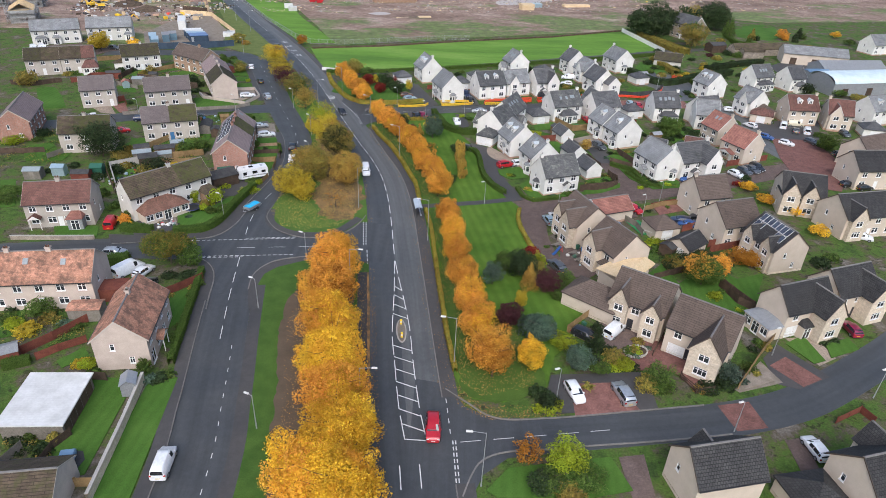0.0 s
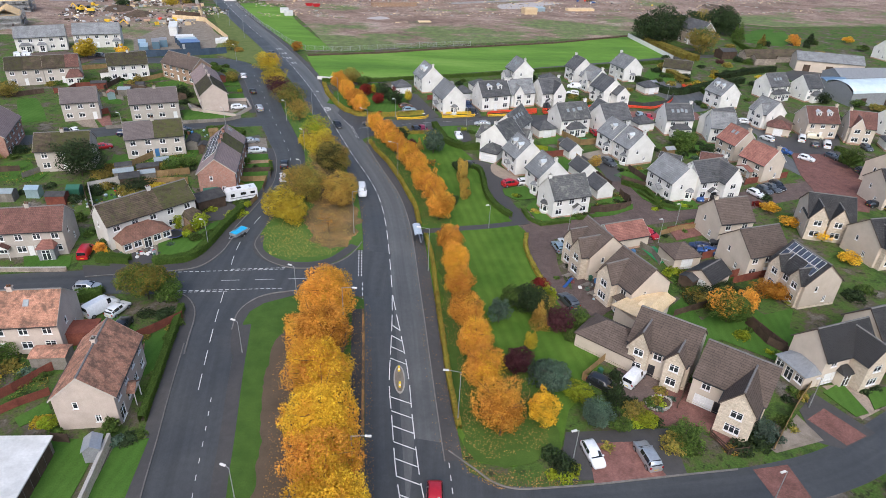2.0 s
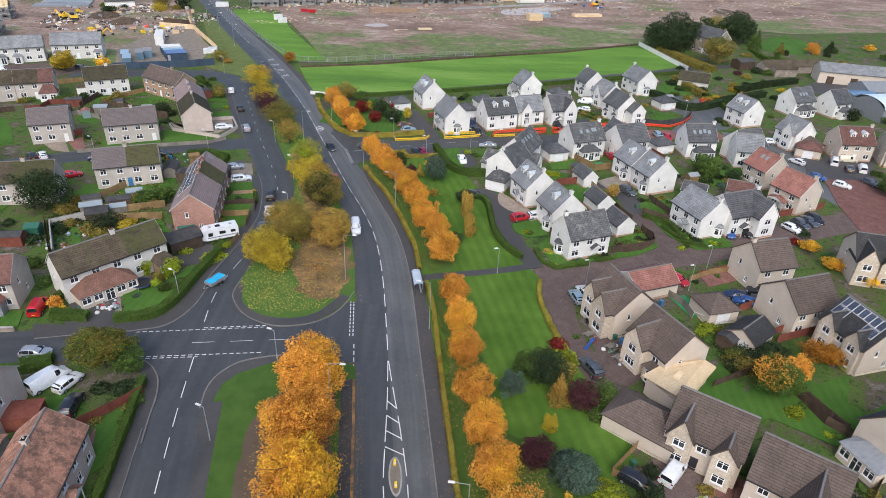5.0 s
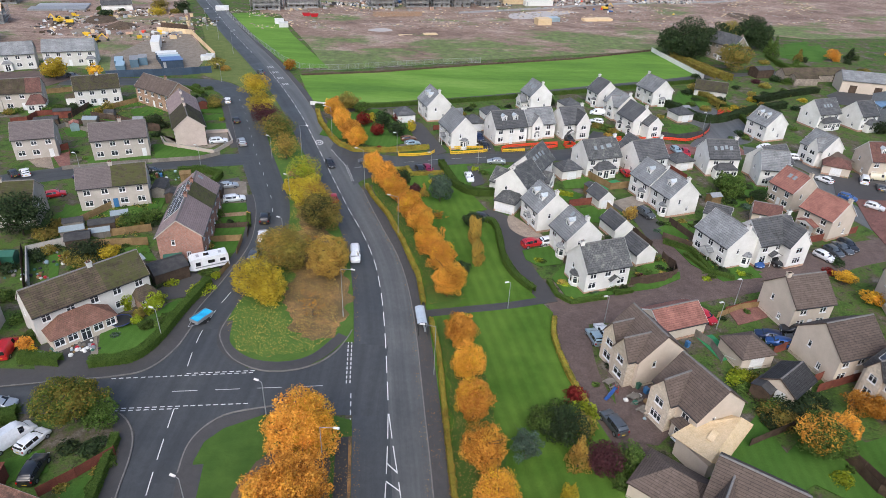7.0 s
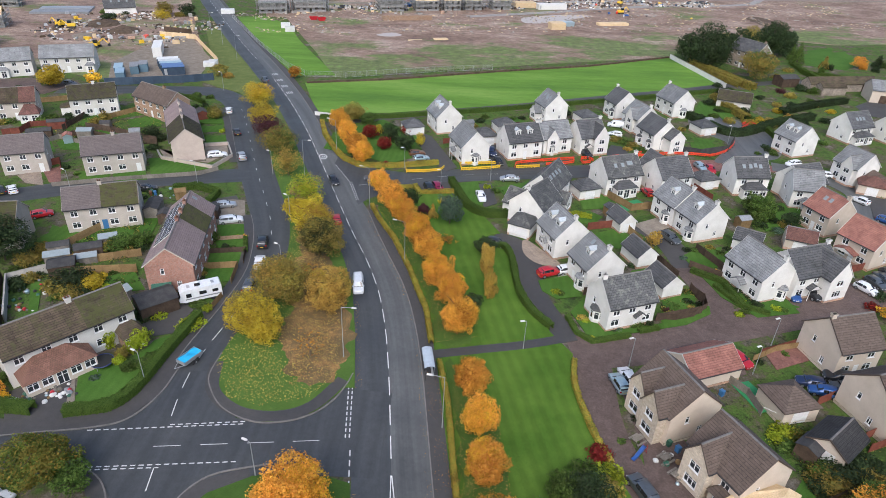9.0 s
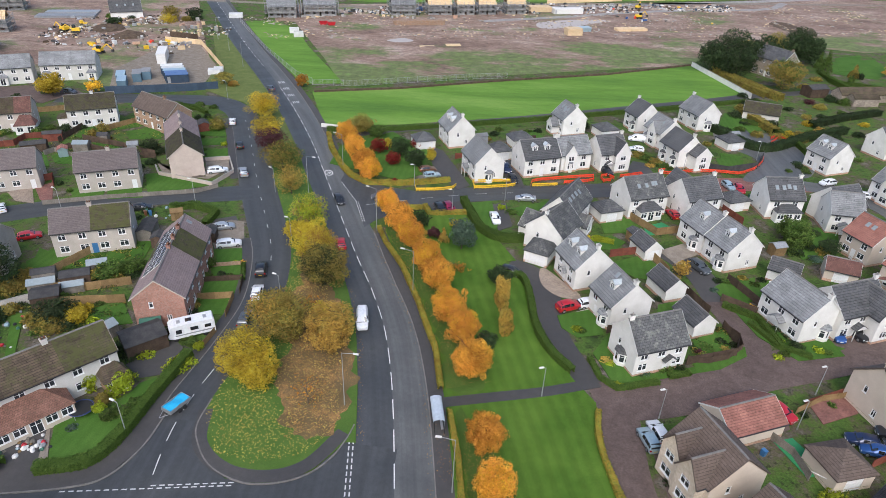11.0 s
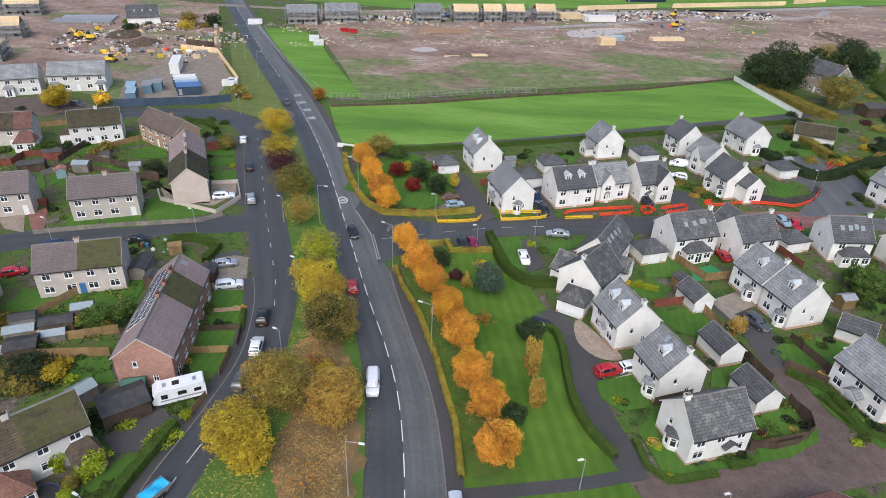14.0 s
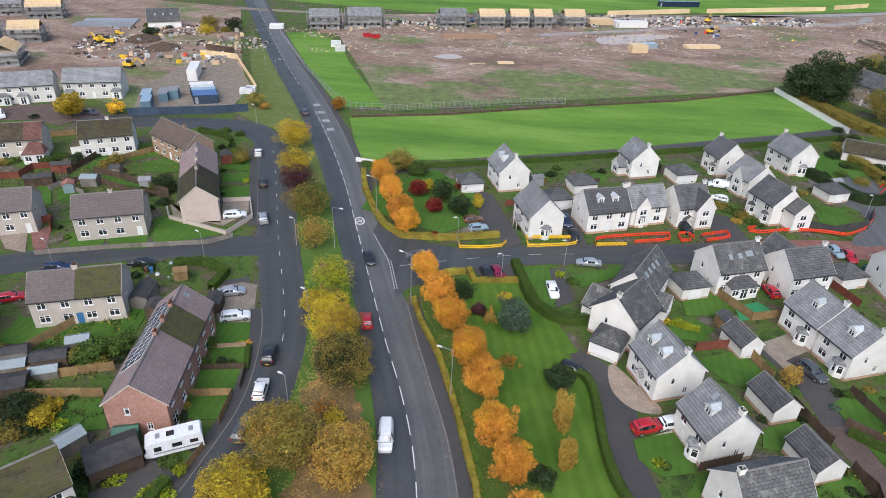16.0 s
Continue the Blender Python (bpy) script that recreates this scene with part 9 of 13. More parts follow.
tree(103.4, 283.4, 10.5, 6.27, OLIVE, "large ochre and green tree before the stone house", "round", 3, leaves=4500, size=0.41, clear=0.1, second=GREENLEAF)
tree(129.0, 308.8, 9, 2.91, GREENLEAF, "tall green conifer in the large garden", "cone", 2, leaves=2000, size=0.34, clear=0.04)
tree(61.0, 168.5, 5.6, 3.25, GREENLEAF, "dense bright green garden tree", "round", 2, leaves=4750, size=0.28, clear=0.06)
tree(121.6, 338.7, 9, 5.04, OLIVE, "olive tree behind the stone house", "round", 4, leaves=2250, size=0.46, clear=0.1)
tree(108.3, 331.5, 7, 3.58, OLIVE, "olive tree near the stone house", "round", 3, leaves=3750, size=0.41, clear=0.12)
tree(134.7, 347.7, 10, 5.6, DARKGREEN, "dark tree in the large garden", "round", 1, leaves=3250, size=0.44, clear=0.14)
tree(153.0, 307.4, 5, 2.91, ORANGE, "orange tree in the large garden", "round", 1, leaves=1500, size=0.34, clear=0.1)
tree(163.0, 312.0, 5, 2.69, DARKGREEN, "dark conifer in the large garden", "cone", 1, leaves=1500, size=0.34, clear=0.05)
tree(138.2, 305.1, 5, 2.02, OLIVE, "olive conifer in the large garden", "cone", 3, leaves=1125, size=0.34, clear=0.05)
tree(130.6, 317.1, 6.5, 2.02, GREENLEAF, "green conifer in the large garden", "cone", 2, leaves=1250, size=0.34, clear=0.05)
tree(183.5, 317.7, 3.4, 2.91, AMBER, "amber scrub at the site edge", "bush", 2, leaves=1000, size=0.34, clear=0.05)
tree(181.9, 301.9, 3.4, 3.14, GREENLEAF, "green scrub at the site edge", "bush", 3, leaves=1000, size=0.34, clear=0.05)
tree(195.8, 310.6, 3.6, 2.69, OLIVE, "olive scrub at the site edge", "bush", 4, leaves=1000, size=0.34, clear=0.05)
tree(122.6, 217.8, 3.8, 2.46, DARKGREEN, "dark green shrub by the sheds", "round", 4, leaves=1125, size=0.32, clear=0.05)
tree(132.5, 216.1, 3.0, 2.91, GREENLEAF, "green scrub behind the houses", "bush", 4, leaves=1125, size=0.32, clear=0.05)
tree(137.2, 212.3, 2.8, 2.91, OLIVE, "scrub with turning leaves", "bush", 1, leaves=1125, size=0.32, clear=0.05)

# trees of the older gardens
tree(-127.2, 231.4, 7.0, 4.1, YELLOW, "ochre tree by the car park", "round", 2, leaves=3800, size=0.37, clear=0.1)
tree(-117.4, 236.4, 4.4, 2.91, AMBER, "thin amber tree by the fence", "thin", 1, leaves=1125, size=0.32, clear=0.1)
tree(-83.7, 252.3, 4.6, 3.36, OLIVE, "thin olive tree by the compound", "thin", 3, leaves=1500, size=0.32, clear=0.05)
tree(-141.0, 343.5, 6, 4.48, OLIVE, "olive tree by the far house", "round", 2, leaves=1625, size=0.46, clear=0.1)
tree(-132.2, 347.9, 5, 4.03, DARKGREEN, "dark shrub by the far road", "round", 3, leaves=1250, size=0.46, clear=0.05)
tree(-159.1, 327.2, 3.6, 3.81, DARKGREEN, "dark hedge tree by the far house", "bush", 3, leaves=1125, size=0.46, clear=0.05)
tree(-70.3, 211.6, 3.4, 1.9, OLIVE, "olive garden tree in a garden", "round", 2, leaves=1125, size=0.25, clear=0.1)
tree(-97.7, 204.6, 3.2, 2.24, OLIVE, "grey-green garden tree in a garden", "thin", 2, leaves=1125, size=0.25, clear=0.08)
tree(-80.9, 195.4, 3.4, 2.46, DARKGREEN, "dark garden shrub behind the terrace", "round", 3, leaves=1625, size=0.25, clear=0.05)
tree(-107.1, 203.9, 2.6, 2.02, DARKGREEN, "dark garden shrub in a garden", "bush", 1, leaves=875, size=0.25, clear=0.03)
tree(-112.5, 201.5, 2.4, 1.79, GREENLEAF, "green hedge shrub in a garden", "bush", 2, leaves=875, size=0.25, clear=0.03)
tree(-78.6, 218.5, 2.0, 1.12, DARKGREEN, "clipped round shrub in a garden", "bush", 1, leaves=625, size=0.21, clear=0.03)
tree(-76.6, 219.8, 2.0, 1.12, DARKGREEN, "clipped round shrub in a garden", "bush", 2, leaves=625, size=0.21, clear=0.03)
tree(-62.7, 141.8, 3.0, 2.69, GREENLEAF, "green garden shrub by the fence", "round", 1, leaves=1875, size=0.25, clear=0.05)
tree(-59.9, 143.6, 2.8, 2.02, GREENLEAF, "green garden shrub by the fence", "round", 2, leaves=1500, size=0.25, clear=0.05)
tree(-64.7, 141.2, 2.4, 1.57, OLIVE, "olive garden shrub in a garden", "bush", 2, leaves=875, size=0.25, clear=0.05)
tree(-64.8, 130.0, 3.6, 3.14, DARKGREEN, "dark green garden shrub", "round", 3, leaves=2125, size=0.25, clear=0.05)
tree(-61.1, 129.6, 2.6, 1.57, YELLOW, "bright yellow garden shrub", "round", 4, leaves=1125, size=0.25, clear=0.05)
tree(-47.6, 147.1, 2.0, 1.23, GREENLEAF, "leafy shrub by a front door", "bush", 4, leaves=750, size=0.23, clear=0.03)
tree(-46.8, 143.6, 1.4, 1.01, GREENLEAF, "leafy shrub by a front door", "bush", 3, leaves=500, size=0.23, clear=0.03)
tree(-44.4, 144.1, 1.4, 0.9, DARKGREEN, "small front garden shrub", "bush", 2, leaves=500, size=0.23, clear=0.03)
tree(-47.2, 116.1, 3.2, 1.9, LIME, "yellow-green round garden tree", "round", 2, leaves=1875, size=0.23, clear=0.08)
tree(-51.3, 115.7, 2.6, 1.01, LIME, "yellow-green garden shrub in a garden", "tall", 3, leaves=875, size=0.23, clear=0.03)
tree(-48.6, 113.6, 2.2, 1.01, OLIVE, "olive garden shrub in a garden", "bush", 1, leaves=750, size=0.23, clear=0.03)
tree(-48.3, 112.2, 1.8, 0.9, LIME, "lime garden shrub in a garden", "bush", 4, leaves=625, size=0.23, clear=0.03)
tree(-46.7, 111.0, 1.8, 0.9, GREENLEAF, "green garden shrub in a garden", "bush", 5, leaves=625, size=0.23, clear=0.03)
tree(-44.8, 111.9, 1.9, 1.12, GREENLEAF, "green garden shrub in a garden", "bush", 2, leaves=750, size=0.23, clear=0.03)
tree(-40.8, 125.5, 1.7, 0.9, LIME, "clipped lime shrub by the drive", "bush", 1, leaves=625, size=0.21, clear=0.03)
tree(-61.0, 105.1, 2.4, 1.12, ORANGE, "small orange shrub by the gate", "round", 2, leaves=1000, size=0.21, clear=0.05)
tree(-61.6, 107.5, 2.0, 1.01, GREENLEAF, "green shrub by the gate", "bush", 3, leaves=625, size=0.21, clear=0.05)
tree(-62.5, 73.1, 1.8, 1.68, LIME, "yellow-green garden shrub in a garden", "bush", 2, leaves=1000, size=0.23, clear=0.03)
tree(-60.5, 76.2, 3.0, 2.24, GREENLEAF, "green shrub in a back garden", "round", 3, leaves=1500, size=0.25, clear=0.05)
tree(-45.1, 52.2, 1.8, 1.01, OLIVE, "clipped olive shrub in a garden", "bush", 2, leaves=875, size=0.21, clear=0.03)
tree(-47.9, 52.3, 1.7, 0.78, GREENLEAF, "green shrub in a garden", "bush", 3, leaves=625, size=0.21, clear=0.03)
tree(-47.6, 65.0, 1.8, 1.34, LIME, "yellow-green shrub by the house", "bush", 4, leaves=875, size=0.23, clear=0.03)
tree(-39.7, 64.7, 2.4, 1.34, GREENLEAF, "leafy shrub at the house corner", "thin", 2, leaves=875, size=0.25, clear=0.05)
tree(-127.8, 187.5, 4.6, 3.58, OLIVE, "olive tree in a back garden", "round", 4, leaves=2000, size=0.34, clear=0.05)

# vehicles
car(-50.3, 160.6, 22, "saloon", "silver", "silver saloon parked on the paved forecourt")
car(-46.9, 154.5, 22, "estate", "white", "white estate car parked on the paved forecourt")
car(-38.4, 146.8, 102, "suv", "black", "black estate car parked at the kerb")
car(-36.9, 139.9, 100, "hatch", "white", "white hatchback with a dark roof parked at the kerb")
car(-36.3, 132.7, 92, "suv", "grey", "grey tall estate car parked at the kerb")
car(-60.9, 186.1, 22, "estate", "white", "white estate car parked on the gravel drive")
car(-55.0, 185.9, 117, "suv", "silver", "silver tall car parked on the street")
car(-61.3, 201.6, 116, "hatch", "black", "black hatchback parked on the street")
car(-68.9, 217.9, 109, "hatch", "white", "white hatchback parked on the street")
car(-82.1, 161.9, 17, "estate", "navy", "dark blue estate car at the kerb")
car(-69.2, 166.0, 17, "saloon", "black", "black saloon at the kerb")
car(-83.4, 152.5, 33, "hatch", "red", "red hatchback beside the house")
car(-52.8, 88.9, 61, "bigvan", "white", "white panel van parked on the garden drive")
car(-50.2, 88.7, 72, "hatch", "white", "white and black small car parked on the garden drive")
car(-47.6, 84.6, 96, "suv", "black", "black people carrier parked on the grass")
car(-63.3, 104.7, 102, "van", "red", "faded red van parked beside the hedge")
car(-57.7, 94.2, 4, "hatch", "silver", "silver hatchback behind the hedge")
car(-95.5, 162.2, 131, "hatch", "white", "white hatchback parked by the kerb")
car(-97.6, 161.5, 134, "hatch", "black", "black hatchback parked by the kerb")
car(-30.9, 49.4, 95, "van", "white", "white panel van parked at the roadside")
car(-0.2, 56.7, -88, "suv", "red", "red tall car on the main road", group="cars on the road")
car(-18.6, 134.5, -80, "van", "white", "white panel van on the main road", group="cars on the road")
car(-26.7, 157.2, 109, "hatch", "red", "red hatchback on the main road", group="cars on the road")
car(-30.7, 175.2, -66, "hatch", "black", "black hatchback on the main road", group="cars on the road")
car(-22.1, 178.1, -165, "saloon", "grey", "dark grey saloon waiting at the junction", group="cars on the road")
car(-68.0, 249.6, 119, "saloon", "grey", "dark saloon on the far main road", group="cars on the road")
car(8.9, 181.5, -178, "saloon", "silver", "silver saloon on the estate road", group="cars on the road")
car(2.2, 171.4, -80, "saloon", "white", "white saloon parked on the tarmac drive")
car(-9.2, 174.2, -66, "hatch", "black", "black hatchback in the small parking bay")
car(-7.4, 174.9, -64, "hatch", "maroon", "maroon hatchback in the small parking bay")
car(-13.6, 193.9, 21, "hatch", "brown", "bronze hatchback on the tarmac drive")
car(-12.3, 190.7, 24, "hatch", "paleblue", "pale blue hatchback on the tarmac drive")
car(5.0, 197.2, -77, "suv", "navy", "dark blue tall car between the houses")
car(6.5, 191.4, -75, "hatch", "black", "black hatchback between the houses")
car(29.0, 199.2, -67, "suv", "black", "black tall car in front of a white house")
car(30.7, 226.2, -70, "hatch", "brown", "orange-brown hatchback by the garage")
car(34.3, 225.5, -79, "hatch", "navy", "dark blue hatchback by the garage")
car(41.0, 222.8, 171, "van", "white", "white panel van parked between the houses")
car(39.4, 215.2, 166, "hatch", "white", "white hatchback parked between the houses")
car(39.8, 178.4, 104, "hatch", "red", "red hatchback parked behind a white house")
car(56.7, 195.1, -77, "hatch", "paleblue", "pale blue hatchback on the red paving")
car(58.8, 193.7, -89, "hatch", "red", "red hatchback on the red paving")
car(5.0, 151.5, -23, "hatch", "black", "black hatchback parked under the pine")
car(14.2, 142.0, 25, "suv", "red", "bright red tall car parked on the drive")
car(17.5, 143.3, 22, "hatch", "white", "white hatchback half behind a house")
car(39.5, 157.2, -63, "suv", "grey", "grey tall car parked on the drive")
car(40.2, 121.0, -57, "hatch", "red", "red hatchback on the block paved drive")
car(21.2, 114.2, 104, "hatch", "paleblue", "pale silver-blue hatchback on the block paving")
car(22.7, 115.6, 104, "hatch", "white", "white hatchback on the block paving")
car(20.5, 96.4, 113, "suv", "grey", "grey four-wheel drive car on the block paving")
car(53.5, 118.2, 167, "suv", "black", "black tall car on the shared drive")
car(48.8, 116.8, 168, "hatch", "navy", "dark blue hatchback on the shared drive")
car(49.8, 115.1, 163, "hatch", "blue", "blue hatchback on the shared drive")
car(53.4, 116.2, 176, "hatch", "grey", "grey hatchback on the shared drive")
car(59.1, 140.2, -67, "suv", "black", "black four-wheel drive car by a white house")
car(55.8, 139.5, -89, "hatch", "blue", "blue hatchback by a white house")
car(70.0, 142.6, -59, "hatch", "white", "white hatchback in the row of parked cars")
car(72.9, 144.8, -70, "hatch", "grey", "grey hatchback in the row of parked cars")
car(75.3, 146.2, -73, "saloon", "grey", "grey saloon in the row of parked cars")
car(76.9, 147.3, -76, "suv", "black", "black tall car in the row of parked cars")
car(81.9, 200.5, -160, "hatch", "white", "white hatchback on the estate street")
car(86.5, 194.2, 165, "hatch", "white", "white hatchback on the estate street")
car(88.2, 180.1, 123, "hatch", "white", "white hatchback on the estate street")
car(88.8, 170.4, -44, "hatch", "blue", "blue hatchback in the car court")
car(18.7, 64.3, -75, "hatch", "white", "white hatchback on the red parking bay")
car(25.3, 64.4, 104, "suv", "silver", "silver tall car on the red parking bay")
car(27.0, 78.4, 49, "van", "white", "small white van on the block paving")
car(22.3, 76.7, -37, "suv", "black", "black car behind the timber fence")
car(47.4, 56.2, 99, "hatch", "white", "white hatchback by the beige house")
car(65.4, 81.7, 93, "hatch", "maroon", "maroon hatchback by the beige house")
car(95.2, 185.1, -88, "hatch", "grey", "grey car in the car court")
car(98.3, 181.0, 64, "van", "white", "white van in the car court")
car(102.6, 182.8, -6, "van", "cream", "cream minibus in the car court")
car(100.1, 176.9, 68, "hatch", "grey", "grey hatchback in the car court")
car(103.3, 176.9, 66, "van", "white", "white van in the car court")
car(92.6, 166.1, -41, "hatch", "white", "white hatchback in the car court")
car(100.5, 168.2, -64, "hatch", "grey", "grey hatchback in the car court")
car(113.9, 176.2, -90, "hatch", "grey", "grey car by the red-roofed house")
car(103.7, 159.5, 7, "hatch", "grey", "grey hatchback by the tree")
car(95.6, 139.6, 6, "hatch", "black", "black hatchback by a beige house")
car(98.5, 138.1, 14, "hatch", "black", "black hatchback by a beige house")
car(84.4, 113.2, -25, "hatch", "white", "white hatchback by a beige house")
car(-145.7, 227.5, -38, "bigvan", "white", "white panel van in the parking court")
car(-148.4, 226.6, -45, "bigvan", "white", "white panel van in the parking court")
car(-124.0, 234.8, -16, "hatch", "grey", "grey hatchback in the parking court")
caravan(-43.2, 128.8, -150, 6.6, "white motorhome with roof vents parked on a driveway")
trailer(-39.1, 114.0, -116)

# gardens: lawns and paving
setting("lawn", patch([(-46.2, 51.4), (-47.1, 63.6), (-41.6, 63.2), (-40.2, 60.3), (-39.3, 47.7), (-42.3, 46.8)], 0.1037), LAWN, "bright green garden lawn", "lawn")
setting("lawn", patch([(-124.0, 184.9), (-119.9, 187.3), (-112.5, 178.1), (-106.8, 169.5), (-111.9, 167.4), (-119.2, 177.2)], 0.1045), LAWN, "bright green garden lawn", "lawn")
setting("lawn", patch([(-95.2, 137.0), (-91.6, 137.4), (-88.6, 133.5), (-92.2, 131.8)], 0.1065), LAWN, "bright green garden lawn", "lawn")
setting("lawn", patch([(-79.6, 149.4), (-77.4, 148.5), (-76.3, 146.2), (-77.2, 142.2)], 0.1085), LAWN, "bright green garden lawn", "lawn")
setting("lawn", patch([(-100.6, 190.2), (-97.1, 190.7), (-94.3, 185.7), (-98.1, 185.2)], 0.1105), LAWN, "bright green garden lawn", "lawn")
setting("lawn", patch([(-43.5, 82.6), (-40.2, 86.1), (-37.7, 77.7), (-40.4, 74.7)], 0.1062), LAWN, "bright green garden lawn", "lawn")
setting("lawn", patch([(-54.6, 84.9), (-48.5, 88.0), (-46.2, 84.8), (-52.3, 81.9)], 0.1087), LAWN, "bright green garden lawn", "lawn")
setting("lawn", patch([(-46.8, 142.5), (-41.1, 143.6), (-40.4, 138.8), (-45.3, 137.9)], 0.1112), LAWN, "bright green garden lawn", "lawn")
setting("lawn", patch([(-45.8, 137.3), (-40.2, 138.3), (-39.8, 134.1), (-44.3, 133.6)], 0.1137), LAWN, "bright green garden lawn", "lawn")
setting("lawn", patch([(-48.8, 153.0), (-43.9, 154.0), (-42.7, 148.9), (-47.1, 148.4)], 0.1162), LAWN, "bright green garden lawn", "lawn")
setting("lawn", patch([(-47.5, 147.4), (-42.6, 148.7), (-41.2, 144.4), (-46.0, 143.5)], 0.1187), LAWN, "bright green garden lawn", "lawn")
setting("lawn", patch([(-76.1, 182.8), (-73.4, 183.4), (-60.3, 179.1), (-69.9, 172.8), (-72.0, 174.5)], 0.1212), LAWN, "bright green garden lawn", "lawn")
setting("lawn", patch([(-79.9, 174.4), (-73.8, 176.1), (-72.4, 172.9), (-78.7, 170.8)], 0.1237), LAWN, "bright green garden lawn", "lawn")
setting("lawn", patch([(-86.0, 171.6), (-80.6, 173.8), (-79.7, 171.0), (-84.8, 168.7)], 0.1262), LAWN, "bright green garden lawn", "lawn")
setting("lawn", patch([(-99.8, 212.2), (-92.9, 219.5), (-89.3, 212.8), (-97.0, 207.4)], 0.1287), LAWN, "bright green garden lawn", "lawn")
setting("lawn", patch([(-119.7, 202.2), (-113.6, 203.6), (-110.5, 199.3), (-116.5, 198.0)], 0.1312), LAWN, "bright green garden lawn", "lawn")
setting("lawn", patch([(-77.2, 149.4), (-68.1, 149.7), (-65.6, 157.9), (-61.3, 155.5), (-60.0, 148.4), (-67.2, 144.4), (-77.4, 142.5), (-79.2, 144.8)], 0.1337), LAWN, "bright green garden lawn", "lawn")
setting("lawn", patch([(-62.4, 132.8), (-56.9, 135.1), (-53.0, 130.3), (-58.5, 128.4)], 0.1362), LAWN, "bright green garden lawn", "lawn")
setting("lawn", patch([(-50.7, 105.3), (-52.8, 109.8), (-50.1, 111.9), (-46.8, 113.7), (-45.9, 117.8), (-44.2, 119.1), (-42.3, 118.2), (-43.7, 111.2), (-45.9, 105.8), (-49.6, 103.0)], 0.1387), LAWN, "bright green garden lawn", "lawn")
setting("lawn", patch([(23.8, 175.2), (29.9, 177.2), (31.9, 170.2), (24.0, 168.6)], 0.1412), LAWN, "bright green garden lawn", "lawn")
setting("lawn", patch([(20.3, 164.9), (25.2, 168.1), (27.8, 165.6), (24.9, 162.2), (20.7, 162.1)], 0.1437), LAWN, "bright green garden lawn", "lawn")
setting("lawn", patch([(23.1, 157.2), (30.2, 161.1), (32.8, 155.8), (29.9, 152.3), (27.0, 153.0)], 0.1462), LAWN, "bright green garden lawn", "lawn")
setting("lawn", patch([(29.3, 144.8), (35.1, 147.3), (35.7, 143.0), (31.8, 141.4), (28.3, 141.3)], 0.1487), LAWN, "bright green garden lawn", "lawn")
setting("lawn", patch([(12.1, 139.8), (18.1, 142.3), (19.0, 135.8), (14.8, 134.5), (12.5, 136.7)], 0.1512), LAWN, "bright green garden lawn", "lawn")
setting("lawn", patch([(41.9, 152.2), (49.2, 155.8), (45.7, 147.6), (41.8, 150.1)], 0.1537), LAWN, "bright green garden lawn", "lawn")
setting("lawn", patch([(16.6, 131.0), (19.8, 136.1), (20.8, 130.4), (24.6, 127.2), (31.2, 129.5), (30.9, 131.1), (36.2, 133.4), (40.3, 135.1), (39.8, 132.8), (34.9, 129.4), (25.1, 126.2), (18.8, 124.0)], 0.1562), LAWN, "bright green garden lawn", "lawn")
setting("lawn", patch([(40.2, 151.2), (43.5, 154.0), (45.9, 144.7), (47.8, 140.9), (54.6, 138.1), (55.1, 134.6), (47.4, 132.6), (43.3, 137.9)], 0.1587), LAWN, "bright green garden lawn", "lawn")
setting("lawn", patch([(32.6, 135.9), (39.1, 139.8), (37.8, 133.6), (32.2, 131.8)], 0.1612), LAWN, "bright green garden lawn", "lawn")
setting("lawn", patch([(61.4, 175.2), (60.6, 163.1), (70.3, 169.3), (74.0, 178.2)], 0.1637), LAWN, "bright green garden lawn", "lawn")
setting("lawn", patch([(46.6, 152.3), (53.5, 156.4), (54.5, 150.0), (46.8, 146.1)], 0.1662), LAWN, "bright green garden lawn", "lawn")
setting("lawn", patch([(-19.4, 187.5), (-37.2, 194.9), (-36.8, 206.3), (-25.2, 218.5), (-14.6, 206.7), (-14.3, 192.1)], 0.1687), LAWN, "bright green garden lawn", "lawn")
setting("lawn", patch([(-4.6, 177.9), (1.5, 180.0), (2.9, 169.4), (2.0, 166.8), (-2.3, 168.4)], 0.1712), LAWN, "bright green garden lawn", "lawn")
setting("lawn", patch([(5.5, 177.0), (11.7, 180.5), (15.0, 182.7), (14.1, 178.7), (7.3, 173.7)], 0.1737), LAWN, "bright green garden lawn", "lawn")
setting("lawn", patch([(5.5, 218.7), (13.9, 227.3), (15.5, 220.9), (6.6, 211.2)], 0.1762), LAWN, "bright green garden lawn", "lawn")
setting("lawn", patch([(73.9, 252.4), (79.3, 247.6), (71.2, 233.2), (68.1, 239.5)], 0.1787), LAWN, "bright green garden lawn", "lawn")
setting("lawn", patch([(62.3, 209.3), (60.2, 211.5), (61.7, 217.3), (67.0, 215.6)], 0.1812), LAWN, "bright green garden lawn", "lawn")
setting("lawn", patch([(28.1, 86.5), (40.3, 99.7), (41.5, 93.2), (49.4, 100.3), (56.9, 89.5), (50.0, 83.6), (42.9, 88.6), (36.1, 84.9)], 0.1837), LAWN, "bright green garden lawn", "lawn")
setting("lawn", patch([(6.2, 48.0), (8.9, 51.3), (21.5, 53.7), (23.1, 48.9), (18.3, 47.7), (7.4, 47.1)], 0.1862), LAWN, "bright green garden lawn", "lawn")
setting("lawn", patch([(53.3, 77.6), (57.0, 79.9), (57.6, 73.9), (55.5, 73.1)], 0.1887), LAWN, "bright green garden lawn", "lawn")
setting("lawn", patch([(59.6, 78.0), (64.0, 79.7), (64.3, 77.0), (58.8, 74.6)], 0.1912), LAWN, "bright green garden lawn", "lawn")
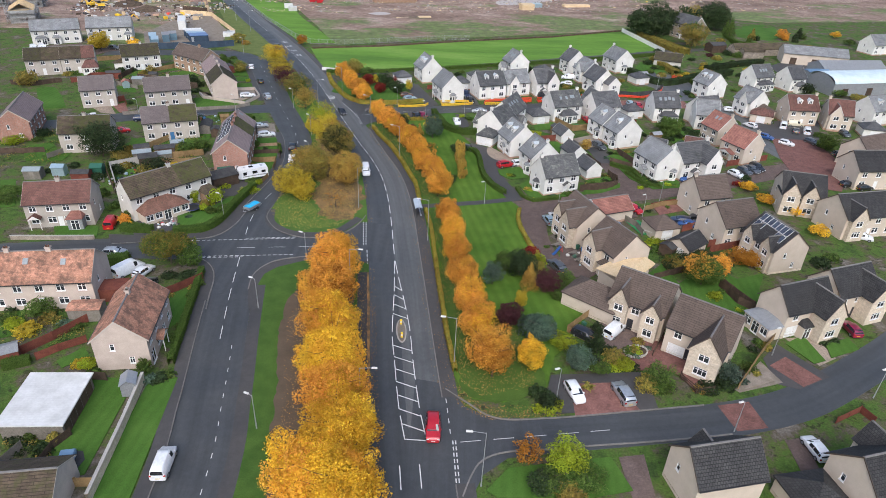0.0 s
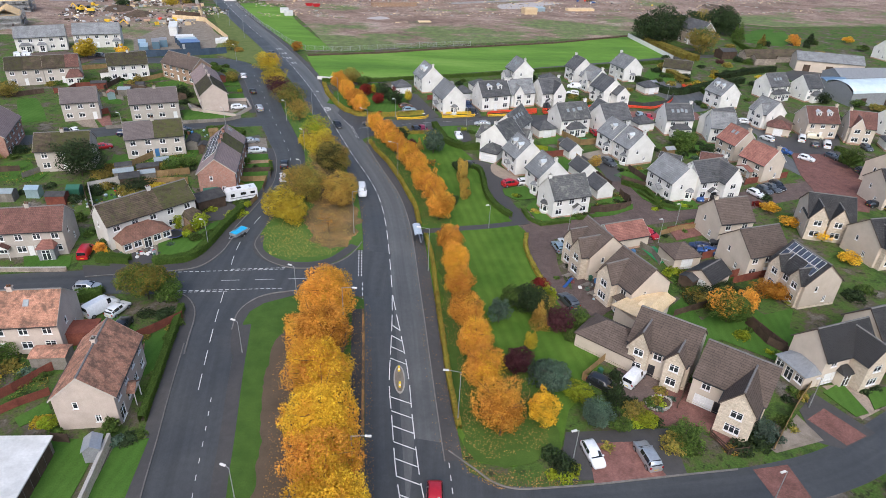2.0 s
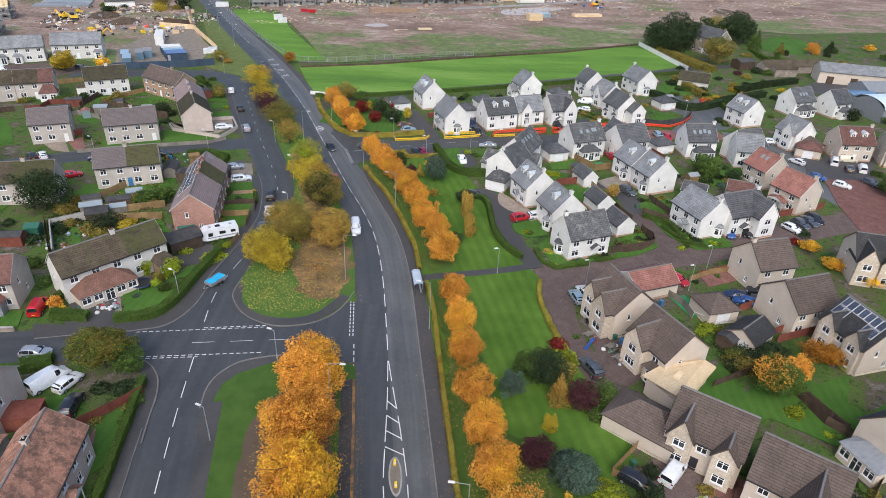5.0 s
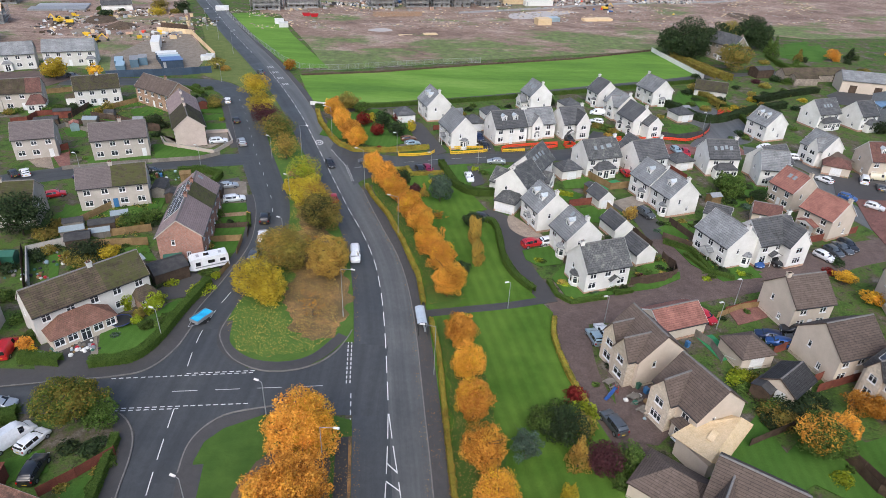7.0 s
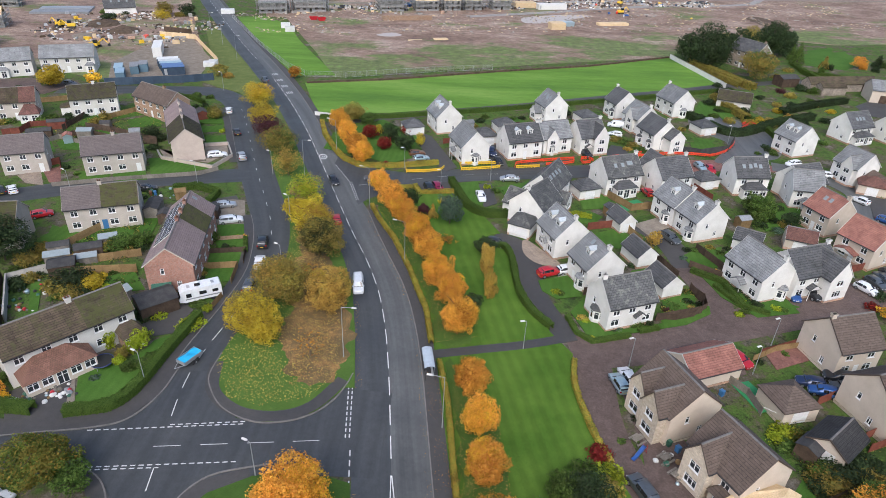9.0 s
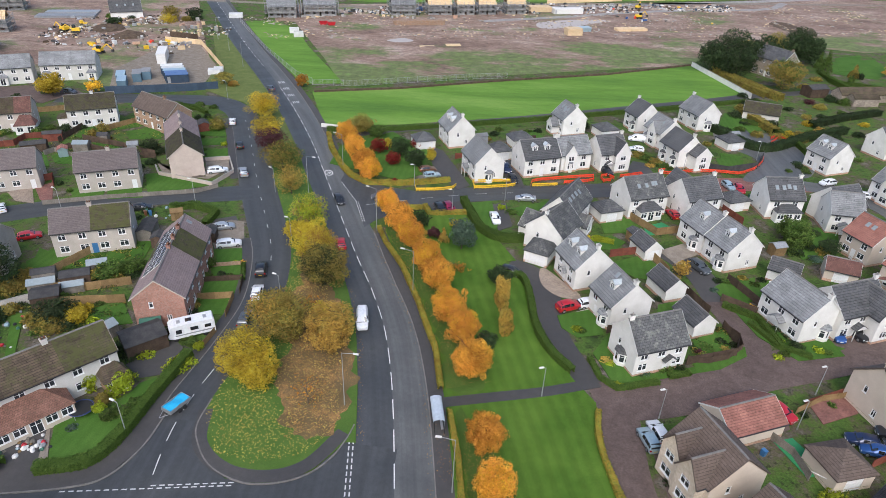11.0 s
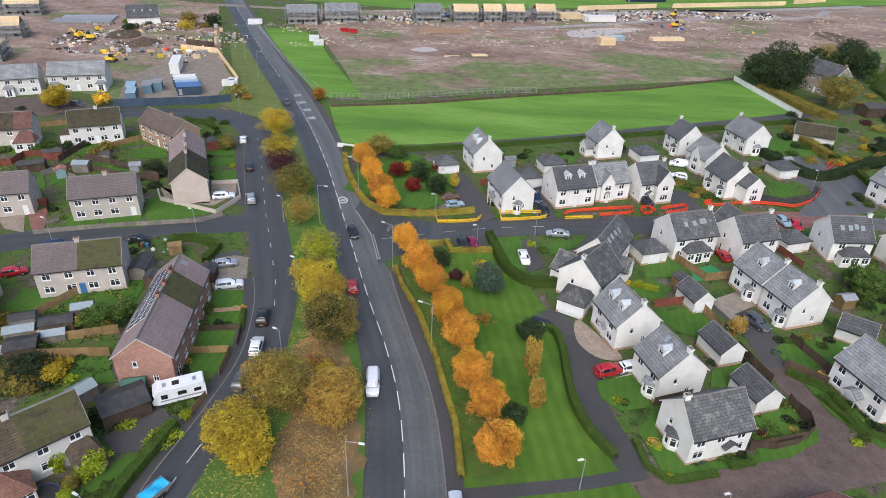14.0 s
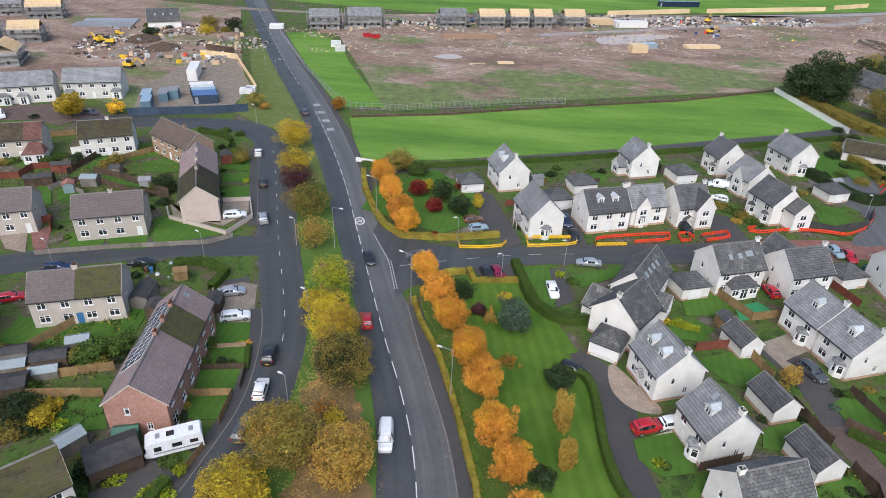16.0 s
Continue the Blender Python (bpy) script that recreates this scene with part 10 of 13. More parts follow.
setting("lawn", patch([(53.8, 88.1), (66.2, 96.1), (61.8, 88.7), (53.9, 83.9)], 0.1937), LAWN, "bright green garden lawn", "lawn")
setting("lawn", patch([(51.9, 95.4), (58.3, 97.8), (54.9, 91.8), (51.1, 92.4)], 0.1962), LAWN, "bright green garden lawn", "lawn")
setting("lawn", patch([(44.5, 137), (47, 134.5), (52, 134.2), (56, 136.5), (50, 139), (46, 142)], 0.09), LAWN, "bright green garden lawn", "lawn")
setting("paving", patch([(16.0, 68.0), (29.5, 69.5), (29.6, 62.3), (13.9, 60.3)], 0.1475), FOOTWAY, "dark tarmac forecourt", "paving")
setting("paving", patch([(18.5, 66.3), (24.9, 67.0), (27.0, 61.9), (18.2, 60.3)], 0.182, 0.03), REDBLOCK, "red block paved parking bay", "paving")
setting("paving", patch([(37.9, 63.5), (42.5, 64.5), (43.2, 59.8), (38.9, 59.0)], 0.0525), REDBLOCK, "red block paved crossing in the road", "paving")
setting("paving", patch([(48.3, 73.9), (51.9, 77.5), (56.6, 70.4), (50.8, 67.4), (48.0, 68.4)], 0.055), FOOTWAY, "dark tarmac forecourt", "paving")
setting("paving", patch([(48.6, 72.3), (51.9, 74.5), (55.1, 69.8), (51.6, 68.0)], 0.0575), REDBLOCK, "red block paved drive", "paving")
setting("paving", patch([(41.4, 66.8), (47.6, 73.2), (49.0, 68.7), (42.0, 66.3)], 0.06), GRAVEL, "buff gravel bed", "paving")
setting("paving", patch([(53.9, 79.0), (58.8, 80.0), (59.6, 74.7), (56.2, 72.8)], 0.0625), BUFFBLOCK, "buff block paved drive", "paving")
setting("paving", patch([(22.5, 53.8), (25.7, 54.4), (25.5, 48.1), (22.8, 48.0)], 0.065), BLOCK, "brown block paved drive", "paving")
setting("paving", patch([(44.5, 57.8), (47.0, 58.4), (46.7, 53.5), (44.2, 51.7)], 0.0675), BLOCK, "brown block paved drive", "paving")
setting("paving", patch([(25.6, 73.9), (32.1, 79.6), (35.9, 78.0), (38.1, 74.6), (33.7, 70.2), (27.1, 69.8)], 0.07), REDBLOCK, "red block paved drive", "paving")
setting("paving", patch([(23.4, 79.1), (28.1, 83.3), (31.5, 77.7), (27.6, 74.0), (23.8, 75.1)], 0.0725), BLOCK, "brown block paved drive", "paving")
setting("paving", patch([(21.3, 115.6), (24.0, 117.1), (27.9, 104.2), (30.3, 98.0), (25.6, 93.5), (21.2, 94.1), (22.0, 103.7)], 0.075), BLOCK, "brown block paved drive", "paving")
setting("paving", patch([(32.6, 172.7), (36.9, 175.2), (39.5, 171.6), (32.6, 169.0)], 0.08), TURF, "artificial green turf in a back garden", "paving")
setting("paving", patch([(10.0, 152.3), (10.9, 154.3), (13.7, 150.6), (16.5, 146.4), (16.0, 145.0), (12.8, 145.4), (10.4, 148.3)], 0.0825, smooth=1.0), BUFFBLOCK, "curved buff block paved forecourt", "paving")
setting("paving", patch([(14.3, 140.7), (17.4, 142.5), (17.8, 140.3), (15.2, 139.2)], 0.085), SLABSTONE, "pale slab path", "paving")
setting("paving", patch([(-54.6, 163.4), (-49.7, 166.1), (-43.9, 155.7), (-44.6, 153.8), (-49.2, 153.0)], 0.0875), FOOTWAY, "dark tarmac forecourt", "paving")
setting("paving", patch([(-54.3, 161.7), (-50.0, 164.3), (-47.3, 163.9), (-44.0, 154.2), (-49.0, 153.0)], 0.09), GRAVEL, "gravel forecourt", "paving")
setting("paving", patch([(-76.5, 189.1), (-70.2, 184.1), (-61.7, 182.2), (-59.3, 188.9), (-61.3, 193.7), (-66.1, 191.9), (-62.7, 183.2), (-71.8, 182.5)], 0.0925), GRAVEL, "gravel drive behind the wall", "paving")
setting("paving", patch([(-49.6, 121.2), (-45.6, 127.1), (-41.0, 125.1), (-42.5, 120.3), (-46.4, 118.8)], 0.095), FOOTWAY, "worn dark tarmac driveway", "paving")
setting("paving", patch([(-143.9, 225.2), (-151.1, 234.1), (-140.8, 239.7), (-123.8, 238.3), (-119.5, 234.5), (-123.9, 232.2), (-126.4, 224.7), (-134.8, 227.4)], 0.0965), BLOCK, "brown block paved parking court", "paving")
setting("paving", patch([(-61.8, 114.0), (-58.2, 115.4), (-53.9, 111.0), (-49.6, 103.0), (-52.9, 101.2)], 0.0975), GRAVEL, "cluttered gravel yard", "paving")
setting("paving", patch([(-60.3, 105.4), (-54.1, 111.4), (-50.3, 101.2), (-57.1, 100.7)], 0.1), FOOTWAY, "cluttered dark tarmac forecourt", "paving")
setting("paving", patch([(-43.2, 81.5), (-39.6, 83.3), (-38.3, 79.4), (-43.1, 79.1)], 0.1025), REDBLOCK, "reddish block paved path", "paving")
setting("paving", patch([(-91.0, 167.5), (-95.5, 172.9), (-93.2, 175.7), (-87.6, 166.1)], 0.105), REDBLOCK, "reddish slab path to a front door", "paving")
setting("paving", patch([(-99.5, 169.9), (-96.0, 172.8), (-91.2, 165.8), (-95.6, 166.5)], 0.1075), BUFFBLOCK, "sandy paved front garden", "paving")
setting("paving", patch([(-15.6, 210.9), (-10.9, 207.5), (-3.4, 187.4), (-5.9, 184.7), (-11.5, 192.7)], 0.11), FOOTWAY, "dark tarmac drive", "paving")
setting("paving", patch([(-11.8, 176.4), (-5.1, 179.1), (-4.2, 174.2), (-10.2, 172.4)], 0.1125), FOOTWAY, "dark tarmac parking bay", "paving")
setting("paving", patch([(1.3, 178.4), (4.6, 179.7), (5.7, 169.2), (2.9, 167.0)], 0.115), FOOTWAY, "dark tarmac drive", "paving")
setting("paving", patch([(37.1, 207.9), (39.8, 207.2), (41.6, 196.6), (35.4, 193.1), (34.7, 202.3)], 0.1175), FOOTWAY, "dark tarmac drive", "paving")
setting("paving", patch([(4.6, 203.7), (7.0, 204.3), (9.1, 187.8), (4.8, 189.1)], 0.12), FOOTWAY, "tarmac drive between white houses", "paving")
setting("paving", patch([(33.6, 163.1), (39.9, 167.1), (41.5, 163.2), (36.7, 159.7), (38.6, 158.1), (36.5, 156.5)], 0.1225), GRAVEL, "pale paved courtyard", "paving")
setting("paving", patch([(36.5, 123.2), (41.0, 124.2), (40.4, 118.3), (37.8, 117.1), (36.0, 119.7)], 0.125), BLOCK, "brown block paved drive", "paving")
setting("paving", patch([(45.0, 123.1), (51.3, 126.4), (51.1, 122.3), (45.3, 119.7)], 0.1275), REDBLOCK, "reddish paved patio", "paving")
setting("paving", patch([(90.8, 171.2), (102.4, 170.5), (101.4, 150.6), (92.5, 136.3), (84.3, 138.5), (86.6, 156.2)], 0.13), REDBLOCK, "red block paved car court", "paving")
setting("paving", patch([(92.7, 185.7), (112.8, 188.5), (104.0, 170.7), (86.6, 170.6)], 0.1325), FOOTWAY, "tarmac car court", "paving")
setting("plot", patch([(-36.3, 64), (-38.6, 64), (-37.6, 44), (-35.9, 44), (-32.8, 44), (-35.0, 64)], 0.14), LAWN, "grass strip beside the pavement", "verge")

# hedges
hedge([(2.5, 67.6), (1.2, 75.6), (0.2, 84), (-0.8, 92.3), (-2.5, 108.9), (-4.0, 116.6)], 0.6, 1.0, GOLDHEDGE, "low golden hedge turning orange along the pavement")
hedge([(-5.4, 120.7), (-6.8, 129), (-8.7, 134.8), (-10.5, 140.6), (-14.4, 151.1), (-18.7, 159.5), (-20.6, 164.5)], 0.7, 1.0, GOLDHEDGE, "low golden hedge turning orange along the pavement")
hedge([(-41.5, 213.5), (-38.7, 204), (-34.2, 194), (-30.8, 188.4), (-26.5, 184.8), (-18.4, 185.6), (-15, 186.6), (-8, 188.9)], 1.1, 1.1, GOLDHEDGE, "clipped golden-green hedge round the corner garden")
hedge([(-4.6, 179), (-2.6, 172.1), (-0.8, 166.8), (2.9, 163.3), (8.0, 163.6)], 1.5, 1.5, HEDGE, "thick clipped green hedge between lawn and drive", smooth=1.0)
hedge([(-12.6, 175.5), (-11.3, 171.8), (-3.6, 173.4)], 1.0, 0.9, GOLDHEDGE, "low clipped hedge round the parking bay")
hedge([(-19.5, 171.8), (-16.5, 173.4), (-13.2, 174.6)], 1.0, 0.9, GOLDHEDGE, "low clipped hedge by the junction")
hedge([(13.0, 126.2), (10.2, 130.4), (8.4, 136.6), (7.7, 146.4), (6.4, 150.4), (3.2, 150.9)], 1.0, 1.2, HEDGE, "curving clipped green hedge beside the drive", smooth=1.0)
hedge([(15.6, 118.8), (15.0, 113.5), (16.1, 105.5), (17.6, 100.2)], 0.7, 0.8, GOLDHEDGE, "low straggling hedge turning orange by the drive", smooth=1.0)
hedge([(-41.6, 124), (-42.9, 115), (-43.6, 108.5), (-45.4, 104.2), (-50.6, 102.6)], 1.3, 1.4, HEDGE, "thick clipped green hedge round the corner garden", smooth=1.0)
hedge([(-54.6, 102.7), (-60.5, 103.0)], 1.6, 1.4, HEDGE, "thick clipped green hedge by the gate")
hedge([(-40.8, 90), (-38.7, 77.4), (-36.9, 66.5)], 0.9, 1.3, HEDGE, "clipped green hedge beside the pavement")
hedge([(-58.0, 91.0), (-54.5, 92.7)], 1.8, 1.5, HEDGE, "block of clipped green hedge by the drive")
hedge([(-63.5, 166.9), (-58.9, 168.6), (-53.7, 166.2), (-54.0, 161.0)], 1.3, 1.3, HEDGE, "clipped green hedge at the street corner")
hedge([(-42.7, 216.6), (-23.6, 220.2), (5.6, 230.9), (35.2, 243.1), (67.8, 257.1), (83.9, 264.5)], 1.0, 1.2, HEDGE, "dark hedge between field and lane")
hedge([(15.9, 129.6), (16.8, 125.5), (19.0, 123.5), (25.1, 125.5)], 0.8, 0.7, HEDGE, "low clipped hedge before the white house")
hedge([(26.7, 126.7), (30.1, 127.9)], 0.8, 0.7, HEDGE, "low clipped hedge before the white house")
hedge([(76.1, 243.7), (81.6, 240.6), (85.6, 229.6), (85.2, 218.8)], 1.4, 1.3, HEDGE, "clipped hedge along the lane")
hedge([(96.0, 242.9), (110.2, 252.2), (124.1, 259.2)], 2.2, 1.8, DARKGREEN, "tall dark hedge of the large garden")
hedge([(85.0, 303.0), (89.0, 284.2), (93.8, 271.6)], 2.5, 2.0, OLIVE, "overgrown hedge by the white wall")
hedge([(127.1, 307.5), (126.6, 295.7), (140.6, 289.7)], 1.2, 1.2, HEDGE, "clipped hedge round the large lawn")
hedge([(78.7, 251.6), (80.3, 244.9), (82.4, 234.6)], 2.4, 2.0, OLIVE, "overgrown garden hedge with turning leaves")
hedge([(40.2, 145.8), (44.8, 142.4), (45.9, 135.3)], 0.9, 1.0, HEDGE, "low garden hedge by the fence")
hedge([(-42.1, 148.3), (-40.5, 143.3)], 0.7, 0.8, HEDGE, "low front garden hedge")
hedge([(-90.1, 229.4), (-82.0, 227.0), (-78.3, 223.8)], 1.2, 1.2, HEDGE, "green hedge by the garages")
hedge([(-58.8, 64.2), (-55.8, 65.6)], 1.2, 1.3, HEDGE, "green hedge in the back gardens")
hedge([(21.1, 165.7), (25.2, 164.7)], 0.9, 0.9, LIME, "yellow-green hedge between the lawns")
hedge([(43.0, 141.3), (45.5, 135.5), (49.6, 133.4)], 0.8, 0.8, HEDGE, "planted border before the white house")

# walls and fences
garden_wall([(-36.9, 44), (-38.1, 55), (-39.2, 63.2)], 1.5, BUFFSTONE, "rough buff garden wall beside the grass strip", w=0.3)
garden_wall([(79.1, 309.7), (87.8, 269.6)], 1.7, WHITE, "long white boundary wall across the field edge", w=0.3)
garden_wall([(-54.2, 249.6), (-28.9, 257.9), (6.8, 274.4), (43.4, 289.6), (78.9, 310.3)], 0.6, BED, "low dark turf bank along the field", w=0.5, cope=BED)
garden_wall([(-75.4, 186.2), (-73.1, 182.7), (-59.6, 179.0), (-57.4, 186.3), (-60.9, 193.6), (-66.1, 191.9)], 0.9, PINKISH, "low pinkish garden wall round the terrace end")
fence([(-89.1, 165.5), (-79.0, 169.5), (-61.2, 175.2), (-58.0, 178.4)], 1.0, GREYWOOD, "grey weathered slat fence along the pavement", panel=2.2)
fence([(-72.6, 141.8), (-69.6, 149.1)], 1.6, WOOD, "tan close-boarded garden fence")
fence([(-68.8, 136.5), (-64.4, 137.8), (-58.2, 140.4)], 1.6, WOOD, "tan close-boarded garden fence")
fence([(-67.5, 133.2), (-62.0, 134.4), (-56.7, 135.4)], 1.6, WOOD, "tan close-boarded garden fence")
fence([(-47.0, 142.4), (-40.7, 143.9), (-39.8, 139.8)], 1.1, DARKWOOD, "dark timber fence between front gardens")
fence([(-46.0, 137.4), (-40.4, 138.6), (-39.8, 133.4)], 1.3, WOOD, "tan timber fence round the front garden")
fence([(-40.4, 126.2), (-39.9, 129.7)], 1.2, WOOD, "tan timber fence beside the driveway")
fence([(-48.3, 146.8), (-42.6, 148.4)], 0.9, BROWNBRICK, "brick garden divider round a back garden")
fence([(-58.4, 66.7), (-55.5, 70.6), (-52.6, 75.4)], 1.5, REDWOOD, "red stained timber garden fence")
fence([(-55.4, 66.2), (-53.4, 68.3), (-50.6, 70.5)], 1.3, REDWOOD, "red stained timber garden fence")
fence([(-45.4, 81.5), (-42.7, 84.3), (-39.9, 87.7)], 1.5, REDWOOD, "red stained timber fence by the drive")
fence([(-117.3, 192.2), (-113.9, 193.8), (-114.1, 198.5), (-108.3, 200.5)], 1.6, REDWOOD, "red stained back garden fence")
fence([(-102.5, 191.9), (-98.5, 195.7), (-85.3, 191.3), (-77.9, 191.6)], 1.5, DARKWOOD, "dark garden fence round a back garden")
fence([(-98.2, 207.2), (-91.6, 217.1), (-87.6, 215.0)], 1.5, WOOD, "weathered garden fence round a back garden")
fence([(-105.0, 197.4), (-104.9, 211.0)], 1.5, DARKWOOD, "dark timber garden fence")
fence([(-95.7, 175.6), (-94.1, 177.4), (-91.8, 173.7)], 1.6, REDWOOD, "red stained fence by a front path")
fence([(-44.0, 62.8), (-46.0, 62.9)], 1.5, DARKWOOD, "dark fence round the shed garden")
fence([(-44.9, 47.6), (-44.7, 51.1), (-43.7, 53.3)], 1.3, DARKWOOD, "dark timber fence round the patio")
fence([(-41.2, 45.9), (-37.3, 46.2)], 1.5, WOOD, "tan timber garden fence")
fence([(-49.1, 48.0), (-48.2, 50.9)], 1.4, GREYWOOD, "grey weathered garden fence")
fence([(29.2, 177.6), (34.4, 169.4), (40.5, 171.5)], 1.7, WOOD, "tan close-boarded garden fence")
fence([(23.6, 159.6), (31.0, 162.1)], 1.7, REDWOOD, "brown close-boarded garden fence")
fence([(30.9, 161.8), (33.3, 154.7)], 1.7, WOOD, "tan close-boarded garden fence")
fence([(34.6, 150.4), (36.4, 145.0), (37.2, 143.3)], 1.6, DARKWOOD, "dark timber fence by the garage")
fence([(30.1, 129.9), (38.2, 132.8), (39.3, 135.5), (38.3, 139.7)], 1.6, DARKWOOD, "dark timber garden fence")
fence([(19.4, 136.2), (24.9, 138.6)], 1.6, DARKWOOD, "dark timber garden fence")
fence([(43.5, 154.0), (46.6, 146.4)], 1.6, DARKWOOD, "dark timber garden fence")
fence([(40.4, 186.2), (39.9, 181.0)], 1.7, DARKWOOD, "brown garden fence round a back garden")
fence([(51.5, 182.7), (53.9, 176.8)], 1.5, REDWOOD, "brown garden fence round a back garden")
fence([(52.0, 206.4), (59.4, 204.1), (68.0, 208.1), (72.4, 216.2)], 1.8, FELT, "black solid hoarding round a garden")
fence([(47.8, 112.7), (53.5, 115.7)], 1.6, REDWOOD, "red stained garden fence")
fence([(51.1, 106.8), (55.6, 109.1), (60.4, 110.5)], 1.6, REDWOOD, "red stained garden fence")
fence([(50.7, 104.8), (58.5, 108.0)], 1.6, REDWOOD, "red stained garden fence")
fence([(44.2, 123.0), (50.3, 125.8), (52.6, 126.8)], 1.2, REDWOOD, "low brick-red garden wall")
fence([(19.7, 78.1), (23.8, 82.5)], 1.4, WOOD, "tan timber fence round a parking space")
fence([(19.7, 77.9), (23.2, 75.3)], 1.4, WOOD, "tan timber fence round a parking space")
fence([(48.4, 93.0), (49.7, 87.9), (53.5, 83.9)], 1.6, DARKWOOD, "black garden fence round a back garden")
fence([(48.6, 93.2), (51.8, 86.4)], 1.7, DARKWOOD, "black garden fence round a back garden")
fence([(37.2, 94.1), (43.9, 97.5), (50.4, 98.7)], 1.4, DARKWOOD, "dark garden fence round a back garden")
fence([(41.9, 66.9), (48.1, 74.5), (53.5, 80.4)], 1.3, WOOD, "buff timber fence beside the drive")
fence([(34.4, 68.4), (35.9, 65.6), (38.2, 66.1)], 1.2, DARKWOOD, "low black rail fence", kind="rail")
fence([(52.6, 61.2), (57.0, 63.5), (57.8, 61.5)], 1.2, REDWOOD, "red stained fence round a lawn")
fence([(40.4, 147.4), (45.1, 144.0)], 1.5, DARKWOOD, "dark garden fence round a back garden")
fence([(69.8, 148.5), (82.1, 154.0)], 1.6, REDWOOD, "red stained fence by the parked cars")
fence([(-7.5, 202.5), (-3.9, 204.1), (-3.2, 200.0)], 1.5, REDWOOD, "brick-red garden wall round a back garden")
fence([(5.4, 214.9), (13.3, 218.8)], 1.5, DARKWOOD, "dark garden fence round a back garden")

# lamps
lamp(-11.6, 142.8, 8.6, 168, 1.6)
lamp(-17.8, 116.6, 9.0, -8, 1.6)
lamp(-3.0, 104.3, 8.6, 175, 1.6)
lamp(2.3, 68.8, 8.6, 178, 1.6)
lamp(-21.1, 164.8, 8.6, 160, 1.6)
lamp(-33.3, 192.1, 8.6, 160, 1.6)
lamp(-38.0, 178.2, 8.6, -15, 1.6)
lamp(5.6, 48.6, 8.6, 180, 1.6)
lamp(-9.4, 58.0, 8.6, -2, 1.6)
lamp(-14.8, 85.6, 8.6, -5, 1.6)
lamp(-85.0, 273.5, 8.6, -20, 1.6)
lamp(-97.4, 294.3, 8.6, -20, 1.6)
lamp(-107.8, 310.5, 8.6, -20, 1.6)
lamp(-28.6, 80.4, 5.6, 160, 0.5)
lamp(-22.0, 55.6, 5.6, 160, 0.5)
lamp(-24.1, 95.2, 5.6, 160, 0.5)
lamp(-43.1, 108.8, 5.6, 160, 0.5)
lamp(-32.3, 137.7, 5.6, 160, 0.5)
lamp(-35.7, 156.4, 5.6, 160, 0.5)
lamp(-45.2, 177.8, 5.6, 160, 0.5)
lamp(-59.4, 169.8, 5.6, 160, 0.5)
lamp(-82.9, 162.1, 5.6, 160, 0.5)
lamp(-77.2, 237.3, 5.6, 160, 0.5)
lamp(8.3, 121.0, 5.2, 200, 0.4)
lamp(23.5, 118.5, 5.2, 200, 0.4)
lamp(46.7, 125.4, 5.2, 200, 0.4)
lamp(41.3, 118.4, 5.2, 200, 0.4)
lamp(47.4, 146.3, 5.2, 200, 0.4)
lamp(16.2, 63.5, 5.2, 200, 0.4)
lamp(38.4, 58.9, 5.2, 200, 0.4)
lamp(49.9, 74.6, 5.2, 200, 0.4)
lamp(-6.7, 173.7, 5.2, 200, 0.4)
lamp(4.4, 180.6, 5.2, 200, 0.4)
lamp(-15.8, 185.3, 5.2, 200, 0.4)
lamp(48.4, 203.2, 5.2, 200, 0.4)
lamp(69.7, 213.5, 5.2, 200, 0.4)
lamp(60.5, 66.4, 5.2, 200, 0.4)

# garages, sheds and garden things
garage(10.4, 157.4, -25, 4.5, 5.0, 2.6, 4.2, "whitemoss", hip=True, side="f", wide=3.8)
garage(31.3, 148.9, -68, 5.4, 4.0, 2.5, 4.2, "whitedark", side="l", door="N")
garage(33.4, 139.5, -68, 5.4, 4.0, 2.5, 4.2, "whitedark", side="l")
garage(30.5, 161.7, -68, 5.0, 3.6, 2.4, 4.0, "whitedark", side="r")
garage(25.3, 175.9, 22, 5.2, 4.6, 2.6, 4.2, "whitedark", hip=True)
garage(32.7, 225.5, 22, 5.4, 5.4, 2.5, 4.0, "whitedark", hip=True, side="f", wide=4.4)
garage(65.4, 222.1, 22, 5.4, 5.0, 2.5, 4.0, "whitedark", hip=True)
garage(-16.1, 209.7, 22, 5.0, 5.0, 2.4, 4.0, "whitedark", hip=True, side="f", wide=3.6)
garage(3.0, 205.0, 22, 5.6, 4.6, 2.6, 4.2, "whitedark", hip=True, side="f", wide=4)
garage(8.8, 214.3, 22, 5.6, 5.0, 2.5, 4.0, "whitedark", hip=True)
garage(54.1, 184.7, 22, 5.4, 4.6, 2.5, 4.0, "whitedark", hip=True)
garage(53.8, 155.8, -30, 5.0, 4.0, 2.5, 4.0, "whitedark", side="l")
garage(64.5, 157.6, -20, 5.4, 4.0, 2.4, 4.0, "creamdarkred")
garage(95.2, 190.2, 10, 6.0, 5.4, 2.5, 4.0, "cream", hip=True)
garage(43.0, 111.6, 16, 5.4, 5.2, 2.5, 4.2, "cream", hip=True)
garage(46.0, 104.6, 40, 6.0, 4.6, 2.4, 3.9, "creamdark", side="l")
garage(93.7, 186.3, -25, 6.0, 5.4, 2.5, 4.0, "creamdarkred", hip=True)
garage(121.9, 177.7, -10, 6.0, 5.4, 2.5, 4.0, "whitedark", hip=True)
garage(42.8, 47.6, 12, 6.0, 6.0, 2.5, 4.4, "creamdark", hip=True)
garage(33.7, 118.2, 22, 8.5, 6.0, 2.5, 4.4, "creamred", side="r", wide=2.6)
garage(25.2, 85.2, -38, 9.0, 6.2, 2.6, 4.6, "cream", hip=True, side="b", wide=2.4)
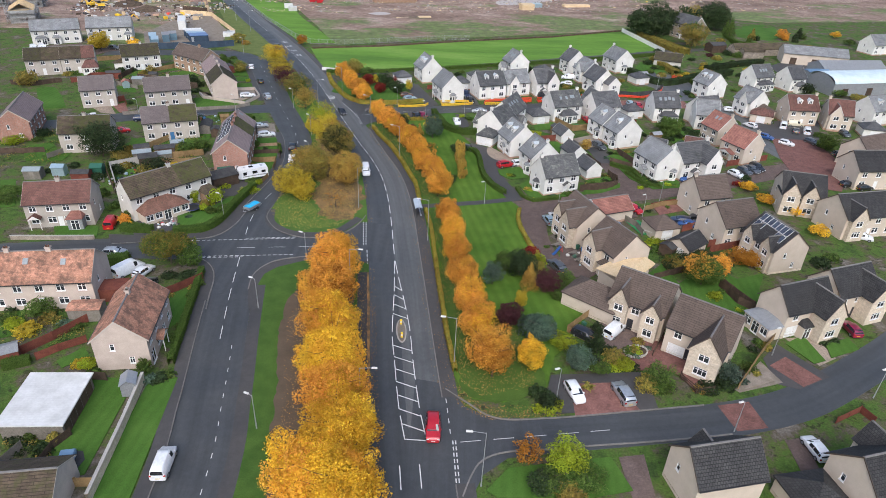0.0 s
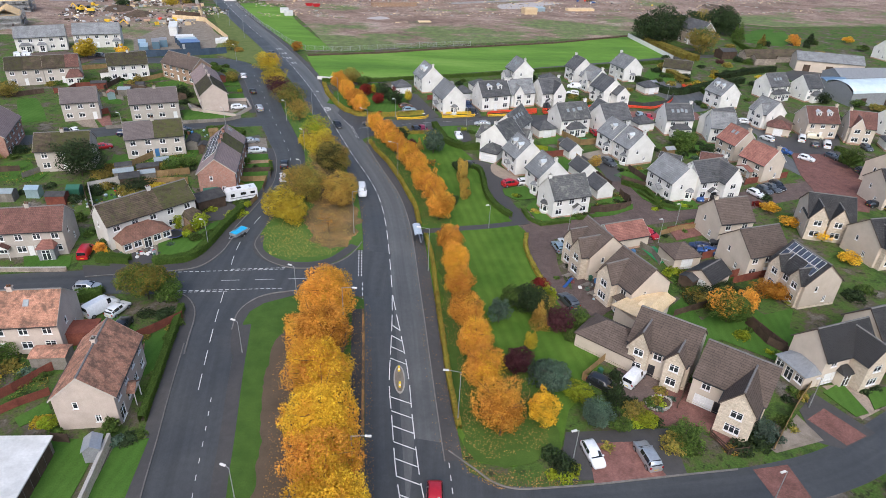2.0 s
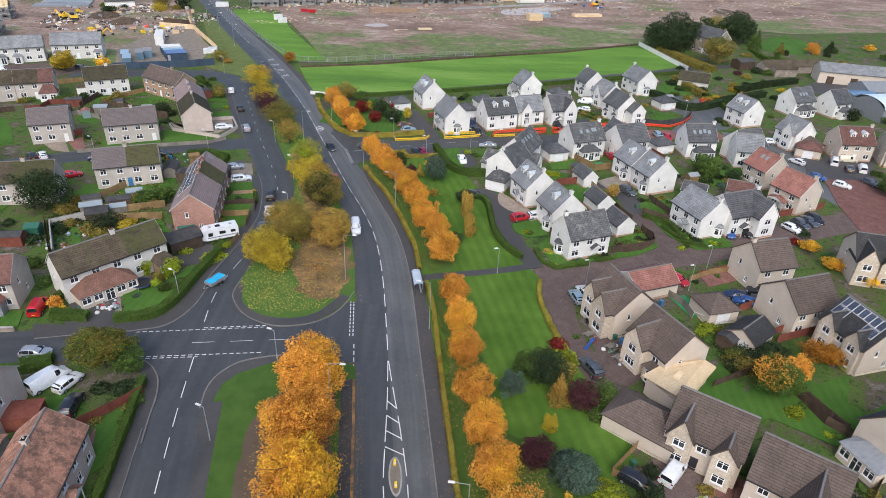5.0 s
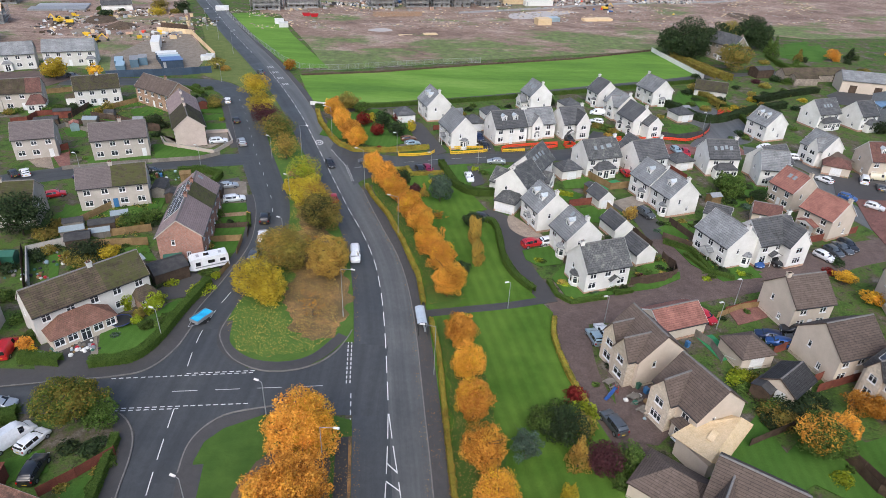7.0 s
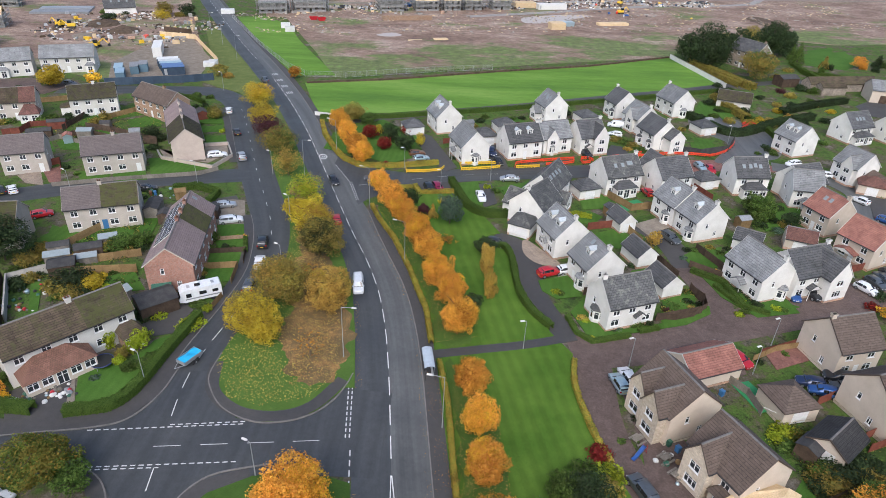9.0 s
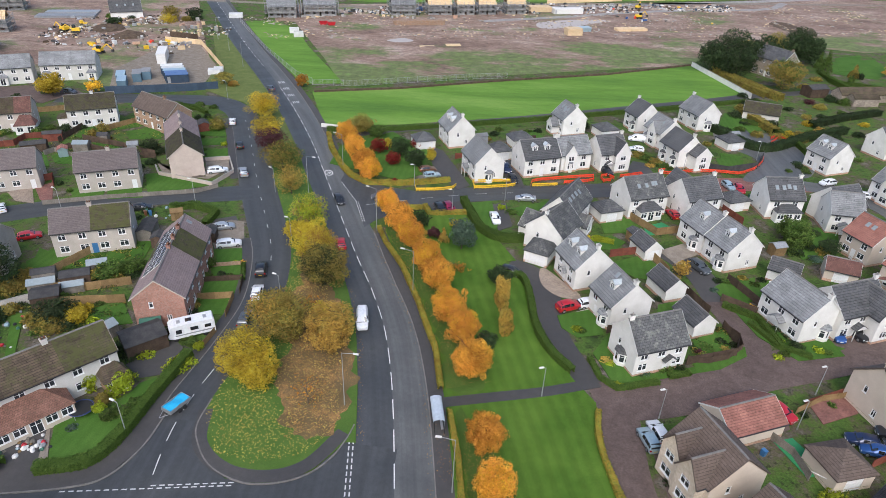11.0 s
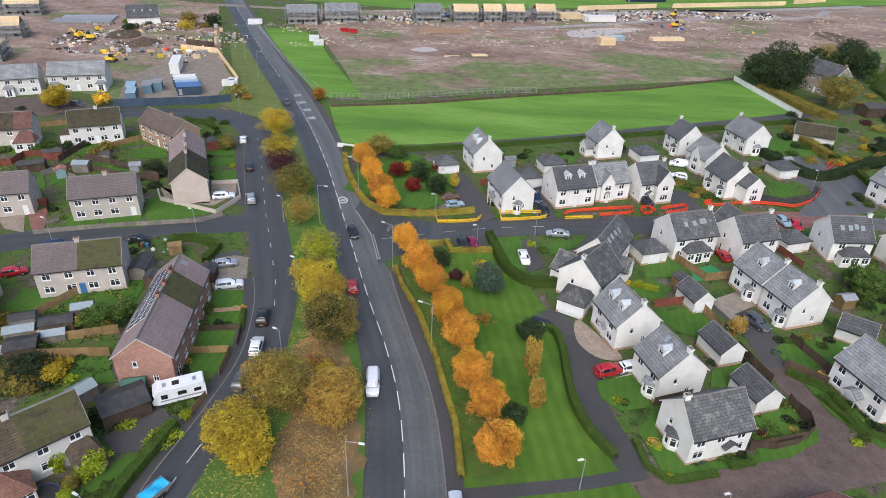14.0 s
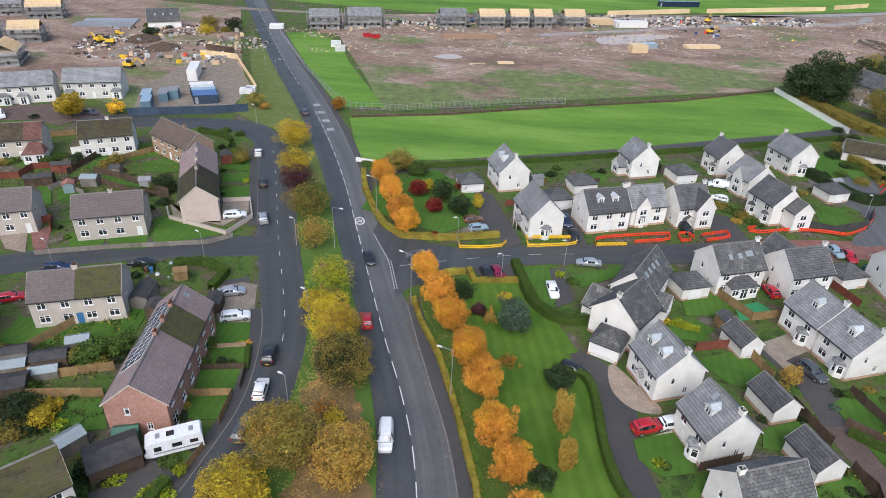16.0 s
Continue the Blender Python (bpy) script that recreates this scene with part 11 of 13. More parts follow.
shed(-40.1, 61.2, -72, 2.2, 1.8, 2.0, LEAD, METAL, "small grey-blue garden shed with white trim", 0.6)
shed(-84.7, 126.1, 5, 2.6, 2.0, 2.0, PAINTS["paleblue"], PAINTS["paleblue"], "bright blue garden shed", 0.5)
shed(-89.1, 124.0, 8, 3.4, 2.4, 2.0, GREYWOOD, CLEAR, "weathered greenhouse in a back garden", 0.5)
shed(-78.5, 123.6, 8, 3.6, 2.4, 2.1, REDWOOD, FELT, "red-brown garden shed with a felt roof", 0.5)
shed(-76.6, 126.8, 8, 2.4, 2.2, 2.2, DOORS["green"], DOORS["green"], "dark green metal garden shed", 0.5)
shed(-59.1, 66.0, 30, 3.0, 2.4, 2.0, REDWOOD, LEAD, "red-brown shed with a grey roof", 0.5)
shed(-48.8, 125.4, 42, 5.6, 4.4, 2.4, DARKWOOD, FELT, "large dark garage with a felt roof and maroon door", 0.9)
shed(-49.4, 129.1, 22, 2.8, 1.8, 1.8, DOORS["green"], DOORS["green"], "pale green plastic shed by the gable", 0.5)
shed(-67.1, 139.8, 25, 4.4, 2.4, 2.0, DARKWOOD, FELT, "dark timber shed in a back garden", 0.5)
shed(-72.7, 140.1, 25, 3.4, 2.0, 1.8, GREYWOOD, FELT, "low grey shed with a felt roof", 0.5)
shed(-65.7, 143.9, 25, 3.0, 2.0, 1.8, GREYWOOD, CLEAR, "small lean-to glass greenhouse", 0.5)
shed(-68.6, 134.1, 25, 4.0, 3.2, 2.0, DARKWOOD, FELT, "dark blue-grey shed in a back garden", 0.5)
shed(-66.5, 137.6, 25, 3.4, 1.8, 1.4, GREYWOOD, CLEAR, "low cold frame with pale panels", 0.5)
shed(-71.7, 137.8, 25, 4.0, 2.2, 1.4, GREYWOOD, CLEAR, "low store covered with a clear sheet", 0.5)
shed(-63.0, 156.5, -79, 5.0, 2.6, 2.1, GREYWOOD, FELT, "long grey garden shed behind the terrace", 0.5)
shed(-59.4, 153.4, -79, 2.6, 2.2, 2.0, DARKWOOD, FELT, "dark shed behind the terrace", 0.5)
shed(-51.1, 156.5, -79, 3.0, 2.2, 2.0, DARKWOOD, FELT, "dark shed beside the forecourt", 0.5)
shed(-108.3, 191.3, 25, 3.2, 2.6, 2.1, DARKWOOD, FELT, "dark garden shed with a felt roof", 0.5)
shed(-106.2, 192.4, 25, 2.8, 2.6, 2.1, DARKWOOD, FELT, "dark garden shed with a felt roof", 0.5)
shed(-99.3, 190.0, -60, 2.4, 2.0, 2.0, PAINTS["paleblue"], REDTILE, "pale summerhouse with a red roof", 0.5)
shed(-97.0, 194.0, 10, 3.4, 2.6, 2.0, GREYWOOD, CLEAR, "glass greenhouse in a back garden", 0.5)
shed(-95.1, 200.3, 10, 2.4, 1.8, 1.8, GREYWOOD, FELT, "small grey timber garden shed", 0.5)
shed(-85.1, 195.4, 20, 2.4, 2.0, 2.0, LEAD, LEAD, "blue-grey painted garden shed", 0.5)
shed(-74.4, 212.0, -60, 3.4, 2.4, 2.1, REDWOOD, FELT, "red-brown garden shed by the street", 0.5)
shed(-107.1, 198.9, 20, 4.2, 1.6, 2.0, REDWOOD, FELT, "long low store against a fence", 0.5)
shed(29.7, 166.6, -68, 3.2, 2.4, 2.0, WOOD, DARKSLATE, "timber shed with a slated roof", 0.5)
shed(42.6, 103.6, 40, 3.0, 2.6, 2.1, DARKWOOD, FELT, "dark timber garden shed", 0.5)
shed(56.3, 165.1, 20, 2.6, 2.0, 2.0, WOOD, LEAD, "timber shed with a grey roof", 0.5)
shed(-1.2, 215.2, 22, 2.8, 2.2, 2.0, LEAD, SLATE, "small grey timber garden shed", 0.5)
shed(68.7, 228.4, 22, 2.4, 2.0, 2.0, LEAD, LEAD, "small grey shed by the court", 0.5)
shed(-60.5, 163.6, 22, 2.2, 1.8, 1.8, WOOD, WOOD, "open timber garden shelter", 0.5)
shed(123.7, 269.5, 10, 9, 4, 2.6, STONE, MOSSTILE, "long low stone outbuilding with a mossy roof", 1.2)
trampoline(-50.5, 112.0, 1.5)
bin_(-67.2, 164.6, 30, DOORS["green"])
bin_(-66.3, 164.2, 30, DOORS["blue"])
bin_(-67.2, 164.1, 30, DOORS["brown"])
bin_(25.4, 103.8, 30, DOORS["green"])
bin_(35.2, 113.6, 30, DOORS["blue"])
bin_(26.3, 102.9, 30, DOORS["blue"])
bin_(22.5, 79.5, 30, DOORS["green"])
bin_(45.5, 111.9, 30, DOORS["blue"])
bin_(59.9, 189.9, 30, DOORS["green"])
bin_(44.6, 168.8, 30, DOORS["brown"])
picnic_table(21.6, 104.1, 35)
picnic_table(24.4, 101.4, 35)
picnic_table(25.1, 99.0, 35)
bus_shelter(-5.5, 114.8, 100)

t = thing("sign_board", -42.1, 217.6, 0, -8, "long blank white board on posts at the field corner", "sign")
S = Shape()
S.box(-2.4, 2.4, -0.05, 0.05, 0.5, 1.6)
part("board", S, FASCIA, t)
for u in (-1.9, 0, 1.9):
    S = Shape()
    S.tube((u, 0.1, -0.1), (u, 0.1, 1.5), 0.05, 0.05, 6)
    part("post", S, GREYWOOD, t)
# odd buildings
flat_shed(-48.0, 56.6, 96, 8.7, 7.1, 2.5, 2.75)
house(-43.6, 43.4, 10, 9.0, 7.0, 3.0, 5.2, "councilmoss", holes=[], label="single-storey building with a grey roof beside the patio")
t = thing("unfinished_extension", 30.1, 93.0, 0, -38, "single-storey extension with a bare plywood hipped roof deck", "extension")
S = Shape()
to_local = pose(30.1, 93.0, 0, 0, 0, -38).inverted()
local = lambda x, y, z: to_local @ Vector((x, y, z))
S.extrude([(q.x, q.y) for q in (local(*p, 0) for p in ((27.0, 92.4), (29.4, 88.2), (31.2, 89.4), (36.4, 94.9), (34.6, 96.6), (30.0, 94.4)))], 0, 2.75)
part("wall", S, CREAM, t)
R = Shape()
for face in (((26.3, 92.6, 2.9), (29.1, 87.4, 4.4), (35.25, 94.7, 4.4), (29.2, 94.2, 3.5)), ((29.1, 87.4, 4.4), (31.0, 88.2, 2.9), (37.3, 95.1, 2.9), (35.25, 94.7, 4.4)), ((29.2, 94.2, 3.5), (35.25, 94.7, 4.4), (37.3, 95.1, 2.9), (34.4, 96.9, 2.9))):
    top = [local(*p) for p in face]
    R.face(top)
    R.face([p - Vector((0, 0, 0.09)) for p in top][::-1])
    for p, q in zip(top, top[1:] + top[:1]):
        R.face([p, p - Vector((0, 0, 0.09)), q - Vector((0, 0, 0.09)), q])
part("roof_deck", R, NEWWOOD, t, "bare plywood roof deck")
for i in range(12):
    S = Shape()
    p = local(32.6 + i * 0.4, 89.95 + i * 0.44, 2.72)
    S.box(p.x - 0.06, p.x + 0.06, p.y - 0.3, p.y + 0.5, 2.66, 2.8)
    part("rafter_end", S, NEWWOOD, t)
S = Shape()
S.m = to_local @ pose(30.9, 91.5, 4.02, 0, 8, -40)
S.box(-0.6, 0.6, -1.0, 1.0, 0, 0.12)
part("plywood_sheet", S, NEWWOOD, t)
house(106.7, 302.0, -62, 13.0, 8.0, 6.5, 10.0, "stonehouse", stacks=(-0.9, 0.9), label="old grey stone house with a dark slate roof among trees")
barn(129.2, 275.4, 12, 26, 5, 2.8, 4.6, STONE, MOSSTILE, "long low stone range with a mossy tiled roof")
barn(145.7, 263.4, -12, 24, 9, 4.2, 6.6, CREAM, SLATE, "long rendered farm building with a grey slate roof")
barn(149.1, 243.9, 10, 26, 10, 4.0, 6.2, LEAD, LEAD, "long grey sheet-roofed farm shed")
barn(143.3, 225.6, 14, 30, 12, 4.2, 6.6, LEAD, PALEBLUE, "large arched shed with a pale blue sheet roof", arched=True)
barn(133.3, 235.0, 14, 9, 9, 3.4, 4.4, LEAD, BLUESHEET, "low shed with a blue sheet roof")
house(184.9, 288.4, 20, 10, 8, 4.4, 8, "white", label="white rendered house at the edge of the site")
house(83.3, 249.1, -20, 10, 7, 2.6, 4.8, "oldslate", holes=[], label="low white bungalow with a mossy brown roof")
house(-161.5, 343.4, 28, 13, 8, 3.2, 7.4, "whitedark", holes=[], skylights=[(-0.5, 0.5, -1), (0.0, 0.5, -1), (0.5, 0.5, -1)], label="white cottage with a dark slate roof beyond the site")

# roadworks
barriers([(-15.5, 184.5), (-15.2, 182.6), (-10.4, 183.4), (-6.5, 185.0), (-6.9, 188.0)], "yellow")
barriers([(-2.9, 188.9), (1.3, 189.7), (6.8, 190.8), (6.9, 188.2), (-2.2, 185.5), (-2.9, 188.9)], "yellow")
barriers([(10.7, 188.7), (17.9, 190.4)], "yellow")
barriers([(10.4, 188.9), (10.9, 191.5), (18.3, 194.1), (25.5, 196.3), (25.4, 193.7), (18.0, 191.3)], "red")
barriers([(27.4, 196.5), (30.0, 197.5), (29.8, 194.6), (27.2, 193.6), (27.4, 196.5)], "red")
barriers([(31.9, 196.9), (37.4, 199.5), (37.7, 197.2), (32.0, 194.6)], "red")
barriers([(42.1, 200.9), (44.4, 200.6), (51.2, 203.3), (56.9, 203.7), (62.2, 203.1), (67.1, 207.0), (71.0, 212.4), (72.7, 216.5)], "red")
barriers([(42.1, 201.9), (44.7, 203.1)], "red")
barriers([(78.2, 226.5), (84.4, 234.0), (85.0, 230.0), (85.1, 225.0)], "red")
barriers([(82.2, 232.4), (84.8, 226.1)], "red")
barriers([(79.6, 230.2), (82.2, 232.4)], "red")

# building site
site_house(-97.1, 363.4, 18, 13, 8, True)
site_house(-81.3, 372.3, 18, 15, 9, True)
site_house(-42.5, 383.7, 16, 12, 8, True)
site_house(-25.1, 389.3, 16, 12, 8, False)
site_house(-12.5, 393.4, 16, 9, 8, False)
site_house(-1.7, 397.0, 16, 9, 8, False)
site_house(13.1, 401.8, 16, 10, 8, False)
site_house(-236.4, 347.0, 24, 12, 8, True)
site_house(-218.3, 346.4, 24, 14, 8, False)
site_house(-196.3, 305.5, 24, 11, 8, False)
site_house(-181.1, 275.3, -62, 12, 9, False)
site_house(-213.1, 302.3, 24, 12, 8, False)
cabin(-116.0, 249.8, -66, 6, 2.6, 2.6, CABINBLUE, "blue-grey steel site container", roofmat=PAINTS["paleblue"])
cabin(-112.8, 244.2, -66, 6, 2.6, 2.6, CABINBLUE, "blue-grey steel site container", roofmat=PAINTS["paleblue"])
cabin(-111.9, 252.0, -66, 6, 2.6, 2.6, CABINBLUE, "blue-grey steel site container", roofmat=LEAD)
cabin(-110.1, 254.7, -66, 5, 2.6, 2.6, CABINBLUE, "blue-grey steel site container", roofmat=LEAD)
cabin(-105.0, 262.0, 22, 6.8, 2.6, 2.6, STEELBLUE, "steel site office with a coloured roof", roofmat=WHITESHEET)
cabin(-103.4, 259.4, 22, 6.8, 2.6, 2.6, STEELBLUE, "steel site office with a coloured roof", roofmat=WHITESHEET)
cabin(-101.8, 256.9, 22, 6.8, 2.6, 2.6, STEELBLUE, "steel site office with a coloured roof", roofmat=PAINTS["paleblue"])
cabin(-100.3, 254.4, 22, 6.8, 2.6, 2.6, STEELBLUE, "steel site office with a coloured roof", roofmat=PAINTS["blue"])
cabin(-98.8, 252.0, 22, 6.8, 2.6, 2.6, STEELBLUE, "steel site office with a coloured roof", roofmat=PAINTS["blue"])
cabin(-114.9, 276.9, -70, 12, 3, 3.4, FASCIA, "tall white site office", roofmat=FASCIA)
cabin(41.2, 408.2, 16, 16, 4, 2.6, FASCIA, "white site canteen with a red end", roofmat=FASCIA)
cabin(75.6, 476.7, 16, 24, 3, 2.8, PAINTS["navy"], "dark storage containers in a row")
fence([(32.5, 434.5), (54.7, 445.2), (78.1, 456.6)], 2.4, NEWWOOD, "long pale plywood site hoarding", panel=6.0)
fence([(87.7, 459.9), (123.2, 475.6), (160.8, 492.1)], 2.4, NEWWOOD, "long pale plywood site hoarding", panel=6.0)
fence([(167.7, 498.2), (180.2, 506.3), (193.2, 514.7)], 2.4, NEWWOOD, "long pale plywood site hoarding", panel=6.0)
fence([(-113.7, 235.9), (-103.6, 239.4), (-92.2, 243.2), (-83.9, 247.3)], 2.4, STEELBLUE, "dark blue steel hoarding round the compound", panel=3.0)
fence([(-125.6, 302.7), (-110.7, 301.0), (-89.5, 267.3)], 2.0, NEWWOOD, "pale close-boarded timber fence of the compound", panel=2.4)
fence([(-127.5, 311.1), (-115.1, 308.4)], 2.2, DARKWOOD, "black screened fence by the timber yard", panel=3.0)
fence([(-110.6, 344.8), (-83.7, 296.6), (-64.5, 266.5), (-56.9, 258.3)], 1.9, METAL, "grey mesh security fence beside the road", panel=5.0, kind="mesh")
fence([(-56.6, 257.3), (-43.2, 258.5), (-29.8, 264.1), (-10.5, 272.3), (6.9, 277.9)], 1.9, METAL, "grey mesh security fence by the field", panel=3.4, kind="mesh")
skip_(-70.4, 348.5, 16, PAINTS["red"], "bright red waste skip")
skip_(-74.3, 349.5, 16, PAINTS["red"], "bright red waste skip")
digger(-170.8, 310.4, 160, BARRIER["yellow"])
digger(-165.3, 309.1, 200, BARRIER["yellow"])
digger(82.7, 433.1, 60, BARRIER["yellow"])
digger(-140.2, 280.7, 0, BARRIER["yellow"])
digger(77.4, 404.1, 20, BARRIER["yellow"])
heap(-143.5, 309.1, 7, 2.2, BED, "loose heap of dark site soil", seed=290)
heap(-157.5, 319.5, 8, 2.0, BED, "loose heap of dark site soil", seed=255)
heap(-153.4, 297.1, 5, 1.4, GRAVEL, "loose heap of dark site soil", seed=215)
heap(27.8, 360.3, 6, 1.0, SOIL, "loose heap of dark site soil", seed=1080)
heap(-23.2, 315.2, 5, 0.8, SOIL, "loose heap of dark site soil", seed=850)
rng = random.Random(7)
PACKS = [(NEWWOOD, "strapped pack of pale timber"), (WHITESHEET, "pack wrapped in white sheeting"), (CONCRETE, "pallet of grey concrete blocks"), (PLINTH, "pallet of red bricks"), (METAL, "bundle of grey steel tube"), (PAINTS["blue"], "pack under a blue cover"), (BARRIER["yellow"], "yellow plastic barrier stack"), (GREYWOOD, "pile of weathered boards"), (BLACKBAR, "stack of black drainage pipe"), (BARRIER["red"], "red plastic fencing bundle")]
for n, x0, y0, x1, y1, spread_ in ((34, -112, 300, -150, 292, 9), (18, -150, 330, -175, 320, 12), (18, -118, 322, -132, 335, 8), (26, -62, 384, 40, 420, 6), (16, -45, 372, -10, 384, 8), (10, -95, 356, -70, 372, 5), (14, 60, 432, 130, 452, 8), (10, 70, 400, 110, 405, 8)):
    for i in range(n):
        f = rng.random()
        mat_, text = PACKS[rng.choice((0, 0, 1, 1, 2, 2, 2, 3, 4, 5, 6, 7, 7, 8, 9))]
        stack(x0 + (x1 - x0) * f + rng.gauss(0, spread_ * 0.5), y0 + (y1 - y0) * f + rng.gauss(0, spread_ * 0.5), rng.uniform(0, 180), rng.uniform(0.9, 3.2), rng.uniform(0.7, 1.4), rng.uniform(0.3, 1.5), mat_, text + " on the building site")
stack(38.5, 356.4, 16, 7, 5, 3.0, NEWWOOD, "large pack of pale roof trusses")
stack(44.3, 365.2, 16, 6, 4, 2.0, PAINTS["paleblue"], "pack under a bright blue sheet")
stack(63.3, 370.9, 16, 7, 4, 1.2, NEWWOOD, "low stack of pale timber")
stack(70.9, 373.2, 16, 8, 4, 1.2, NEWWOOD, "low stack of pale timber")
stack(-24.4, 317.3, 16, 6, 3, 0.4, NEWWOOD, "loose pile of pale roof timber")
stack(-14.2, 322.7, 16, 6, 3, 0.4, NEWWOOD, "loose pile of pale roof timber")
stack(-82.3, 330.3, 16, 4, 3, 2.0, WHITESHEET, "white bulk bags in a heap")
stack(-78.7, 323.7, 16, 4, 3, 2.0, WHITESHEET, "white bulk bags in a heap")
stack(-186.2, 338.1, 16, 24, 7, 0.8, LEAD, "large flat pack of grey sheets")
stack(-187.9, 346.2, 16, 22, 6, 0.8, METAL, "large flat pack of grey sheets")
stack(-91.3, 263.7, 16, 4, 3, 1.6, WHITESHEET, "white bulk bags by the fence")
stack(-90.7, 265.7, 16, 3, 3, 1.6, WHITESHEET, "white bulk bags by the fence")
stack(-116.1, 354.8, 16, 6, 4, 1.8, WHITESHEET, "large white marquee sheet")
stack(-32.1, 360.3, 16, 24, 3, 2.0, BROWNBRICK, "long row of brown block pallets")
stack(26.6, 411.7, 16, 12, 7, 2.4, NEWWOOD, "unroofed house frame of pale timber")
setting("puddle", patch([(24.8, 366.6), (37.2, 370.7), (50.2, 383.4), (61.7, 393.1), (51.8, 394.1), (39.2, 389.8), (24.4, 379.8)], 0.03, 0.02, 2.0), WATER, "pale grey standing water on the site", "water")
setting("puddle", patch([(-42, 325), (-36, 323), (-31, 327), (-36, 331)], 0.03, 0.02, 1.5), WATER, "pale grey standing water on the site", "water")
setting("haul_road", ribbon(curve([(3.6, 411.4), (43.4, 428.6), (97.9, 452.5), (157.3, 477.7), (211.4, 503.8)], 4.0), -3.2, 3.2, 0.05, 0.03), HAULGREY, "pale grey stone haul road beside the timber hoarding", "road")
setting("haul_road", ribbon(curve([(-3.6, 375.4), (40.2, 398.8), (70.6, 417.2), (102.8, 433.0), (135.2, 443.7), (163.7, 456.5), (180.6, 479.8)], 4.0), -2.4, 2.4, 0.055, 0.03), HAULGREY, "pale grey stone track across the stripped land", "road")
setting("spread_soil", patch(ragged([(145.0, 407.9), (155.2, 413.5), (159.8, 387.8), (150.2, 382.9)], 1.5, 5), 0.05, 0.03), BED, "dark topsoil spread in a strip", "soil")

# clutter of the untidy yard and gardens
rng = random.Random(11)
SACK = [FASCIA, FASCIA, BLACKBAR, PAINTS["paleblue"], PAINTS["red"], LEAD, WOOD, DOORS["green"], GREYWOOD]
for cx, cy, n, s in (-55.3, 108.2, 34, 1.7), (-57.3, 108.3, 16, 1.0), (-68.9, 129.1, 16, 2.2), (-73.2, 126.5, 16, 2.0), (26.6, 101.0, 14, 1.4), (-62.8, 163.6, 14, 1.8):
    for i in range(n):
        bag(cx + rng.gauss(0, s), cy + rng.gauss(0, s), rng.choice(SACK), "bag of household clutter lying in the yard", rng.uniform(0.18, 0.42))

# loose rubble over the stripped land
def rubble(ring, n, mats, smin, smax, label, seed, flat=0.45):
    """Loose lumps strewn over open ground, joined as one."""
    rng = np.random.default_rng(seed)
    xs, ys = [p[0] for p in ring], [p[1] for p in ring]
    verts, faces, idx = [], [], []
    while len(verts) < 8 * n:
        x, y = rng.uniform(min(xs), max(xs)), rng.uniform(min(ys), max(ys))
        if not inside(x, y, ring) or noise.noise((x * 0.05, y * 0.09, seed)) < rng.uniform(-0.35, 0.6):
            continue
        a, s = rng.uniform(0, 3.14), rng.uniform(smin, smax) * rng.uniform(0.5, 1)
        L, W, h = s * rng.uniform(0.6, 1.8), s * 0.6, s * flat * rng.uniform(0.4, 1.2)
        ca, sa, b = math.cos(a), math.sin(a), len(verts)
        for z, k in ((0.0, 1.0), (h, 0.7)):
            for u, v in ((-1, -1), (1, -1), (1, 1), (-1, 1)):
                u, v = u * L * k * 0.5 * rng.uniform(0.7, 1.2), v * W * k * 0.5 * rng.uniform(0.7, 1.2)
                verts.append((x + u * ca - v * sa, y + u * sa + v * ca, z))
        for q in ((4, 5, 6, 7), (0, 1, 5, 4), (1, 2, 6, 5), (2, 3, 7, 6), (3, 0, 4, 7)):
            faces.append(tuple(b + k for k in q))
        idx += [int(rng.integers(len(mats)))] * 5
    me = bpy.data.meshes.new("rubble")
    me.from_pydata(verts, [], faces)
    for m in mats:
        me.materials.append(m)
    me.polygons.foreach_set("material_index", idx)
    tagged(new("rubble", me), label, "rubble", kind="stuff")


rubble([(-88, 318), (-40, 325), (30, 345), (120, 372), (215, 400), (215, 470), (60, 440), (-80, 385), (-125, 365)], 3800, [SOIL, GRAVEL, CONCRETE, GRAVEL, NEWWOOD], 0.3, 1.5, "lumps of earth, stone and scrap timber over the building land", 3, 0.3)
rubble([(-80, 372), (50, 410), (140, 440), (140, 458), (40, 436), (-85, 390)], 1100, [CONCRETE, FASCIA, BLACKBAR, BED, METAL, PLINTH, STEELBLUE], 0.6, 2.2, "scraps of timber, block and sheeting along the site", 5, 0.6)
rubble([(-175, 290), (-115, 285), (-108, 330), (-150, 350), (-185, 335)], 800, [CONCRETE, BED, FELT, NEWWOOD, BED, METAL, GRAVEL, FASCIA], 0.4, 1.8, "scraps of timber, block and sheeting in the compound", 7, 0.5)

# planting and clutter of the older gardens
sh(GREENLEAF, -82.9, 195.3, 1.8, 2.4, 2)
sh(DARKGREEN, -78.6, 194.6, 1.8, 2.6, 1)
sh(OLIVE, -99.7, 203.2, 1.8, 2.4, 3)
sh(DARKGREEN, -107.9, 209.6, 1.8, 2.2, 0)
sh(GREENLEAF, -109.0, 207.5, 1.4, 1.6, 2)
sh(GREENLEAF, -112.4, 203.5, 1.7, 1.6, 0)
sh(GREENLEAF, -112.5, 206.3, 1.7, 1.6, 1)
sh(GREENLEAF, -121.5, 200.9, 2.3, 1.8, 2)
sh(OLIVE, -122.4, 199.7, 1.8, 1.8, 0)
sh(GREENLEAF, -115.2, 198.0, 1.4, 1.2, 3)
bush(-71.3, 213.0, 2.8, 4.4, TURNING, "green and orange shrub at the edge of a lawn", 1, 2600, 0.2, kind="round")
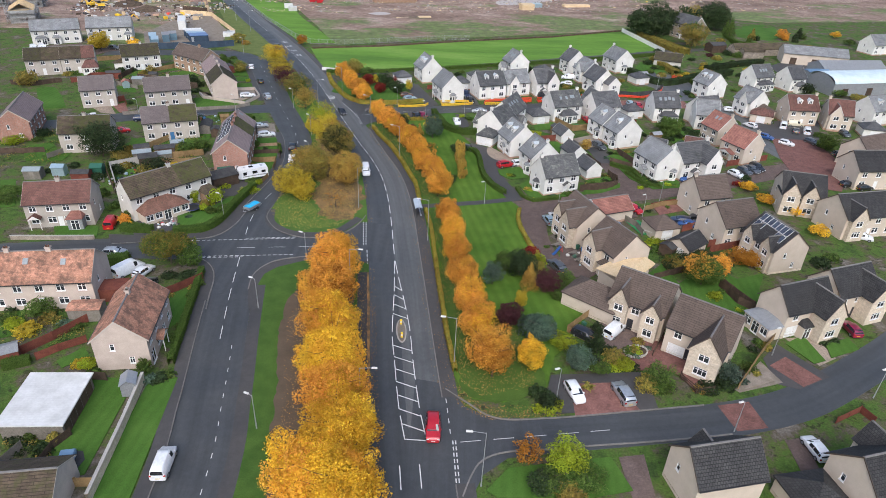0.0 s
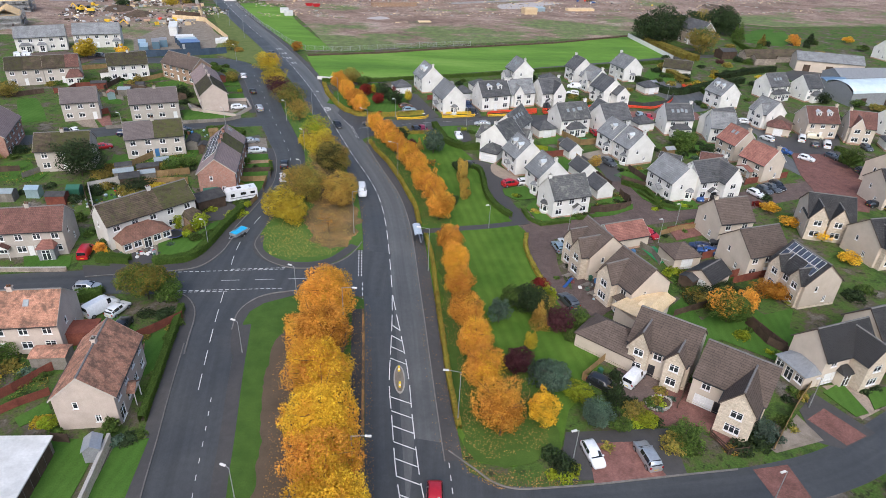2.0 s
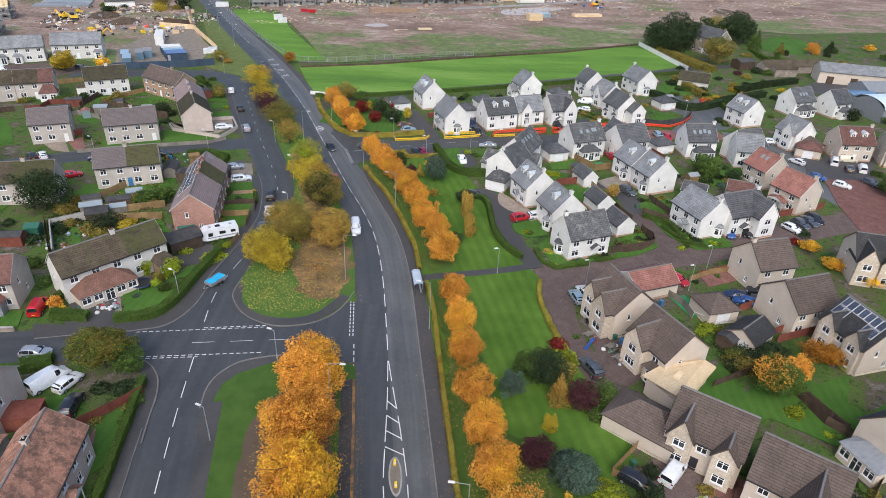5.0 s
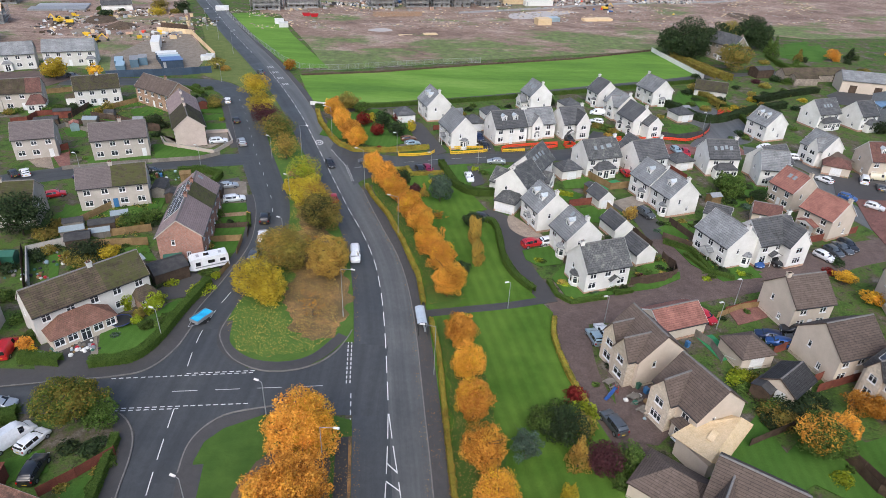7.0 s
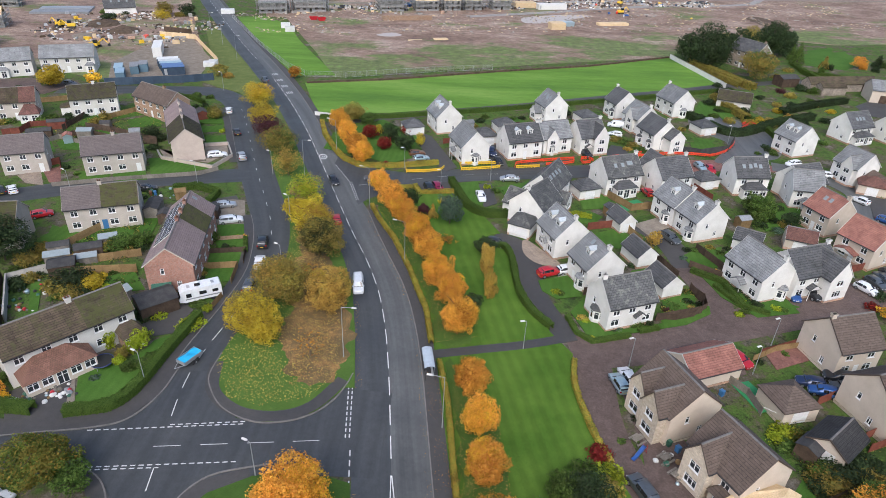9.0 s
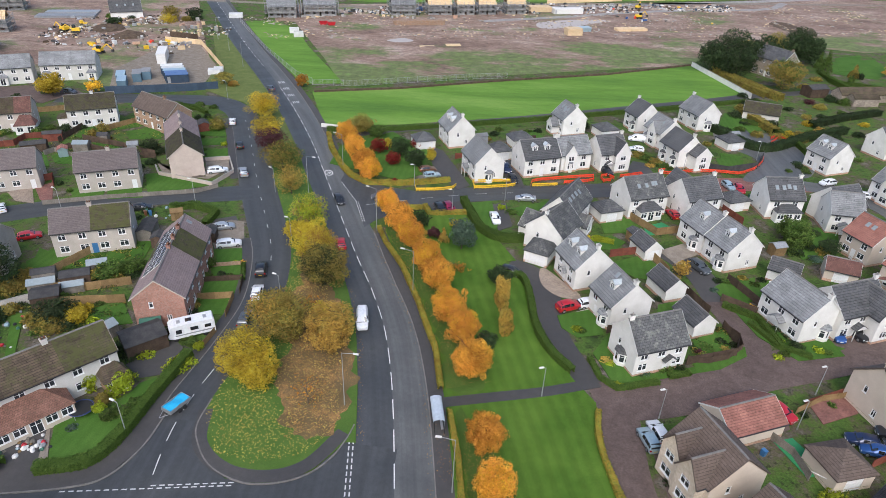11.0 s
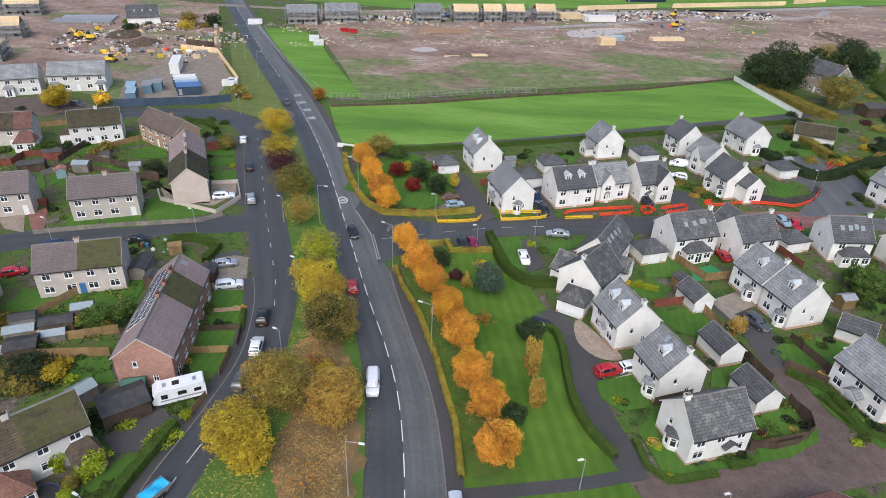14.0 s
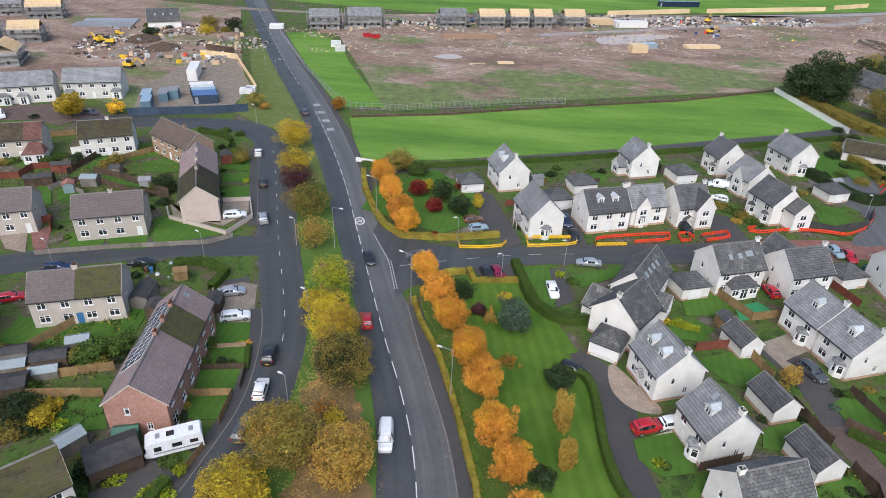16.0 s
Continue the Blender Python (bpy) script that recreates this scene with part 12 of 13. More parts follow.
sh(GREENLEAF, -75.5, 219.0, 1.4, 1.6, 3)
sh(LIME, -65.5, 202.4, 1.0, 1.2, 0)
sh(GREENLEAF, -91.8, 199.1, 1.4, 1.2, 1)
sh(BLUEGREEN, -88.7, 197.3, 1.4, 1.2, 0)
sh(GREENLEAF, -85.5, 194.4, 1.1, 1.2, 0)
sh(DARKGREEN, -82.3, 191.9, 1.6, 1.6, 3)
sh(OLIVE, -94.8, 201.8, 1.1, 1.0, 1)
sh(GREENLEAF, -69.0, 198.2, 0.9, 1.0, 3)
sh(GREENLEAF, -72.9, 206.7, 0.9, 1.0, 1)
sh(DARKGREEN, -67.7, 194.9, 0.8, 0.9, 2)
sh(DARKGREEN, -77.5, 188.8, 1.8, 1.6, 3)
sh(DARKGREEN, -79.2, 185.8, 1.4, 1.6, 1)
sh(DARKGREEN, -104.7, 207.5, 1.4, 1.5, 3)
sh(DARKGREEN, -91.2, 174.9, 0.9, 1.4, 1)
sh(GREENLEAF, -87.3, 171.9, 0.8, 1.2, 2)
sh(OLIVE, -64.9, 128.3, 2.5, 3.0, 3)
sh(DARKGREEN, -62.0, 128.5, 1.8, 2.2, 0)
sh(OLIVE, -63.6, 127.6, 2.1, 2.0, 2)
sh(OLIVE, -60.7, 140.8, 1.6, 1.8, 1)
sh(DARKGREEN, -59.6, 144.5, 1.5, 1.8, 1)
sh(DARKGREEN, -59.3, 142.5, 1.4, 1.5, 1)
sh(GREENLEAF, -59.5, 146.3, 1.1, 1.4, 0)
sh(GREENLEAF, -48.4, 147.8, 1.7, 2.0, 1)
sh(ORANGE, -42.7, 148.9, 0.8, 0.9, 1)
sh(LIME, -43.7, 148.8, 0.8, 0.8, 1)
sh(GREENLEAF, -43.1, 144.5, 0.8, 0.9, 0)
sh(LIME, -47.7, 143.9, 1.1, 1.2, 3)
sh(GREENLEAF, -48.5, 145.0, 0.9, 1.0, 2)
sh(GREENLEAF, -42.8, 126.7, 1.4, 1.2, 1)
sh(LIME, -41.9, 122.1, 2.3, 1.6, 1)
sh(GREENLEAF, -49.4, 124.1, 1.5, 1.7, 3)
sh(LIME, -47.7, 123.3, 1.4, 1.4, 3)
sh(DARKGREEN, -49.4, 122.9, 1.4, 1.6, 3)
sh(DARKGREEN, -51.5, 123.9, 1.6, 2.2, 2)
sh(OLIVE, -45.7, 135.7, 1.1, 1.3, 0)
sh(DARKGREEN, -45.1, 133.5, 1.1, 1.3, 3)
sh(GREENLEAF, -45.7, 136.9, 0.8, 1.0, 1)
sh(DARKGREEN, -47.2, 130.8, 1.0, 1.2, 0)
sh(GREENLEAF, -64.0, 149.9, 0.8, 0.9, 1)
sh(DARKGREEN, -69.4, 150.4, 0.7, 0.9, 0)
sh(LIME, -59.0, 129.9, 1.1, 1.2, 3)
sh(GREENLEAF, -57.7, 129.0, 0.9, 1.0, 1)
sh(GREENLEAF, -60.4, 134.6, 0.8, 0.9, 0)
sh(DARKGREEN, -67.4, 165.2, 1.4, 1.6, 2)
sh(DARKGREEN, -68.1, 162.4, 1.1, 1.4, 3)
sh(GREENLEAF, -50.5, 117.8, 1.5, 1.8, 3)
sh(LIME, -48.3, 115.4, 1.4, 1.8, 1)
sh(GREENLEAF, -46.4, 111.9, 1.4, 1.4, 0)
sh(GREENLEAF, -44.5, 114.2, 1.3, 1.2, 0)
sh(AMBER, -60.0, 104.6, 1.1, 1.6, 0)
sh(OLIVE, -63.4, 106.6, 1.0, 1.6, 3)
sh(BLUEGREEN, -50.2, 109.3, 0.9, 0.6, 3)
sh(YELLOW, -62.2, 131.7, 2.2, 2.4, 0)
sh(OLIVE, -67.4, 129.3, 2.1, 2.8, 3)
sh(DARKGREEN, -74.0, 129.5, 1.8, 2.4, 3)
sh(OLIVE, -72.4, 131.0, 1.6, 2.0, 3)
sh(GREENLEAF, -65.5, 126.4, 1.4, 1.4, 2)
sh(OLIVE, -40.5, 85.2, 1.0, 1.2, 3)
sh(GREENLEAF, -40.0, 86.3, 1.1, 1.6, 3)
sh(DARKGREEN, -42.9, 88.1, 1.8, 1.8, 0)
sh(DARKGREEN, -45.6, 88.1, 1.4, 1.4, 0)
sh(GREENLEAF, -55.9, 92.7, 1.8, 1.6, 2)
sh(OLIVE, -43.7, 82.7, 0.9, 0.9, 3)
sh(GREENLEAF, -71.1, 116.9, 1.8, 2.2, 0)
sh(GREENLEAF, -66.2, 111.8, 1.6, 1.6, 0)
sh(DARKGREEN, -75.8, 124.6, 1.8, 2.6, 2)
sh(LIME, -104.8, 142.9, 3.0, 3.0, 2)
sh(GREENLEAF, -107.8, 151.4, 2.1, 2.6, 0)
sh(DARKGREEN, -100.8, 148.0, 2.1, 2.8, 1)
sh(GREENLEAF, -100.3, 144.4, 1.5, 1.6, 0)
sh(GREENLEAF, -99.6, 138.3, 1.4, 1.4, 1)
sh(GREENLEAF, -89.6, 115.8, 3.0, 2.2, 0)
sh(GREENLEAF, -88.0, 112.2, 2.3, 2.0, 2)
sh(OLIVE, -76.0, 135.9, 2.5, 3.0, 2)
sh(OLIVE, -75.7, 140.0, 2.1, 2.6, 0)
sh(GREENLEAF, -76.1, 132.6, 1.8, 2.0, 3)
sh(DARKGREEN, -72.4, 133.1, 1.8, 2.0, 1)
sh(GREENLEAF, -66.9, 134.0, 2.3, 2.4, 0)
sh(DARKGREEN, -63.8, 142.9, 2.5, 2.6, 1)
sh(GREENLEAF, -61.6, 142.4, 1.8, 2.0, 0)
sh(DARKGREEN, -66.3, 142.1, 1.6, 1.8, 1)
sh(OLIVE, -66.0, 139.7, 1.4, 1.4, 0)
sh(OLIVE, -58.6, 75.0, 1.6, 1.8, 3)
sh(YELLOW, -60.2, 72.0, 2.1, 2.0, 3)
sh(BLUEGREEN, -55.3, 74.2, 1.6, 1.2, 0)
sh(GREENLEAF, -53.7, 73.7, 1.4, 1.2, 0)
sh(GREENLEAF, -55.8, 73.2, 1.1, 1.0, 0)
sh(YELLOW, -49.0, 65.6, 1.4, 1.6, 2)
sh(GREENLEAF, -46.4, 64.1, 1.1, 1.4, 2)
sh(GREENLEAF, -64.6, 74.5, 1.6, 1.8, 0)
sh(DARKGREEN, -65.3, 76.9, 1.1, 1.4, 3)
sh(DARKGREEN, -45.7, 50.9, 1.4, 1.4, 3)
sh(DARKGREEN, -49.6, 52.3, 1.6, 1.6, 2)
sh(GREENLEAF, -45.6, 48.3, 1.1, 0.8, 2)
sh(BLUEGREEN, -38.5, 63.1, 1.1, 1.6, 0)
sh(DARKGREEN, -37.1, 63.7, 1.4, 1.2, 0)
sh(GREENLEAF, -36.2, 64.2, 1.1, 1.0, 0)
sh(DARKGREEN, -37.6, 63.0, 1.0, 1.0, 1)
sh(GREENLEAF, -38.5, 72.3, 1.0, 0.9, 3)
sh(GREENLEAF, -40.4, 83.0, 0.9, 0.9, 1)
sh(GREENLEAF, -38.9, 75.0, 0.9, 0.8, 3)
sh(DARKGREEN, -103.7, 149.1, 1.6, 2.2, 0)
sh(DARKGREEN, -88.0, 127.2, 1.4, 1.2, 3)
sh(DARKGREEN, -84.0, 130.5, 1.4, 1.6, 2)
sh(DARKGREEN, -72.8, 128.4, 1.4, 1.8, 0)
sh(GREENLEAF, -130.8, 234.4, 2.3, 3.0, 0)
sh(YELLOW, -139.6, 336.9, 4.1, 6.0, 2)
sh(DARKGREEN, -165.2, 344.0, 2.8, 3.0, 1)
sh(GREENLEAF, -168.2, 341.5, 2.5, 2.6, 2)
sh(DARKGREEN, -158.3, 341.1, 2.3, 2.6, 3)
sh(DARKGREEN, -131.1, 344.8, 3.4, 3.8, 3)
sh(OLIVE, -134.0, 342.1, 2.5, 3.0, 2)
sh(OCHRE, -80.7, 251.3, 2.1, 2.6, 2)
sh(DARKGREEN, -136.6, 228.8, 1.4, 1.4, 3)
sh(GREENLEAF, -78.5, 229.2, 1.6, 1.6, 2)
sh(GREENLEAF, -83.1, 230.9, 1.6, 1.8, 2)
sh(LIME, 25.7, 70.4, 1.5, 1.4, 2)
sh(DARKGREEN, 28.0, 70.3, 1.1, 1.2, 1)
sh(OLIVE, 29.2, 66.6, 2.1, 2.4, 1)
sh(GREENLEAF, 31.2, 66.3, 1.8, 2.2, 0)
sh(LIME, 13.6, 61.3, 1.0, 0.9, 0)
sh(LIME, 15.0, 61.0, 1.0, 0.9, 2)
sh(LIME, 15.9, 61.5, 1.0, 0.9, 0)
sh(LIME, 16.3, 62.5, 0.9, 0.9, 1)
sh(DARKGREEN, 14.9, 62.3, 1.8, 2.6, 0)
sh(GREENLEAF, 19.5, 75.1, 1.6, 2.0, 3)
sh(DARKGREEN, 24.3, 78.2, 1.1, 3.2, 0)
sh(DARKGREEN, 23.3, 75.2, 1.6, 2.4, 1)
sh(DARKGREEN, 25.2, 73.1, 1.6, 2.0, 1)
sh(GREENLEAF, 23.7, 71.4, 1.4, 1.6, 0)
sh(DARKGREEN, 22.4, 70.7, 1.4, 1.8, 2)
sh(GREENLEAF, 19.8, 87.3, 1.8, 2.2, 3)
sh(BLUEGREEN, 14.4, 78.4, 3.0, 3.8, 1)
sh(DARKGREEN, 40.1, 67.4, 1.8, 2.0, 3)
sh(DARKGREEN, 37.4, 66.5, 1.7, 1.6, 0)
sh(OCHRE, 36.3, 66.4, 1.0, 1.2, 2)
sh(LIME, 46.5, 89.4, 1.5, 1.5, 1)
sh(GREENLEAF, 48.3, 91.0, 0.7, 1.2, 1)
sh(GREENLEAF, 50.4, 85.5, 0.8, 1.0, 1)
sh(LIME, 49.2, 85.8, 0.9, 0.9, 2)
sh(GREENLEAF, 50.2, 83.6, 0.8, 0.9, 3)
sh(DARKGREEN, 50.3, 81.5, 1.4, 1.4, 3)
sh(OLIVE, 50.9, 80.8, 1.6, 1.6, 0)
sh(GREENLEAF, 52.5, 81.6, 1.4, 1.4, 2)
sh(GREENLEAF, 45.1, 71.4, 1.4, 1.2, 1)
sh(BLUEGREEN, 43.2, 68.4, 1.0, 1.0, 1)
sh(OLIVE, 45.7, 70.1, 0.8, 0.8, 3)
sh(OLIVE, 49.8, 76.5, 1.1, 1.0, 2)
sh(GREENLEAF, 49.1, 77.5, 1.1, 1.0, 1)
sh(DARKGREEN, 47.5, 75.8, 0.9, 1.0, 2)
sh(OLIVE, 30.2, 76.2, 1.1, 1.2, 2)
sh(GREENLEAF, 28.1, 74.0, 1.0, 1.0, 2)
sh(LIME, 29.5, 74.7, 0.9, 0.8, 0)
sh(BLUEGREEN, 31.5, 74.9, 0.7, 0.6, 1)
sh(DARKGREEN, 70.6, 101.8, 2.1, 2.4, 1)
sh(GREENLEAF, 73.8, 104.0, 1.8, 2.2, 3)
sh(ORANGE, 58.2, 103.1, 1.4, 1.6, 0)
sh(LIME, 58.4, 99.1, 1.0, 1.2, 1)
sh(ORANGE, 56.4, 103.7, 1.6, 1.8, 3)
sh(DARKGREEN, 59.3, 78.2, 1.1, 0.9, 2)
sh(DARKGREEN, 61.3, 78.9, 1.1, 0.9, 1)
sh(OLIVE, 20.8, 65.8, 1.1, 0.8, 3)
sh(DARKGREEN, 13.5, 64.1, 1.4, 1.8, 1)
sh(DARKGREEN, 34.8, 82.5, 0.7, 1.0, 3)
sh(DARKGREEN, 34.9, 80.0, 0.7, 1.0, 1)
sh(CRIMSON, 16.4, 101.5, 1.7, 2.0, 2)
sh(CRIMSON, 15.8, 100.5, 1.1, 1.4, 1)
sh(GREENLEAF, 14.9, 97.5, 2.8, 2.8, 0)
sh(LIME, 17.0, 98.1, 2.1, 2.2, 0)
sh(DARKGREEN, 13.6, 95.8, 2.5, 3.0, 1)
sh(OLIVE, 16.2, 95.7, 2.3, 2.8, 2)
sh(LIME, 41.1, 107.1, 1.8, 1.8, 0)
sh(LIME, 39.6, 106.0, 1.4, 1.4, 1)
sh(TURNING, 42.9, 106.2, 1.8, 2.0, 0)
sh(GREENLEAF, 40.5, 104.8, 1.6, 1.6, 2)
sh(DARKGREEN, 45.4, 100.4, 3.4, 3.8, 0)
sh(OLIVE, 43.4, 98.9, 2.8, 3.0, 0)
sh(DARKGREEN, 48.0, 102.1, 2.8, 3.2, 2)
sh(GREENLEAF, 43.1, 100.8, 2.1, 2.4, 0)
sh(DARKGREEN, 41.7, 98.3, 1.8, 2.0, 1)
sh(OLIVE, 48.1, 100.2, 2.3, 2.6, 2)
sh(LIME, 44.6, 133.0, 0.9, 0.9, 3)
sh(GREENLEAF, 45.8, 133.9, 1.0, 1.0, 0)
sh(DARKGREEN, 48.4, 136.3, 1.4, 1.4, 3)
sh(LIME, 51.5, 135.3, 1.0, 0.9, 2)
sh(GREENLEAF, 52.8, 135.0, 0.9, 0.8, 0)
sh(OLIVE, 25.5, 129.7, 0.9, 0.8, 1)
sh(GREENLEAF, 29.4, 130.9, 0.9, 0.7, 0)
sh(LIME, 14.9, 136.4, 1.0, 1.0, 2)
sh(GREENLEAF, 19.6, 103.9, 0.7, 0.6, 2)
sh(GREENLEAF, 24.0, 111.0, 1.0, 1.1, 0)
sh(DARKGREEN, 22.3, 108.3, 0.8, 1.0, 2)
sh(DARKGREEN, 43.3, 121.1, 0.7, 0.8, 3)
sh(GREENLEAF, 48.0, 123.4, 0.7, 0.8, 1)
sh(CRIMSON, 68.4, 137.4, 1.4, 1.6, 3)
sh(DARKGREEN, 71.7, 141.0, 1.6, 1.8, 2)
sh(GREENLEAF, 15.7, 136.1, 0.9, 0.8, 2)
sh(OCHRE, 18.3, 129.5, 1.0, 1.0, 0)
sh(LIME, 18.7, 128.8, 0.8, 0.8, 1)
sh(LIME, 19.2, 124.5, 0.8, 0.7, 3)
sh(DARKGREEN, 22.4, 127.1, 0.9, 0.7, 2)
sh(BLUEGREEN, 23.5, 127.2, 0.9, 0.7, 1)
sh(GREENLEAF, 27.2, 128.5, 1.1, 1.0, 1)
sh(DARKGREEN, 28.7, 129.1, 1.1, 1.1, 0)
sh(GREENLEAF, 26.0, 128.0, 0.8, 0.8, 3)
sh(OLIVE, 34.2, 153.4, 1.1, 1.6, 0)
sh(DARKGREEN, 41.8, 153.5, 1.0, 1.0, 2)
sh(GREENLEAF, 43.1, 153.4, 1.0, 1.0, 3)
sh(DARKGREEN, 44.6, 154.2, 1.0, 1.1, 2)
sh(OLIVE, 46.6, 155.0, 1.0, 1.0, 3)
sh(BLUEGREEN, 40.4, 150.5, 1.0, 0.6, 3)
sh(AMBER, 45.0, 145.6, 1.1, 1.1, 1)
sh(GREENLEAF, 44.2, 144.7, 0.8, 0.8, 2)
sh(GREENLEAF, 45.3, 141.3, 0.8, 0.9, 0)
sh(DARKGREEN, 46.9, 140.0, 1.0, 1.2, 3)
sh(DARKGREEN, 48.2, 138.7, 1.4, 1.3, 1)
sh(OCHRE, 44.7, 138.3, 0.8, 0.8, 2)
sh(LIME, 46.4, 137.0, 0.8, 0.7, 3)
sh(DARKGREEN, 29.7, 146.4, 0.9, 0.9, 2)
sh(GREENLEAF, 27.9, 145.6, 0.8, 0.8, 3)
sh(DARKGREEN, 34.8, 147.1, 1.0, 1.0, 2)
sh(GREENLEAF, 36.3, 148.0, 0.9, 0.9, 0)
sh(GREENLEAF, 59.3, 167.2, 2.8, 3.4, 2)
sh(DARKGREEN, 60.2, 165.6, 1.8, 2.2, 0)
sh(LIME, 22.2, 166.4, 1.0, 1.0, 0)
sh(LIME, 23.5, 165.7, 1.0, 1.0, 0)
sh(YELLOW, 20.5, 166.5, 0.9, 0.9, 0)
sh(DARKGREEN, 36.9, 136.0, 1.0, 1.0, 1)
sh(OLIVE, 37.0, 134.1, 0.9, 0.9, 3)
sh(PURPLE, 32.7, 133.0, 0.8, 0.9, 1)
sh(GREENLEAF, 33.2, 132.2, 0.7, 0.7, 1)
sh(DARKGREEN, 38.4, 135.2, 0.8, 1.0, 0)
sh(GREENLEAF, 48.0, 153.1, 1.1, 1.0, 3)
sh(DARKGREEN, 49.9, 154.8, 1.0, 1.0, 0)
sh(OLIVE, 39.1, 211.5, 2.1, 1.6, 1)
sh(GREENLEAF, 40.9, 210.0, 2.1, 1.6, 0)
sh(OLIVE, 42.6, 208.3, 1.8, 1.4, 3)
sh(GREENLEAF, 43.5, 205.7, 1.6, 1.2, 1)
sh(DARKGREEN, 38.3, 213.9, 1.6, 1.4, 0)
sh(OCHRE, 41.0, 205.4, 1.4, 1.0, 1)
sh(OLIVE, 82.7, 232.3, 2.5, 2.0, 3)
sh(YELLOW, 85.1, 231.4, 2.5, 2.2, 2)
sh(OLIVE, 87.6, 230.6, 2.5, 2.0, 2)
sh(DARKGREEN, 92.0, 232.7, 2.8, 2.2, 3)
sh(DARKGREEN, 82.2, 236.3, 1.8, 1.8, 2)
sh(DARKGREEN, 84.8, 261.3, 3.7, 3.6, 1)
sh(OLIVE, 80.8, 256.6, 2.8, 2.8, 0)
sh(DARKGREEN, 85.4, 254.2, 3.0, 2.8, 2)
sh(GREENLEAF, 85.8, 249.1, 2.3, 2.2, 2)
sh(DARKGREEN, 75.8, 249.0, 2.3, 2.4, 0)
sh(DARKGREEN, 2.2, 220.8, 1.6, 1.6, 2)
sh(GREENLEAF, 3.6, 224.9, 1.4, 1.6, 2)
sh(OLIVE, 0.8, 217.2, 1.1, 1.2, 2)
sh(DARKGREEN, -5.5, 215.6, 1.6, 1.6, 1)
sh(GREENLEAF, 11.5, 224.7, 1.4, 1.4, 2)
sh(DARKGREEN, 14.4, 225.3, 1.4, 1.4, 2)
sh(DARKGREEN, 27.9, 230.8, 1.6, 2.4, 2)
sh(OLIVE, 60.1, 223.1, 1.4, 1.4, 2)
sh(DARKGREEN, 69.4, 236.4, 1.4, 1.2, 3)
sh(GREENLEAF, 63.1, 225.9, 1.0, 1.0, 0)
sh(DARKGREEN, 79.6, 212.2, 1.6, 1.2, 3)
sh(GREENLEAF, 80.3, 209.6, 1.4, 1.0, 0)
sh(GREENLEAF, 75.6, 207.4, 1.1, 0.9, 3)
sh(GREENLEAF, 9.0, 201.2, 0.9, 0.8, 2)
sh(DARKGREEN, -4.6, 193.0, 0.9, 0.9, 0)
sh(GREENLEAF, 67.2, 178.8, 1.6, 1.8, 1)
sh(GREENLEAF, 5.7, 175.1, 1.4, 1.4, 2)
sh(LIME, 3.6, 177.0, 1.1, 1.2, 0)
fence([(-91.9, 133.9), (-89.9, 138.3), (-88.9, 143.5)], 1.4, GREYWOOD, "grey stone-topped garden divider between lawns")
fence([(-103.6, 189.3), (-102.7, 191.8), (-95.3, 188.9)], 1.3, GREYWOOD, "grey weathered garden fence behind the houses")
fence([(-100.1, 199.7), (-90.0, 197.0), (-78.4, 192.5)], 1.7, DARKWOOD, "dark trellis fence across the back gardens")
fence([(-68.5, 117.5), (-74.8, 126.9), (-77.2, 131.0)], 1.6, DARKWOOD, "dark timber fence behind the terrace")
fence([(-104.2, 135.8), (-99.3, 136.4), (-94.7, 137.7)], 1.4, DARKWOOD, "dark fence along a narrow back garden")
fence([(-70.4, 135.5), (-66.5, 140.5), (-63.1, 142.3)], 1.5, WOOD, "tan close-boarded fence between back gardens")
fence([(49.0, 93.6), (50.8, 88.7), (51.9, 83.9)], 1.6, DARKWOOD, "black close-boarded fence with clipped shrubs")
fence([(34.5, 69.0), (35.6, 65.6), (37.5, 66.1)], 1.0, DARKWOOD, "low black fence beside the red paving", kind="rail")
fence([(31.6, 73.2), (34.0, 77.0), (35.0, 79.1)], 1.1, DARKWOOD, "low black railing beside the rockery", kind="rail")
fence([(30.3, 130.5), (33.4, 130.5), (36.7, 131.8), (39.5, 134.3), (39.9, 136.9), (38.6, 139.1)], 1.3, DARKWOOD, "dark fence curving round the corner garden")
fence([(42.4, 121.4), (46.9, 124.1), (51.6, 125.5)], 1.2, WOOD, "brown brick and timber fence beside a raised patio")
fence([(36.4, 117.4), (38.8, 113.9), (39.3, 110.2)], 1.4, GREYWOOD, "grey panel fence beside the artificial turf")
fence([(-133.2, 187.6), (-126.3, 187.5), (-120.2, 192.1)], 1.5, DARKWOOD, "dark timber fence in the far gardens")
fence([(-130.0, 213.7), (-120.8, 218.4), (-112.7, 223.1)], 1.5, WOOD, "tan timber fence in the far gardens")
garden_wall([(-78.3, 97.8), (-70.5, 98.5), (-63.8, 99.2)], 0.8, STONE, "low rubble wall along the street", w=0.25)
garden_wall([(-69.1, 119.4), (-75.5, 129.9), (-70.3, 133.8)], 1.8, CONCRETE, "pale slatted wall round the untidy yard", w=0.15)
shed(-52.0, 82.0, 12, 4.4, 3.0, 2.2, REDWOOD, REDWOOD, "open brown timber carport beside the drive", 0.1)
shed(-53.3, 76.4, 8, 4.6, 2.6, 2.2, GREYWOOD, ORANGETILE, "lean-to store under an orange tiled roof", 0.3)
shed(-42.8, 47.0, 60, 1.8, 1.2, 1.6, FASCIA, LEAD, "small white garden store beside the deck", 0.3)
shed(-55.3, 126.9, 60, 3.0, 2.2, 2.0, GREYWOOD, CLEAR, "small glass greenhouse beside the mossy roof", 0.6)
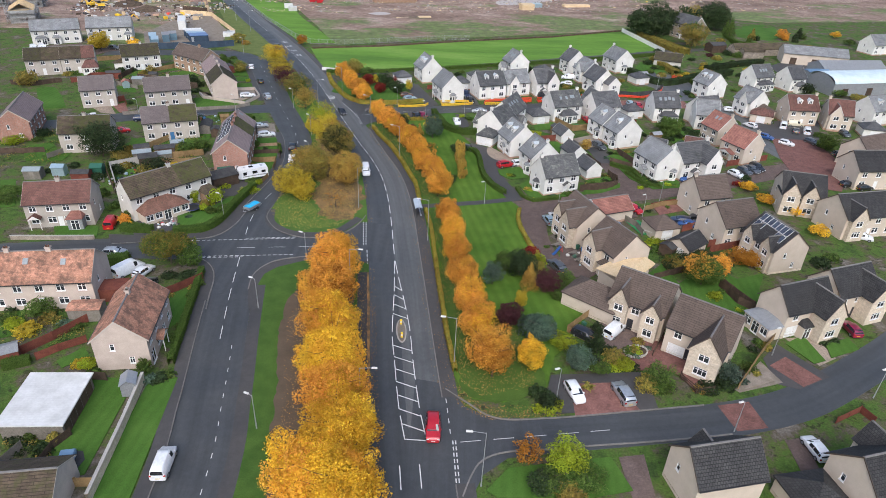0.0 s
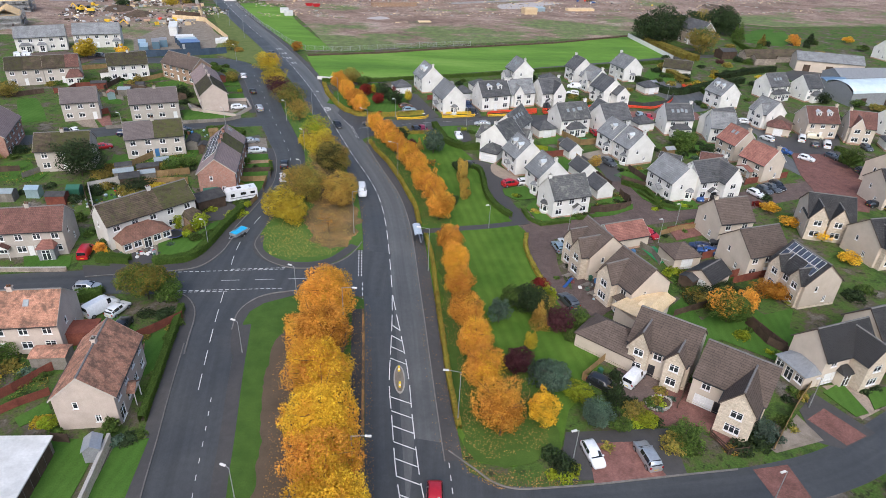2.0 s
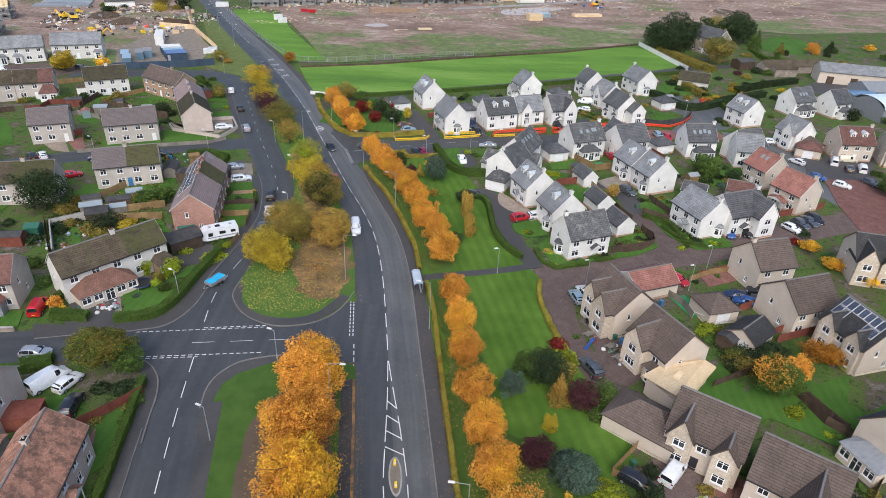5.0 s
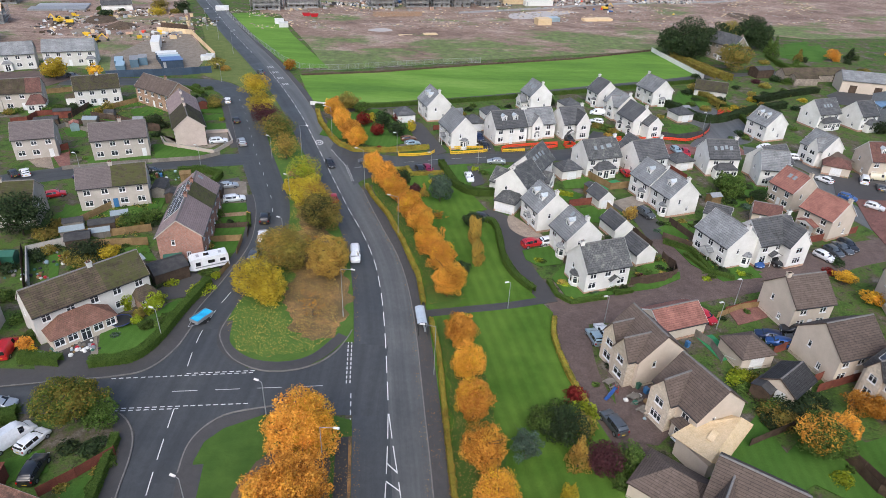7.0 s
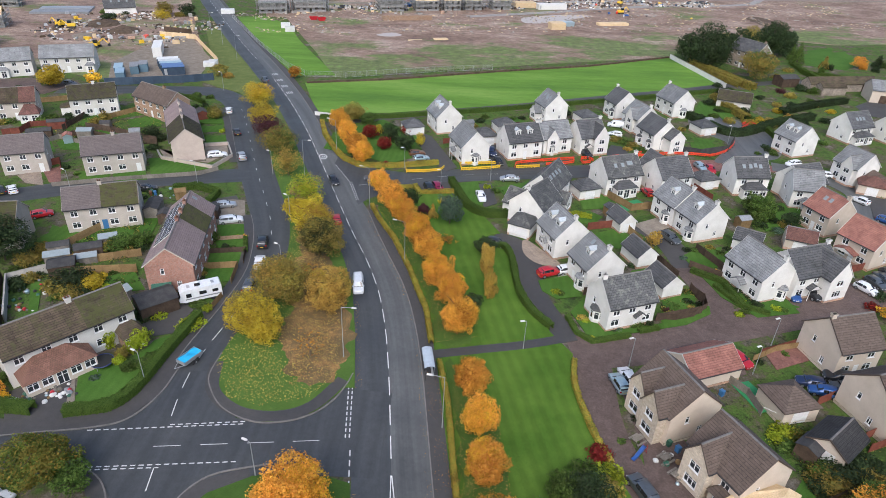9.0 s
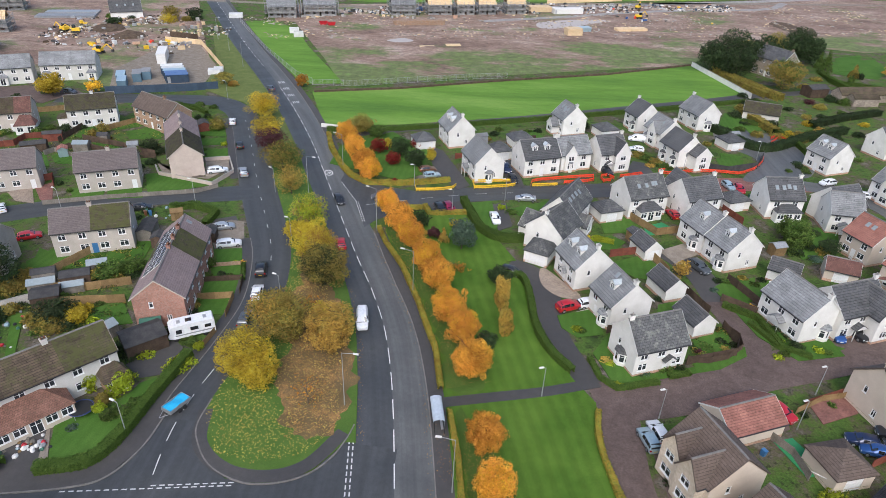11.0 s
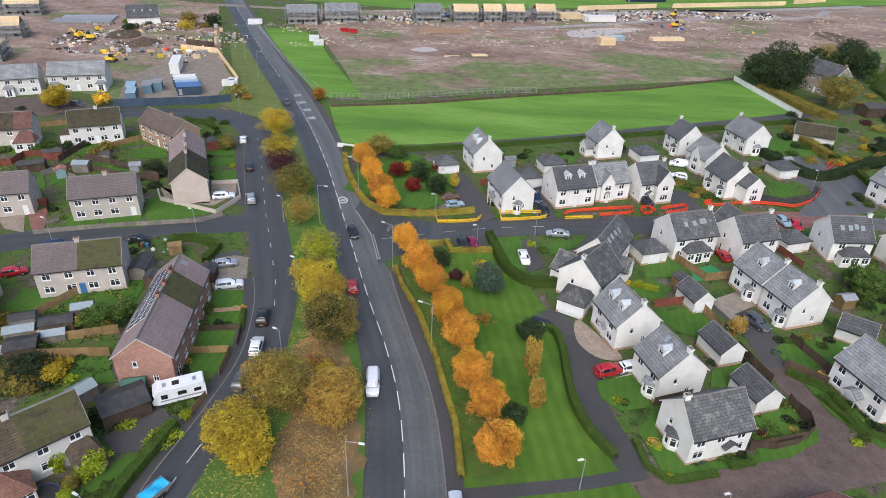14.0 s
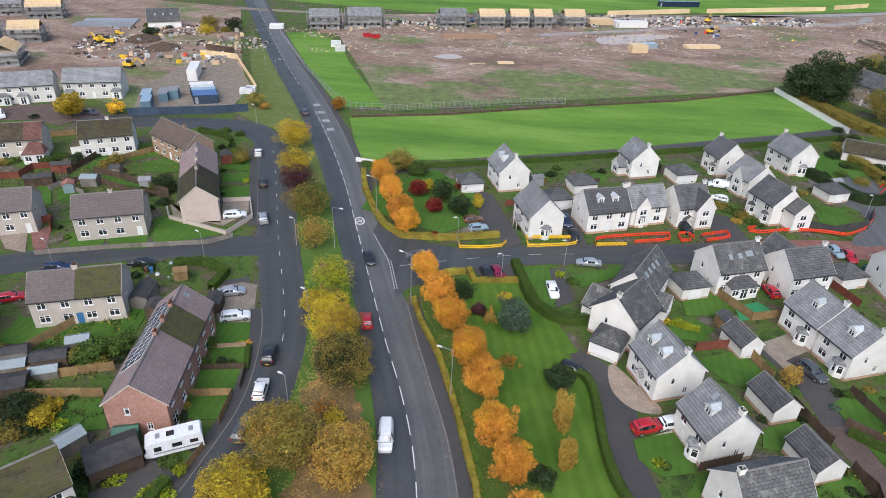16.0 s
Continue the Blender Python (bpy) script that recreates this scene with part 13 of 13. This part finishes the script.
setting("paving", patch([(-43.4, 49.7), (-43.1, 51.0), (-41.1, 50.9), (-40.3, 49.7), (-40.5, 48.5), (-41.5, 48.0), (-41.0, 46.4), (-41.9, 46.3)], 0.135), FELT, "dark grey garden decking", "paving")
S = Shape()
S.box(-0.8, 0.8, -0.55, 0.55, 0.0, 0.62, -0.04)
S.box(-0.84, 0.84, -0.59, 0.59, 0.62, 0.78, 0.1)
simple("covered_table", S, BLUESHEET, -42.3, 49.9, 0.15, 12, "garden table under a fitted blue cover", "table")
t = thing("rockery", 29.4, 74.0, 0.05, 20, "oval rockery bed edged with pale boulders", "rockery")
S = Shape()
S.extrude([(math.cos(6.2832 * i / 20) * 1.75, math.sin(6.2832 * i / 20) * 1.2) for i in range(20)], 0, 0.16)
part("soil", S, BED, t)
rng = random.Random(5)
for i in range(26):
    q = 6.2832 * i / 26
    S = Shape()
    s = rng.uniform(0.16, 0.26)
    S.box(-s, s, -s * 0.8, s * 0.8, 0, s * 1.3, s * 0.35)
    part("boulder", S, CONCRETE, t, at=pose(math.cos(q) * 1.78, math.sin(q) * 1.23, 0, 0, 0, rng.uniform(0, 90)))
t = thing("garden_slide", 21.2, 101.7, 0.06, 40, "bright blue plastic garden slide", "slide")
S = Shape()
for p0, p1 in (((-1.1, 0.1), (-0.6, 0.22)), ((-0.6, 0.22), (0.7, 1.15)), ((0.7, 1.15), (1.0, 1.2))):
    S.face([(p0[0], -0.25, p0[1]), (p1[0], -0.25, p1[1]), (p1[0], 0.25, p1[1]), (p0[0], 0.25, p0[1])])
    for s in (-1, 1):
        S.face([(p0[0], s * 0.25, p0[1]), (p1[0], s * 0.25, p1[1]), (p1[0], s * 0.25, p1[1] + 0.14), (p0[0], s * 0.25, p0[1] + 0.14)])
part("chute", S, PAINTS["blue"], t)
S = Shape()
for s in (-1, 1):
    S.tube((1.0, s * 0.25, 1.6), (1.3, s * 0.28, 0), 0.03, 0.03, 6)
for z in (0.3, 0.6, 0.9):
    S.tube((1.23 - z * 0.19, -0.26, z), (1.23 - z * 0.19, 0.26, z), 0.025, 0.025, 6)
part("ladder", S, PAINTS["red"], t)
t = thing("goal", 40.7, 109.6, 0.06, -35, "small white goal frame on artificial turf", "goal")
S = Shape()
for p0, p1 in (((-1.5, 0, 0), (-1.5, 0, 1.2)), ((1.5, 0, 0), (1.5, 0, 1.2)), ((-1.5, 0, 1.2), (1.5, 0, 1.2)), ((-1.5, 0, 1.2), (-1.5, 0.9, 0)), ((1.5, 0, 1.2), (1.5, 0.9, 0))):
    S.tube(p0, p1, 0.05, 0.05, 6)
part("frame", S, FASCIA, t)
rng = random.Random(21)
for cx, cy, n, s in (-57.5, 104.5, 30, 1.3), (-53.1, 106.0, 24, 0.9), (-70.7, 123.4, 14, 1.2):
    for i in range(n):
        bag(cx + rng.gauss(0, s), cy + rng.gauss(0, s * 0.6), rng.choice(SACK), "bag of household clutter lying in the yard", rng.uniform(0.15, 0.38))
setting("lawn", patch([(-103.9, 201.8), (-104.7, 211.8), (-100.1, 206.7), (-100.6, 200.9)], 0.1887), LAWN, "bright green garden lawn", "lawn")
setting("lawn", patch([(-93.3, 207.2), (-86.1, 211.7), (-82.2, 203.7), (-89.6, 202.1)], 0.1912), LAWN, "bright green garden lawn", "lawn")
setting("lawn", patch([(-97.0, 198.5), (-88.3, 198.6), (-80.6, 194.3), (-87.3, 194.6), (-95.8, 195.7)], 0.1937), LAWN, "bright green garden lawn", "lawn")
setting("lawn", patch([(-107.5, 190.8), (-104.4, 190.9), (-98.7, 183.3), (-100.5, 183.5)], 0.1962), LAWN, "bright green garden lawn", "lawn")
setting("lawn", patch([(-101.9, 189.1), (-101.3, 190.7), (-97.8, 186.7), (-98.7, 185.4)], 0.1987), LAWN, "bright green garden lawn", "lawn")
setting("lawn", patch([(-76.4, 213.9), (-70.7, 215.9), (-67.2, 208.4), (-73.5, 207.7)], 0.1012), LAWN, "bright green garden lawn", "lawn")
setting("lawn", patch([(-72.4, 205.3), (-67.0, 207.1), (-64.8, 202.6), (-70.6, 201.3)], 0.1037), LAWN, "bright green garden lawn", "lawn")
setting("lawn", patch([(-69.1, 198.0), (-63.9, 200.3), (-61.5, 195.1), (-67.2, 193.9)], 0.1062), LAWN, "bright green garden lawn", "lawn")
setting("lawn", patch([(-88.3, 173.3), (-81.6, 175.4), (-79.2, 169.9), (-83.8, 167.7)], 0.1087), LAWN, "bright green garden lawn", "lawn")
setting("lawn", patch([(-81.4, 175.9), (-74.5, 177.3), (-71.4, 171.4), (-78.0, 169.7)], 0.1112), LAWN, "bright green garden lawn", "lawn")
setting("lawn", patch([(-101.6, 140.4), (-96.2, 144.1), (-88.3, 133.3), (-96.2, 132.4)], 0.1137), LAWN, "bright green garden lawn", "lawn")
setting("lawn", patch([(-92.8, 141.5), (-88.6, 141.3), (-88.3, 133.3), (-90.1, 133.1)], 0.1162), LAWN, "bright green garden lawn", "lawn")
setting("lawn", patch([(-95.2, 121.6), (-92.4, 122.5), (-85.2, 110.5), (-87.7, 109.5)], 0.1187), LAWN, "bright green garden lawn", "lawn")
setting("lawn", patch([(-72.0, 130.3), (-70.2, 130.5), (-64.6, 119.3), (-65.8, 119.2)], 0.1212), LAWN, "bright green garden lawn", "lawn")
setting("lawn", patch([(-73.7, 103.4), (-65.3, 103.8), (-64.0, 100.4), (-71.3, 99.7)], 0.1237), LAWN, "bright green garden lawn", "lawn")
setting("lawn", patch([(-52.6, 66.1), (-50.4, 69.3), (-48.6, 67.4), (-51.2, 64.8)], 0.1262), LAWN, "bright green garden lawn", "lawn")
setting("lawn", patch([(-66.3, 75.5), (-63.6, 77.4), (-60.7, 71.8), (-63.1, 70.3)], 0.1287), LAWN, "bright green garden lawn", "lawn")
setting("pavement", patch([(-62.2, 101.1), (-54.1, 101.3), (-50.3, 102.2), (-45.8, 104.3), (-43.2, 109.4), (-42.3, 114.8), (-40.1, 112.8), (-40.5, 107.0), (-42.6, 102.4), (-46.5, 100.6), (-52.6, 99.3), (-60.0, 97.6)], 0.144), FOOTWAY, "dark tarmac pavement round the corner", "pavement")
setting("pavement", patch([(-44.2, 94.5), (-41.7, 94.0), (-39.2, 91.3), (-38.3, 88.7), (-37.4, 83.5), (-37.0, 81.9), (-38.0, 81.8), (-39.6, 88.2), (-42.1, 91.6)], 0.144), FOOTWAY, "dark tarmac pavement round the corner", "pavement")
setting("turf_pitch", patch([(37.4, 115.9), (40.1, 116.8), (42.4, 111.5), (39.3, 110.5)], 0.16), TURF, "small pitch of artificial green turf", "turf")
setting("gravel_garden", patch([(43.3, 69.3), (46.3, 72.0), (48.0, 68.9), (43.0, 67.0)], 0.155), GRAVEL, "buff gravel corner garden", "gravel")
setting("drive", patch([(32.0, 75.2), (35.7, 77.1), (36.6, 72.4), (36.3, 69.9), (37.4, 68.5), (37.3, 66.4), (35.9, 65.9), (34.5, 69.0), (32.3, 71.1), (29.9, 72.0)], 0.158), REDBLOCK, "red block paved drive before two houses", "paving")
sh(OLIVE, 28.9, 74.2, 1.0, 1.1, 2)
sh(LIME, 29.6, 73.5, 0.9, 0.9, 2)
sh(BLUEGREEN, 29.1, 72.9, 0.7, 0.7, 2)
sh(GREENLEAF, 28.1, 73.4, 0.8, 0.8, 2)
hedge([(88.1, 292.2), (92.6, 279.1), (97.1, 268.5)], 2.6, 2.4, OLIVE, "overgrown hedge by the old stone house", smooth=1.0)
hedge([(125.9, 297.6), (126.9, 287.6), (129.2, 283.6)], 1.6, 1.8, HEDGE, "tall hedge behind the bungalow")
shed(111.6, 277.5, 18, 7, 5, 3.0, DARKWOOD, FELT, "dark timber barn by the lane", 0.9)
setting("lawn", patch([(59.5, 213.3), (63.7, 215.1), (66.4, 212.8), (64.2, 208.4), (58.6, 207.5)], 0.1437), LAWN, "bright green garden lawn", "lawn")
setting("lawn", patch([(145.8, 336.5), (160.5, 344.5), (146.0, 315.7), (137.2, 313.8)], 0.1462), LAWN, "bright green garden lawn", "lawn")
setting("lawn", patch([(75.4, 242.0), (83.2, 249.1), (82.5, 241.0), (75.4, 234.1)], 0.1487), LAWN, "bright green garden lawn", "lawn")
sh(DARKGREEN, 76.6, 242.6, 1.8, 1.6, 1)
sh(GREENLEAF, 82.1, 249.3, 1.8, 2.0, 0)
sh(OLIVE, 83.6, 246.6, 1.8, 2.0, 1)
sh(DARKGREEN, 84.7, 243.3, 2.1, 2.2, 3)
sh(DARKGREEN, 83.1, 259.1, 3.0, 3.2, 3)
sh(OLIVE, 84.3, 256.2, 2.1, 2.4, 0)
sh(PURPLE, 106.2, 267.5, 1.8, 2.4, 1)
sh(OLIVE, 107.3, 262.3, 2.3, 2.4, 3)
sh(DARKGREEN, 114.9, 271.6, 2.5, 2.8, 0)
sh(GREENLEAF, 118.1, 269.1, 2.8, 3.0, 2)
sh(GREENLEAF, 83.8, 236.9, 1.8, 1.8, 0)
sh(YELLOW, 86.0, 234.9, 2.1, 2.0, 1)
sh(OLIVE, 89.0, 234.2, 2.1, 2.0, 2)
sh(GREENLEAF, 93.2, 236.0, 2.1, 2.2, 2)
sh(OCHRE, 97.5, 239.0, 2.1, 2.2, 1)
sh(DARKGREEN, 99.2, 234.4, 2.1, 2.0, 2)
sh(GREENLEAF, 79.8, 207.4, 1.4, 1.0, 2)
sh(DARKGREEN, 79.2, 209.9, 1.1, 1.0, 1)
sh(OLIVE, 43.2, 207.6, 1.5, 1.2, 0)
sh(GREENLEAF, 44.8, 205.9, 1.5, 1.2, 1)
sh(DARKGREEN, 42.4, 210.2, 1.3, 1.2, 2)
sh(GREENLEAF, 45.7, 204.3, 1.3, 1.0, 1)
sh(GREENLEAF, 75.6, 179.0, 1.8, 2.2, 3)
sh(DARKGREEN, 63.6, 168.0, 1.8, 2.0, 3)
sh(OLIVE, 65.5, 166.4, 1.6, 1.8, 2)
sh(BLUEGREEN, 63.2, 163.6, 1.4, 1.4, 3)
sh(OLIVE, 66.2, 176.0, 1.1, 1.4, 2)
sh(DARKGREEN, 52.8, 174.3, 1.0, 1.0, 2)
sh(GREENLEAF, 53.2, 171.1, 1.0, 1.2, 0)
sh(DARKGREEN, 54.2, 168.3, 1.0, 1.0, 3)
sh(LIME, 73.5, 181.3, 1.8, 2.0, 2)
sh(GREENLEAF, 65.6, 179.8, 1.4, 1.4, 3)
sh(DARKGREEN, 67.3, 174.0, 1.5, 1.6, 3)
sh(DARKGREEN, 94.3, 190.9, 1.8, 2.2, 3)
sh(GREENLEAF, 95.2, 184.2, 1.6, 1.8, 1)
sh(DARKGREEN, 118.3, 200.4, 2.3, 2.6, 0)
sh(DARKGREEN, 103.0, 166.0, 2.5, 3.0, 1)
sh(GREENLEAF, 105.6, 174.2, 1.8, 2.2, 2)
sh(OLIVE, 112.0, 286.5, 2.1, 2.4, 0)
sh(DARKGREEN, 103.8, 252.8, 1.8, 1.8, 0)
sh(GREENLEAF, 112.1, 257.9, 1.8, 1.8, 1)
sh(YELLOW, 113.7, 247.2, 1.6, 1.8, 2)
sh(OLIVE, 98.4, 251.9, 1.8, 1.8, 3)
sh(DARKGREEN, 95.7, 259.0, 1.8, 1.8, 0)
sh(GREENLEAF, 97.5, 217.4, 1.4, 1.2, 3)
sh(GREENLEAF, 88.3, 265.7, 1.8, 1.8, 1)
sh(DARKGREEN, 85.6, 271.3, 2.1, 2.2, 1)
setting("pavement", patch([(-30.0, 79.9), (-31.0, 82.7), (-32.2, 88.0), (-31.8, 91.4), (-30.0, 94.0), (-25.2, 96.2), (-24.6, 95.0), (-28.7, 92.5), (-30.3, 90.2), (-30.5, 87.3), (-29.7, 82.8), (-28.9, 80.0)], 0.168), FOOTWAY, "dark tarmac footway round the verge", "pavement")
setting("court", patch([(125.6, 255.7), (140.0, 268.5), (145.0, 258.8), (133.2, 244.2), (124.7, 246.0)], 0.05), FOOTWAY, "dark tarmac farm court", "paving")
setting("large_lawn", patch([(138.0, 328.5), (162.7, 337.9), (159.9, 319.2), (146.6, 304.0), (133.6, 309.2)], 0.06), LAWN, "bright lawn of the large garden", "lawn")
hedge([(62.7, 242.1), (66.9, 230.7), (74.2, 220.8), (90.1, 231.4), (104.2, 239.4)], 2.2, 2.0, DARKGREEN, "tall dark hedge round the bungalow garden", smooth=1.0)
sh(GREENLEAF, 134.2, 298.3, 1.4, 3.4, 3)
sh(DARKGREEN, 140.1, 303.7, 1.4, 3.6, 1)
bush(154.9, 307.7, 1.8, 3.0, ORANGE, "orange autumn shrub in a garden border", 4, 2083, 0.2, kind="round")
sh(DARKGREEN, 158.0, 304.3, 1.8, 2.6, 1)
bush(165.0, 311.2, 1.6, 3.2, GREENLEAF, "leafy green shrub by a garden path", 1, 1764, 0.2, kind="round")
sh(OLIVE, 121.5, 297.8, 2.3, 2.4, 0)
sh(OLIVE, 157.8, 290.8, 2.5, 2.6, 2)
sh(DARKGREEN, 160.0, 283.0, 2.5, 2.6, 2)
sh(OLIVE, 110.5, 253.3, 2.1, 2.2, 2)
sh(DARKGREEN, 107.4, 237.5, 2.1, 2.0, 3)
sh(GREENLEAF, 112.0, 235.6, 1.8, 1.8, 2)
sh(OLIVE, 76.5, 232.5, 2.1, 2.2, 3)
sh(GREENLEAF, 73.3, 236.4, 1.8, 2.0, 3)
sh(YELLOW, 95.6, 244.7, 1.8, 2.0, 0)
sh(DARKGREEN, 49.7, 224.0, 1.4, 1.4, 1)
sh(GREENLEAF, 50.4, 219.1, 1.4, 1.2, 1)

# untidy growth in the back gardens
weeds([(-120.1, 195.6), (-108.1, 199.9), (-106.0, 211.5), (-91.6, 217.1), (-82.7, 205.6), (-77.9, 191.6), (-81.0, 190.3), (-100.5, 190.9), (-104.8, 191.4), (-113.9, 187.9)], 2400, 30)
weeds([(-74.7, 139.2), (-72.7, 143.3), (-68.5, 148.9), (-62.6, 154.5), (-57.7, 142.3), (-59.3, 140.2), (-70.7, 134.2)], 2700, 31)
weeds([(-69.6, 132.8), (-60.7, 133.7), (-56.5, 135.2), (-53.9, 131.1), (-56.5, 128.7), (-64.5, 126.4)], 1500, 32)
weeds([(-107.7, 141.5), (-107.0, 149.4), (-102.5, 154.1), (-88.6, 141.3), (-88.7, 131.6), (-98.8, 127.2)], 1800, 33)
weeds([(-78.3, 139.7), (-67.8, 143.9), (-62.8, 147.2), (-59.7, 138.5), (-69.0, 130.7), (-74.4, 130.1)], 1500, 34)
weeds([(-66.3, 75.5), (-63.5, 79.4), (-54.0, 76.5), (-51.3, 71.2), (-57.0, 68.2), (-60.9, 66.7)], 1200, 35)
weeds([(-52.1, 52.8), (-46.3, 53.9), (-43.8, 50.7), (-44.5, 46.7), (-46.9, 46.5)], 900, 36)
weeds([(41.6, 109.4), (45.5, 108.3), (53.6, 106.1), (50.2, 99.7), (40.0, 98.9), (38.6, 103.9)], 1500, 37)
weeds([(35.2, 140.5), (38.6, 139.4), (40.1, 136.4), (37.6, 132.6), (31.6, 131.3), (31.6, 133.7)], 1200, 38)
